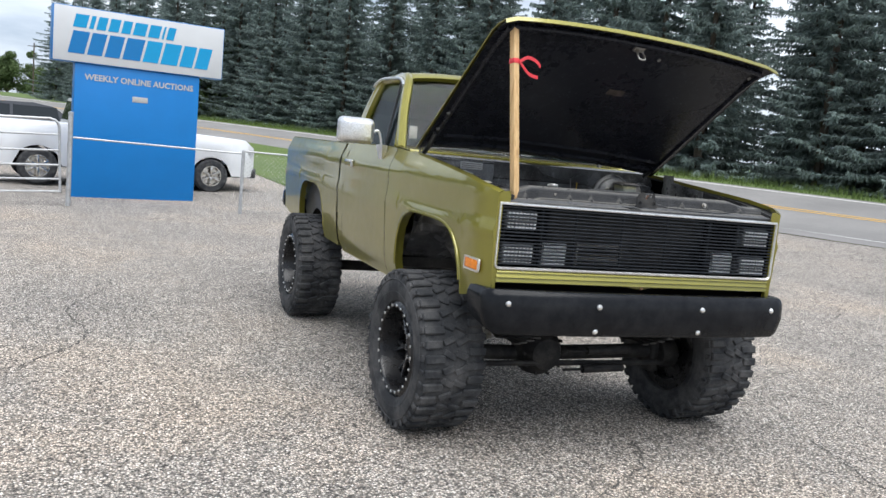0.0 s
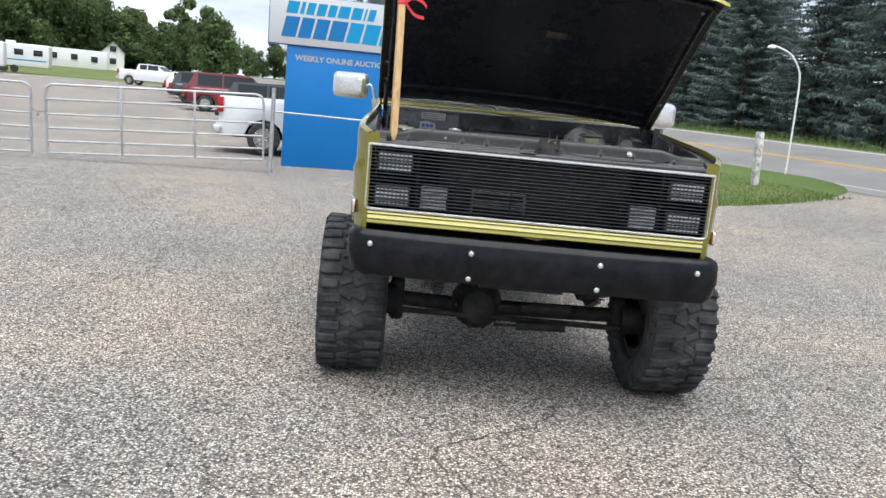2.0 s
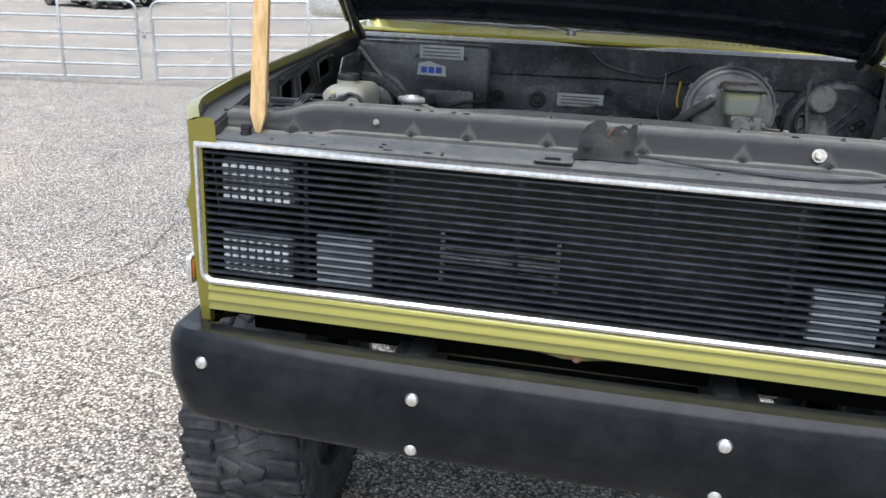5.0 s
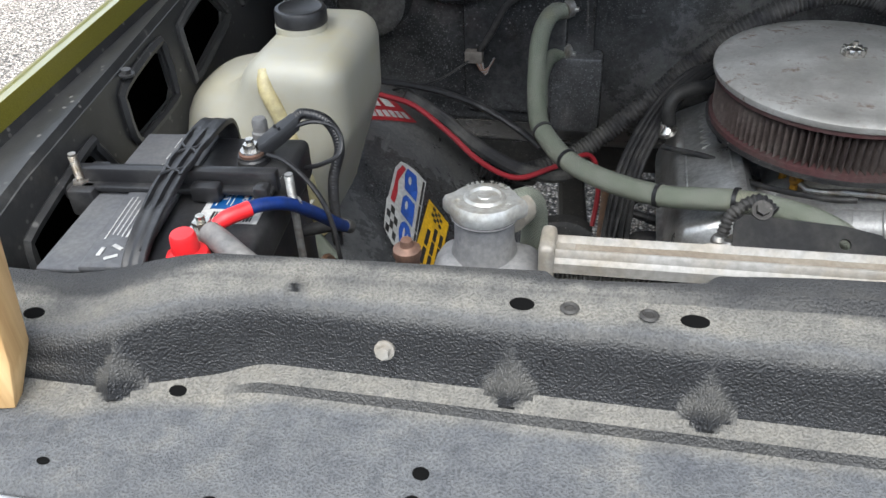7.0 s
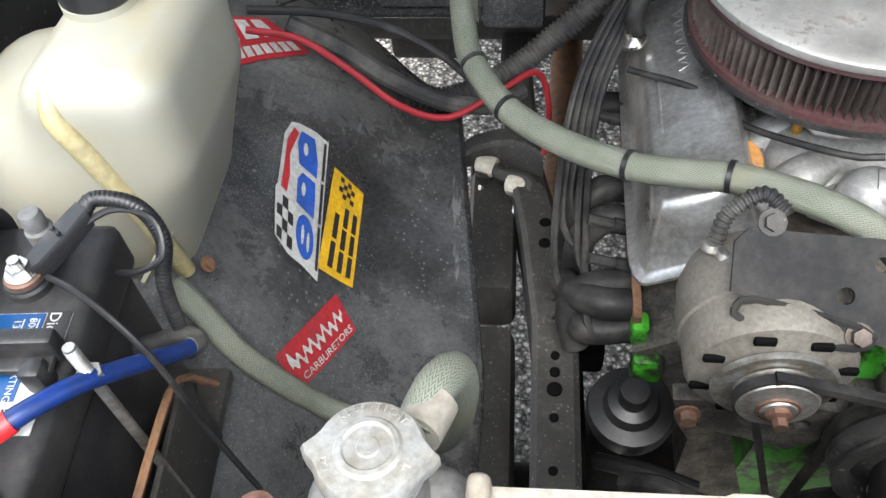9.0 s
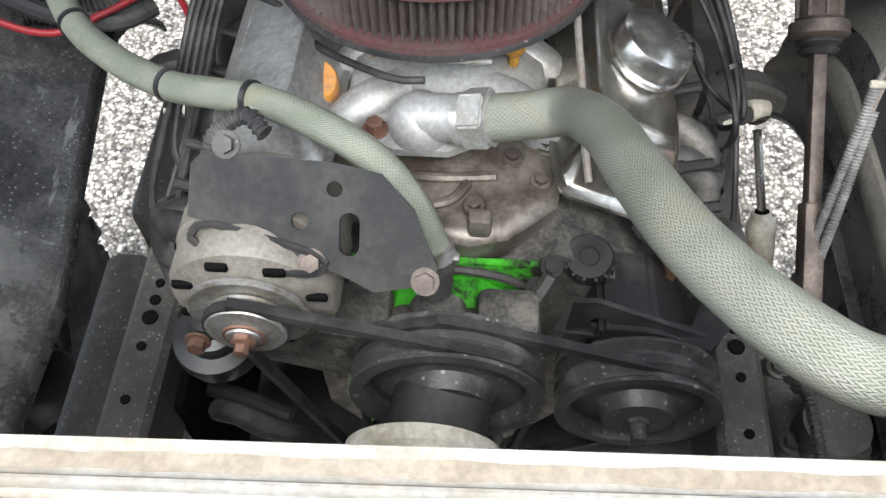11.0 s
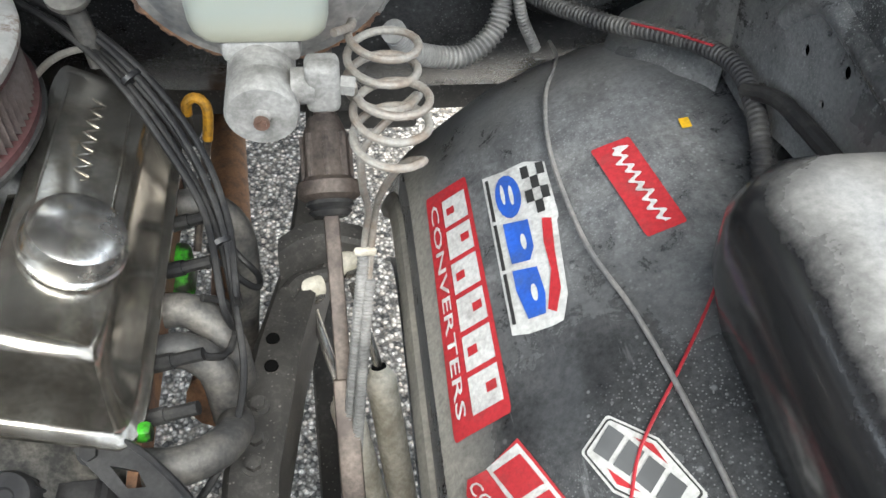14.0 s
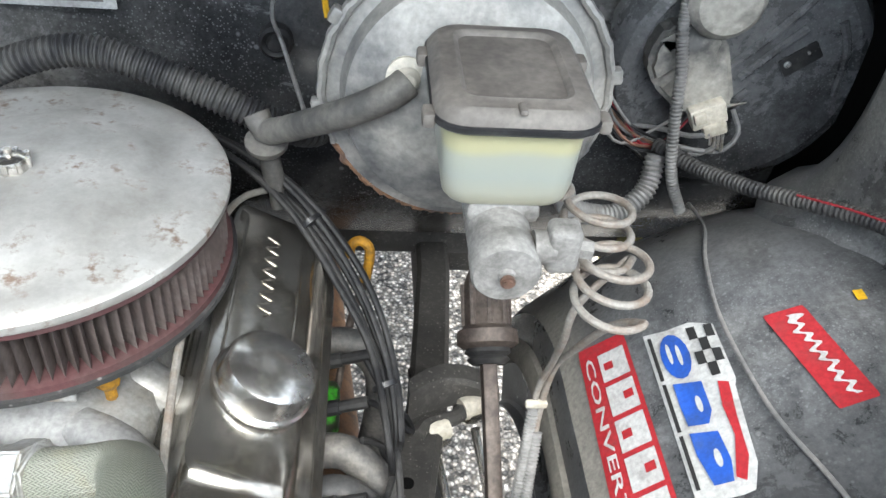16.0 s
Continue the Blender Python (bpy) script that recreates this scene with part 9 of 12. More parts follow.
# ---- hoses ----
hose = thing("radiator_hose", "thick braided steel radiator hose with hexagon ends", "hose")
HOSE = [(0.045, 0.756, 1.274), (0.090, 0.749, 1.288), (0.122, 0.745, 1.300), (0.138, 0.725, 1.318), (0.149, 0.690, 1.344), (0.158, 0.655, 1.364), (0.169, 0.583, 1.400), (0.196, 0.496, 1.431), (0.244, 0.422, 1.450), (0.290, 0.391, 1.455), (0.352, 0.400, 1.460), (0.402, 0.432, 1.466), (0.441, 0.455, 1.472), (0.475, 0.451, 1.477), (0.494, 0.422, 1.482), (0.499, 0.378, 1.486)]
part("sleeve", tube(bmesh.new(), HOSE, lambda t: 0.0252 - 0.0012 * math.sin(math.pi * t), 32, 0.008), M_BRAID, hose, "braided steel sleeve, tarnished green")


def hex_end(a, b, r, mat):
    bm = bmesh.new()
    a, b = Vector(a), Vector(b)
    d = (b - a).normalized()
    lathe(bm, [(r * 0.9, 0.0), (r * 1.0, 0.003)], a - d * 0.003, d, 6)
    cyl(bm, a, b, r, 6)
    bmesh.ops.bevel(bm, geom=bm.edges[:], offset=r * 0.07, segments=2, affect="EDGES")
    lathe(bm, [(r * 0.80, 0.0), (r * 0.84, 0.004), (r * 0.84, 0.009), (r * 0.7, 0.012), (r * 0.65, 0.014)], b, d, 24)
    return part("hex_fitting", bm, mat, hose, "pale metal hexagon fitting")


hex_end((0.499, 0.380, 1.486), (0.499, 0.346, 1.489), 0.0335, M_ZINC)
hex_end((0.052, 0.754, 1.277), (0.026, 0.760, 1.268), 0.034, M_CAP)
part("inlet_pipe", tube(bmesh.new(), [(0.499, 0.345, 1.488), (0.499, 0.312, 1.486), (0.497, 0.287, 1.466)], 0.022, 18, 0.01), M_SIDETANK, hose, "grey radiator inlet pipe")

heater_hose = thing("heater_hose", "braided heater hose from the firewall to the water pump", "hose")
part("sleeve", tube(bmesh.new(), [(-0.470, 1.218, 1.398), (-0.492, 1.195, 1.395), (-0.505, 1.150, 1.370), (-0.503, 1.08, 1.325), (-0.492, 1.00, 1.297), (-0.477, 0.949, 1.287), (-0.431, 0.877, 1.277), (-0.365, 0.818, 1.279), (-0.291, 0.773, 1.288), (-0.235, 0.752, 1.300), (-0.177, 0.732, 1.312), (-0.111, 0.695, 1.320), (-0.06, 0.667, 1.309), (-0.022, 0.640, 1.279), (0.003, 0.618, 1.228)], 0.0165, 20, 0.01), M_BRAID_S, heater_hose)
part("branch", tube(bmesh.new(), [(-0.472, 1.222, 1.312), (-0.488, 1.200, 1.312), (-0.497, 1.15, 1.310), (-0.497, 1.10, 1.302), (-0.49, 1.03, 1.287)], 0.0135, 16, 0.01), M_BRAID_S, heater_hose)
for c, d in (((-0.465, 1.222, 1.400), (-0.6, -0.6, -0.1)), ((-0.467, 1.226, 1.312), (-0.7, -0.7, 0)), ((0.003, 0.618, 1.226), (0.3, -0.35, -0.9))):
    bm = bmesh.new()
    lathe(bm, [(0.0165, -0.008), (0.0195, -0.008), (0.0195, 0.008), (0.0165, 0.008)], c, d, 20)
    box(bm, (c[0] + 0.018, c[1] - 0.006, c[2]), (0.012, 0.010, 0.008), 0.002)
    part("hose_clamp", bm, M_STEEL, heater_hose, "steel worm clamp")
for c, d in (((-0.477, 0.949, 1.287), (0.45, -0.85, -0.12)), ((-0.431, 0.877, 1.277), (0.6, -0.7, 0)), ((-0.291, 0.773, 1.288), (0.85, -0.45, 0.15)), ((-0.19, 0.737, 1.311), (0.9, -0.35, 0.15))):
    bm = bmesh.new()
    lathe(bm, [(0.0168, -0.003), (0.0183, -0.003), (0.0183, 0.003), (0.0168, 0.003)], c, d, 20)
    part("cable_tie", bm, M_BLACK_PLASTIC, heater_hose)

overflow = thing("overflow_hose", "thin braided overflow hose from radiator neck to washer bottle side", "hose")
part("sleeve", tube(bmesh.new(), [(-0.450, 0.318, 1.537), (-0.442, 0.345, 1.537), (-0.434, 0.368, 1.518), (-0.434, 0.380, 1.47), (-0.446, 0.395, 1.39), (-0.472, 0.425, 1.30), (-0.510, 0.470, 1.215), (-0.560, 0.508, 1.155), (-0.610, 0.520, 1.168), (-0.650, 0.521, 1.218), (-0.684, 0.529, 1.257), (-0.718, 0.553, 1.285), (-0.750, 0.574, 1.306)], 0.0125, 16, 0.01), M_BRAID_S, overflow)
bm = bmesh.new()
lathe(bm, [(0.012, -0.012), (0.0145, -0.012), (0.0145, 0.012), (0.012, 0.012)], (-0.445, 0.328, 1.536), (0.3, 0.9, -0.15), 18)
part("collar", bm, M_ALU_PAINT, overflow)

# ---- battery ----
BAT = Vector((-0.785, 0.355, 1.28))
battery = thing("battery", "black car battery with hold-down bar, strap and cables", "battery", at=BAT)
battery.rotation_euler = (0, 0, radians(5))


def bl(x, y, z):
    """From the world into the battery's own slightly turned axes."""
    return Matrix.Rotation(radians(-5), 3, "Z") @ (Vector((x, y, z)) - BAT)


bm = bmesh.new()
box(bm, (0.009, -0.008, 0.095), (0.174, 0.244, 0.19), 0.010, seg=2)
box(bm, (0.009, -0.008, 0.207), (0.186, 0.258, 0.046), 0.008, seg=3)
part("case", bm, M_BATT, battery)
bm = bmesh.new()
box(bm, (-0.040, -0.008, 0.2312), (0.083, 0.250, 0.005), 0.002, seg=2)
box(bm, (-0.022, -0.068, 0.2345), (0.052, 0.128, 0.007), 0.003, Matrix.Rotation(radians(3), 4, "Z"), 2)
part("lid_cover", bm, M_BATT_GREY, battery, "dark grey vent cover with white print")
# white warning print, too small to read
for x, y, n, h in ((-0.0335, 0.095, 4, 0.026), (-0.0330, 0.066, 4, 0.014), (-0.0325, 0.038, 4, 0.026)):
    for k in range(n):
        part("print_bar", box(bmesh.new(), (x + 0.0032 * (k - 1.5), y, 0.2341), (0.0011, h * (0.82 + 0.18 * (k % 2)), 0.0005), 0.0001), M_DWHITE, battery)
for k in range(5):
    part("print_bar", box(bmesh.new(), (-0.0385 + 0.0048 * k, -0.056 + 0.004 * (k % 2), 0.2386), (0.0011 if k < 4 else 0.0020, 0.070 - 0.006 * (k % 3), 0.0005), 0.0001, Matrix.Rotation(radians(3), 4, "Z")), M_DWHITE, battery)
bm = bmesh.new()
for k in range(3):
    b = box(bmesh.new(), (0, 0.0085, 0), (0.012, 0.004, 0.0006), 0.0001)
    join(bm, b, Matrix.Translation((-0.020, -0.112, 0.2388)) @ Matrix.Rotation(radians(90 + 120 * k), 4, "Z"))
part("recycling_mark", bm, M_DWHITE, battery, "white recycling arrows")
# rating label
lab = part("label", box(bmesh.new(), (0.0640, -0.0055, 0.2304), (0.060, 0.090, 0.0012), 0.0003), M_DWHITE, battery, "white and blue rating label")
part("blue_field", box(bmesh.new(), (0.0585, 0.0055, 0.2314), (0.035, 0.066, 0.0008), 0.0002), M_LABELBLUE, lab)
part("black_field", box(bmesh.new(), (0.0855, 0.0165, 0.2314), (0.017, 0.046, 0.0008), 0.0002), M_DBLACK, lab)
for k in range(14):
    part("code_bar", box(bmesh.new(), (0.0475 + 0.0030 * k, -0.0405, 0.2314), (0.0012 if k % 3 else 0.0021, 0.0150, 0.0008), 0.0001), M_DBLACK, lab)
for word, size, x, y in (("STARTING", 0.0072, 0.0700, -0.012), ("800", 0.0075, 0.0680, 0.029), ("135", 0.0075, 0.0575, 0.028), ("24-3", 0.0072, 0.0500, -0.006), ("Die", 0.0110, 0.0820, 0.031)):
    lettering(word, size, Matrix.Translation((x + 0.001, y, 0.2322)) @ Matrix.Rotation(radians(-90), 4, "Z"), M_DWHITE, lab, thick=0.0002)
for x, y, h in ((0.0445, 0.022, 0.020), (0.0625, 0.029, 0.010), (0.0730, 0.029, 0.010), (0.0600, -0.012, 0.022), (0.0555, -0.012, 0.018), (0.0450, -0.010, 0.026)):
    part("fine_print", box(bmesh.new(), (x, y, 0.2317), (0.0011, h, 0.0006), 0.0001), M_DWHITE, lab)
# hold-down bar and its two clamps
bm = bmesh.new()
box(bm, (0.0, 0.004, 0.246), (0.206, 0.013, 0.024), 0.0035)
box(bm, (0.0, -0.006, 0.240), (0.200, 0.014, 0.006), 0.002)
part("hold_down", bm, M_BLACK_PLASTIC, battery, "black plastic hold-down bar")
part("bar_pad", box(bmesh.new(), (0.035, -0.013, 0.2415), (0.030, 0.016, 0.018), 0.004), M_BLACK_PLASTIC, battery)
part("bar_pad", box(bmesh.new(), (-0.017, 0.013, 0.243), (0.020, 0.012, 0.018), 0.004), M_BLACK_PLASTIC, battery)
part("bar_end", box(bmesh.new(), (0.091, -0.014, 0.236), (0.015, 0.016, 0.030), 0.004), M_BLACK_PLASTIC, battery)
bm = box(bmesh.new(), (-0.098, 0.004, 0.234), (0.036, 0.038, 0.016), 0.005)
box(bm, (-0.094, -0.012, 0.228), (0.028, 0.020, 0.030), 0.004)
box(bm, (-0.086, 0.016, 0.246), (0.020, 0.012, 0.014), 0.003)
part("bar_end", bm, M_BLACK_PLASTIC, battery)
for wx, wy, top in ((-0.884, 0.343, 1.555), (-0.667, 0.358, 1.540)):
    s = bl(wx, wy, top)
    bm = bmesh.new()
    cyl(bm, (s.x, s.y, 0.02), (s.x, s.y, s.z), 0.0040, 10)
    lathe(bm, [(0.0085, 0.0), (0.0090, 0.004), (0.0085, 0.008)], (s.x, s.y, s.z - 0.038), seg=6)
    for k in range(12):
        lathe(bm, [(0.0040, 0), (0.0047, 0.0008), (0.0040, 0.0016)], (s.x, s.y, s.z - 0.027 + 0.0021 * k), seg=10)
    part("stud", bm, M_STEEL, battery, "threaded steel stud")
# carrying strap: a long band with raised rims, a spine and two crossings
path = [(0.0050, 0.121, 0.214), (0.0050, 0.124, 0.232), (0.0052, 0.118, 0.249), (0.0058, 0.100, 0.258), (0.0068, 0.06, 0.263), (0.0073, 0.0, 0.264), (0.0076, -0.05, 0.260), (0.0085, -0.10, 0.250), (0.009, -0.130, 0.236), (0.009, -0.138, 0.222)]
sp = spline(path, 0.005)


def strap_width(y):
    waist = max(math.exp(-((y - c) / 0.012) ** 2) for c in (0.028, -0.014))
    return table_at([(-0.13, 0.0105), (-0.05, 0.0125), (0.03, 0.0145), (0.11, 0.0160)], y) - 0.0016 * waist


rings = []
for k, p in enumerate(sp):
    t = (sp[min(k + 1, len(sp) - 1)] - sp[max(k - 1, 0)]).normalized()
    s = Vector((1, 0, 0))
    nrm = t.cross(s).normalized()
    nrm = nrm if nrm.z > 0 or nrm.y * p.y > 0 else -nrm
    w = strap_width(p.y)
    inner = smoothstep(0.075, 0.060, p.y) if p.y > 0 else smoothstep(-0.075, -0.055, p.y)
    floor_h = lerp(0.0022, -0.0008, inner)
    sec = [(-w, -0.0025), (w, -0.0025), (w, 0.0018), (w - 0.0012, 0.0030), (w - 0.0035, 0.0030), (w - 0.0050, floor_h), (0.0030, floor_h), (0.0016, 0.0028), (-0.0016, 0.0028), (-0.0030, floor_h), (-w + 0.0050, floor_h), (-w + 0.0035, 0.0030), (-w + 0.0012, 0.0030), (-w, 0.0018)]
    rings.append([p + s * a + nrm * b for a, b in sec])
bm = loft(bmesh.new(), rings, True, True)
bmesh.ops.recalc_face_normals(bm, faces=bm.faces[:])
strap = part("carry_strap", bm, M_BLACK_PLASTIC, battery, "black ribbed carrying strap")
for c in (0.028, -0.014):
    bm = bmesh.new()
    for sx in (-1, 1):
        for sy in (-1, 1):
            tube(bm, [(0.0072, c, 0.2655), (0.0072 + sx * 0.006, c + sy * 0.003, 0.2655), (0.0072 + sx * 0.0105, c + sy * 0.009, 0.2655)], 0.0016, 6, 0.003)
    part("cross_rib", bm, M_BLACK_PLASTIC, strap)
for y0, y1, z0, z1 in ((0.078, 0.112, 0.2625, 0.2545), (-0.078, -0.118, 0.2565, 0.2450)):
    for k in (-1, 0, 1):
        part("flute", tube(bmesh.new(), [(0.0072 + 0.0052 * k, y0, z0), (0.0068 + 0.0056 * k, lerp(y0, y1, 0.5), lerp(z0, z1, 0.45)), (0.0065 + 0.0060 * k, y1, z1)], 0.0012, 6, 0.006), M_BLACK_PLASTIC, strap)
# negative terminal
n0 = bl(-0.735, 0.424, 1.510)
bm = lathe(bmesh.new(), [(0.0165, 0), (0.0165, 0.006), (0.0150, 0.008), (0.0150, 0.010), (0.0, 0.010)], n0, seg=24)
part("terminal_base", bm, M_BLACK_PLASTIC, battery, "black terminal seat")
bm = lathe(bmesh.new(), [(0.0135, 0), (0.0135, 0.003), (0.0100, 0.0045), (0.0, 0.005)], n0 + Vector((0, 0, 0.010)), seg=20)
part("terminal_washer", bm, M_COPPER, battery, "corroded copper washer")
bm = hexbolt(bmesh.new(), n0 + Vector((0, 0, 0.014)), (0, 0, 1), 0.0078, 0.007)
cyl(bm, n0 + Vector((0, 0, 0.02)), n0 + Vector((0, 0, 0.028)), 0.0042, 10)
part("terminal_nut", bm, M_CHROME_WORN, battery)
p0 = bl(-0.739, 0.462, 1.508)
bm = lathe(bmesh.new(), [(0.0105, 0), (0.0100, 0.018), (0.0082, 0.020), (0.0085, 0.030), (0.0070, 0.034), (0.0, 0.035)], p0, seg=18)
part("side_post", bm, M_GREY_WIRE, battery, "grey lead post")
bm = bmesh.new()
c0, c1 = bl(-0.728, 0.428, 1.523), bl(-0.700, 0.468, 1.538)
d = (c1 - c0).normalized()
side = d.cross(Vector((0, 0, 1))).normalized()
loft(bm, [[c0 + d * a + side * (w * e) + Vector((0, 0, h)) for e, h in ((-1, -0.007), (1, -0.007), (1, 0.004), (0.75, 0.008), (-0.75, 0.008), (-1, 0.004))] for a, w in ((-0.004, 0.006), (0.004, 0.0085), (0.030, 0.0095), (0.050, 0.0075))], True, True)
clamp = part("negative_clamp", bm, M_BLACK_PLASTIC, battery, "black cable clamp on the post")
for k in (-1, 1):
    part("clamp_rib", box(bmesh.new(), c0 + d * 0.026 + side * (0.004 * k) + Vector((0, 0, 0.009)), (0.003, 0.003, 0.004), 0.001), M_BLACK_PLASTIC, clamp)
part("negative_cable", tube(bmesh.new(), [c1 - d * 0.006, c1 + d * 0.010 + Vector((0, 0, 0.002)), bl(-0.668, 0.478, 1.534), bl(-0.655, 0.470, 1.508), bl(-0.662, 0.455, 1.47), bl(-0.66, 0.44, 1.40)], 0.0062, 12, 0.008, 0.003, 0.06), M_BLACK_PLASTIC, battery, "black corrugated cable")
part("thin_lead", tube(bmesh.new(), [bl(-0.712, 0.445, 1.532), bl(-0.685, 0.472, 1.536), bl(-0.655, 0.470, 1.530), bl(-0.648, 0.452, 1.512), bl(-0.668, 0.446, 1.500), bl(-0.690, 0.452, 1.49)], 0.0026, 8, 0.006), M_BLACK_PLASTIC, battery)
part("thin_lead", tube(bmesh.new(), [bl(-0.718, 0.424, 1.520), bl(-0.695, 0.414, 1.520), bl(-0.668, 0.400, 1.508), bl(-0.650, 0.390, 1.490), bl(-0.640, 0.385, 1.46), bl(-0.632, 0.38, 1.40), bl(-0.60, 0.36, 1.33)], 0.0026, 8, 0.008), M_BLACK_PLASTIC, battery)
# positive terminal, its red cap and cables
q0 = bl(-0.725, 0.284, 1.512)
bm = lathe(bmesh.new(), [(0.0165, 0), (0.0175, 0.005), (0.0135, 0.009), (0.0, 0.010)], q0, seg=18)
part("positive_base", bm, M_COPPER, battery, "corroded copper lug")
bm = hexbolt(bmesh.new(), q0 + Vector((0, 0, 0.009)), (0, 0, 1), 0.0085, 0.008)
cyl(bm, q0 + Vector((0, 0, 0.016)), q0 + Vector((0, 0, 0.024)), 0.0042, 10)
part("terminal_nut", bm, M_CHROME_WORN, battery)
part("red_sleeve", tube(bmesh.new(), [bl(-0.714, 0.289, 1.523), bl(-0.706, 0.296, 1.527), bl(-0.690, 0.313, 1.528)], lambda t: lerp(0.0062, 0.0077, smoothstep(0, 0.35, t)), 14, 0.005), M_RED, battery, "red heat-shrink sleeve")
part("blue_cable", tube(bmesh.new(), [bl(-0.695, 0.308, 1.528), bl(-0.683, 0.323, 1.526), bl(-0.668, 0.350, 1.511), bl(-0.655, 0.385, 1.477), bl(-0.646, 0.415, 1.445), bl(-0.642, 0.428, 1.434)], 0.0068, 14, 0.006), M_BLUE_WIRE, battery, "blue battery cable")
part("taped_end", tube(bmesh.new(), [bl(-0.643, 0.424, 1.438), bl(-0.641, 0.432, 1.431), bl(-0.648, 0.440, 1.427), bl(-0.665, 0.440, 1.425), bl(-0.70, 0.43, 1.42)], 0.0072, 12, 0.005), M_LOOM, battery)
r0 = bl(-0.724, 0.249, 1.500)
bm = lathe(bmesh.new(), [(0.019, 0), (0.021, 0.010), (0.018, 0.020), (0.0125, 0.024), (0.0115, 0.038), (0.010, 0.041), (0.0, 0.042)], r0, seg=20)
part("red_cap", bm, M_RED, battery, "red rubber terminal cap")
part("positive_cable", tube(bmesh.new(), [bl(-0.716, 0.279, 1.521), bl(-0.697, 0.266, 1.520), bl(-0.676, 0.254, 1.514), bl(-0.650, 0.246, 1.500), bl(-0.63, 0.25, 1.47)], 0.0115, 12, 0.008), M_GREY_WIRE, battery, "taped grey positive cable")
bm = box(bmesh.new(), (0.009, -0.008, -0.012), (0.22, 0.29, 0.016), 0.006)
box(bm, (0.118, -0.03, 0.04), (0.006, 0.20, 0.11), 0.002)
part("tray", bm, M_FRAME, battery, "grimy battery tray")
part("rust_lip", tube(bmesh.new(), [(0.128, -0.10, 0.14), (0.134, -0.02, 0.15), (0.127, 0.05, 0.12), (0.134, 0.08, 0.06)], 0.0035, 6, 0.02), M_RUST, battery)

# ---- washer bottle ----
bottle = thing("washer_bottle", "yellowed plastic washer bottle with a black cap", "bottle", at=(-0.81, 0.68, 1.27))
bm = bmesh.new()


def bottle_inside(x, y, z):
    """Below zero inside the bottle: a low rounded lobe blended into a tall narrow column."""
    lobe = ((abs(x + 0.037) / 0.089) ** 2.8 + (abs(y + 0.004) / 0.112) ** 2.8 + (abs(z - 0.100) / 0.135) ** 2.8) ** (1 / 2.8) * 0.1 - 0.1
    right = table_at([(-0.03, 0.048), (0.03, 0.066), (0.10, 0.090), (0.17, 0.116), (0.30, 0.120)], z)
    left = table_at([(0.0, 0.0), (0.12, -0.02), (0.22, -0.024), (0.285, -0.006)], z)
    front = table_at([(-0.02, -0.075), (0.15, -0.098), (0.30, -0.094)], z)
    hx, hy, hz, r = (right - left) / 2, (0.120 - front) / 2, 0.150, 0.034
    q = [max(abs(x - (right + left) / 2) - hx + r, 0), max(abs(y - (0.120 + front) / 2) - hy + r, 0), max(abs(z - 0.130) - hz + r, 0)]
    col = math.sqrt(q[0] ** 2 + q[1] ** 2 + q[2] ** 2) - r
    k = max(0.022 - abs(lobe - col), 0) / 0.022
    return min(lobe, col) - k * k * 0.0055


rings = []
for z in [-0.010, -0.004, 0.004] + span(0.02, 0.24, 0.0105) + [0.25, 0.258, 0.265, 0.271, 0.2755, 0.2785]:
    ring = []
    for k in range(56):
        a = 6.28318 * k / 56
        lo, hi = 0.0, 0.3
        for _ in range(16):
            md = (lo + hi) / 2
            if bottle_inside(0.045 + md * math.cos(a), 0.02 + md * math.sin(a), z) < 0:
                lo = md
            else:
                hi = md
        ring.append((0.045 + max(lo, 0.004) * math.cos(a), 0.02 + max(lo, 0.004) * math.sin(a), z))
    rings.append(ring)
loft(bm, rings, True, True)
part("tank", bm, M_BOTTLE, bottle)
bm = tube(bmesh.new(), [(0.022, -0.080, 0.262), (0.026, -0.095, 0.246), (0.036, -0.098, 0.222), (0.052, -0.098, 0.17), (0.062, -0.095, 0.11), (0.064, -0.083, 0.03)], 0.0100, 12, 0.01)
part("seam_rib", bm, M_BOTTLE_SEAM, bottle, "yellower raised seam")
bm = bmesh.new()
lathe(bm, [(0.034, 0), (0.034, 0.012), (0.030, 0.014)], (0.035, 0.024, 0.274), seg=24)
part("neck", bm, M_BOTTLE, bottle)
bm = bmesh.new()
lathe(bm, [(0.0325, 0.0), (0.034, 0.002), (0.034, 0.017), (0.032, 0.0205), (0.028, 0.021), (0.026, 0.0198), (0.0, 0.020)], (0.036, 0.024, 0.286), (0.03, -0.02, 1), 32)
box(bm, (0.036, 0.052, 0.300), (0.02, 0.02, 0.008), 0.003)
part("cap", bm, M_BLACK_PLASTIC, bottle, "black screw cap")
bm = bmesh.new()
plate(bm, [(0, 0), (0.05, 0.0), (0.05, -0.06), (0.025, -0.09), (0.0, -0.06)], (), 0.004, Matrix.Translation((0.055, -0.045, 0.045)) @ Matrix.Rotation(radians(-62), 4, "Y") @ Matrix.Rotation(radians(-10), 4, "X"))
part("tab", bm, M_BOTTLE, bottle)
part("tab_bolt", hexbolt(bmesh.new(), (0.085, -0.075, 0.030), (0.85, 0, 0.5), 0.006, 0.004), M_RUST, bottle)

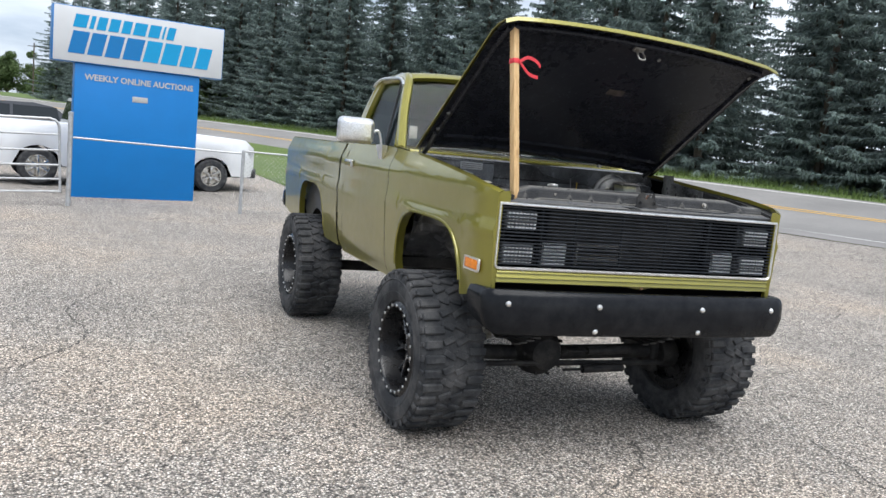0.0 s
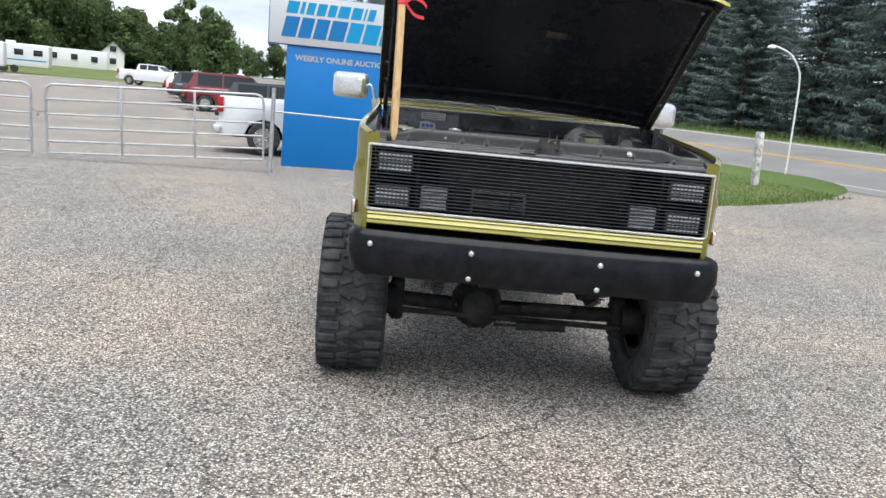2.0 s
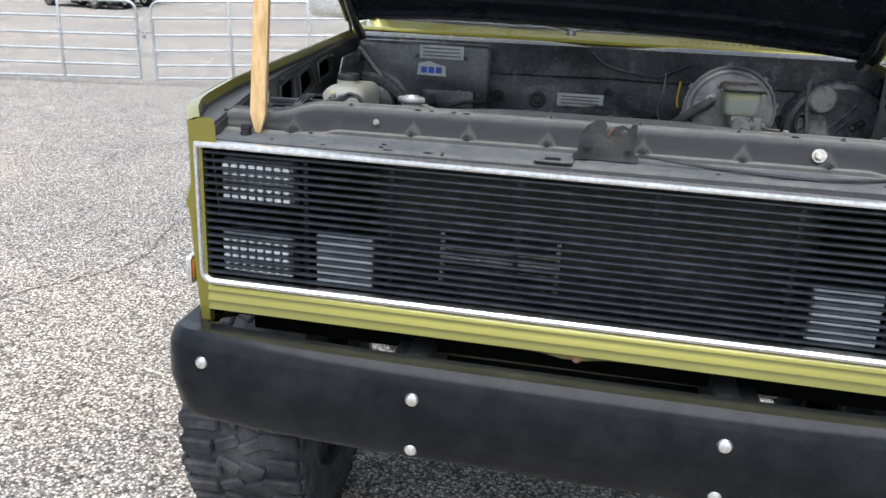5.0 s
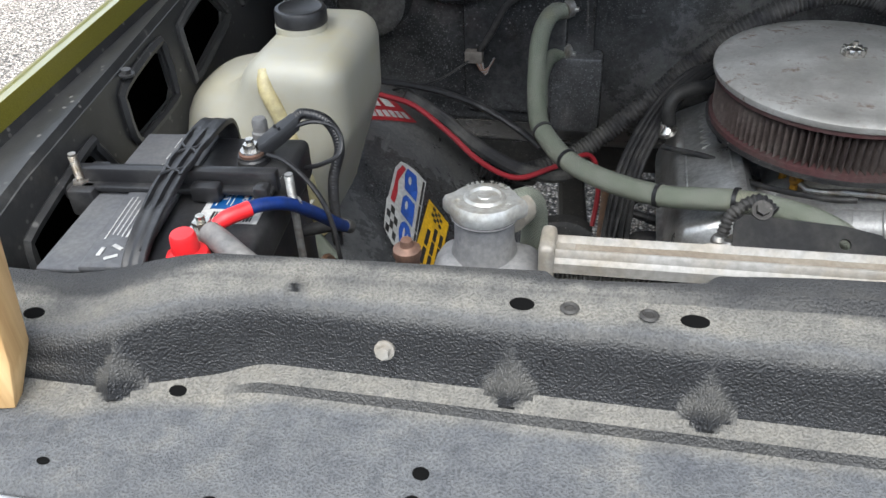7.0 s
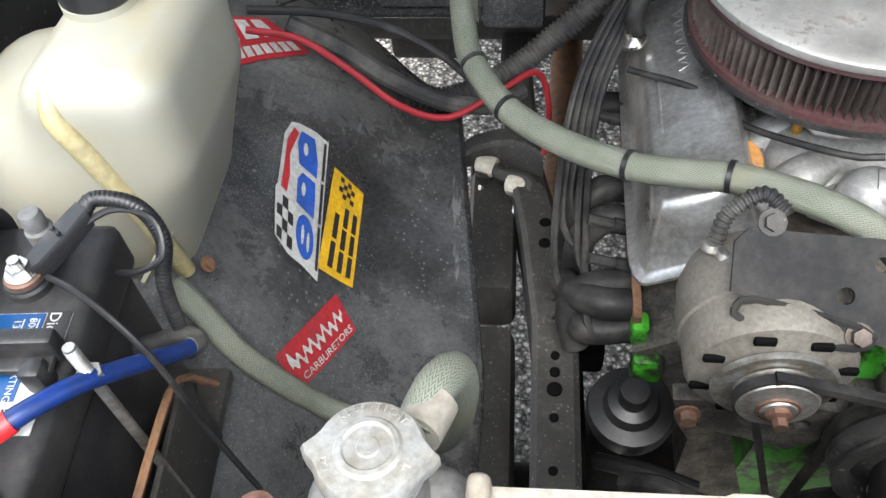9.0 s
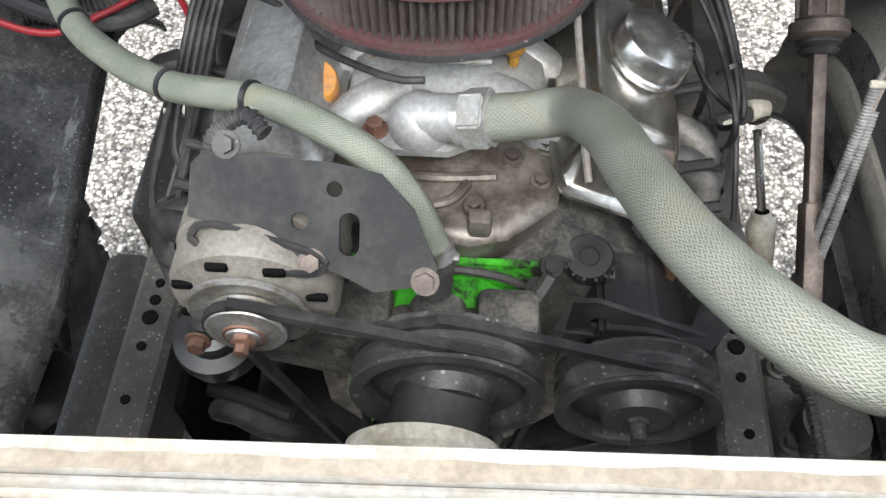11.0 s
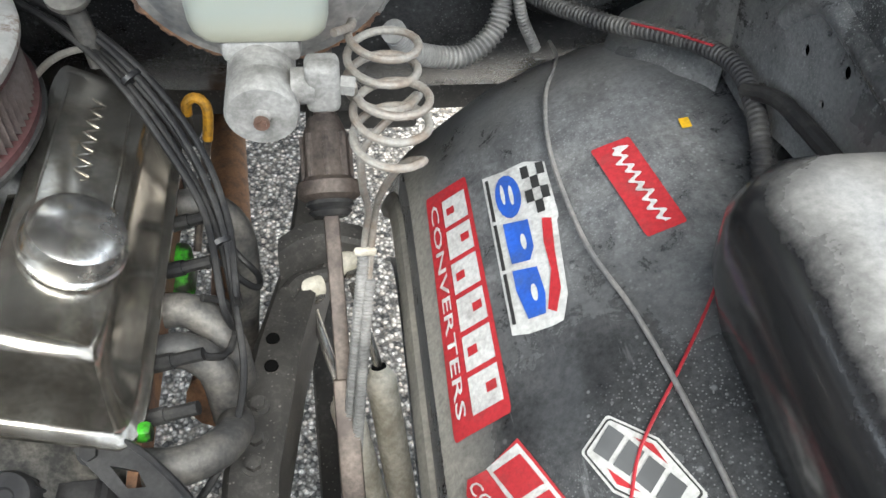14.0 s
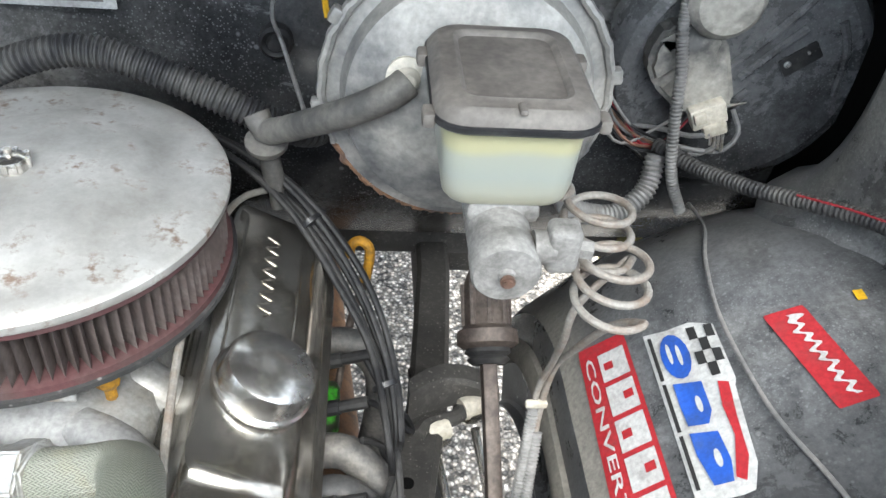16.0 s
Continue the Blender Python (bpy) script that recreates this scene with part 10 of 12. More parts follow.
# ---- air cleaner ----
air = thing("air_cleaner", "round chrome-lidded air cleaner with a pleated red filter", "air filter", at=(-0.018, 1.0, 1.30))
AR = 0.193
bm = bmesh.new()
lathe(bm, [(AR + 0.004, 0.088), (AR + 0.006, 0.092), (AR + 0.006, 0.098), (AR + 0.001, 0.102), (AR - 0.02, 0.104), (AR - 0.06, 0.107), (AR - 0.066, 0.111), (AR - 0.075, 0.1115), (0.10, 0.118), (0.03, 0.121), (0.0, 0.121)], (0, 0, 0), seg=72)
part("lid", bm, M_LIDLUX, air, "dull pitted chrome lid with rust spots")
bm = bmesh.new()
n = 112
rings = [[], []]
for k in range(2 * n):
    a = math.pi * k / n
    r = AR - 0.003 if k % 2 else AR - 0.024
    rings[0].append((r * math.cos(a), r * math.sin(a), 0.012))
    rings[1].append((r * math.cos(a), r * math.sin(a), 0.088))
loft(bm, rings, True)
part("filter_element", bm, M_FILTER, air, "dusty red-brown pleated filter", 20)
bm = bmesh.new()
lathe(bm, [(AR - 0.03, 0.080), (AR + 0.001, 0.080), (AR + 0.002, 0.088), (AR - 0.03, 0.088)], (0, 0, 0), seg=64)
lathe(bm, [(AR - 0.03, 0.010), (AR + 0.002, 0.010), (AR + 0.002, 0.020), (AR - 0.03, 0.020)], (0, 0, 0), seg=64)
part("filter_rim", bm, M_FILTER_RUB, air)
bm = bmesh.new()
lathe(bm, [(0.05, -0.02), (0.10, -0.022), (0.15, 0.0), (AR, 0.002), (AR + 0.006, 0.006), (AR + 0.006, 0.012), (AR - 0.02, 0.012)], (0, 0, 0), seg=64)
part("base_pan", bm, M_BLACK, air)
bm = bmesh.new()
cyl(bm, (0, 0, 0.119), (0, 0, 0.142), 0.004, 10)
lathe(bm, [(0.016, 0.0), (0.017, 0.004), (0.014, 0.012), (0.008, 0.015), (0, 0.015)], (0, 0, 0.120), seg=16)
for k in range(8):
    a = k * math.pi / 4
    cyl(bm, (0.016 * math.cos(a), 0.016 * math.sin(a), 0.122), (0.016 * math.cos(a), 0.016 * math.sin(a), 0.132), 0.003, 6)
part("wing_nut", bm, M_CHROME_WORN, air)

# ---- engine ----
engine = thing("engine", "grimy V8 engine with polished valve covers", "engine")
bm = bmesh.new()
prof = [(-0.10, 0.62), (0.10, 0.62), (0.17, 0.74), (0.17, 0.86), (0.27, 1.08), (0.13, 1.17), (0.05, 1.12), (-0.05, 1.12), (-0.13, 1.17), (-0.27, 1.08), (-0.17, 0.86), (-0.17, 0.74)]
loft(bm, [[(x, y, z) for x, z in prof] for y in (0.66, 1.18)], True, True)
part("block", bm, M_ENGINE, engine, "oily cast-iron block")
bm = bmesh.new()
loft(bm, [[(x * 0.85, y, z) for x, z in ((-0.10, 0.78), (0.10, 0.78), (0.14, 0.9), (0.12, 1.08), (0.05, 1.13), (-0.05, 1.13), (-0.12, 1.08), (-0.14, 0.9))] for y in (0.60, 0.665)], True, True)
part("timing_cover", bm, M_GREEN, engine, "bright green painted timing cover")
# intake manifold: a smooth cast plenum, four runners each side and an oily front deck
bm = bmesh.new()
rings = []
for y, w, z in ((0.785, 0.060, 1.205), (0.79, 0.085, 1.222), (0.815, 0.110, 1.236), (0.85, 0.120, 1.246), (0.90, 0.118, 1.252), (1.10, 0.10, 1.252), (1.16, 0.09, 1.235)):
    rings.append([(-w, y, 1.16), (-w, y, z - 0.045), (-w * 0.92, y, z - 0.018), (-w * 0.70, y, z - 0.004), (-w * 0.3, y, z), (w * 0.3, y, z), (w * 0.70, y, z - 0.004), (w * 0.92, y, z - 0.018), (w, y, z - 0.045), (w, y, 1.16)])
loft(bm, rings, True, True)
manifold = part("intake_manifold", bm, M_SATIN, engine, "satin aluminium intake manifold", 60)
for sx in (-1, 1):
    for y in (0.80, 0.90, 1.02, 1.12):
        bm = tube(bmesh.new(), [(sx * 0.05, lerp(y, 0.98, 0.25), 1.222), (sx * 0.09, lerp(y, 0.98, 0.1), 1.222), (sx * 0.12, y, 1.20), (sx * 0.147, y, 1.165)], 0.027, 14, 0.015)
        part("runner", bm, M_SATIN, manifold)
bm = bmesh.new()
deck = [(-0.135, 0.800), (-0.130, 0.735), (-0.105, 0.690), (-0.045, 0.672), (0.035, 0.662), (0.075, 0.672), (0.128, 0.715), (0.140, 0.800)]
loft(bm, [[(x * k, y + e, z + 0.10 * (y - 0.72)) for x, y in deck] for k, e, z in ((1.0, 0.0, 1.150), (1.01, -0.003, 1.165), (1.01, -0.003, 1.183), (0.98, 0.002, 1.190), (0.80, 0.012, 1.196))], True, True)
bmesh.ops.recalc_face_normals(bm, faces=bm.faces[:])
deck_part = part("front_deck", bm, M_OILY, manifold, "oily brown cast front deck")
for x, y, z, r in ((-0.100, 0.725, 1.193, 0.013), (0.038, 0.700, 1.194, 0.012), (0.110, 0.738, 1.193, 0.012), (-0.118, 0.775, 1.197, 0.012), (0.115, 0.785, 1.20, 0.012), (0.078, 0.765, 1.20, 0.011)):
    bm = bmesh.new()
    lathe(bm, [(r + 0.003, -0.012), (r + 0.001, 0.004), (r - 0.002, 0.007), (0.0, 0.007)], (x, y, z), (0, -0.2, 1), 18)
    boss = part("manifold_boss", bm, M_OILY, manifold)
    part("bolt", hexbolt(bmesh.new(), (x, y - 0.0012, z + 0.006), (0, -0.2, 1), 0.0075, 0.007), M_SHAFT, boss)
bm = box(bmesh.new(), (0.045, 0.676, 1.198), (0.026, 0.022, 0.030), 0.006, seg=2)
part("lug", bm, M_OILY, manifold)
for pts in ([(-0.09, 0.715, 1.193), (-0.03, 0.70, 1.195), (0.01, 0.705, 1.196), (0.03, 0.73, 1.198)], [(-0.06, 0.74, 1.197), (0.0, 0.735, 1.199), (0.06, 0.74, 1.199)]):
    part("cast_rib", tube(bmesh.new(), pts, 0.006, 8, 0.01), M_OILY, manifold)
# painted front wall of the block below the deck
bm = plate(bmesh.new(), [(-0.125, 1.155), (0.125, 1.155), (0.130, 1.10), (0.10, 1.03), (-0.10, 1.03), (-0.130, 1.10)], (), 0.008, Matrix.Translation((0, 0.660, 0)) @ Matrix.Rotation(radians(90), 4, "X"))
part("front_wall", bm, M_GREEN, engine, "bright green block front, splashed with black oil")
bm = tube(bmesh.new(), [(-0.115, 0.652, 1.10), (-0.07, 0.650, 1.135), (0.0, 0.650, 1.147), (0.07, 0.650, 1.135), (0.115, 0.652, 1.10)], 0.006, 8, 0.012)
part("gasket_edge", bm, M_FRAME, engine)
# thermostat outlet
bm = bmesh.new()
plate(bm, [(-0.065, -0.012), (-0.03, -0.03), (0.03, -0.03), (0.062, -0.012), (0.062, 0.012), (0.03, 0.032), (-0.03, 0.032), (-0.065, 0.012)], (), 0.010, Matrix.Translation((-0.022, 0.775, 1.222)))
outlet = part("water_outlet", bm, M_SATIN, engine, "cast water outlet with a domed body")
bm = bmesh.new()
lathe(bm, [(0.034, 0), (0.036, 0.012), (0.033, 0.028), (0.022, 0.042), (0.008, 0.048), (0, 0.048)], (-0.024, 0.775, 1.230), seg=28)
cyl(bm, (-0.02, 0.772, 1.256), (0.03, 0.760, 1.268), 0.026, 20)
part("dome", bm, M_SATIN, outlet)
for x in (-0.075, 0.031):
    part("outlet_bolt", hexbolt(bmesh.new(), (x, 0.772, 1.232), (0, 0, 1), 0.010, 0.012), M_COPPER, outlet)
# carburettor under the air cleaner
bm = bmesh.new()
box(bm, (-0.01, 0.97, 1.28), (0.13, 0.20, 0.06), 0.012)
box(bm, (-0.01, 0.875, 1.285), (0.11, 0.03, 0.035), 0.008)
part("carburettor", bm, M_ALU, engine)
for k, (x, y) in enumerate(((-0.095, 0.92), (-0.085, 0.88), (0.075, 0.87), (0.085, 0.93))):
    bm = bmesh.new()
    cyl(bm, (x, y, 1.235), (x, y, 1.30), 0.006, 8)
    lathe(bm, [(0.010, 0), (0.012, 0.004), (0.006, 0.010), (0, 0.011)], (x, y, 1.27), (0.2, -1, 0.2), 12)
    part("linkage", bm, M_YELLOW_ROD, engine)
bm = bmesh.new()
tube(bm, [(-0.09, 0.90, 1.27), (-0.07, 0.86, 1.262), (-0.02, 0.85, 1.268), (0.05, 0.855, 1.262)], 0.005, 8, 0.02)
part("fuel_line", bm, M_STEEL, engine)
bm = bmesh.new()
lathe(bm, [(0.030, 0.0), (0.033, 0.004), (0.033, 0.030), (0.030, 0.036), (0.012, 0.038), (0.0, 0.038)], (-0.160, 0.845, 1.205), (0.1, -0.2, 1), 24)
part("oil_cap", bm, M_ORANGE, engine, "sun-faded orange filler cap")


def valve_cover(sx):
    """A stepped sheet-metal cover, its top leaning outwards."""
    base_in, base_out = (0.128, 1.212), (0.268, 1.150)
    top_in, top_out = (0.163, 1.287), (0.258, 1.240)
    bm = bmesh.new()
    rings = []

    def sec(t, shrink):
        ci = (lerp(base_in[0], top_in[0], t), lerp(base_in[1], top_in[1], t))
        co = (lerp(base_out[0], top_out[0], t), lerp(base_out[1], top_out[1], t))
        y0, y1 = lerp(0.722, 0.756, t) + shrink, lerp(1.170, 1.145, t) - shrink
        ring = []
        for a, b in rrect(1.0, 1.0, 0.1, 4, 0.5, 0.5):
            k = a if not shrink else 0.5 + (a - 0.5) * (1 - shrink * 8)
            ring.append((sx * lerp(ci[0], co[0], k), lerp(y0, y1, b), lerp(ci[1], co[1], k)))
        return ring

    def flange(grow, lift):
        ring = []
        for a, b in rrect(1.0, 1.0, 0.12, 4, 0.5, 0.5):
            k = 0.5 + (a - 0.5) * (1 + grow * 12)
            ring.append((sx * lerp(base_in[0], base_out[0], k) , lerp(0.722 - grow, 1.170 + grow, b), lerp(base_in[1], base_out[1], k) + lift))
        return ring

    rings = [flange(0.012, -0.004), flange(0.012, 0.001), flange(0.002, 0.003), sec(0.08, 0), sec(0.55, 0), sec(0.86, 0), sec(0.97, 0.004), sec(1.0, 0.012)]
    loft(bm, rings, True, True)
    metal = M_VCOVER if sx > 0 else M_VCOVER_P
    vc = part("valve_cover", bm, metal, engine, "brown-hazed chrome valve cover, darkened for the hood's reflection" if sx > 0 else "dulled chrome valve cover")
    # raised rib pads on the top
    u = Vector((sx * (top_out[0] - top_in[0]), 0, top_out[1] - top_in[1])).normalized()
    nrm = Vector((sx * 0.45, 0, 0.89)).normalized()
    mid = Vector((sx * (top_in[0] + top_out[0]) / 2, 0, (top_in[1] + top_out[1]) / 2))
    m = Matrix.Identity(4)
    m.col[0][:3], m.col[1][:3], m.col[2][:3] = u, Vector((0, 1, 0)), nrm
    for off in (-0.036, 0.036):
        yy = 0.99
        b = box(bmesh.new(), (off, 0, -0.0005), (0.004, 0.24, 0.004), 0.0015)
        m.translation = mid + Vector((0, yy, 0))
        bmesh.ops.transform(b, matrix=m, verts=b.verts)
        part("rib", b, metal, vc)
    # a plain raised squiggle where the maker's script is pressed in
    b = bmesh.new()
    pts = [(0.009 * math.sin(k * 2.1), -0.065 + 0.0065 * k, 0.0004) for k in range(21)]
    tube(b, pts, 0.0012, 6, 0.004)
    m.translation = mid + Vector((0, 1.03, 0))
    bmesh.ops.transform(b, matrix=m, verts=b.verts)
    part("pressed_script", b, metal, vc, "plain raised script band")
    return vc


for sx in (-1, 1):
    valve_cover(sx)
bm = bmesh.new()
lathe(bm, [(0.012, -0.005), (0.018, 0.0), (0.018, 0.006), (0.012, 0.012), (0.010, 0.022), (0, 0.022)], (-0.268, 1.05, 1.245), (-0.35, 0, 1), 16)
part("cover_grommet", bm, M_CHROME_WORN, engine)
bm = tube(bmesh.new(), [(-0.268, 1.05, 1.262), (-0.272, 1.05, 1.290), (-0.262, 1.06, 1.312), (-0.22, 1.075, 1.322), (-0.15, 1.09, 1.318)], 0.012, 12, 0.01)
part("breather_hose", bm, M_RUBBER, engine, "black breather hose")
bm = bmesh.new()
lathe(bm, [(0.0, 0.0), (0.049, 0.0), (0.051, 0.004), (0.051, 0.008), (0.0485, 0.010), (0.0475, 0.024), (0.044, 0.033), (0.036, 0.038), (0.0, 0.040)], (0.218, 0.868, 1.262), (0.42, 0, 0.9), 32)
br = part("breather", bm, M_CHROME_WORN, engine, "domed chrome breather cap")
for sx in (-1, 1):
    # headers, plugs and boots
    for k, (y, pts) in enumerate((
        (0.715, [(0.262, 0.715, 1.105), (0.305, 0.712, 1.108), (0.340, 0.735, 1.095), (0.350, 0.775, 1.060), (0.338, 0.83, 0.99), (0.315, 0.90, 0.88)]),
        (0.850, [(0.262, 0.850, 1.105), (0.300, 0.852, 1.106), (0.328, 0.842, 1.080), (0.335, 0.83, 1.03), (0.325, 0.86, 0.95), (0.31, 0.93, 0.86)]),
        (0.910, [(0.262, 0.910, 1.105), (0.302, 0.905, 1.108), (0.336, 0.885, 1.085), (0.345, 0.87, 1.04), (0.338, 0.90, 0.96), (0.32, 0.97, 0.86)]),
        (1.080, [(0.262, 1.080, 1.105), (0.305, 1.078, 1.105), (0.338, 1.07, 1.07), (0.342, 1.06, 1.0), (0.33, 1.06, 0.9), (0.32, 1.05, 0.8)]))):
        bm = tube(bmesh.new(), [(sx * a, b, c) for a, b, c in pts], 0.0205, 16, 0.012)
        part("header_tube", bm, M_HEADER if sx > 0 else M_RUBBER, engine, "heat-dulled exhaust header tube" if sx > 0 else "black coated exhaust header tube")
    bm = bmesh.new()
    loft(bm, [[(sx * 0.262, y, 1.085), (sx * 0.262, y, 1.128), (sx * 0.272, y, 1.128), (sx * 0.272, y, 1.085)] for y in (0.68, 1.12)], True, True)
    part("header_flange", bm, M_RUST, engine)
    for y in (0.76, 0.825, 0.955, 1.03):
        bm = bmesh.new()
        cyl(bm, (sx * 0.258, y, 1.118), (sx * 0.292, y, 1.128), 0.0095, 10)
        cyl(bm, (sx * 0.290, y, 1.127), (sx * 0.325, y, 1.137), 0.0075, 10)
        part("spark_plug", bm, M_RUBBER, engine)

for x, y, z, s in ((0.275, 0.735, 1.14, (0.018, 0.016, 0.02)), (-0.262, 0.685, 1.095, (0.022, 0.03, 0.04)), (-0.25, 0.66, 1.055, (0.04, 0.03, 0.05)), (0.14, 0.70, 1.125, (0.07, 0.02, 0.03)), (0.275, 1.00, 1.07, (0.03, 0.05, 0.06))):
    part("green_patch", box(bmesh.new(), (x, y, z), s, min(s) * 0.3, None, 2), M_GREEN, engine, "bright green engine paint")
# fuel pump canister low on the passenger side
bm = bmesh.new()
lathe(bm, [(0.04, -0.03), (0.052, -0.02), (0.055, 0.0), (0.052, 0.012), (0.035, 0.016), (0.030, 0.03), (0.018, 0.034), (0.017, 0.06), (0, 0.062)], (-0.268, 0.615, 1.02), (0, -0.1, 1), 24)
part("oil_canister", bm, M_BLACK_PLASTIC, engine)
bm = tube(bmesh.new(), [(-0.27, 0.55, 0.95), (-0.23, 0.53, 0.99), (-0.20, 0.52, 0.98), (-0.15, 0.53, 0.93)], 0.014, 10, 0.02)
tube(bm, [(-0.30, 0.60, 0.9), (-0.24, 0.57, 0.94), (-0.18, 0.55, 0.94)], 0.012, 10, 0.02)
part("lower_hose", bm, M_RUBBER, engine)
for pts in ([(-0.26, 0.75, 1.10), (-0.30, 0.745, 1.105), (-0.335, 0.735, 1.10), (-0.345, 0.72, 1.07), (-0.335, 0.70, 1.03)], [(-0.26, 0.70, 1.08), (-0.30, 0.695, 1.075), (-0.33, 0.70, 1.07), (-0.335, 0.73, 1.06)]):
    part("elbow_boot", tube(bmesh.new(), pts, 0.019, 14, 0.01), M_RUBBER, engine)

# water pump, pulleys, belts, fan
def pulley(name, c, r, mat, depth=0.05, grooves=2, label=""):
    prof = [(0.012, -0.010), (r * 0.42, -0.010), (r * 0.50, 0.006), (r * 0.80, 0.012), (r * 0.86, -0.004)]
    z = -0.004
    for _ in range(grooves):
        prof += [(r, z), (r, z + 0.004), (r * 0.88, z + 0.010), (r * 0.88, z + 0.014), (r, z + 0.020), (r, z + 0.024)]
        z += 0.024
    prof += [(r * 0.5, z), (0.012, z)]
    bm = bmesh.new()
    lathe(bm, prof, c, (0, 1, 0), 44)
    return part(name, bm, mat, engine, label)


pulley("pump_pulley", (0.020, 0.505, 1.130), 0.100, M_BLACK, label="black water pump pulley")
pulley("crank_pulley", (0.0, 0.505, 0.90), 0.088, M_BLACK)
pulley("steering_pulley", (0.222, 0.522, 1.080), 0.088, M_BLACK, label="black power steering pulley")
bm = bmesh.new()
lathe(bm, [(0.0, -0.005), (0.035, -0.005), (0.05, 0.004), (0.076, 0.008), (0.082, 0.014), (0.082, 0.03), (0.03, 0.04), (0.03, 0.075)], (-0.002, 0.432, 1.084), (0, 1, 0), 36)
part("fan_clutch", bm, M_SHOCK, engine, "dusty beige fan clutch")
bm = bmesh.new()
cyl(bm, (0.018, 0.515, 1.125), (0.002, 0.445, 1.092), 0.052, 28)
part("pulley_spacer", bm, M_UNDER, engine)
bm = bmesh.new()
hexbolt(bm, (0.222, 0.518, 1.080), (0, -1, 0), 0.012, 0.010)
cyl(bm, (0.222, 0.515, 1.080), (0.222, 0.488, 1.080), 0.009, 14)
part("pulley_bolt", bm, M_FRAME, engine)
bm = bmesh.new()
box(bm, (0.005, 0.580, 1.085), (0.14, 0.08, 0.11), 0.03, seg=3)
cyl(bm, (0.005, 0.60, 1.15), (0.005, 0.52, 1.15), 0.03, 18)
tube(bm, [(0.0, 0.60, 1.15), (0.002, 0.605, 1.19), (0.004, 0.612, 1.215)], 0.018, 14, 0.01)
box(bm, (0.08, 0.60, 1.13), (0.07, 0.06, 0.04), 0.012)
box(bm, (-0.08, 0.60, 1.13), (0.07, 0.06, 0.04), 0.012)
part("water_pump", bm, M_ENGINE, engine, "cast water pump housing")


def belt(pts):
    bm = bmesh.new()
    sp = spline(pts + [pts[0]], 0.012)
    rings = []
    for k, p in enumerate(sp):
        t = (sp[(k + 1) % len(sp)] - sp[k - 1]).normalized() if 0 < k < len(sp) - 1 else (sp[1] - sp[0]).normalized()
        nrm = Vector((t.z, 0, -t.x)).normalized()
        rings.append([p + Vector((0, -0.005, 0)) - nrm * 0.004, p + Vector((0, 0.005, 0)) - nrm * 0.004, p + Vector((0, 0.006, 0)) + nrm * 0.004, p + Vector((0, -0.006, 0)) + nrm * 0.004])
    loft(bm, rings, True)
    return part("drive_belt", bm, M_RUBBER, engine, "black rubber drive belt")


def wrap(circles, y):
    """A closed run round pulleys given as (x, z, radius, first angle, last angle)."""
    out = []
    for cx, cz, r, a0, a1 in circles:
        for k in range(7):
            a = radians(lerp(a0, a1, k / 6))
            out.append((cx + r * math.cos(a), y, cz + r * math.sin(a)))
    return out


belt(wrap([(-0.163, 1.248, 0.036, 250, 70), (0.020, 1.130, 0.096, 60, -20), (0.0, 0.90, 0.084, 0, -150)], 0.512))
belt(wrap([(0.020, 1.130, 0.096, 190, 80), (0.222, 1.075, 0.080, 70, -60), (0.0, 0.90, 0.084, -60, -170)], 0.538))

# ---- alternator ----
alt = thing("alternator", "dusty alternator on a black bracket", "alternator")
bm = bmesh.new()
lathe(bm, [(0.02, 0.0), (0.050, 0.001), (0.058, 0.006), (0.076, 0.012), (0.080, 0.020), (0.080, 0.056), (0.083, 0.058), (0.083, 0.088), (0.080, 0.090), (0.080, 0.115), (0.070, 0.135), (0.03, 0.14), (0.0, 0.14)], (-0.163, 0.530, 1.244), (0, 1, 0), 40)
part("case", bm, M_ALT, alt)
for k in range(8):
    a = k * math.pi / 4 + 0.3
    c = Vector((-0.163 + 0.066 * math.cos(a), 0.537, 1.244 + 0.066 * math.sin(a)))
    part("vent", box(bmesh.new(), c, (0.020, 0.006, 0.009), 0.002, None), M_DARK, alt)
bm = bmesh.new()
lathe(bm, [(0.010, -0.004), (0.016, -0.004), (0.018, 0.0), (0.036, 0.003), (0.038, 0.006), (0.030, 0.011), (0.030, 0.013), (0.038, 0.018), (0.038, 0.021), (0.012, 0.026)], (-0.163, 0.502, 1.248), (0, 1, 0), 32)
part("pulley", bm, M_STEEL, alt, "small steel pulley")
bm = bmesh.new()
lathe(bm, [(0.012, 0.0), (0.012, 0.012), (0.007, 0.014), (0.007, 0.022), (0.0, 0.023)], (-0.163, 0.505, 1.248), (0, -1, 0), 6)
lathe(bm, [(0.020, 0.0), (0.020, 0.003), (0.0, 0.003)], (-0.163, 0.503, 1.248), (0, -1, 0), 20)
part("pulley_nut", bm, M_COPPER, alt, "rusty pulley nut")
bm = bmesh.new()
lathe(bm, [(0.022, 0.004), (0.055, 0.001), (0.058, 0.003), (0.058, 0.006)], (-0.163, 0.522, 1.248), (0, 1, 0), 32)
part("cooling_fan", bm, M_STEEL, alt)
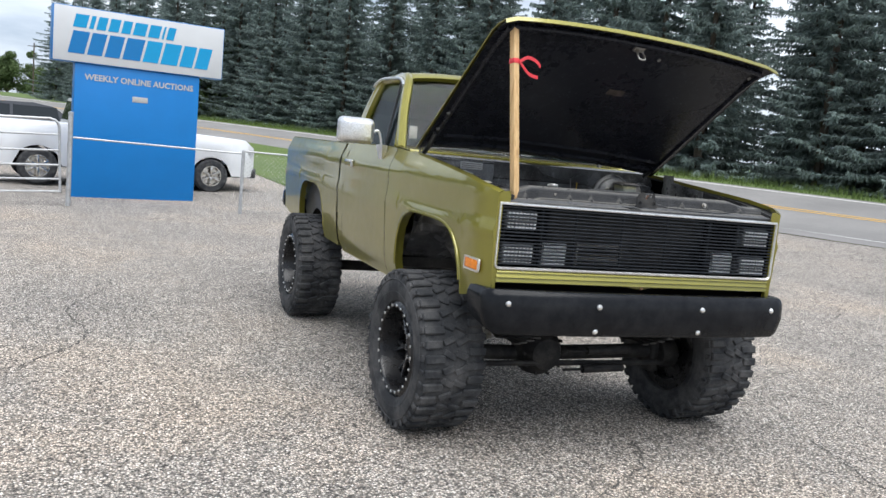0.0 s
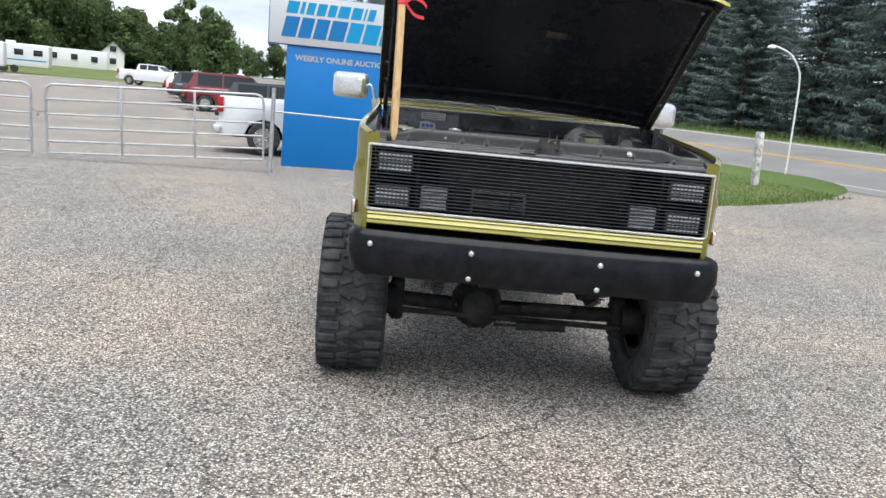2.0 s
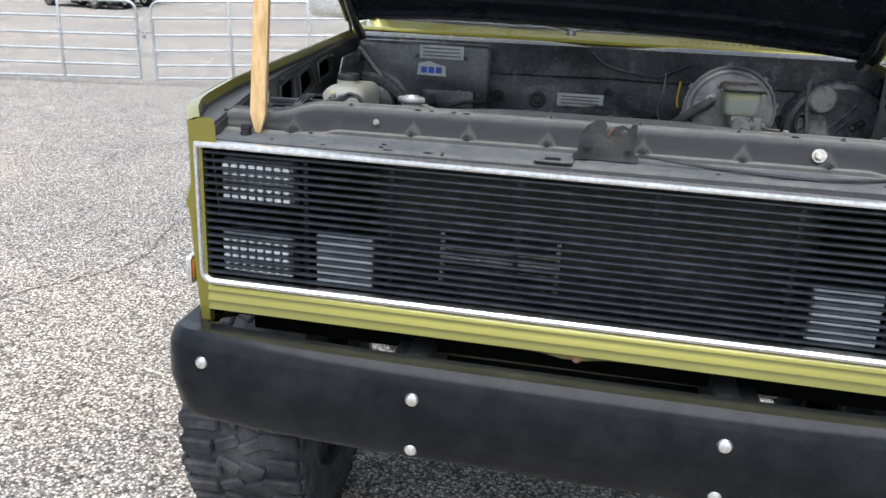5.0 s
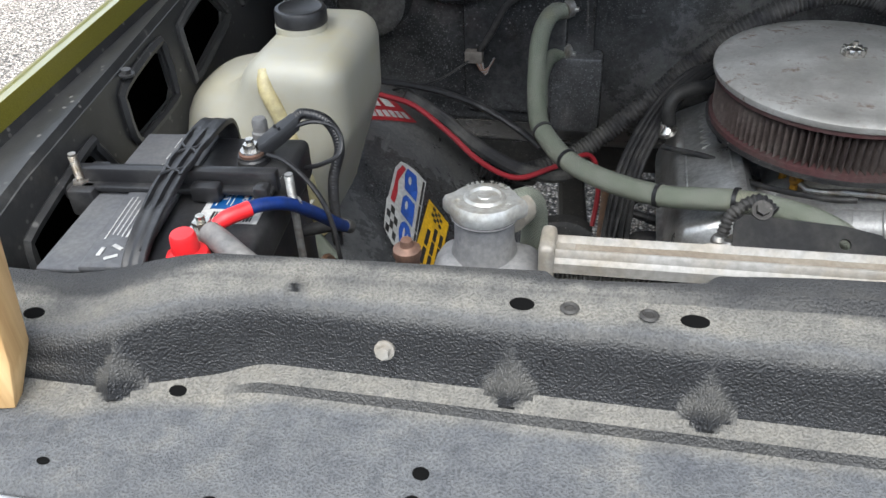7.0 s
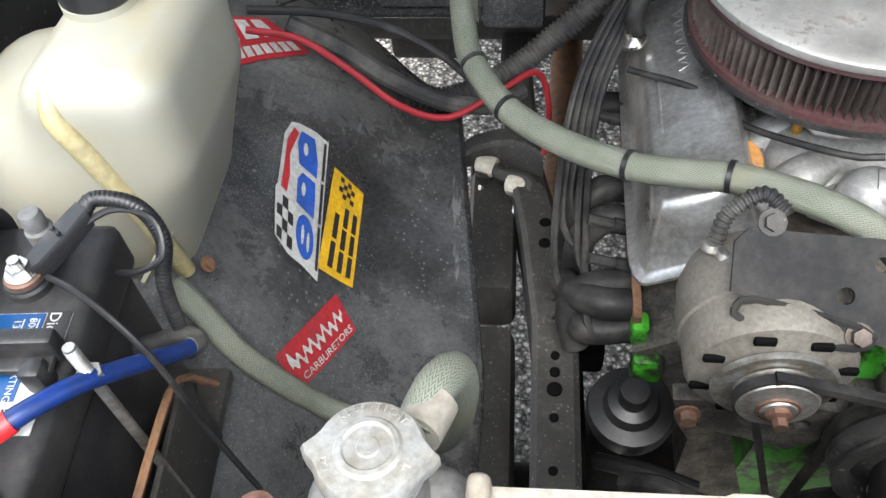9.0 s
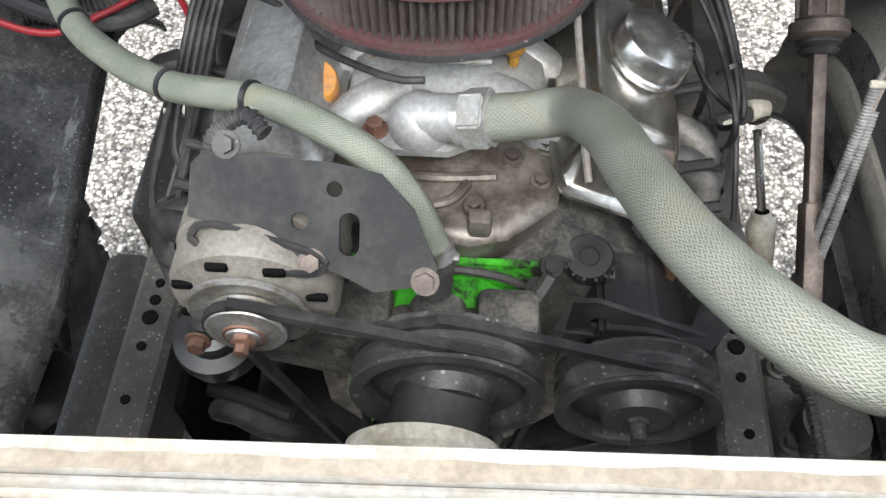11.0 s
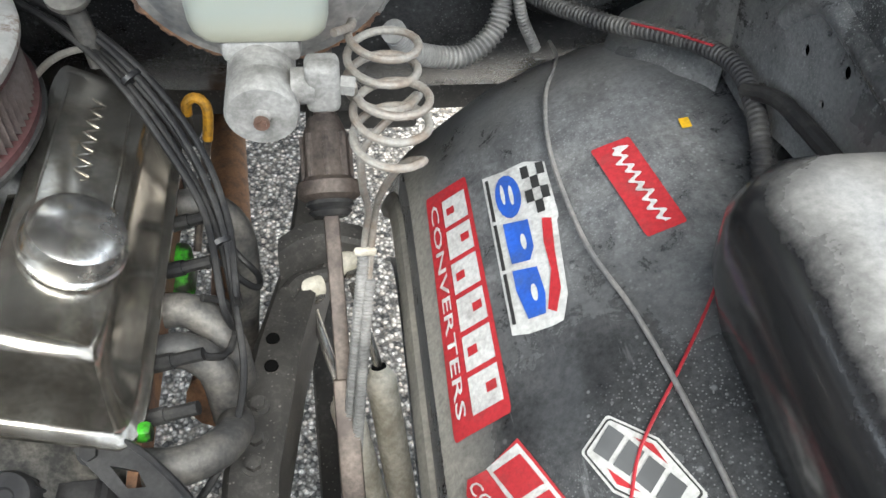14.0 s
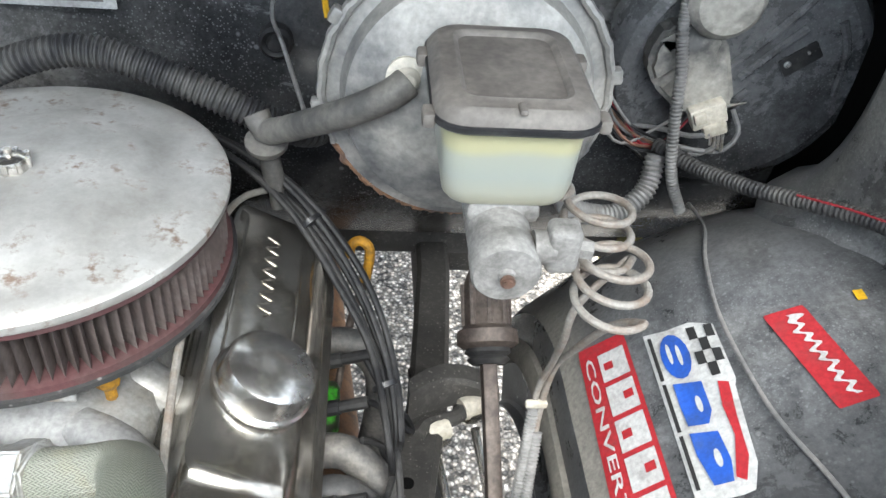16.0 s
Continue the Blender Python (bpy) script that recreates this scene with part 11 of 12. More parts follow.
# bracket in its own leaning plane
bx, bv = Vector((1, 0, 0)), Vector((0, 0.77, 0.64)).normalized()
bn = bx.cross(bv)
bm_m = Matrix.Identity(4)
bm_m.col[0][:3], bm_m.col[1][:3], bm_m.col[2][:3] = bx, bv, bn
bm_m.translation = Vector((-0.1, 0.552, 1.300))
bm = bmesh.new()
plate(bm, [(-0.112, 0.036), (-0.110, 0.082), (-0.098, 0.094), (0.018, 0.088), (0.058, 0.080), (0.088, 0.05), (0.110, 0.0), (0.108, -0.015), (0.055, -0.024), (0.03, -0.012), (-0.06, 0.022)], [disc(0.007, 12, 0.018, 0.065), disc(0.008, 12, -0.012, 0.036), rrect(0.018, 0.038, 0.0085, 4, 0.032, 0.026)], 0.005, bm_m)
bracket = part("bracket", bm, M_UNDER, alt, "black stamped bracket with slots")
bm = bmesh.new()
tube(bm, [bm_m @ Vector(p) for p in ((-0.108, 0.022, 0.006), (-0.10, 0.010, 0.006), (-0.02, -0.010, 0.006), (0.01, -0.006, 0.006), (0.0, 0.008, 0.006), (-0.09, 0.030, 0.006), (-0.108, 0.022, 0.006))], 0.004, 6, 0.01)
part("slot_lip", bm, M_UNDER, bracket)
for p, mt in (((0.0, 0.0), M_SHAFT), ((-0.078, 0.100), M_FRAME), ((0.100, -0.012), M_SHAFT)):
    part("bracket_bolt", hexbolt(bmesh.new(), bm_m @ Vector((p[0], p[1], 0.006)), bn, 0.0085, 0.008), mt, bracket)
part("pivot_bolt", hexbolt(bmesh.new(), (-0.231, 0.530, 1.178), (0, -1, 0.1), 0.009, 0.01), M_COPPER, alt)
bm = bmesh.new()
plate(bm, [(-0.24, 1.16), (-0.14, 1.165), (-0.06, 1.15), (-0.05, 1.11), (-0.10, 1.06), (-0.20, 1.10)], [disc(0.01, 12, -0.10, 1.12)], 0.02, Matrix.Translation((0, 0.575, 0)) @ Matrix.Rotation(radians(90), 4, "X"))
part("lower_bracket", bm, M_ENGINE, alt)
bm = bmesh.new()
tube(bm, [(-0.155, 0.66, 1.345), (-0.175, 0.675, 1.352), (-0.205, 0.665, 1.335), (-0.215, 0.65, 1.31)], 0.009, 8, 0.01, 0.006, 0.2)
part("plug_lead", bm, M_LOOM, alt)
for k in range(3):
    lathe_bm = lathe(bmesh.new(), [(0.010, 0), (0.011, 0.004), (0.008, 0.010), (0, 0.011)], (-0.218 + 0.012 * k, 0.645 - 0.01 * k, 1.302), (0, 0.2, 1), 12)
    part("terminal", lathe_bm, M_STEEL, alt)

# ---- power steering pump ----
ps = thing("steering_pump", "black power steering pump with a ribbed cap", "pump")
bm = bmesh.new()
loft(bm, [[(0.165, y, 1.055), (0.285, y, 1.045), (0.285, y, 1.095 - 0.2 * (y - 0.6)), (0.24, y, 1.125), (0.18, y, 1.13 - 0.05 * (y - 0.6))] for y in (0.595, 0.60, 0.69, 0.70)], True, True)
bmesh.ops.bevel(bm, geom=bm.edges[:], offset=0.006, segments=2, affect="EDGES")
part("reservoir", bm, M_BLACK_PLASTIC, ps)
bm = bmesh.new()
lathe(bm, [(0.026, 0.0), (0.028, 0.004), (0.028, 0.019), (0.025, 0.024), (0.012, 0.0245), (0.010, 0.0225), (0.0, 0.0225)], (0.168, 0.672, 1.136), (-0.1, -0.25, 1), 24)
pump_cap = part("cap", bm, M_BLACK_PLASTIC, ps, "ribbed black filler cap")
for k in range(14):
    a = k * 2 * math.pi / 14
    rib = cyl(bmesh.new(), (0.168 + 0.0280 * math.cos(a), 0.670 + 0.0280 * math.sin(a), 1.139), (0.166 + 0.0280 * math.cos(a), 0.665 + 0.0280 * math.sin(a), 1.157), 0.0022, 6)
    part("rib", rib, M_BLACK_PLASTIC, pump_cap)
bm = bmesh.new()
plate(bm, [(0.13, 0.600), (0.30, 0.585), (0.33, 0.62), (0.335, 0.67), (0.31, 0.68), (0.285, 0.615), (0.15, 0.635)], [disc(0.010, 12, 0.18, 0.615)], 0.008, Matrix.Translation((0, 0, 1.10)))
bu = Vector((0.748, -0.634, -0.194)).normalized()
bv2 = Vector((0.657, 0.737, 0.124))
bv2 = (bv2 - bu * bv2.dot(bu)).normalized()
arm_m = Matrix.Identity(4)
arm_m.col[0][:3], arm_m.col[1][:3], arm_m.col[2][:3] = bu, bv2, bu.cross(bv2)
arm_m.translation = Vector((0.234, 0.713, 1.146))
plate(bm, [(-0.015, -0.010), (-0.014, 0.012), (0.005, 0.022), (0.035, 0.028), (0.105, 0.022), (0.128, 0.008), (0.126, -0.014), (0.088, -0.018), (0.030, -0.014)], [[(0.022, 0.000), (0.045, 0.012), (0.062, 0.006), (0.050, -0.005)]], 0.007, arm_m)
tube(bm, [arm_m @ Vector(p) for p in ((0.0, 0.021, 0.004), (0.04, 0.027, 0.006), (0.105, 0.021, 0.005), (0.127, 0.006, 0.003))], 0.004, 8, 0.01)
br = part("bracket", bm, M_BLACK_PLASTIC, ps, "black pump bracket")
bm = bmesh.new()
plate(bm, [(0.142, 1.03), (0.312, 1.03), (0.314, 1.10), (0.172, 1.172), (0.148, 1.170)], [disc(0.011, 14, 0.178, 1.130)], 0.006, Matrix.Translation((0, 0.606, 0)) @ Matrix.Rotation(radians(90), 4, "X"))
part("mounting_plate", bm, M_BLACK_PLASTIC, br, "black mounting plate with a round hole")
bm = tube(bmesh.new(), [(0.125, 0.640, 1.158), (0.105, 0.615, 1.130), (0.075, 0.585, 1.080)], 0.009, 6, 0.01)
part("strut", bm, M_FRAME, br)
for x, y, z in ((0.320, 0.643, 1.128), (0.232, 0.712, 1.150), (0.125, 0.65, 1.160), (0.112, 0.642, 1.128)):
    part("bolt", hexbolt(bmesh.new(), (x, y, z), (0, -0.5, 1), 0.0085, 0.009), M_UNDER, br)

# ---- brake booster and master cylinder ----
booster = thing("brake_booster", "large dusty black brake booster with rusty lower edge", "brake booster")
BC = Vector((0.412, 1.045, 1.497))
bm = bmesh.new()
lathe(bm, [(0.05, 0.06), (0.075, 0.052), (0.11, 0.035), (0.118, 0.030), (0.124, 0.010), (0.140, 0.004), (0.142, 0.0), (0.140, -0.006), (0.130, -0.012), (0.128, -0.06), (0.10, -0.10), (0.05, -0.12)], BC, (0, -1, 0.06), 64)
part("shell", bm, M_BOOSTER, booster)
def rolled_rim(a0, a1, n, swell, seed):
    """A rolled and crimped edge round part of the booster."""
    r = random.Random(seed)
    rings = []
    for k in range(n + 1):
        a = radians(lerp(a0, a1, k / n))
        e = swell * r.uniform(-0.4, 1.0) + 0.0012 * (k % 6 < 2)
        rings.append([BC + Vector(((0.1405 + e + 0.0052 * math.cos(q)) * math.cos(a), 0.0075 * math.sin(q) - 0.002, (0.1405 + e + 0.0052 * math.cos(q)) * math.sin(a))) for q in (6.2832 * j / 8 for j in range(8))])
    return loft(bmesh.new(), rings, True, True)


part("crimped_rim", rolled_rim(-38, 205, 120, 0.0004, 3), M_BOOSTER, booster)
part("rusty_rim", rolled_rim(206, 321, 90, 0.0026, 4), M_RUST, booster, "flaking rusty rim section")
for a in (10, 48, 96, 150, 188):
    tab = box(bmesh.new(), (0, 0, 0), (0.012, 0.014, 0.016), 0.003)
    holder = bmesh.new()
    join(holder, tab, Matrix.Translation(BC + Vector((0.147 * math.cos(radians(a)), -0.002, 0.147 * math.sin(radians(a))))) @ Matrix.Rotation(radians(-a), 4, "Y"))
    part("rim_tab", holder, M_BOOSTER, booster)
bm = bmesh.new()
lathe(bm, [(0.018, 0.0), (0.020, 0.006), (0.020, 0.014), (0.012, 0.016), (0.008, 0.026), (0, 0.027)], (0.352, 1.008, 1.533), (-0.1, -1, 0.1), 24)
part("check_valve", bm, M_SHOCK, booster, "dirty white check valve")
bm = tube(bmesh.new(), [(0.350, 0.99, 1.533), (0.335, 0.985, 1.522), (0.30, 1.00, 1.495), (0.26, 1.045, 1.455), (0.225, 1.09, 1.418), (0.205, 1.11, 1.405), (0.195, 1.12, 1.42)], 0.0145, 16, 0.01)
part("vacuum_hose", bm, M_DUSTHOSE, booster, "dusty grey rubber vacuum hose")
bm = bmesh.new()
lathe(bm, [(0.020, 0.0), (0.024, 0.006), (0.024, 0.012), (0.012, 0.016)], (0.205, 1.118, 1.378), (0, -0.3, 1), 20)
cyl(bm, (0.205, 1.118, 1.378), (0.212, 1.115, 1.33), 0.012, 12)
cyl(bm, (0.212, 1.115, 1.33), (0.215, 1.112, 1.30), 0.009, 12)
part("inline_valve", bm, M_DUSTHOSE, booster)

mc = thing("master_cylinder", "master cylinder with translucent reservoir and dusty lid", "master cylinder")
bm = bmesh.new()
rings = []
for z, g in ((1.510, -0.010), (1.515, -0.004), (1.525, 0.0), (1.578, 0.004), (1.585, 0.004)):
    rings.append([(a, b, z) for a, b in rrect(0.103 + g, 0.131 + g, 0.018, 5, 0.4235, 0.900)])
loft(bm, rings, True, True)
part("reservoir", bm, M_RESERVOIR, mc, "cloudy yellow-green reservoir")
bm = bmesh.new()
rings = []
for z, g, r in ((1.583, 0.010, 0.022), (1.586, 0.018, 0.024), (1.590, 0.017, 0.024), (1.5965, 0.009, 0.022), (1.5995, 0.002, 0.020), (1.6000, -0.016, 0.016), (1.6015, -0.022, 0.014), (1.6005, -0.027, 0.013), (1.5975, -0.031, 0.012), (1.5972, -0.06, 0.01)):
    rings.append([(a, b, z) for a, b in rrect(0.106 + g, 0.135 + g, max(0.004, r), 5, 0.4235, 0.900)])
loft(bm, rings, True, True)
lid = part("lid", bm, M_LIDGREY, mc, "dust-grey reservoir lid")
bm = bmesh.new()
loops = [[(a, b, z) for a, b in rrect(0.124 + g, 0.153 + g, 0.025, 5, 0.4235, 0.900)] for z, g in ((1.581, 0.0), (1.583, 0.0032), (1.5870, 0.0032), (1.5880, 0.0))]
loft(bm, loops, True)
part("lid_seal", bm, M_BLACK_PLASTIC, lid)
part("lid_notch", box(bmesh.new(), (0.4235, 0.8290, 1.6005), (0.006, 0.014, 0.005), 0.002), M_LIDGREY, lid)
for y in (0.845, 0.94):
    for sx in (-1, 1):
        part("lid_clip", box(bmesh.new(), (0.4235 + sx * 0.065, y, 1.583), (0.010, 0.018, 0.012), 0.003), M_LIDGREY, lid)
bm = bmesh.new()
cyl(bm, (0.420, 1.02, 1.487), (0.422, 0.815, 1.480), 0.026, 24)
lathe(bm, [(0.0, 0.0), (0.006, 0.001), (0.007, 0.004), (0.0255, 0.004), (0.0275, 0.007), (0.0275, 0.03), (0.025, 0.034)], (0.423, 0.788, 1.478), (0, 1, 0.03), 32)
box(bm, (0.4235, 0.90, 1.500), (0.06, 0.12, 0.02), 0.006)
box(bm, (0.420, 1.01, 1.487), (0.10, 0.02, 0.05), 0.008)
part("cylinder", bm, M_MC, mc, "chalky grey cylinder body")
bm = bmesh.new()
box(bm, (0.468, 0.815, 1.490), (0.026, 0.024, 0.042), 0.006, seg=3)
cyl(bm, (0.445, 0.815, 1.488), (0.462, 0.815, 1.488), 0.014, 16)
cyl(bm, (0.481, 0.815, 1.488), (0.492, 0.814, 1.487), 0.008, 6)
part("port_block", bm, M_MC, mc)
part("bleed_nut", hexbolt(bmesh.new(), (0.423, 0.785, 1.478), (0, -1, 0), 0.004, 0.002), M_COPPER, mc)


def coil(c0, c1, r, turns, start, end_pts, pre_pts):
    pts = list(pre_pts)
    n = int(turns * 14)
    for k in range(n + 1):
        a = start + 2 * math.pi * k / 14
        c = Vector(c0).lerp(Vector(c1), k / n)
        pts.append((c.x + r * math.cos(a), c.y + r * math.sin(a), c.z))
    return pts + list(end_pts)


bm = tube(bmesh.new(), coil((0.520, 0.905, 1.475), (0.515, 0.865, 1.440), 0.030, 2.6, 2.6, [(0.500, 0.835, 1.41), (0.497, 0.84, 1.36), (0.503, 0.875, 1.29), (0.498, 0.885, 1.22), (0.482, 0.82, 1.10), (0.470, 0.77, 1.00), (0.465, 0.72, 0.92)], [(0.478, 0.88, 1.49), (0.492, 0.90, 1.482)]), 0.0036, 10, 0.006)
part("brake_line", bm, M_PIPE, mc, "coiled steel brake line, dulled grey")
bm = tube(bmesh.new(), coil((0.522, 0.845, 1.462), (0.520, 0.815, 1.425), 0.031, 2.4, 3.4, [(0.53, 0.82, 1.40), (0.515, 0.85, 1.34), (0.510, 0.885, 1.27), (0.503, 0.875, 1.19), (0.488, 0.80, 1.08), (0.478, 0.75, 0.98)], [(0.490, 0.815, 1.487)]), 0.0036, 10, 0.006)
part("brake_line", bm, M_PIPE, mc, "coiled steel brake line, dulled grey")
for pts in ([(0.498, 0.885, 1.215), (0.482, 0.82, 1.10), (0.470, 0.77, 1.00), (0.463, 0.71, 0.91)], [(0.503, 0.87, 1.19), (0.488, 0.80, 1.08), (0.478, 0.75, 0.98), (0.47, 0.69, 0.89)]):
    part("spring_guard", tube(bmesh.new(), pts, 0.0068, 10, 0.01, 0.004, 0.25), M_LOOM_DUST, mc, "coiled spring guard")
bm = box(bmesh.new(), (0.4995, 0.882, 1.222), (0.024, 0.008, 0.009), 0.003)
part("line_clip", bm, M_SHOCK, mc, "pale plastic line clip")

# ---- steering shaft ----
shaft = thing("steering_shaft", "brown steering shaft with a jointed coupler", "steering shaft")
s0, s1, s2 = Vector((0.462, 1.27, 1.37)), Vector((0.463, 1.035, 1.215)), Vector((0.478, 0.62, 0.90))
d1 = (s2 - s1).normalized()
part("upper_shaft", cyl(bmesh.new(), s0, s1, 0.013, 12), M_SHAFT, shaft)
bm = bmesh.new()
lathe(bm, [(0.018, -0.02), (0.026, 0.0), (0.027, 0.05), (0.030, 0.055), (0.036, 0.058), (0.037, 0.074), (0.031, 0.078), (0.024, 0.080), (0.0, 0.081)], s1 - d1 * 0.03, d1, 28)
flutes = []
for k in range(8):
    a = k * math.pi / 4
    q = d1.to_track_quat("Z", "Y").to_matrix()
    o = q @ Vector((0.027 * math.cos(a), 0.027 * math.sin(a), 0))
    flutes.append(cyl(bmesh.new(), s1 - d1 * 0.028 + o, s1 + d1 * 0.022 + o, 0.004, 6))
coupler = part("coupler", bm, M_SHAFT, shaft, "fluted brown coupler cup")
for b in flutes:
    part("flute", b, M_SHAFT, coupler)
bm = bmesh.new()
lathe(bm, [(0.026, 0.0), (0.028, 0.006), (0.022, 0.010), (0.026, 0.014), (0.020, 0.020)], s1 + d1 * 0.048, d1, 20)
part("rubber_boot", bm, M_RUBBER, shaft)
bm = bmesh.new()
q = d1.to_track_quat("Z", "Y").to_matrix().to_4x4()
ln = (s2 - s1).length
box(bm, (0, 0, ln * 0.30), (0.018, 0.022, ln * 0.42), 0.003, Matrix.Translation(s1) @ q)
box(bm, (0, 0, ln * 0.72), (0.027, 0.030, ln * 0.46), 0.004, Matrix.Translation(s1) @ q)
part("sliding_shaft", bm, M_SHAFT, shaft)
jc = s1.lerp(s2, 0.93)
bm = bmesh.new()
lathe(bm, [(0.02, -0.010), (0.047, -0.008), (0.047, 0.000), (0.044, 0.001), (0.044, 0.004), (0.047, 0.005), (0.047, 0.012), (0.02, 0.014)], jc, d1, 28)
part("rag_joint", bm, M_RUBBER, shaft, "ribbed rubber steering joint")
for off in (-0.036, 0.036):
    part("joint_bolt", hexbolt(bmesh.new(), jc + Vector((off, 0, 0)) - d1 * 0.010, -d1, 0.009, 0.012), M_STEEL, shaft)
bm = bmesh.new()
box(bm, (0.475, 0.60, 0.88), (0.13, 0.16, 0.13), 0.03, seg=3)
cyl(bm, (0.475, 0.56, 0.93), (0.475, 0.56, 0.99), 0.04, 20)
for dx, dy in ((-0.04, 0.05), (0.04, 0.05), (-0.04, -0.05), (0.04, -0.05)):
    hexbolt(bm, (0.475 + dx, 0.60 + dy, 0.945), (0, 0, 1), 0.010, 0.01)
part("gear_box", bm, M_FRAME, shaft, "grimy steering gear box")
bm = tube(bmesh.new(), [(0.335, 0.455, 1.02), (0.40, 0.47, 1.02), (0.45, 0.45, 1.02), (0.50, 0.45, 1.03), (0.55, 0.47, 1.03)], 0.013, 10, 0.02)
tube(bm, [(0.44, 0.60, 1.0), (0.435, 0.56, 1.02), (0.44, 0.50, 1.0), (0.43, 0.46, 0.96)], 0.008, 8, 0.01, 0.006, 0.2)
part("pressure_hose", bm, M_RUBBER, shaft)

# ---- coolant tank ----
tank = thing("coolant_tank", "dusty black plastic coolant tank on the wheelhouse", "coolant tank")
bm = bmesh.new()
rings = []
for z, x0, x1, y0, y1, r in ((1.325, 0.79, 0.90, 0.44, 0.68, 0.03), (1.345, 0.775, 0.915, 0.42, 0.71, 0.045), (1.40, 0.755, 0.925, 0.395, 0.735, 0.06), (1.45, 0.750, 0.925, 0.385, 0.735, 0.06), (1.480, 0.757, 0.922, 0.39, 0.725, 0.06), (1.500, 0.775, 0.912, 0.405, 0.705, 0.055), (1.510, 0.80, 0.895, 0.43, 0.675, 0.045), (1.513, 0.825, 0.875, 0.47, 0.64, 0.02)):
    rings.append([(a, b, z) for a, b in rrect(x1 - x0, y1 - y0, r, 6, (x0 + x1) / 2, (y0 + y1) / 2)])
loft(bm, rings, True, True)
for v in bm.verts:
    k = math.exp(-((v.co.y - 0.545) / 0.05) ** 2)
    if v.co.z > 1.42:
        v.co.z -= 0.035 * k * smoothstep(0.90, 0.76, v.co.x)
    if v.co.x < 0.82:
        v.co.x += 0.014 * math.exp(-((v.co.y - 0.56) / 0.035) ** 2)
part("shell", bm, M_TANK, tank)
bm = tube(bmesh.new(), [(0.785, 0.57, 1.36), (0.796, 0.545, 1.345), (0.785, 0.50, 1.335), (0.768, 0.45, 1.325), (0.75, 0.40, 1.31), (0.73, 0.34, 1.28)], 0.013, 12, 0.01, 0.006, 0.18)
part("ribbed_hose", bm, M_LOOM, tank, "black ribbed hose")

# ---- wiring ----
def cable(name, pts, r, mat, label, category="cable", ribs=0.0, depth=0.0, seg=10):
    return solo(name, tube(bmesh.new(), pts, r, seg, 0.012, ribs, depth), mat, label, category)


cable("wiring_loom", [(-0.60, 1.03, 1.16), (-0.52, 1.05, 1.145), (-0.44, 1.10, 1.155), (-0.38, 1.13, 1.19), (-0.30, 1.155, 1.255), (-0.23, 1.165, 1.33), (-0.15, 1.175, 1.395), (-0.06, 1.185, 1.44), (0.02, 1.19, 1.448), (0.12, 1.185, 1.412), (0.20, 1.18, 1.375), (0.25, 1.20, 1.35), (0.28, 1.27, 1.34)], 0.0190, M_LOOM, "thick black corrugated wiring loom behind the engine", ribs=0.0075, depth=0.16, seg=14)
cable("wiring_loom", [(-0.72, 0.98, 1.325), (-0.66, 0.985, 1.285), (-0.60, 0.985, 1.235), (-0.53, 0.99, 1.19), (-0.46, 1.01, 1.165), (-0.42, 1.05, 1.16)], 0.013, M_LOOM, "black taped wiring loom along the wheelhouse")
cable("power_wire", [(-0.76, 0.94, 1.345), (-0.70, 0.955, 1.32), (-0.64, 0.95, 1.275), (-0.58, 0.94, 1.225), (-0.52, 0.955, 1.19), (-0.46, 1.0, 1.19), (-0.40, 1.06, 1.185), (-0.38, 1.06, 1.12), (-0.385, 1.03, 1.05)], 0.0048, M_RED_WIRE, "dark red battery power wire", "wire")
cable("black_wire", [(-0.76, 0.96, 1.36), (-0.68, 0.99, 1.335), (-0.60, 1.01, 1.30), (-0.53, 1.0, 1.265), (-0.48, 0.96, 1.25)], 0.006, M_BLACK_PLASTIC, "black wire running along the wheelhouse", "wire")
cable("vacuum_line", [(-0.385, 1.30, 1.466), (-0.42, 1.22, 1.45), (-0.50, 1.195, 1.445), (-0.565, 1.19, 1.42), (-0.60, 1.19, 1.36), (-0.63, 1.195, 1.31)], 0.0065, M_RUBBER, "black rubber line looping over the heater case", "hose")
bm = bmesh.new()
box(bm, (-0.635, 1.195, 1.31), (0.035, 0.02, 0.024), 0.003)
solo("wire_connector", bm, M_LIDGREY, "grey resistor connector on the heater case", "connector")
for k in range(4):
    cable("thin_wire", [(-0.632 + 0.004 * k, 1.19, 1.305), (-0.62 + 0.003 * k, 1.18, 1.288 - 0.003 * k), (-0.605, 1.185, 1.292), (-0.595, 1.19, 1.31)], 0.0017, M_GREY_WIRE if k % 2 else M_COPPER, "thin bare wire at the resistor connector", "wire", seg=6)
cable("thin_wire", [(-0.64, 1.19, 1.305), (-0.70, 1.14, 1.28), (-0.76, 1.05, 1.30)], 0.0022, M_BLACK_PLASTIC, "thin black wire across the heater case", "wire", seg=6)
cable("hood_cable", [(-0.05, 1.30, 1.64), (0.0, 1.30, 1.60), (0.10, 1.29, 1.575), (0.18, 1.295, 1.565), (0.22, 1.30, 1.58), (0.30, 1.30, 1.62)], 0.006, M_BLACK_PLASTIC, "black cable sagging across the firewall")
cable("clutch_wire", [(0.215, 1.29, 1.585), (0.212, 1.27, 1.52), (0.20, 1.27, 1.47), (0.21, 1.285, 1.42), (0.24, 1.20, 1.38)], 0.003, M_GREY_WIRE, "thin wire hanging from the firewall", "wire", seg=6)
cable("tagged_wire", [(0.268, 1.28, 1.56), (0.262, 1.27, 1.50), (0.266, 1.265, 1.47)], 0.004, M_DYELLOW, "short yellow-green wire on the firewall", "wire", seg=6)

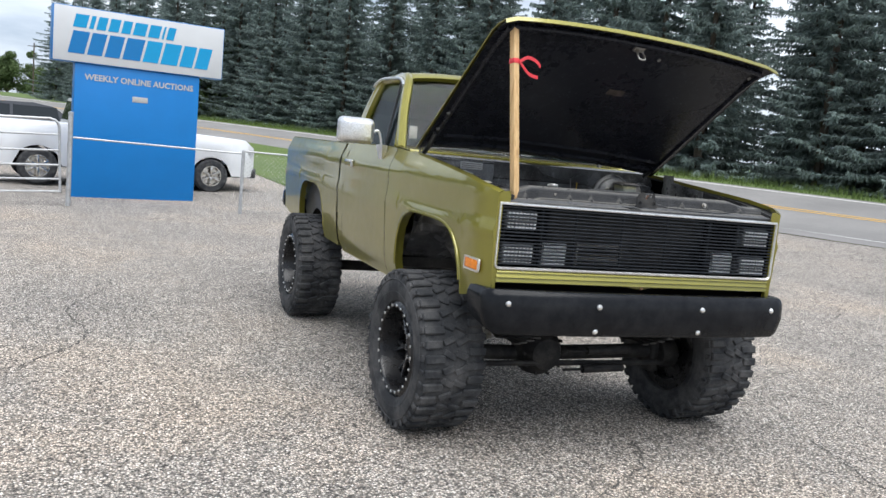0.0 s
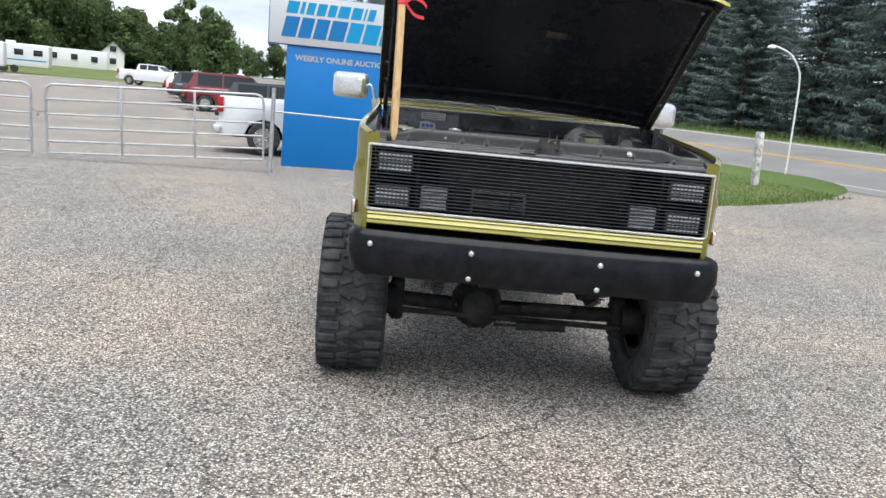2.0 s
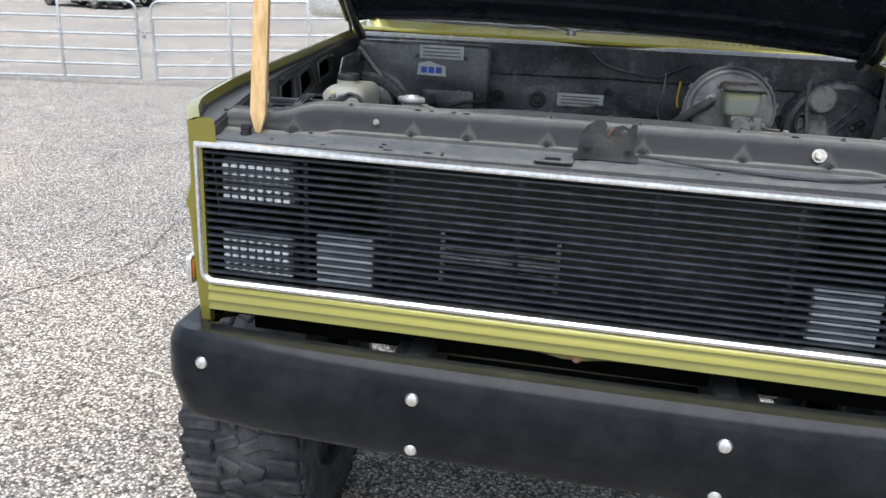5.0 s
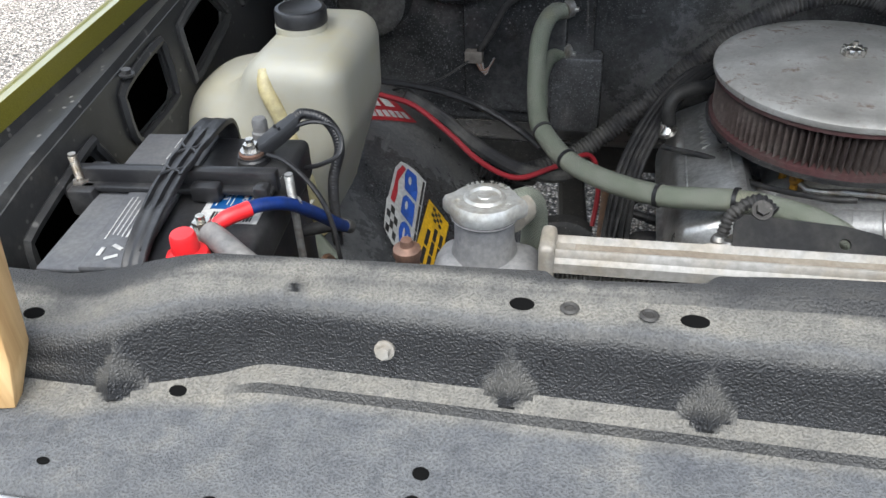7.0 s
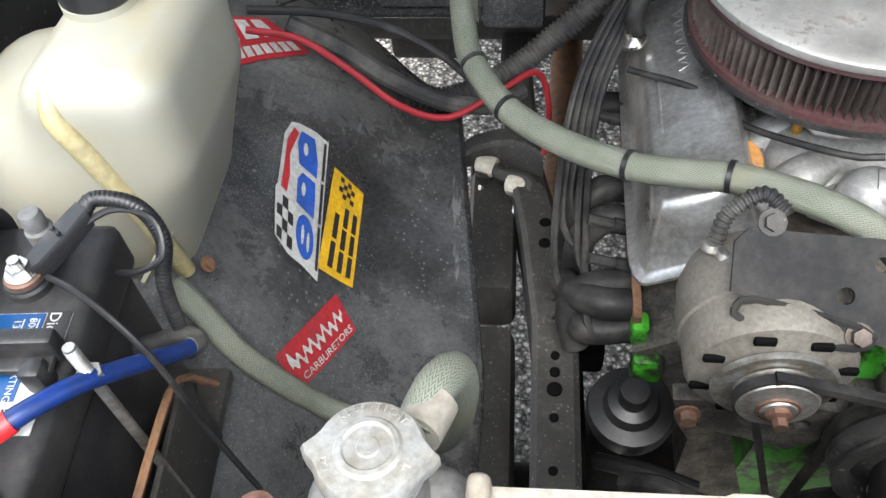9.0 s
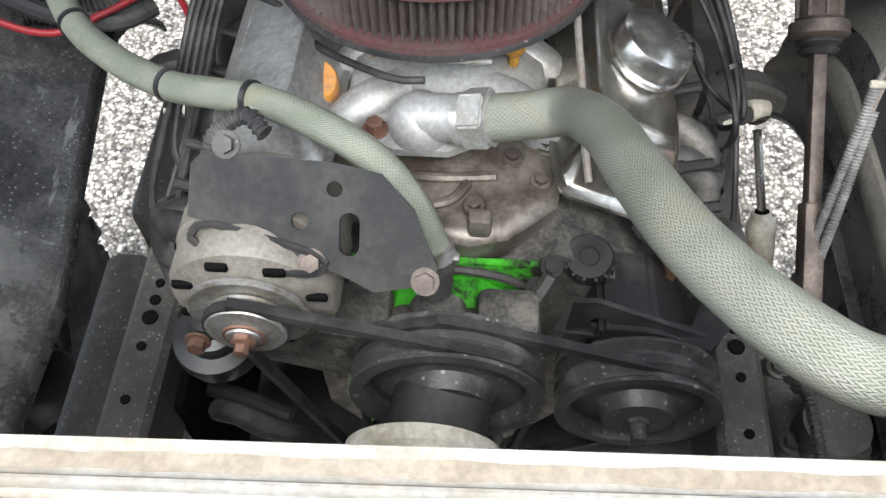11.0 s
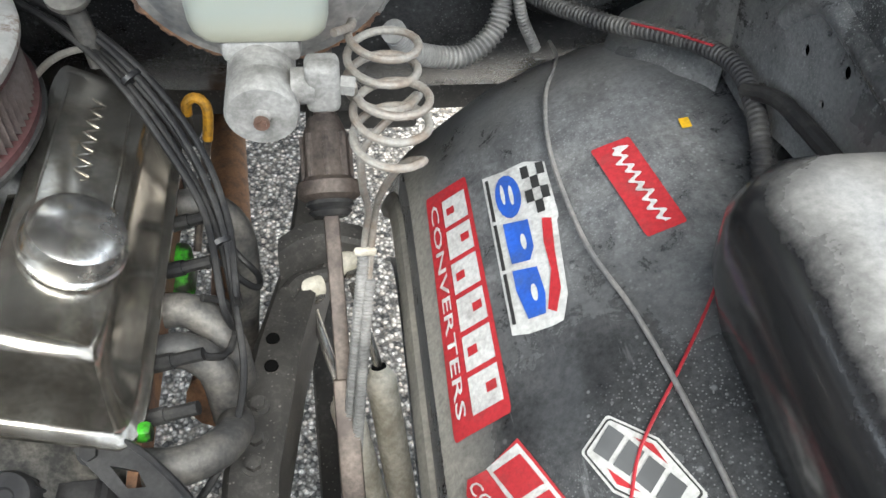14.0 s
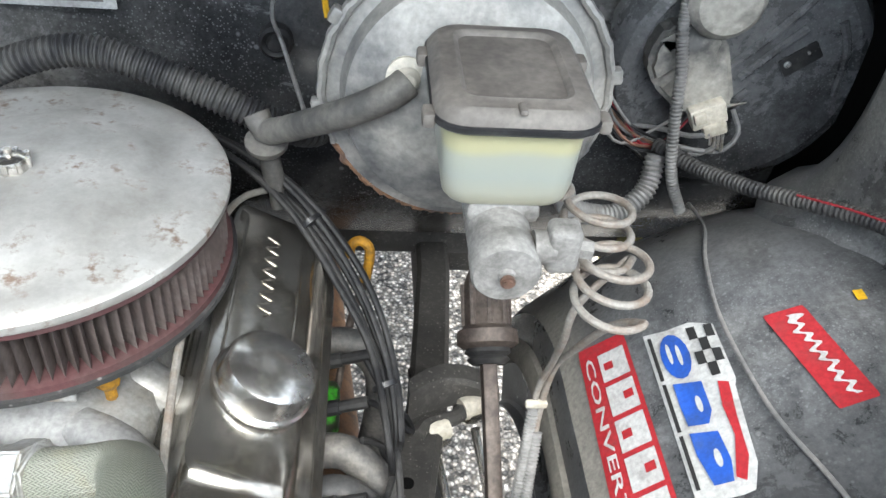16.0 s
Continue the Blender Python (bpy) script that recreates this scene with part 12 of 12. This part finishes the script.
# plug wires in a tied bundle over the driver's valve cover
for k, (dx, dz, plug) in enumerate(((0.0, 0.0, (0.318, 0.76, 1.137)), (0.013, 0.008, (0.318, 0.825, 1.137)), (0.027, 0.002, (0.318, 0.955, 1.137)), (0.016, -0.012, (0.318, 1.03, 1.137)), (-0.012, 0.010, (0.318, 0.90, 1.137)))):
    ends = [(0.352 + dx * 0.3, 0.90 - 0.01 * k, 1.165), (0.352, lerp(0.90, plug[1], 0.45), 1.12 - 0.012 * k), (0.340, plug[1] + 0.01, 1.115), plug]
    if k == 0:
        ends = [(0.352, 0.90, 1.165), (0.362, 0.83, 1.10), (0.352, 0.76, 1.08), (0.328, 0.715, 1.06), (0.30, 0.69, 1.04)]
    if k == 3:
        ends = [(0.352, 0.92, 1.16), (0.375, 0.925, 1.12), (0.372, 0.97, 1.09), (0.345, 1.0, 1.10), plug]
    cable("spark_plug_wire", [(0.04 + dx, 1.20, 1.35 + dz), (0.12 + dx, 1.165, 1.355 + dz), (0.19 + dx, 1.125, 1.335 + dz), (0.245 + dx, 1.085, 1.300 + dz), (0.295 + dx, 1.03, 1.250 + dz), (0.335 + dx * 0.6, 0.96, 1.200 + dz)] + ends, 0.0042, M_RUBBER, "dark grey spark plug wire in a tied bundle", "wire", seg=8)
for c, d in (((0.254, 1.085, 1.299), (0.6, -0.55, -0.5)), ((0.343, 0.935, 1.188), (0.35, -0.75, -0.5))):
    bm = bmesh.new()
    lathe(bm, [(0.013, -0.003), (0.0155, -0.003), (0.0155, 0.003), (0.013, 0.003)], c, d, 16)
    solo("cable_tie", bm, M_BLACK_PLASTIC, "black cable tie round the plug wires", "cable tie")
for k, dx in enumerate((0.0, -0.010, 0.009, -0.019, 0.018)):
    cable("spark_plug_wire", [(-0.06 + dx, 1.20, 1.34), (-0.16 + dx, 1.17, 1.34), (-0.25 + dx, 1.12, 1.30), (-0.315 + dx, 1.03, 1.22), (-0.34 + dx, 0.93, 1.15), (-0.345 + dx, 0.88 - 0.04 * k, 1.10), (-0.315, 0.84 - 0.04 * k, 1.08)], 0.0050, M_RUBBER, "black spark plug wire beside the valve cover", "wire", seg=8)
cable("throttle_cable", [(0.155, 0.70, 1.245), (0.150, 0.73, 1.262), (0.146, 0.80, 1.285), (0.142, 0.90, 1.30), (0.145, 1.00, 1.31), (0.17, 1.10, 1.315), (0.22, 1.14, 1.31)], 0.0042, M_PIPE, "grey cable along the inner edge of the valve cover", "wire", seg=8)
cable("dark_hose", [(-0.28, 0.98, 1.255), (-0.20, 0.93, 1.265), (-0.15, 0.87, 1.262), (-0.06, 0.80, 1.285), (-0.02, 0.79, 1.292)], 0.0045, M_RUBBER, "thin black hose across the intake", "hose", seg=8)
cable("dark_hose", [(-0.20, 1.10, 1.31), (-0.19, 1.0, 1.275), (-0.175, 0.91, 1.262), (-0.15, 0.87, 1.25)], 0.006, M_RUBBER, "black vacuum hose beside the carburettor", "hose", seg=8)

# dipstick
dip = thing("dipstick", "yellow-handled oil dipstick in a rusty tube", "dipstick")
part("handle", tube(bmesh.new(), [(0.298, 1.118, 1.222), (0.300, 1.119, 1.238), (0.310, 1.119, 1.246), (0.321, 1.116, 1.240), (0.323, 1.113, 1.222), (0.318, 1.108, 1.19)], 0.0065, 10, 0.004), M_YELLOW_ROD, dip)
part("tube", tube(bmesh.new(), [(0.318, 1.108, 1.19), (0.308, 1.11, 1.15), (0.298, 1.10, 1.11), (0.285, 1.06, 1.04)], 0.0055, 8, 0.01), M_SHAFT, dip)

# cables on the driver's wheelhouse
def over_house(pts, lift):
    return [(x, y, house_z(x, y) + lift) for x, y in pts]


cable("grey_cable", [(0.770, 1.235, 1.235), (0.768, 1.19, 1.245), (0.745, 1.12, 1.275), (0.715, 1.04, 1.292)] + over_house([(0.702, 0.944), (0.708, 0.818), (0.727, 0.726), (0.739, 0.643), (0.747, 0.566), (0.752, 0.501), (0.763, 0.434), (0.77, 0.36)], 0.008), 0.0026, M_GREY_WIRE, "grey cable lying across the wheelhouse")
cable("red_wire", [(0.79, 0.72, 1.36)] + over_house([(0.776, 0.697), (0.743, 0.653), (0.703, 0.602), (0.686, 0.562), (0.669, 0.516), (0.646, 0.472), (0.62, 0.40)], 0.006), 0.0016, M_RED_WIRE, "thin red wire on the wheelhouse", "wire", seg=6)
bm = bmesh.new()
draped(bm, [(0.826, 0.920), (0.826, 0.935), (0.836, 0.935), (0.836, 0.920)], quadbox(0, 0, 1, 1), 0.002, 0.5)
solo("yellow_tag", bm, M_DYELLOW, "tiny yellow tag on the wheelhouse", "tag")
# driver's side firewall looms
cable("wiring_loom", [(0.695, 1.225, 1.335), (0.735, 1.17, 1.335), (0.775, 1.10, 1.355), (0.815, 1.04, 1.378), (0.850, 0.99, 1.395), (0.868, 0.94, 1.405), (0.868, 0.89, 1.402), (0.862, 0.84, 1.388), (0.855, 0.80, 1.365)], 0.0100, M_LOOM, "black split loom running along the side panel to the tank", ribs=0.006, depth=0.18, seg=12)
cable("thin_wire", [(0.800, 1.052, 1.381), (0.832, 1.006, 1.397), (0.855, 0.968, 1.408)], 0.0014, M_RED_WIRE, "thin red wire peeping out of the split loom", "wire", seg=6)
cable("black_hose", [(0.864, 0.90, 1.404), (0.872, 0.86, 1.425), (0.876, 0.82, 1.430), (0.878, 0.76, 1.438), (0.878, 0.70, 1.45)], 0.008, M_RUBBER, "black rubber hose along the side panel", "hose")
cable("wiring_loom", [(0.688, 1.25, 1.60), (0.690, 1.235, 1.50), (0.695, 1.215, 1.45), (0.700, 1.20, 1.38), (0.712, 1.19, 1.31), (0.738, 1.19, 1.255)], 0.0080, M_LOOM_DUST, "dusty grey split loom hanging on the firewall", ribs=0.005, depth=0.18, seg=12)
cable("wiring_loom", [(0.705, 1.225, 1.33), (0.76, 1.21, 1.31), (0.82, 1.19, 1.297), (0.87, 1.165, 1.285), (0.892, 1.12, 1.28), (0.90, 1.05, 1.31), (0.90, 0.96, 1.345), (0.905, 0.86, 1.36)], 0.0105, M_LOOM, "dusty black split loom along the wheelhouse", ribs=0.005, depth=0.15, seg=12)
cable("wiring_loom", [(0.545, 1.10, 1.345), (0.565, 1.13, 1.30), (0.60, 1.16, 1.268), (0.645, 1.17, 1.262), (0.682, 1.19, 1.285), (0.695, 1.215, 1.325)], 0.0145, M_LOOM_DUST, "thick dusty split loom curling below the booster", ribs=0.0065, depth=0.18, seg=14)
rw = random.Random(9)
for k in range(9):
    a = (0.585 + rw.uniform(0, 0.03), 1.285, 1.42 + rw.uniform(-0.02, 0.02))
    b = (0.64 + rw.uniform(-0.01, 0.03), 1.25 - rw.uniform(0, 0.03), 1.365 + rw.uniform(-0.025, 0.02))
    c = (0.69 + rw.uniform(-0.01, 0.02), 1.235, 1.33 + rw.uniform(-0.01, 0.03))
    cable("thin_wire", [a, b, c, (0.74 + rw.uniform(0, 0.02), 1.24, 1.37 + rw.uniform(0, 0.05))] if k % 3 == 0 else [a, b, c], 0.0022, (M_GREY_WIRE, M_COPPER, M_BLACK_PLASTIC, M_RED_WIRE)[k % 4], "thin wire in the firewall harness", "wire", seg=6)
bm = bmesh.new()
lathe(bm, [(0.034, -0.01), (0.036, 0.004), (0.03, 0.010), (0.016, 0.012), (0, 0.012)], (0.625, 1.315, 1.425), (0, -1, 0), 24)
solo("wire_grommet", bm, M_RUBBER, "black rubber harness grommet in the firewall", "grommet")

# ---- the stick that props the hood ----
stick = thing("wooden_stick", "square pine stick propping the hood, red ribbon tied", "stick")
sa, sb = Vector((-0.800, 0.088, 1.487)), Vector((-0.822, 0.262, 2.405))
d = (sb - sa)
q = d.normalized().to_track_quat("Z", "Y").to_matrix().to_4x4() @ Matrix.Rotation(radians(8), 4, "Z")
bm = bmesh.new()
w = 0.0185
rings = []
for z, k in ((0.0, 0.35), (0.045, 1.0), (d.length, 1.0)):
    rings.append([(a * k, b * k, z) for a, b in rrect(2 * w, 2 * w, 0.003, 2)])
loft(bm, rings, True, True)
bmesh.ops.transform(bm, matrix=Matrix.Translation(sa) @ q, verts=bm.verts)
part("shaft", bm, M_WOOD, stick)
pt = sa + d * 0.80
bm = bmesh.new()
box(bm, (0, 0, 0), (0.043, 0.043, 0.028), 0.004, Matrix.Translation(pt) @ q)
part("ribbon_wrap", bm, M_RIBBON, stick, "red ribbon wrapped round the stick")
for tail in ([(0.02, -0.02, 0.0), (0.06, -0.035, 0.025), (0.11, -0.04, 0.01), (0.135, -0.045, -0.015)], [(0.02, -0.02, 0.0), (0.05, -0.035, -0.04), (0.08, -0.04, -0.065), (0.125, -0.045, -0.075)]):
    bm = bmesh.new()
    sp = spline([pt + Vector(t) for t in tail], 0.012)
    rings = [[p + Vector((0, 0, 0.009)), p + Vector((0.002, -0.002, 0.009)), p + Vector((0.002, -0.002, -0.009)), p + Vector((0, 0, -0.009))] for p in sp]
    loft(bm, rings, True, True)
    part("ribbon_tail", bm, M_RIBBON, stick)
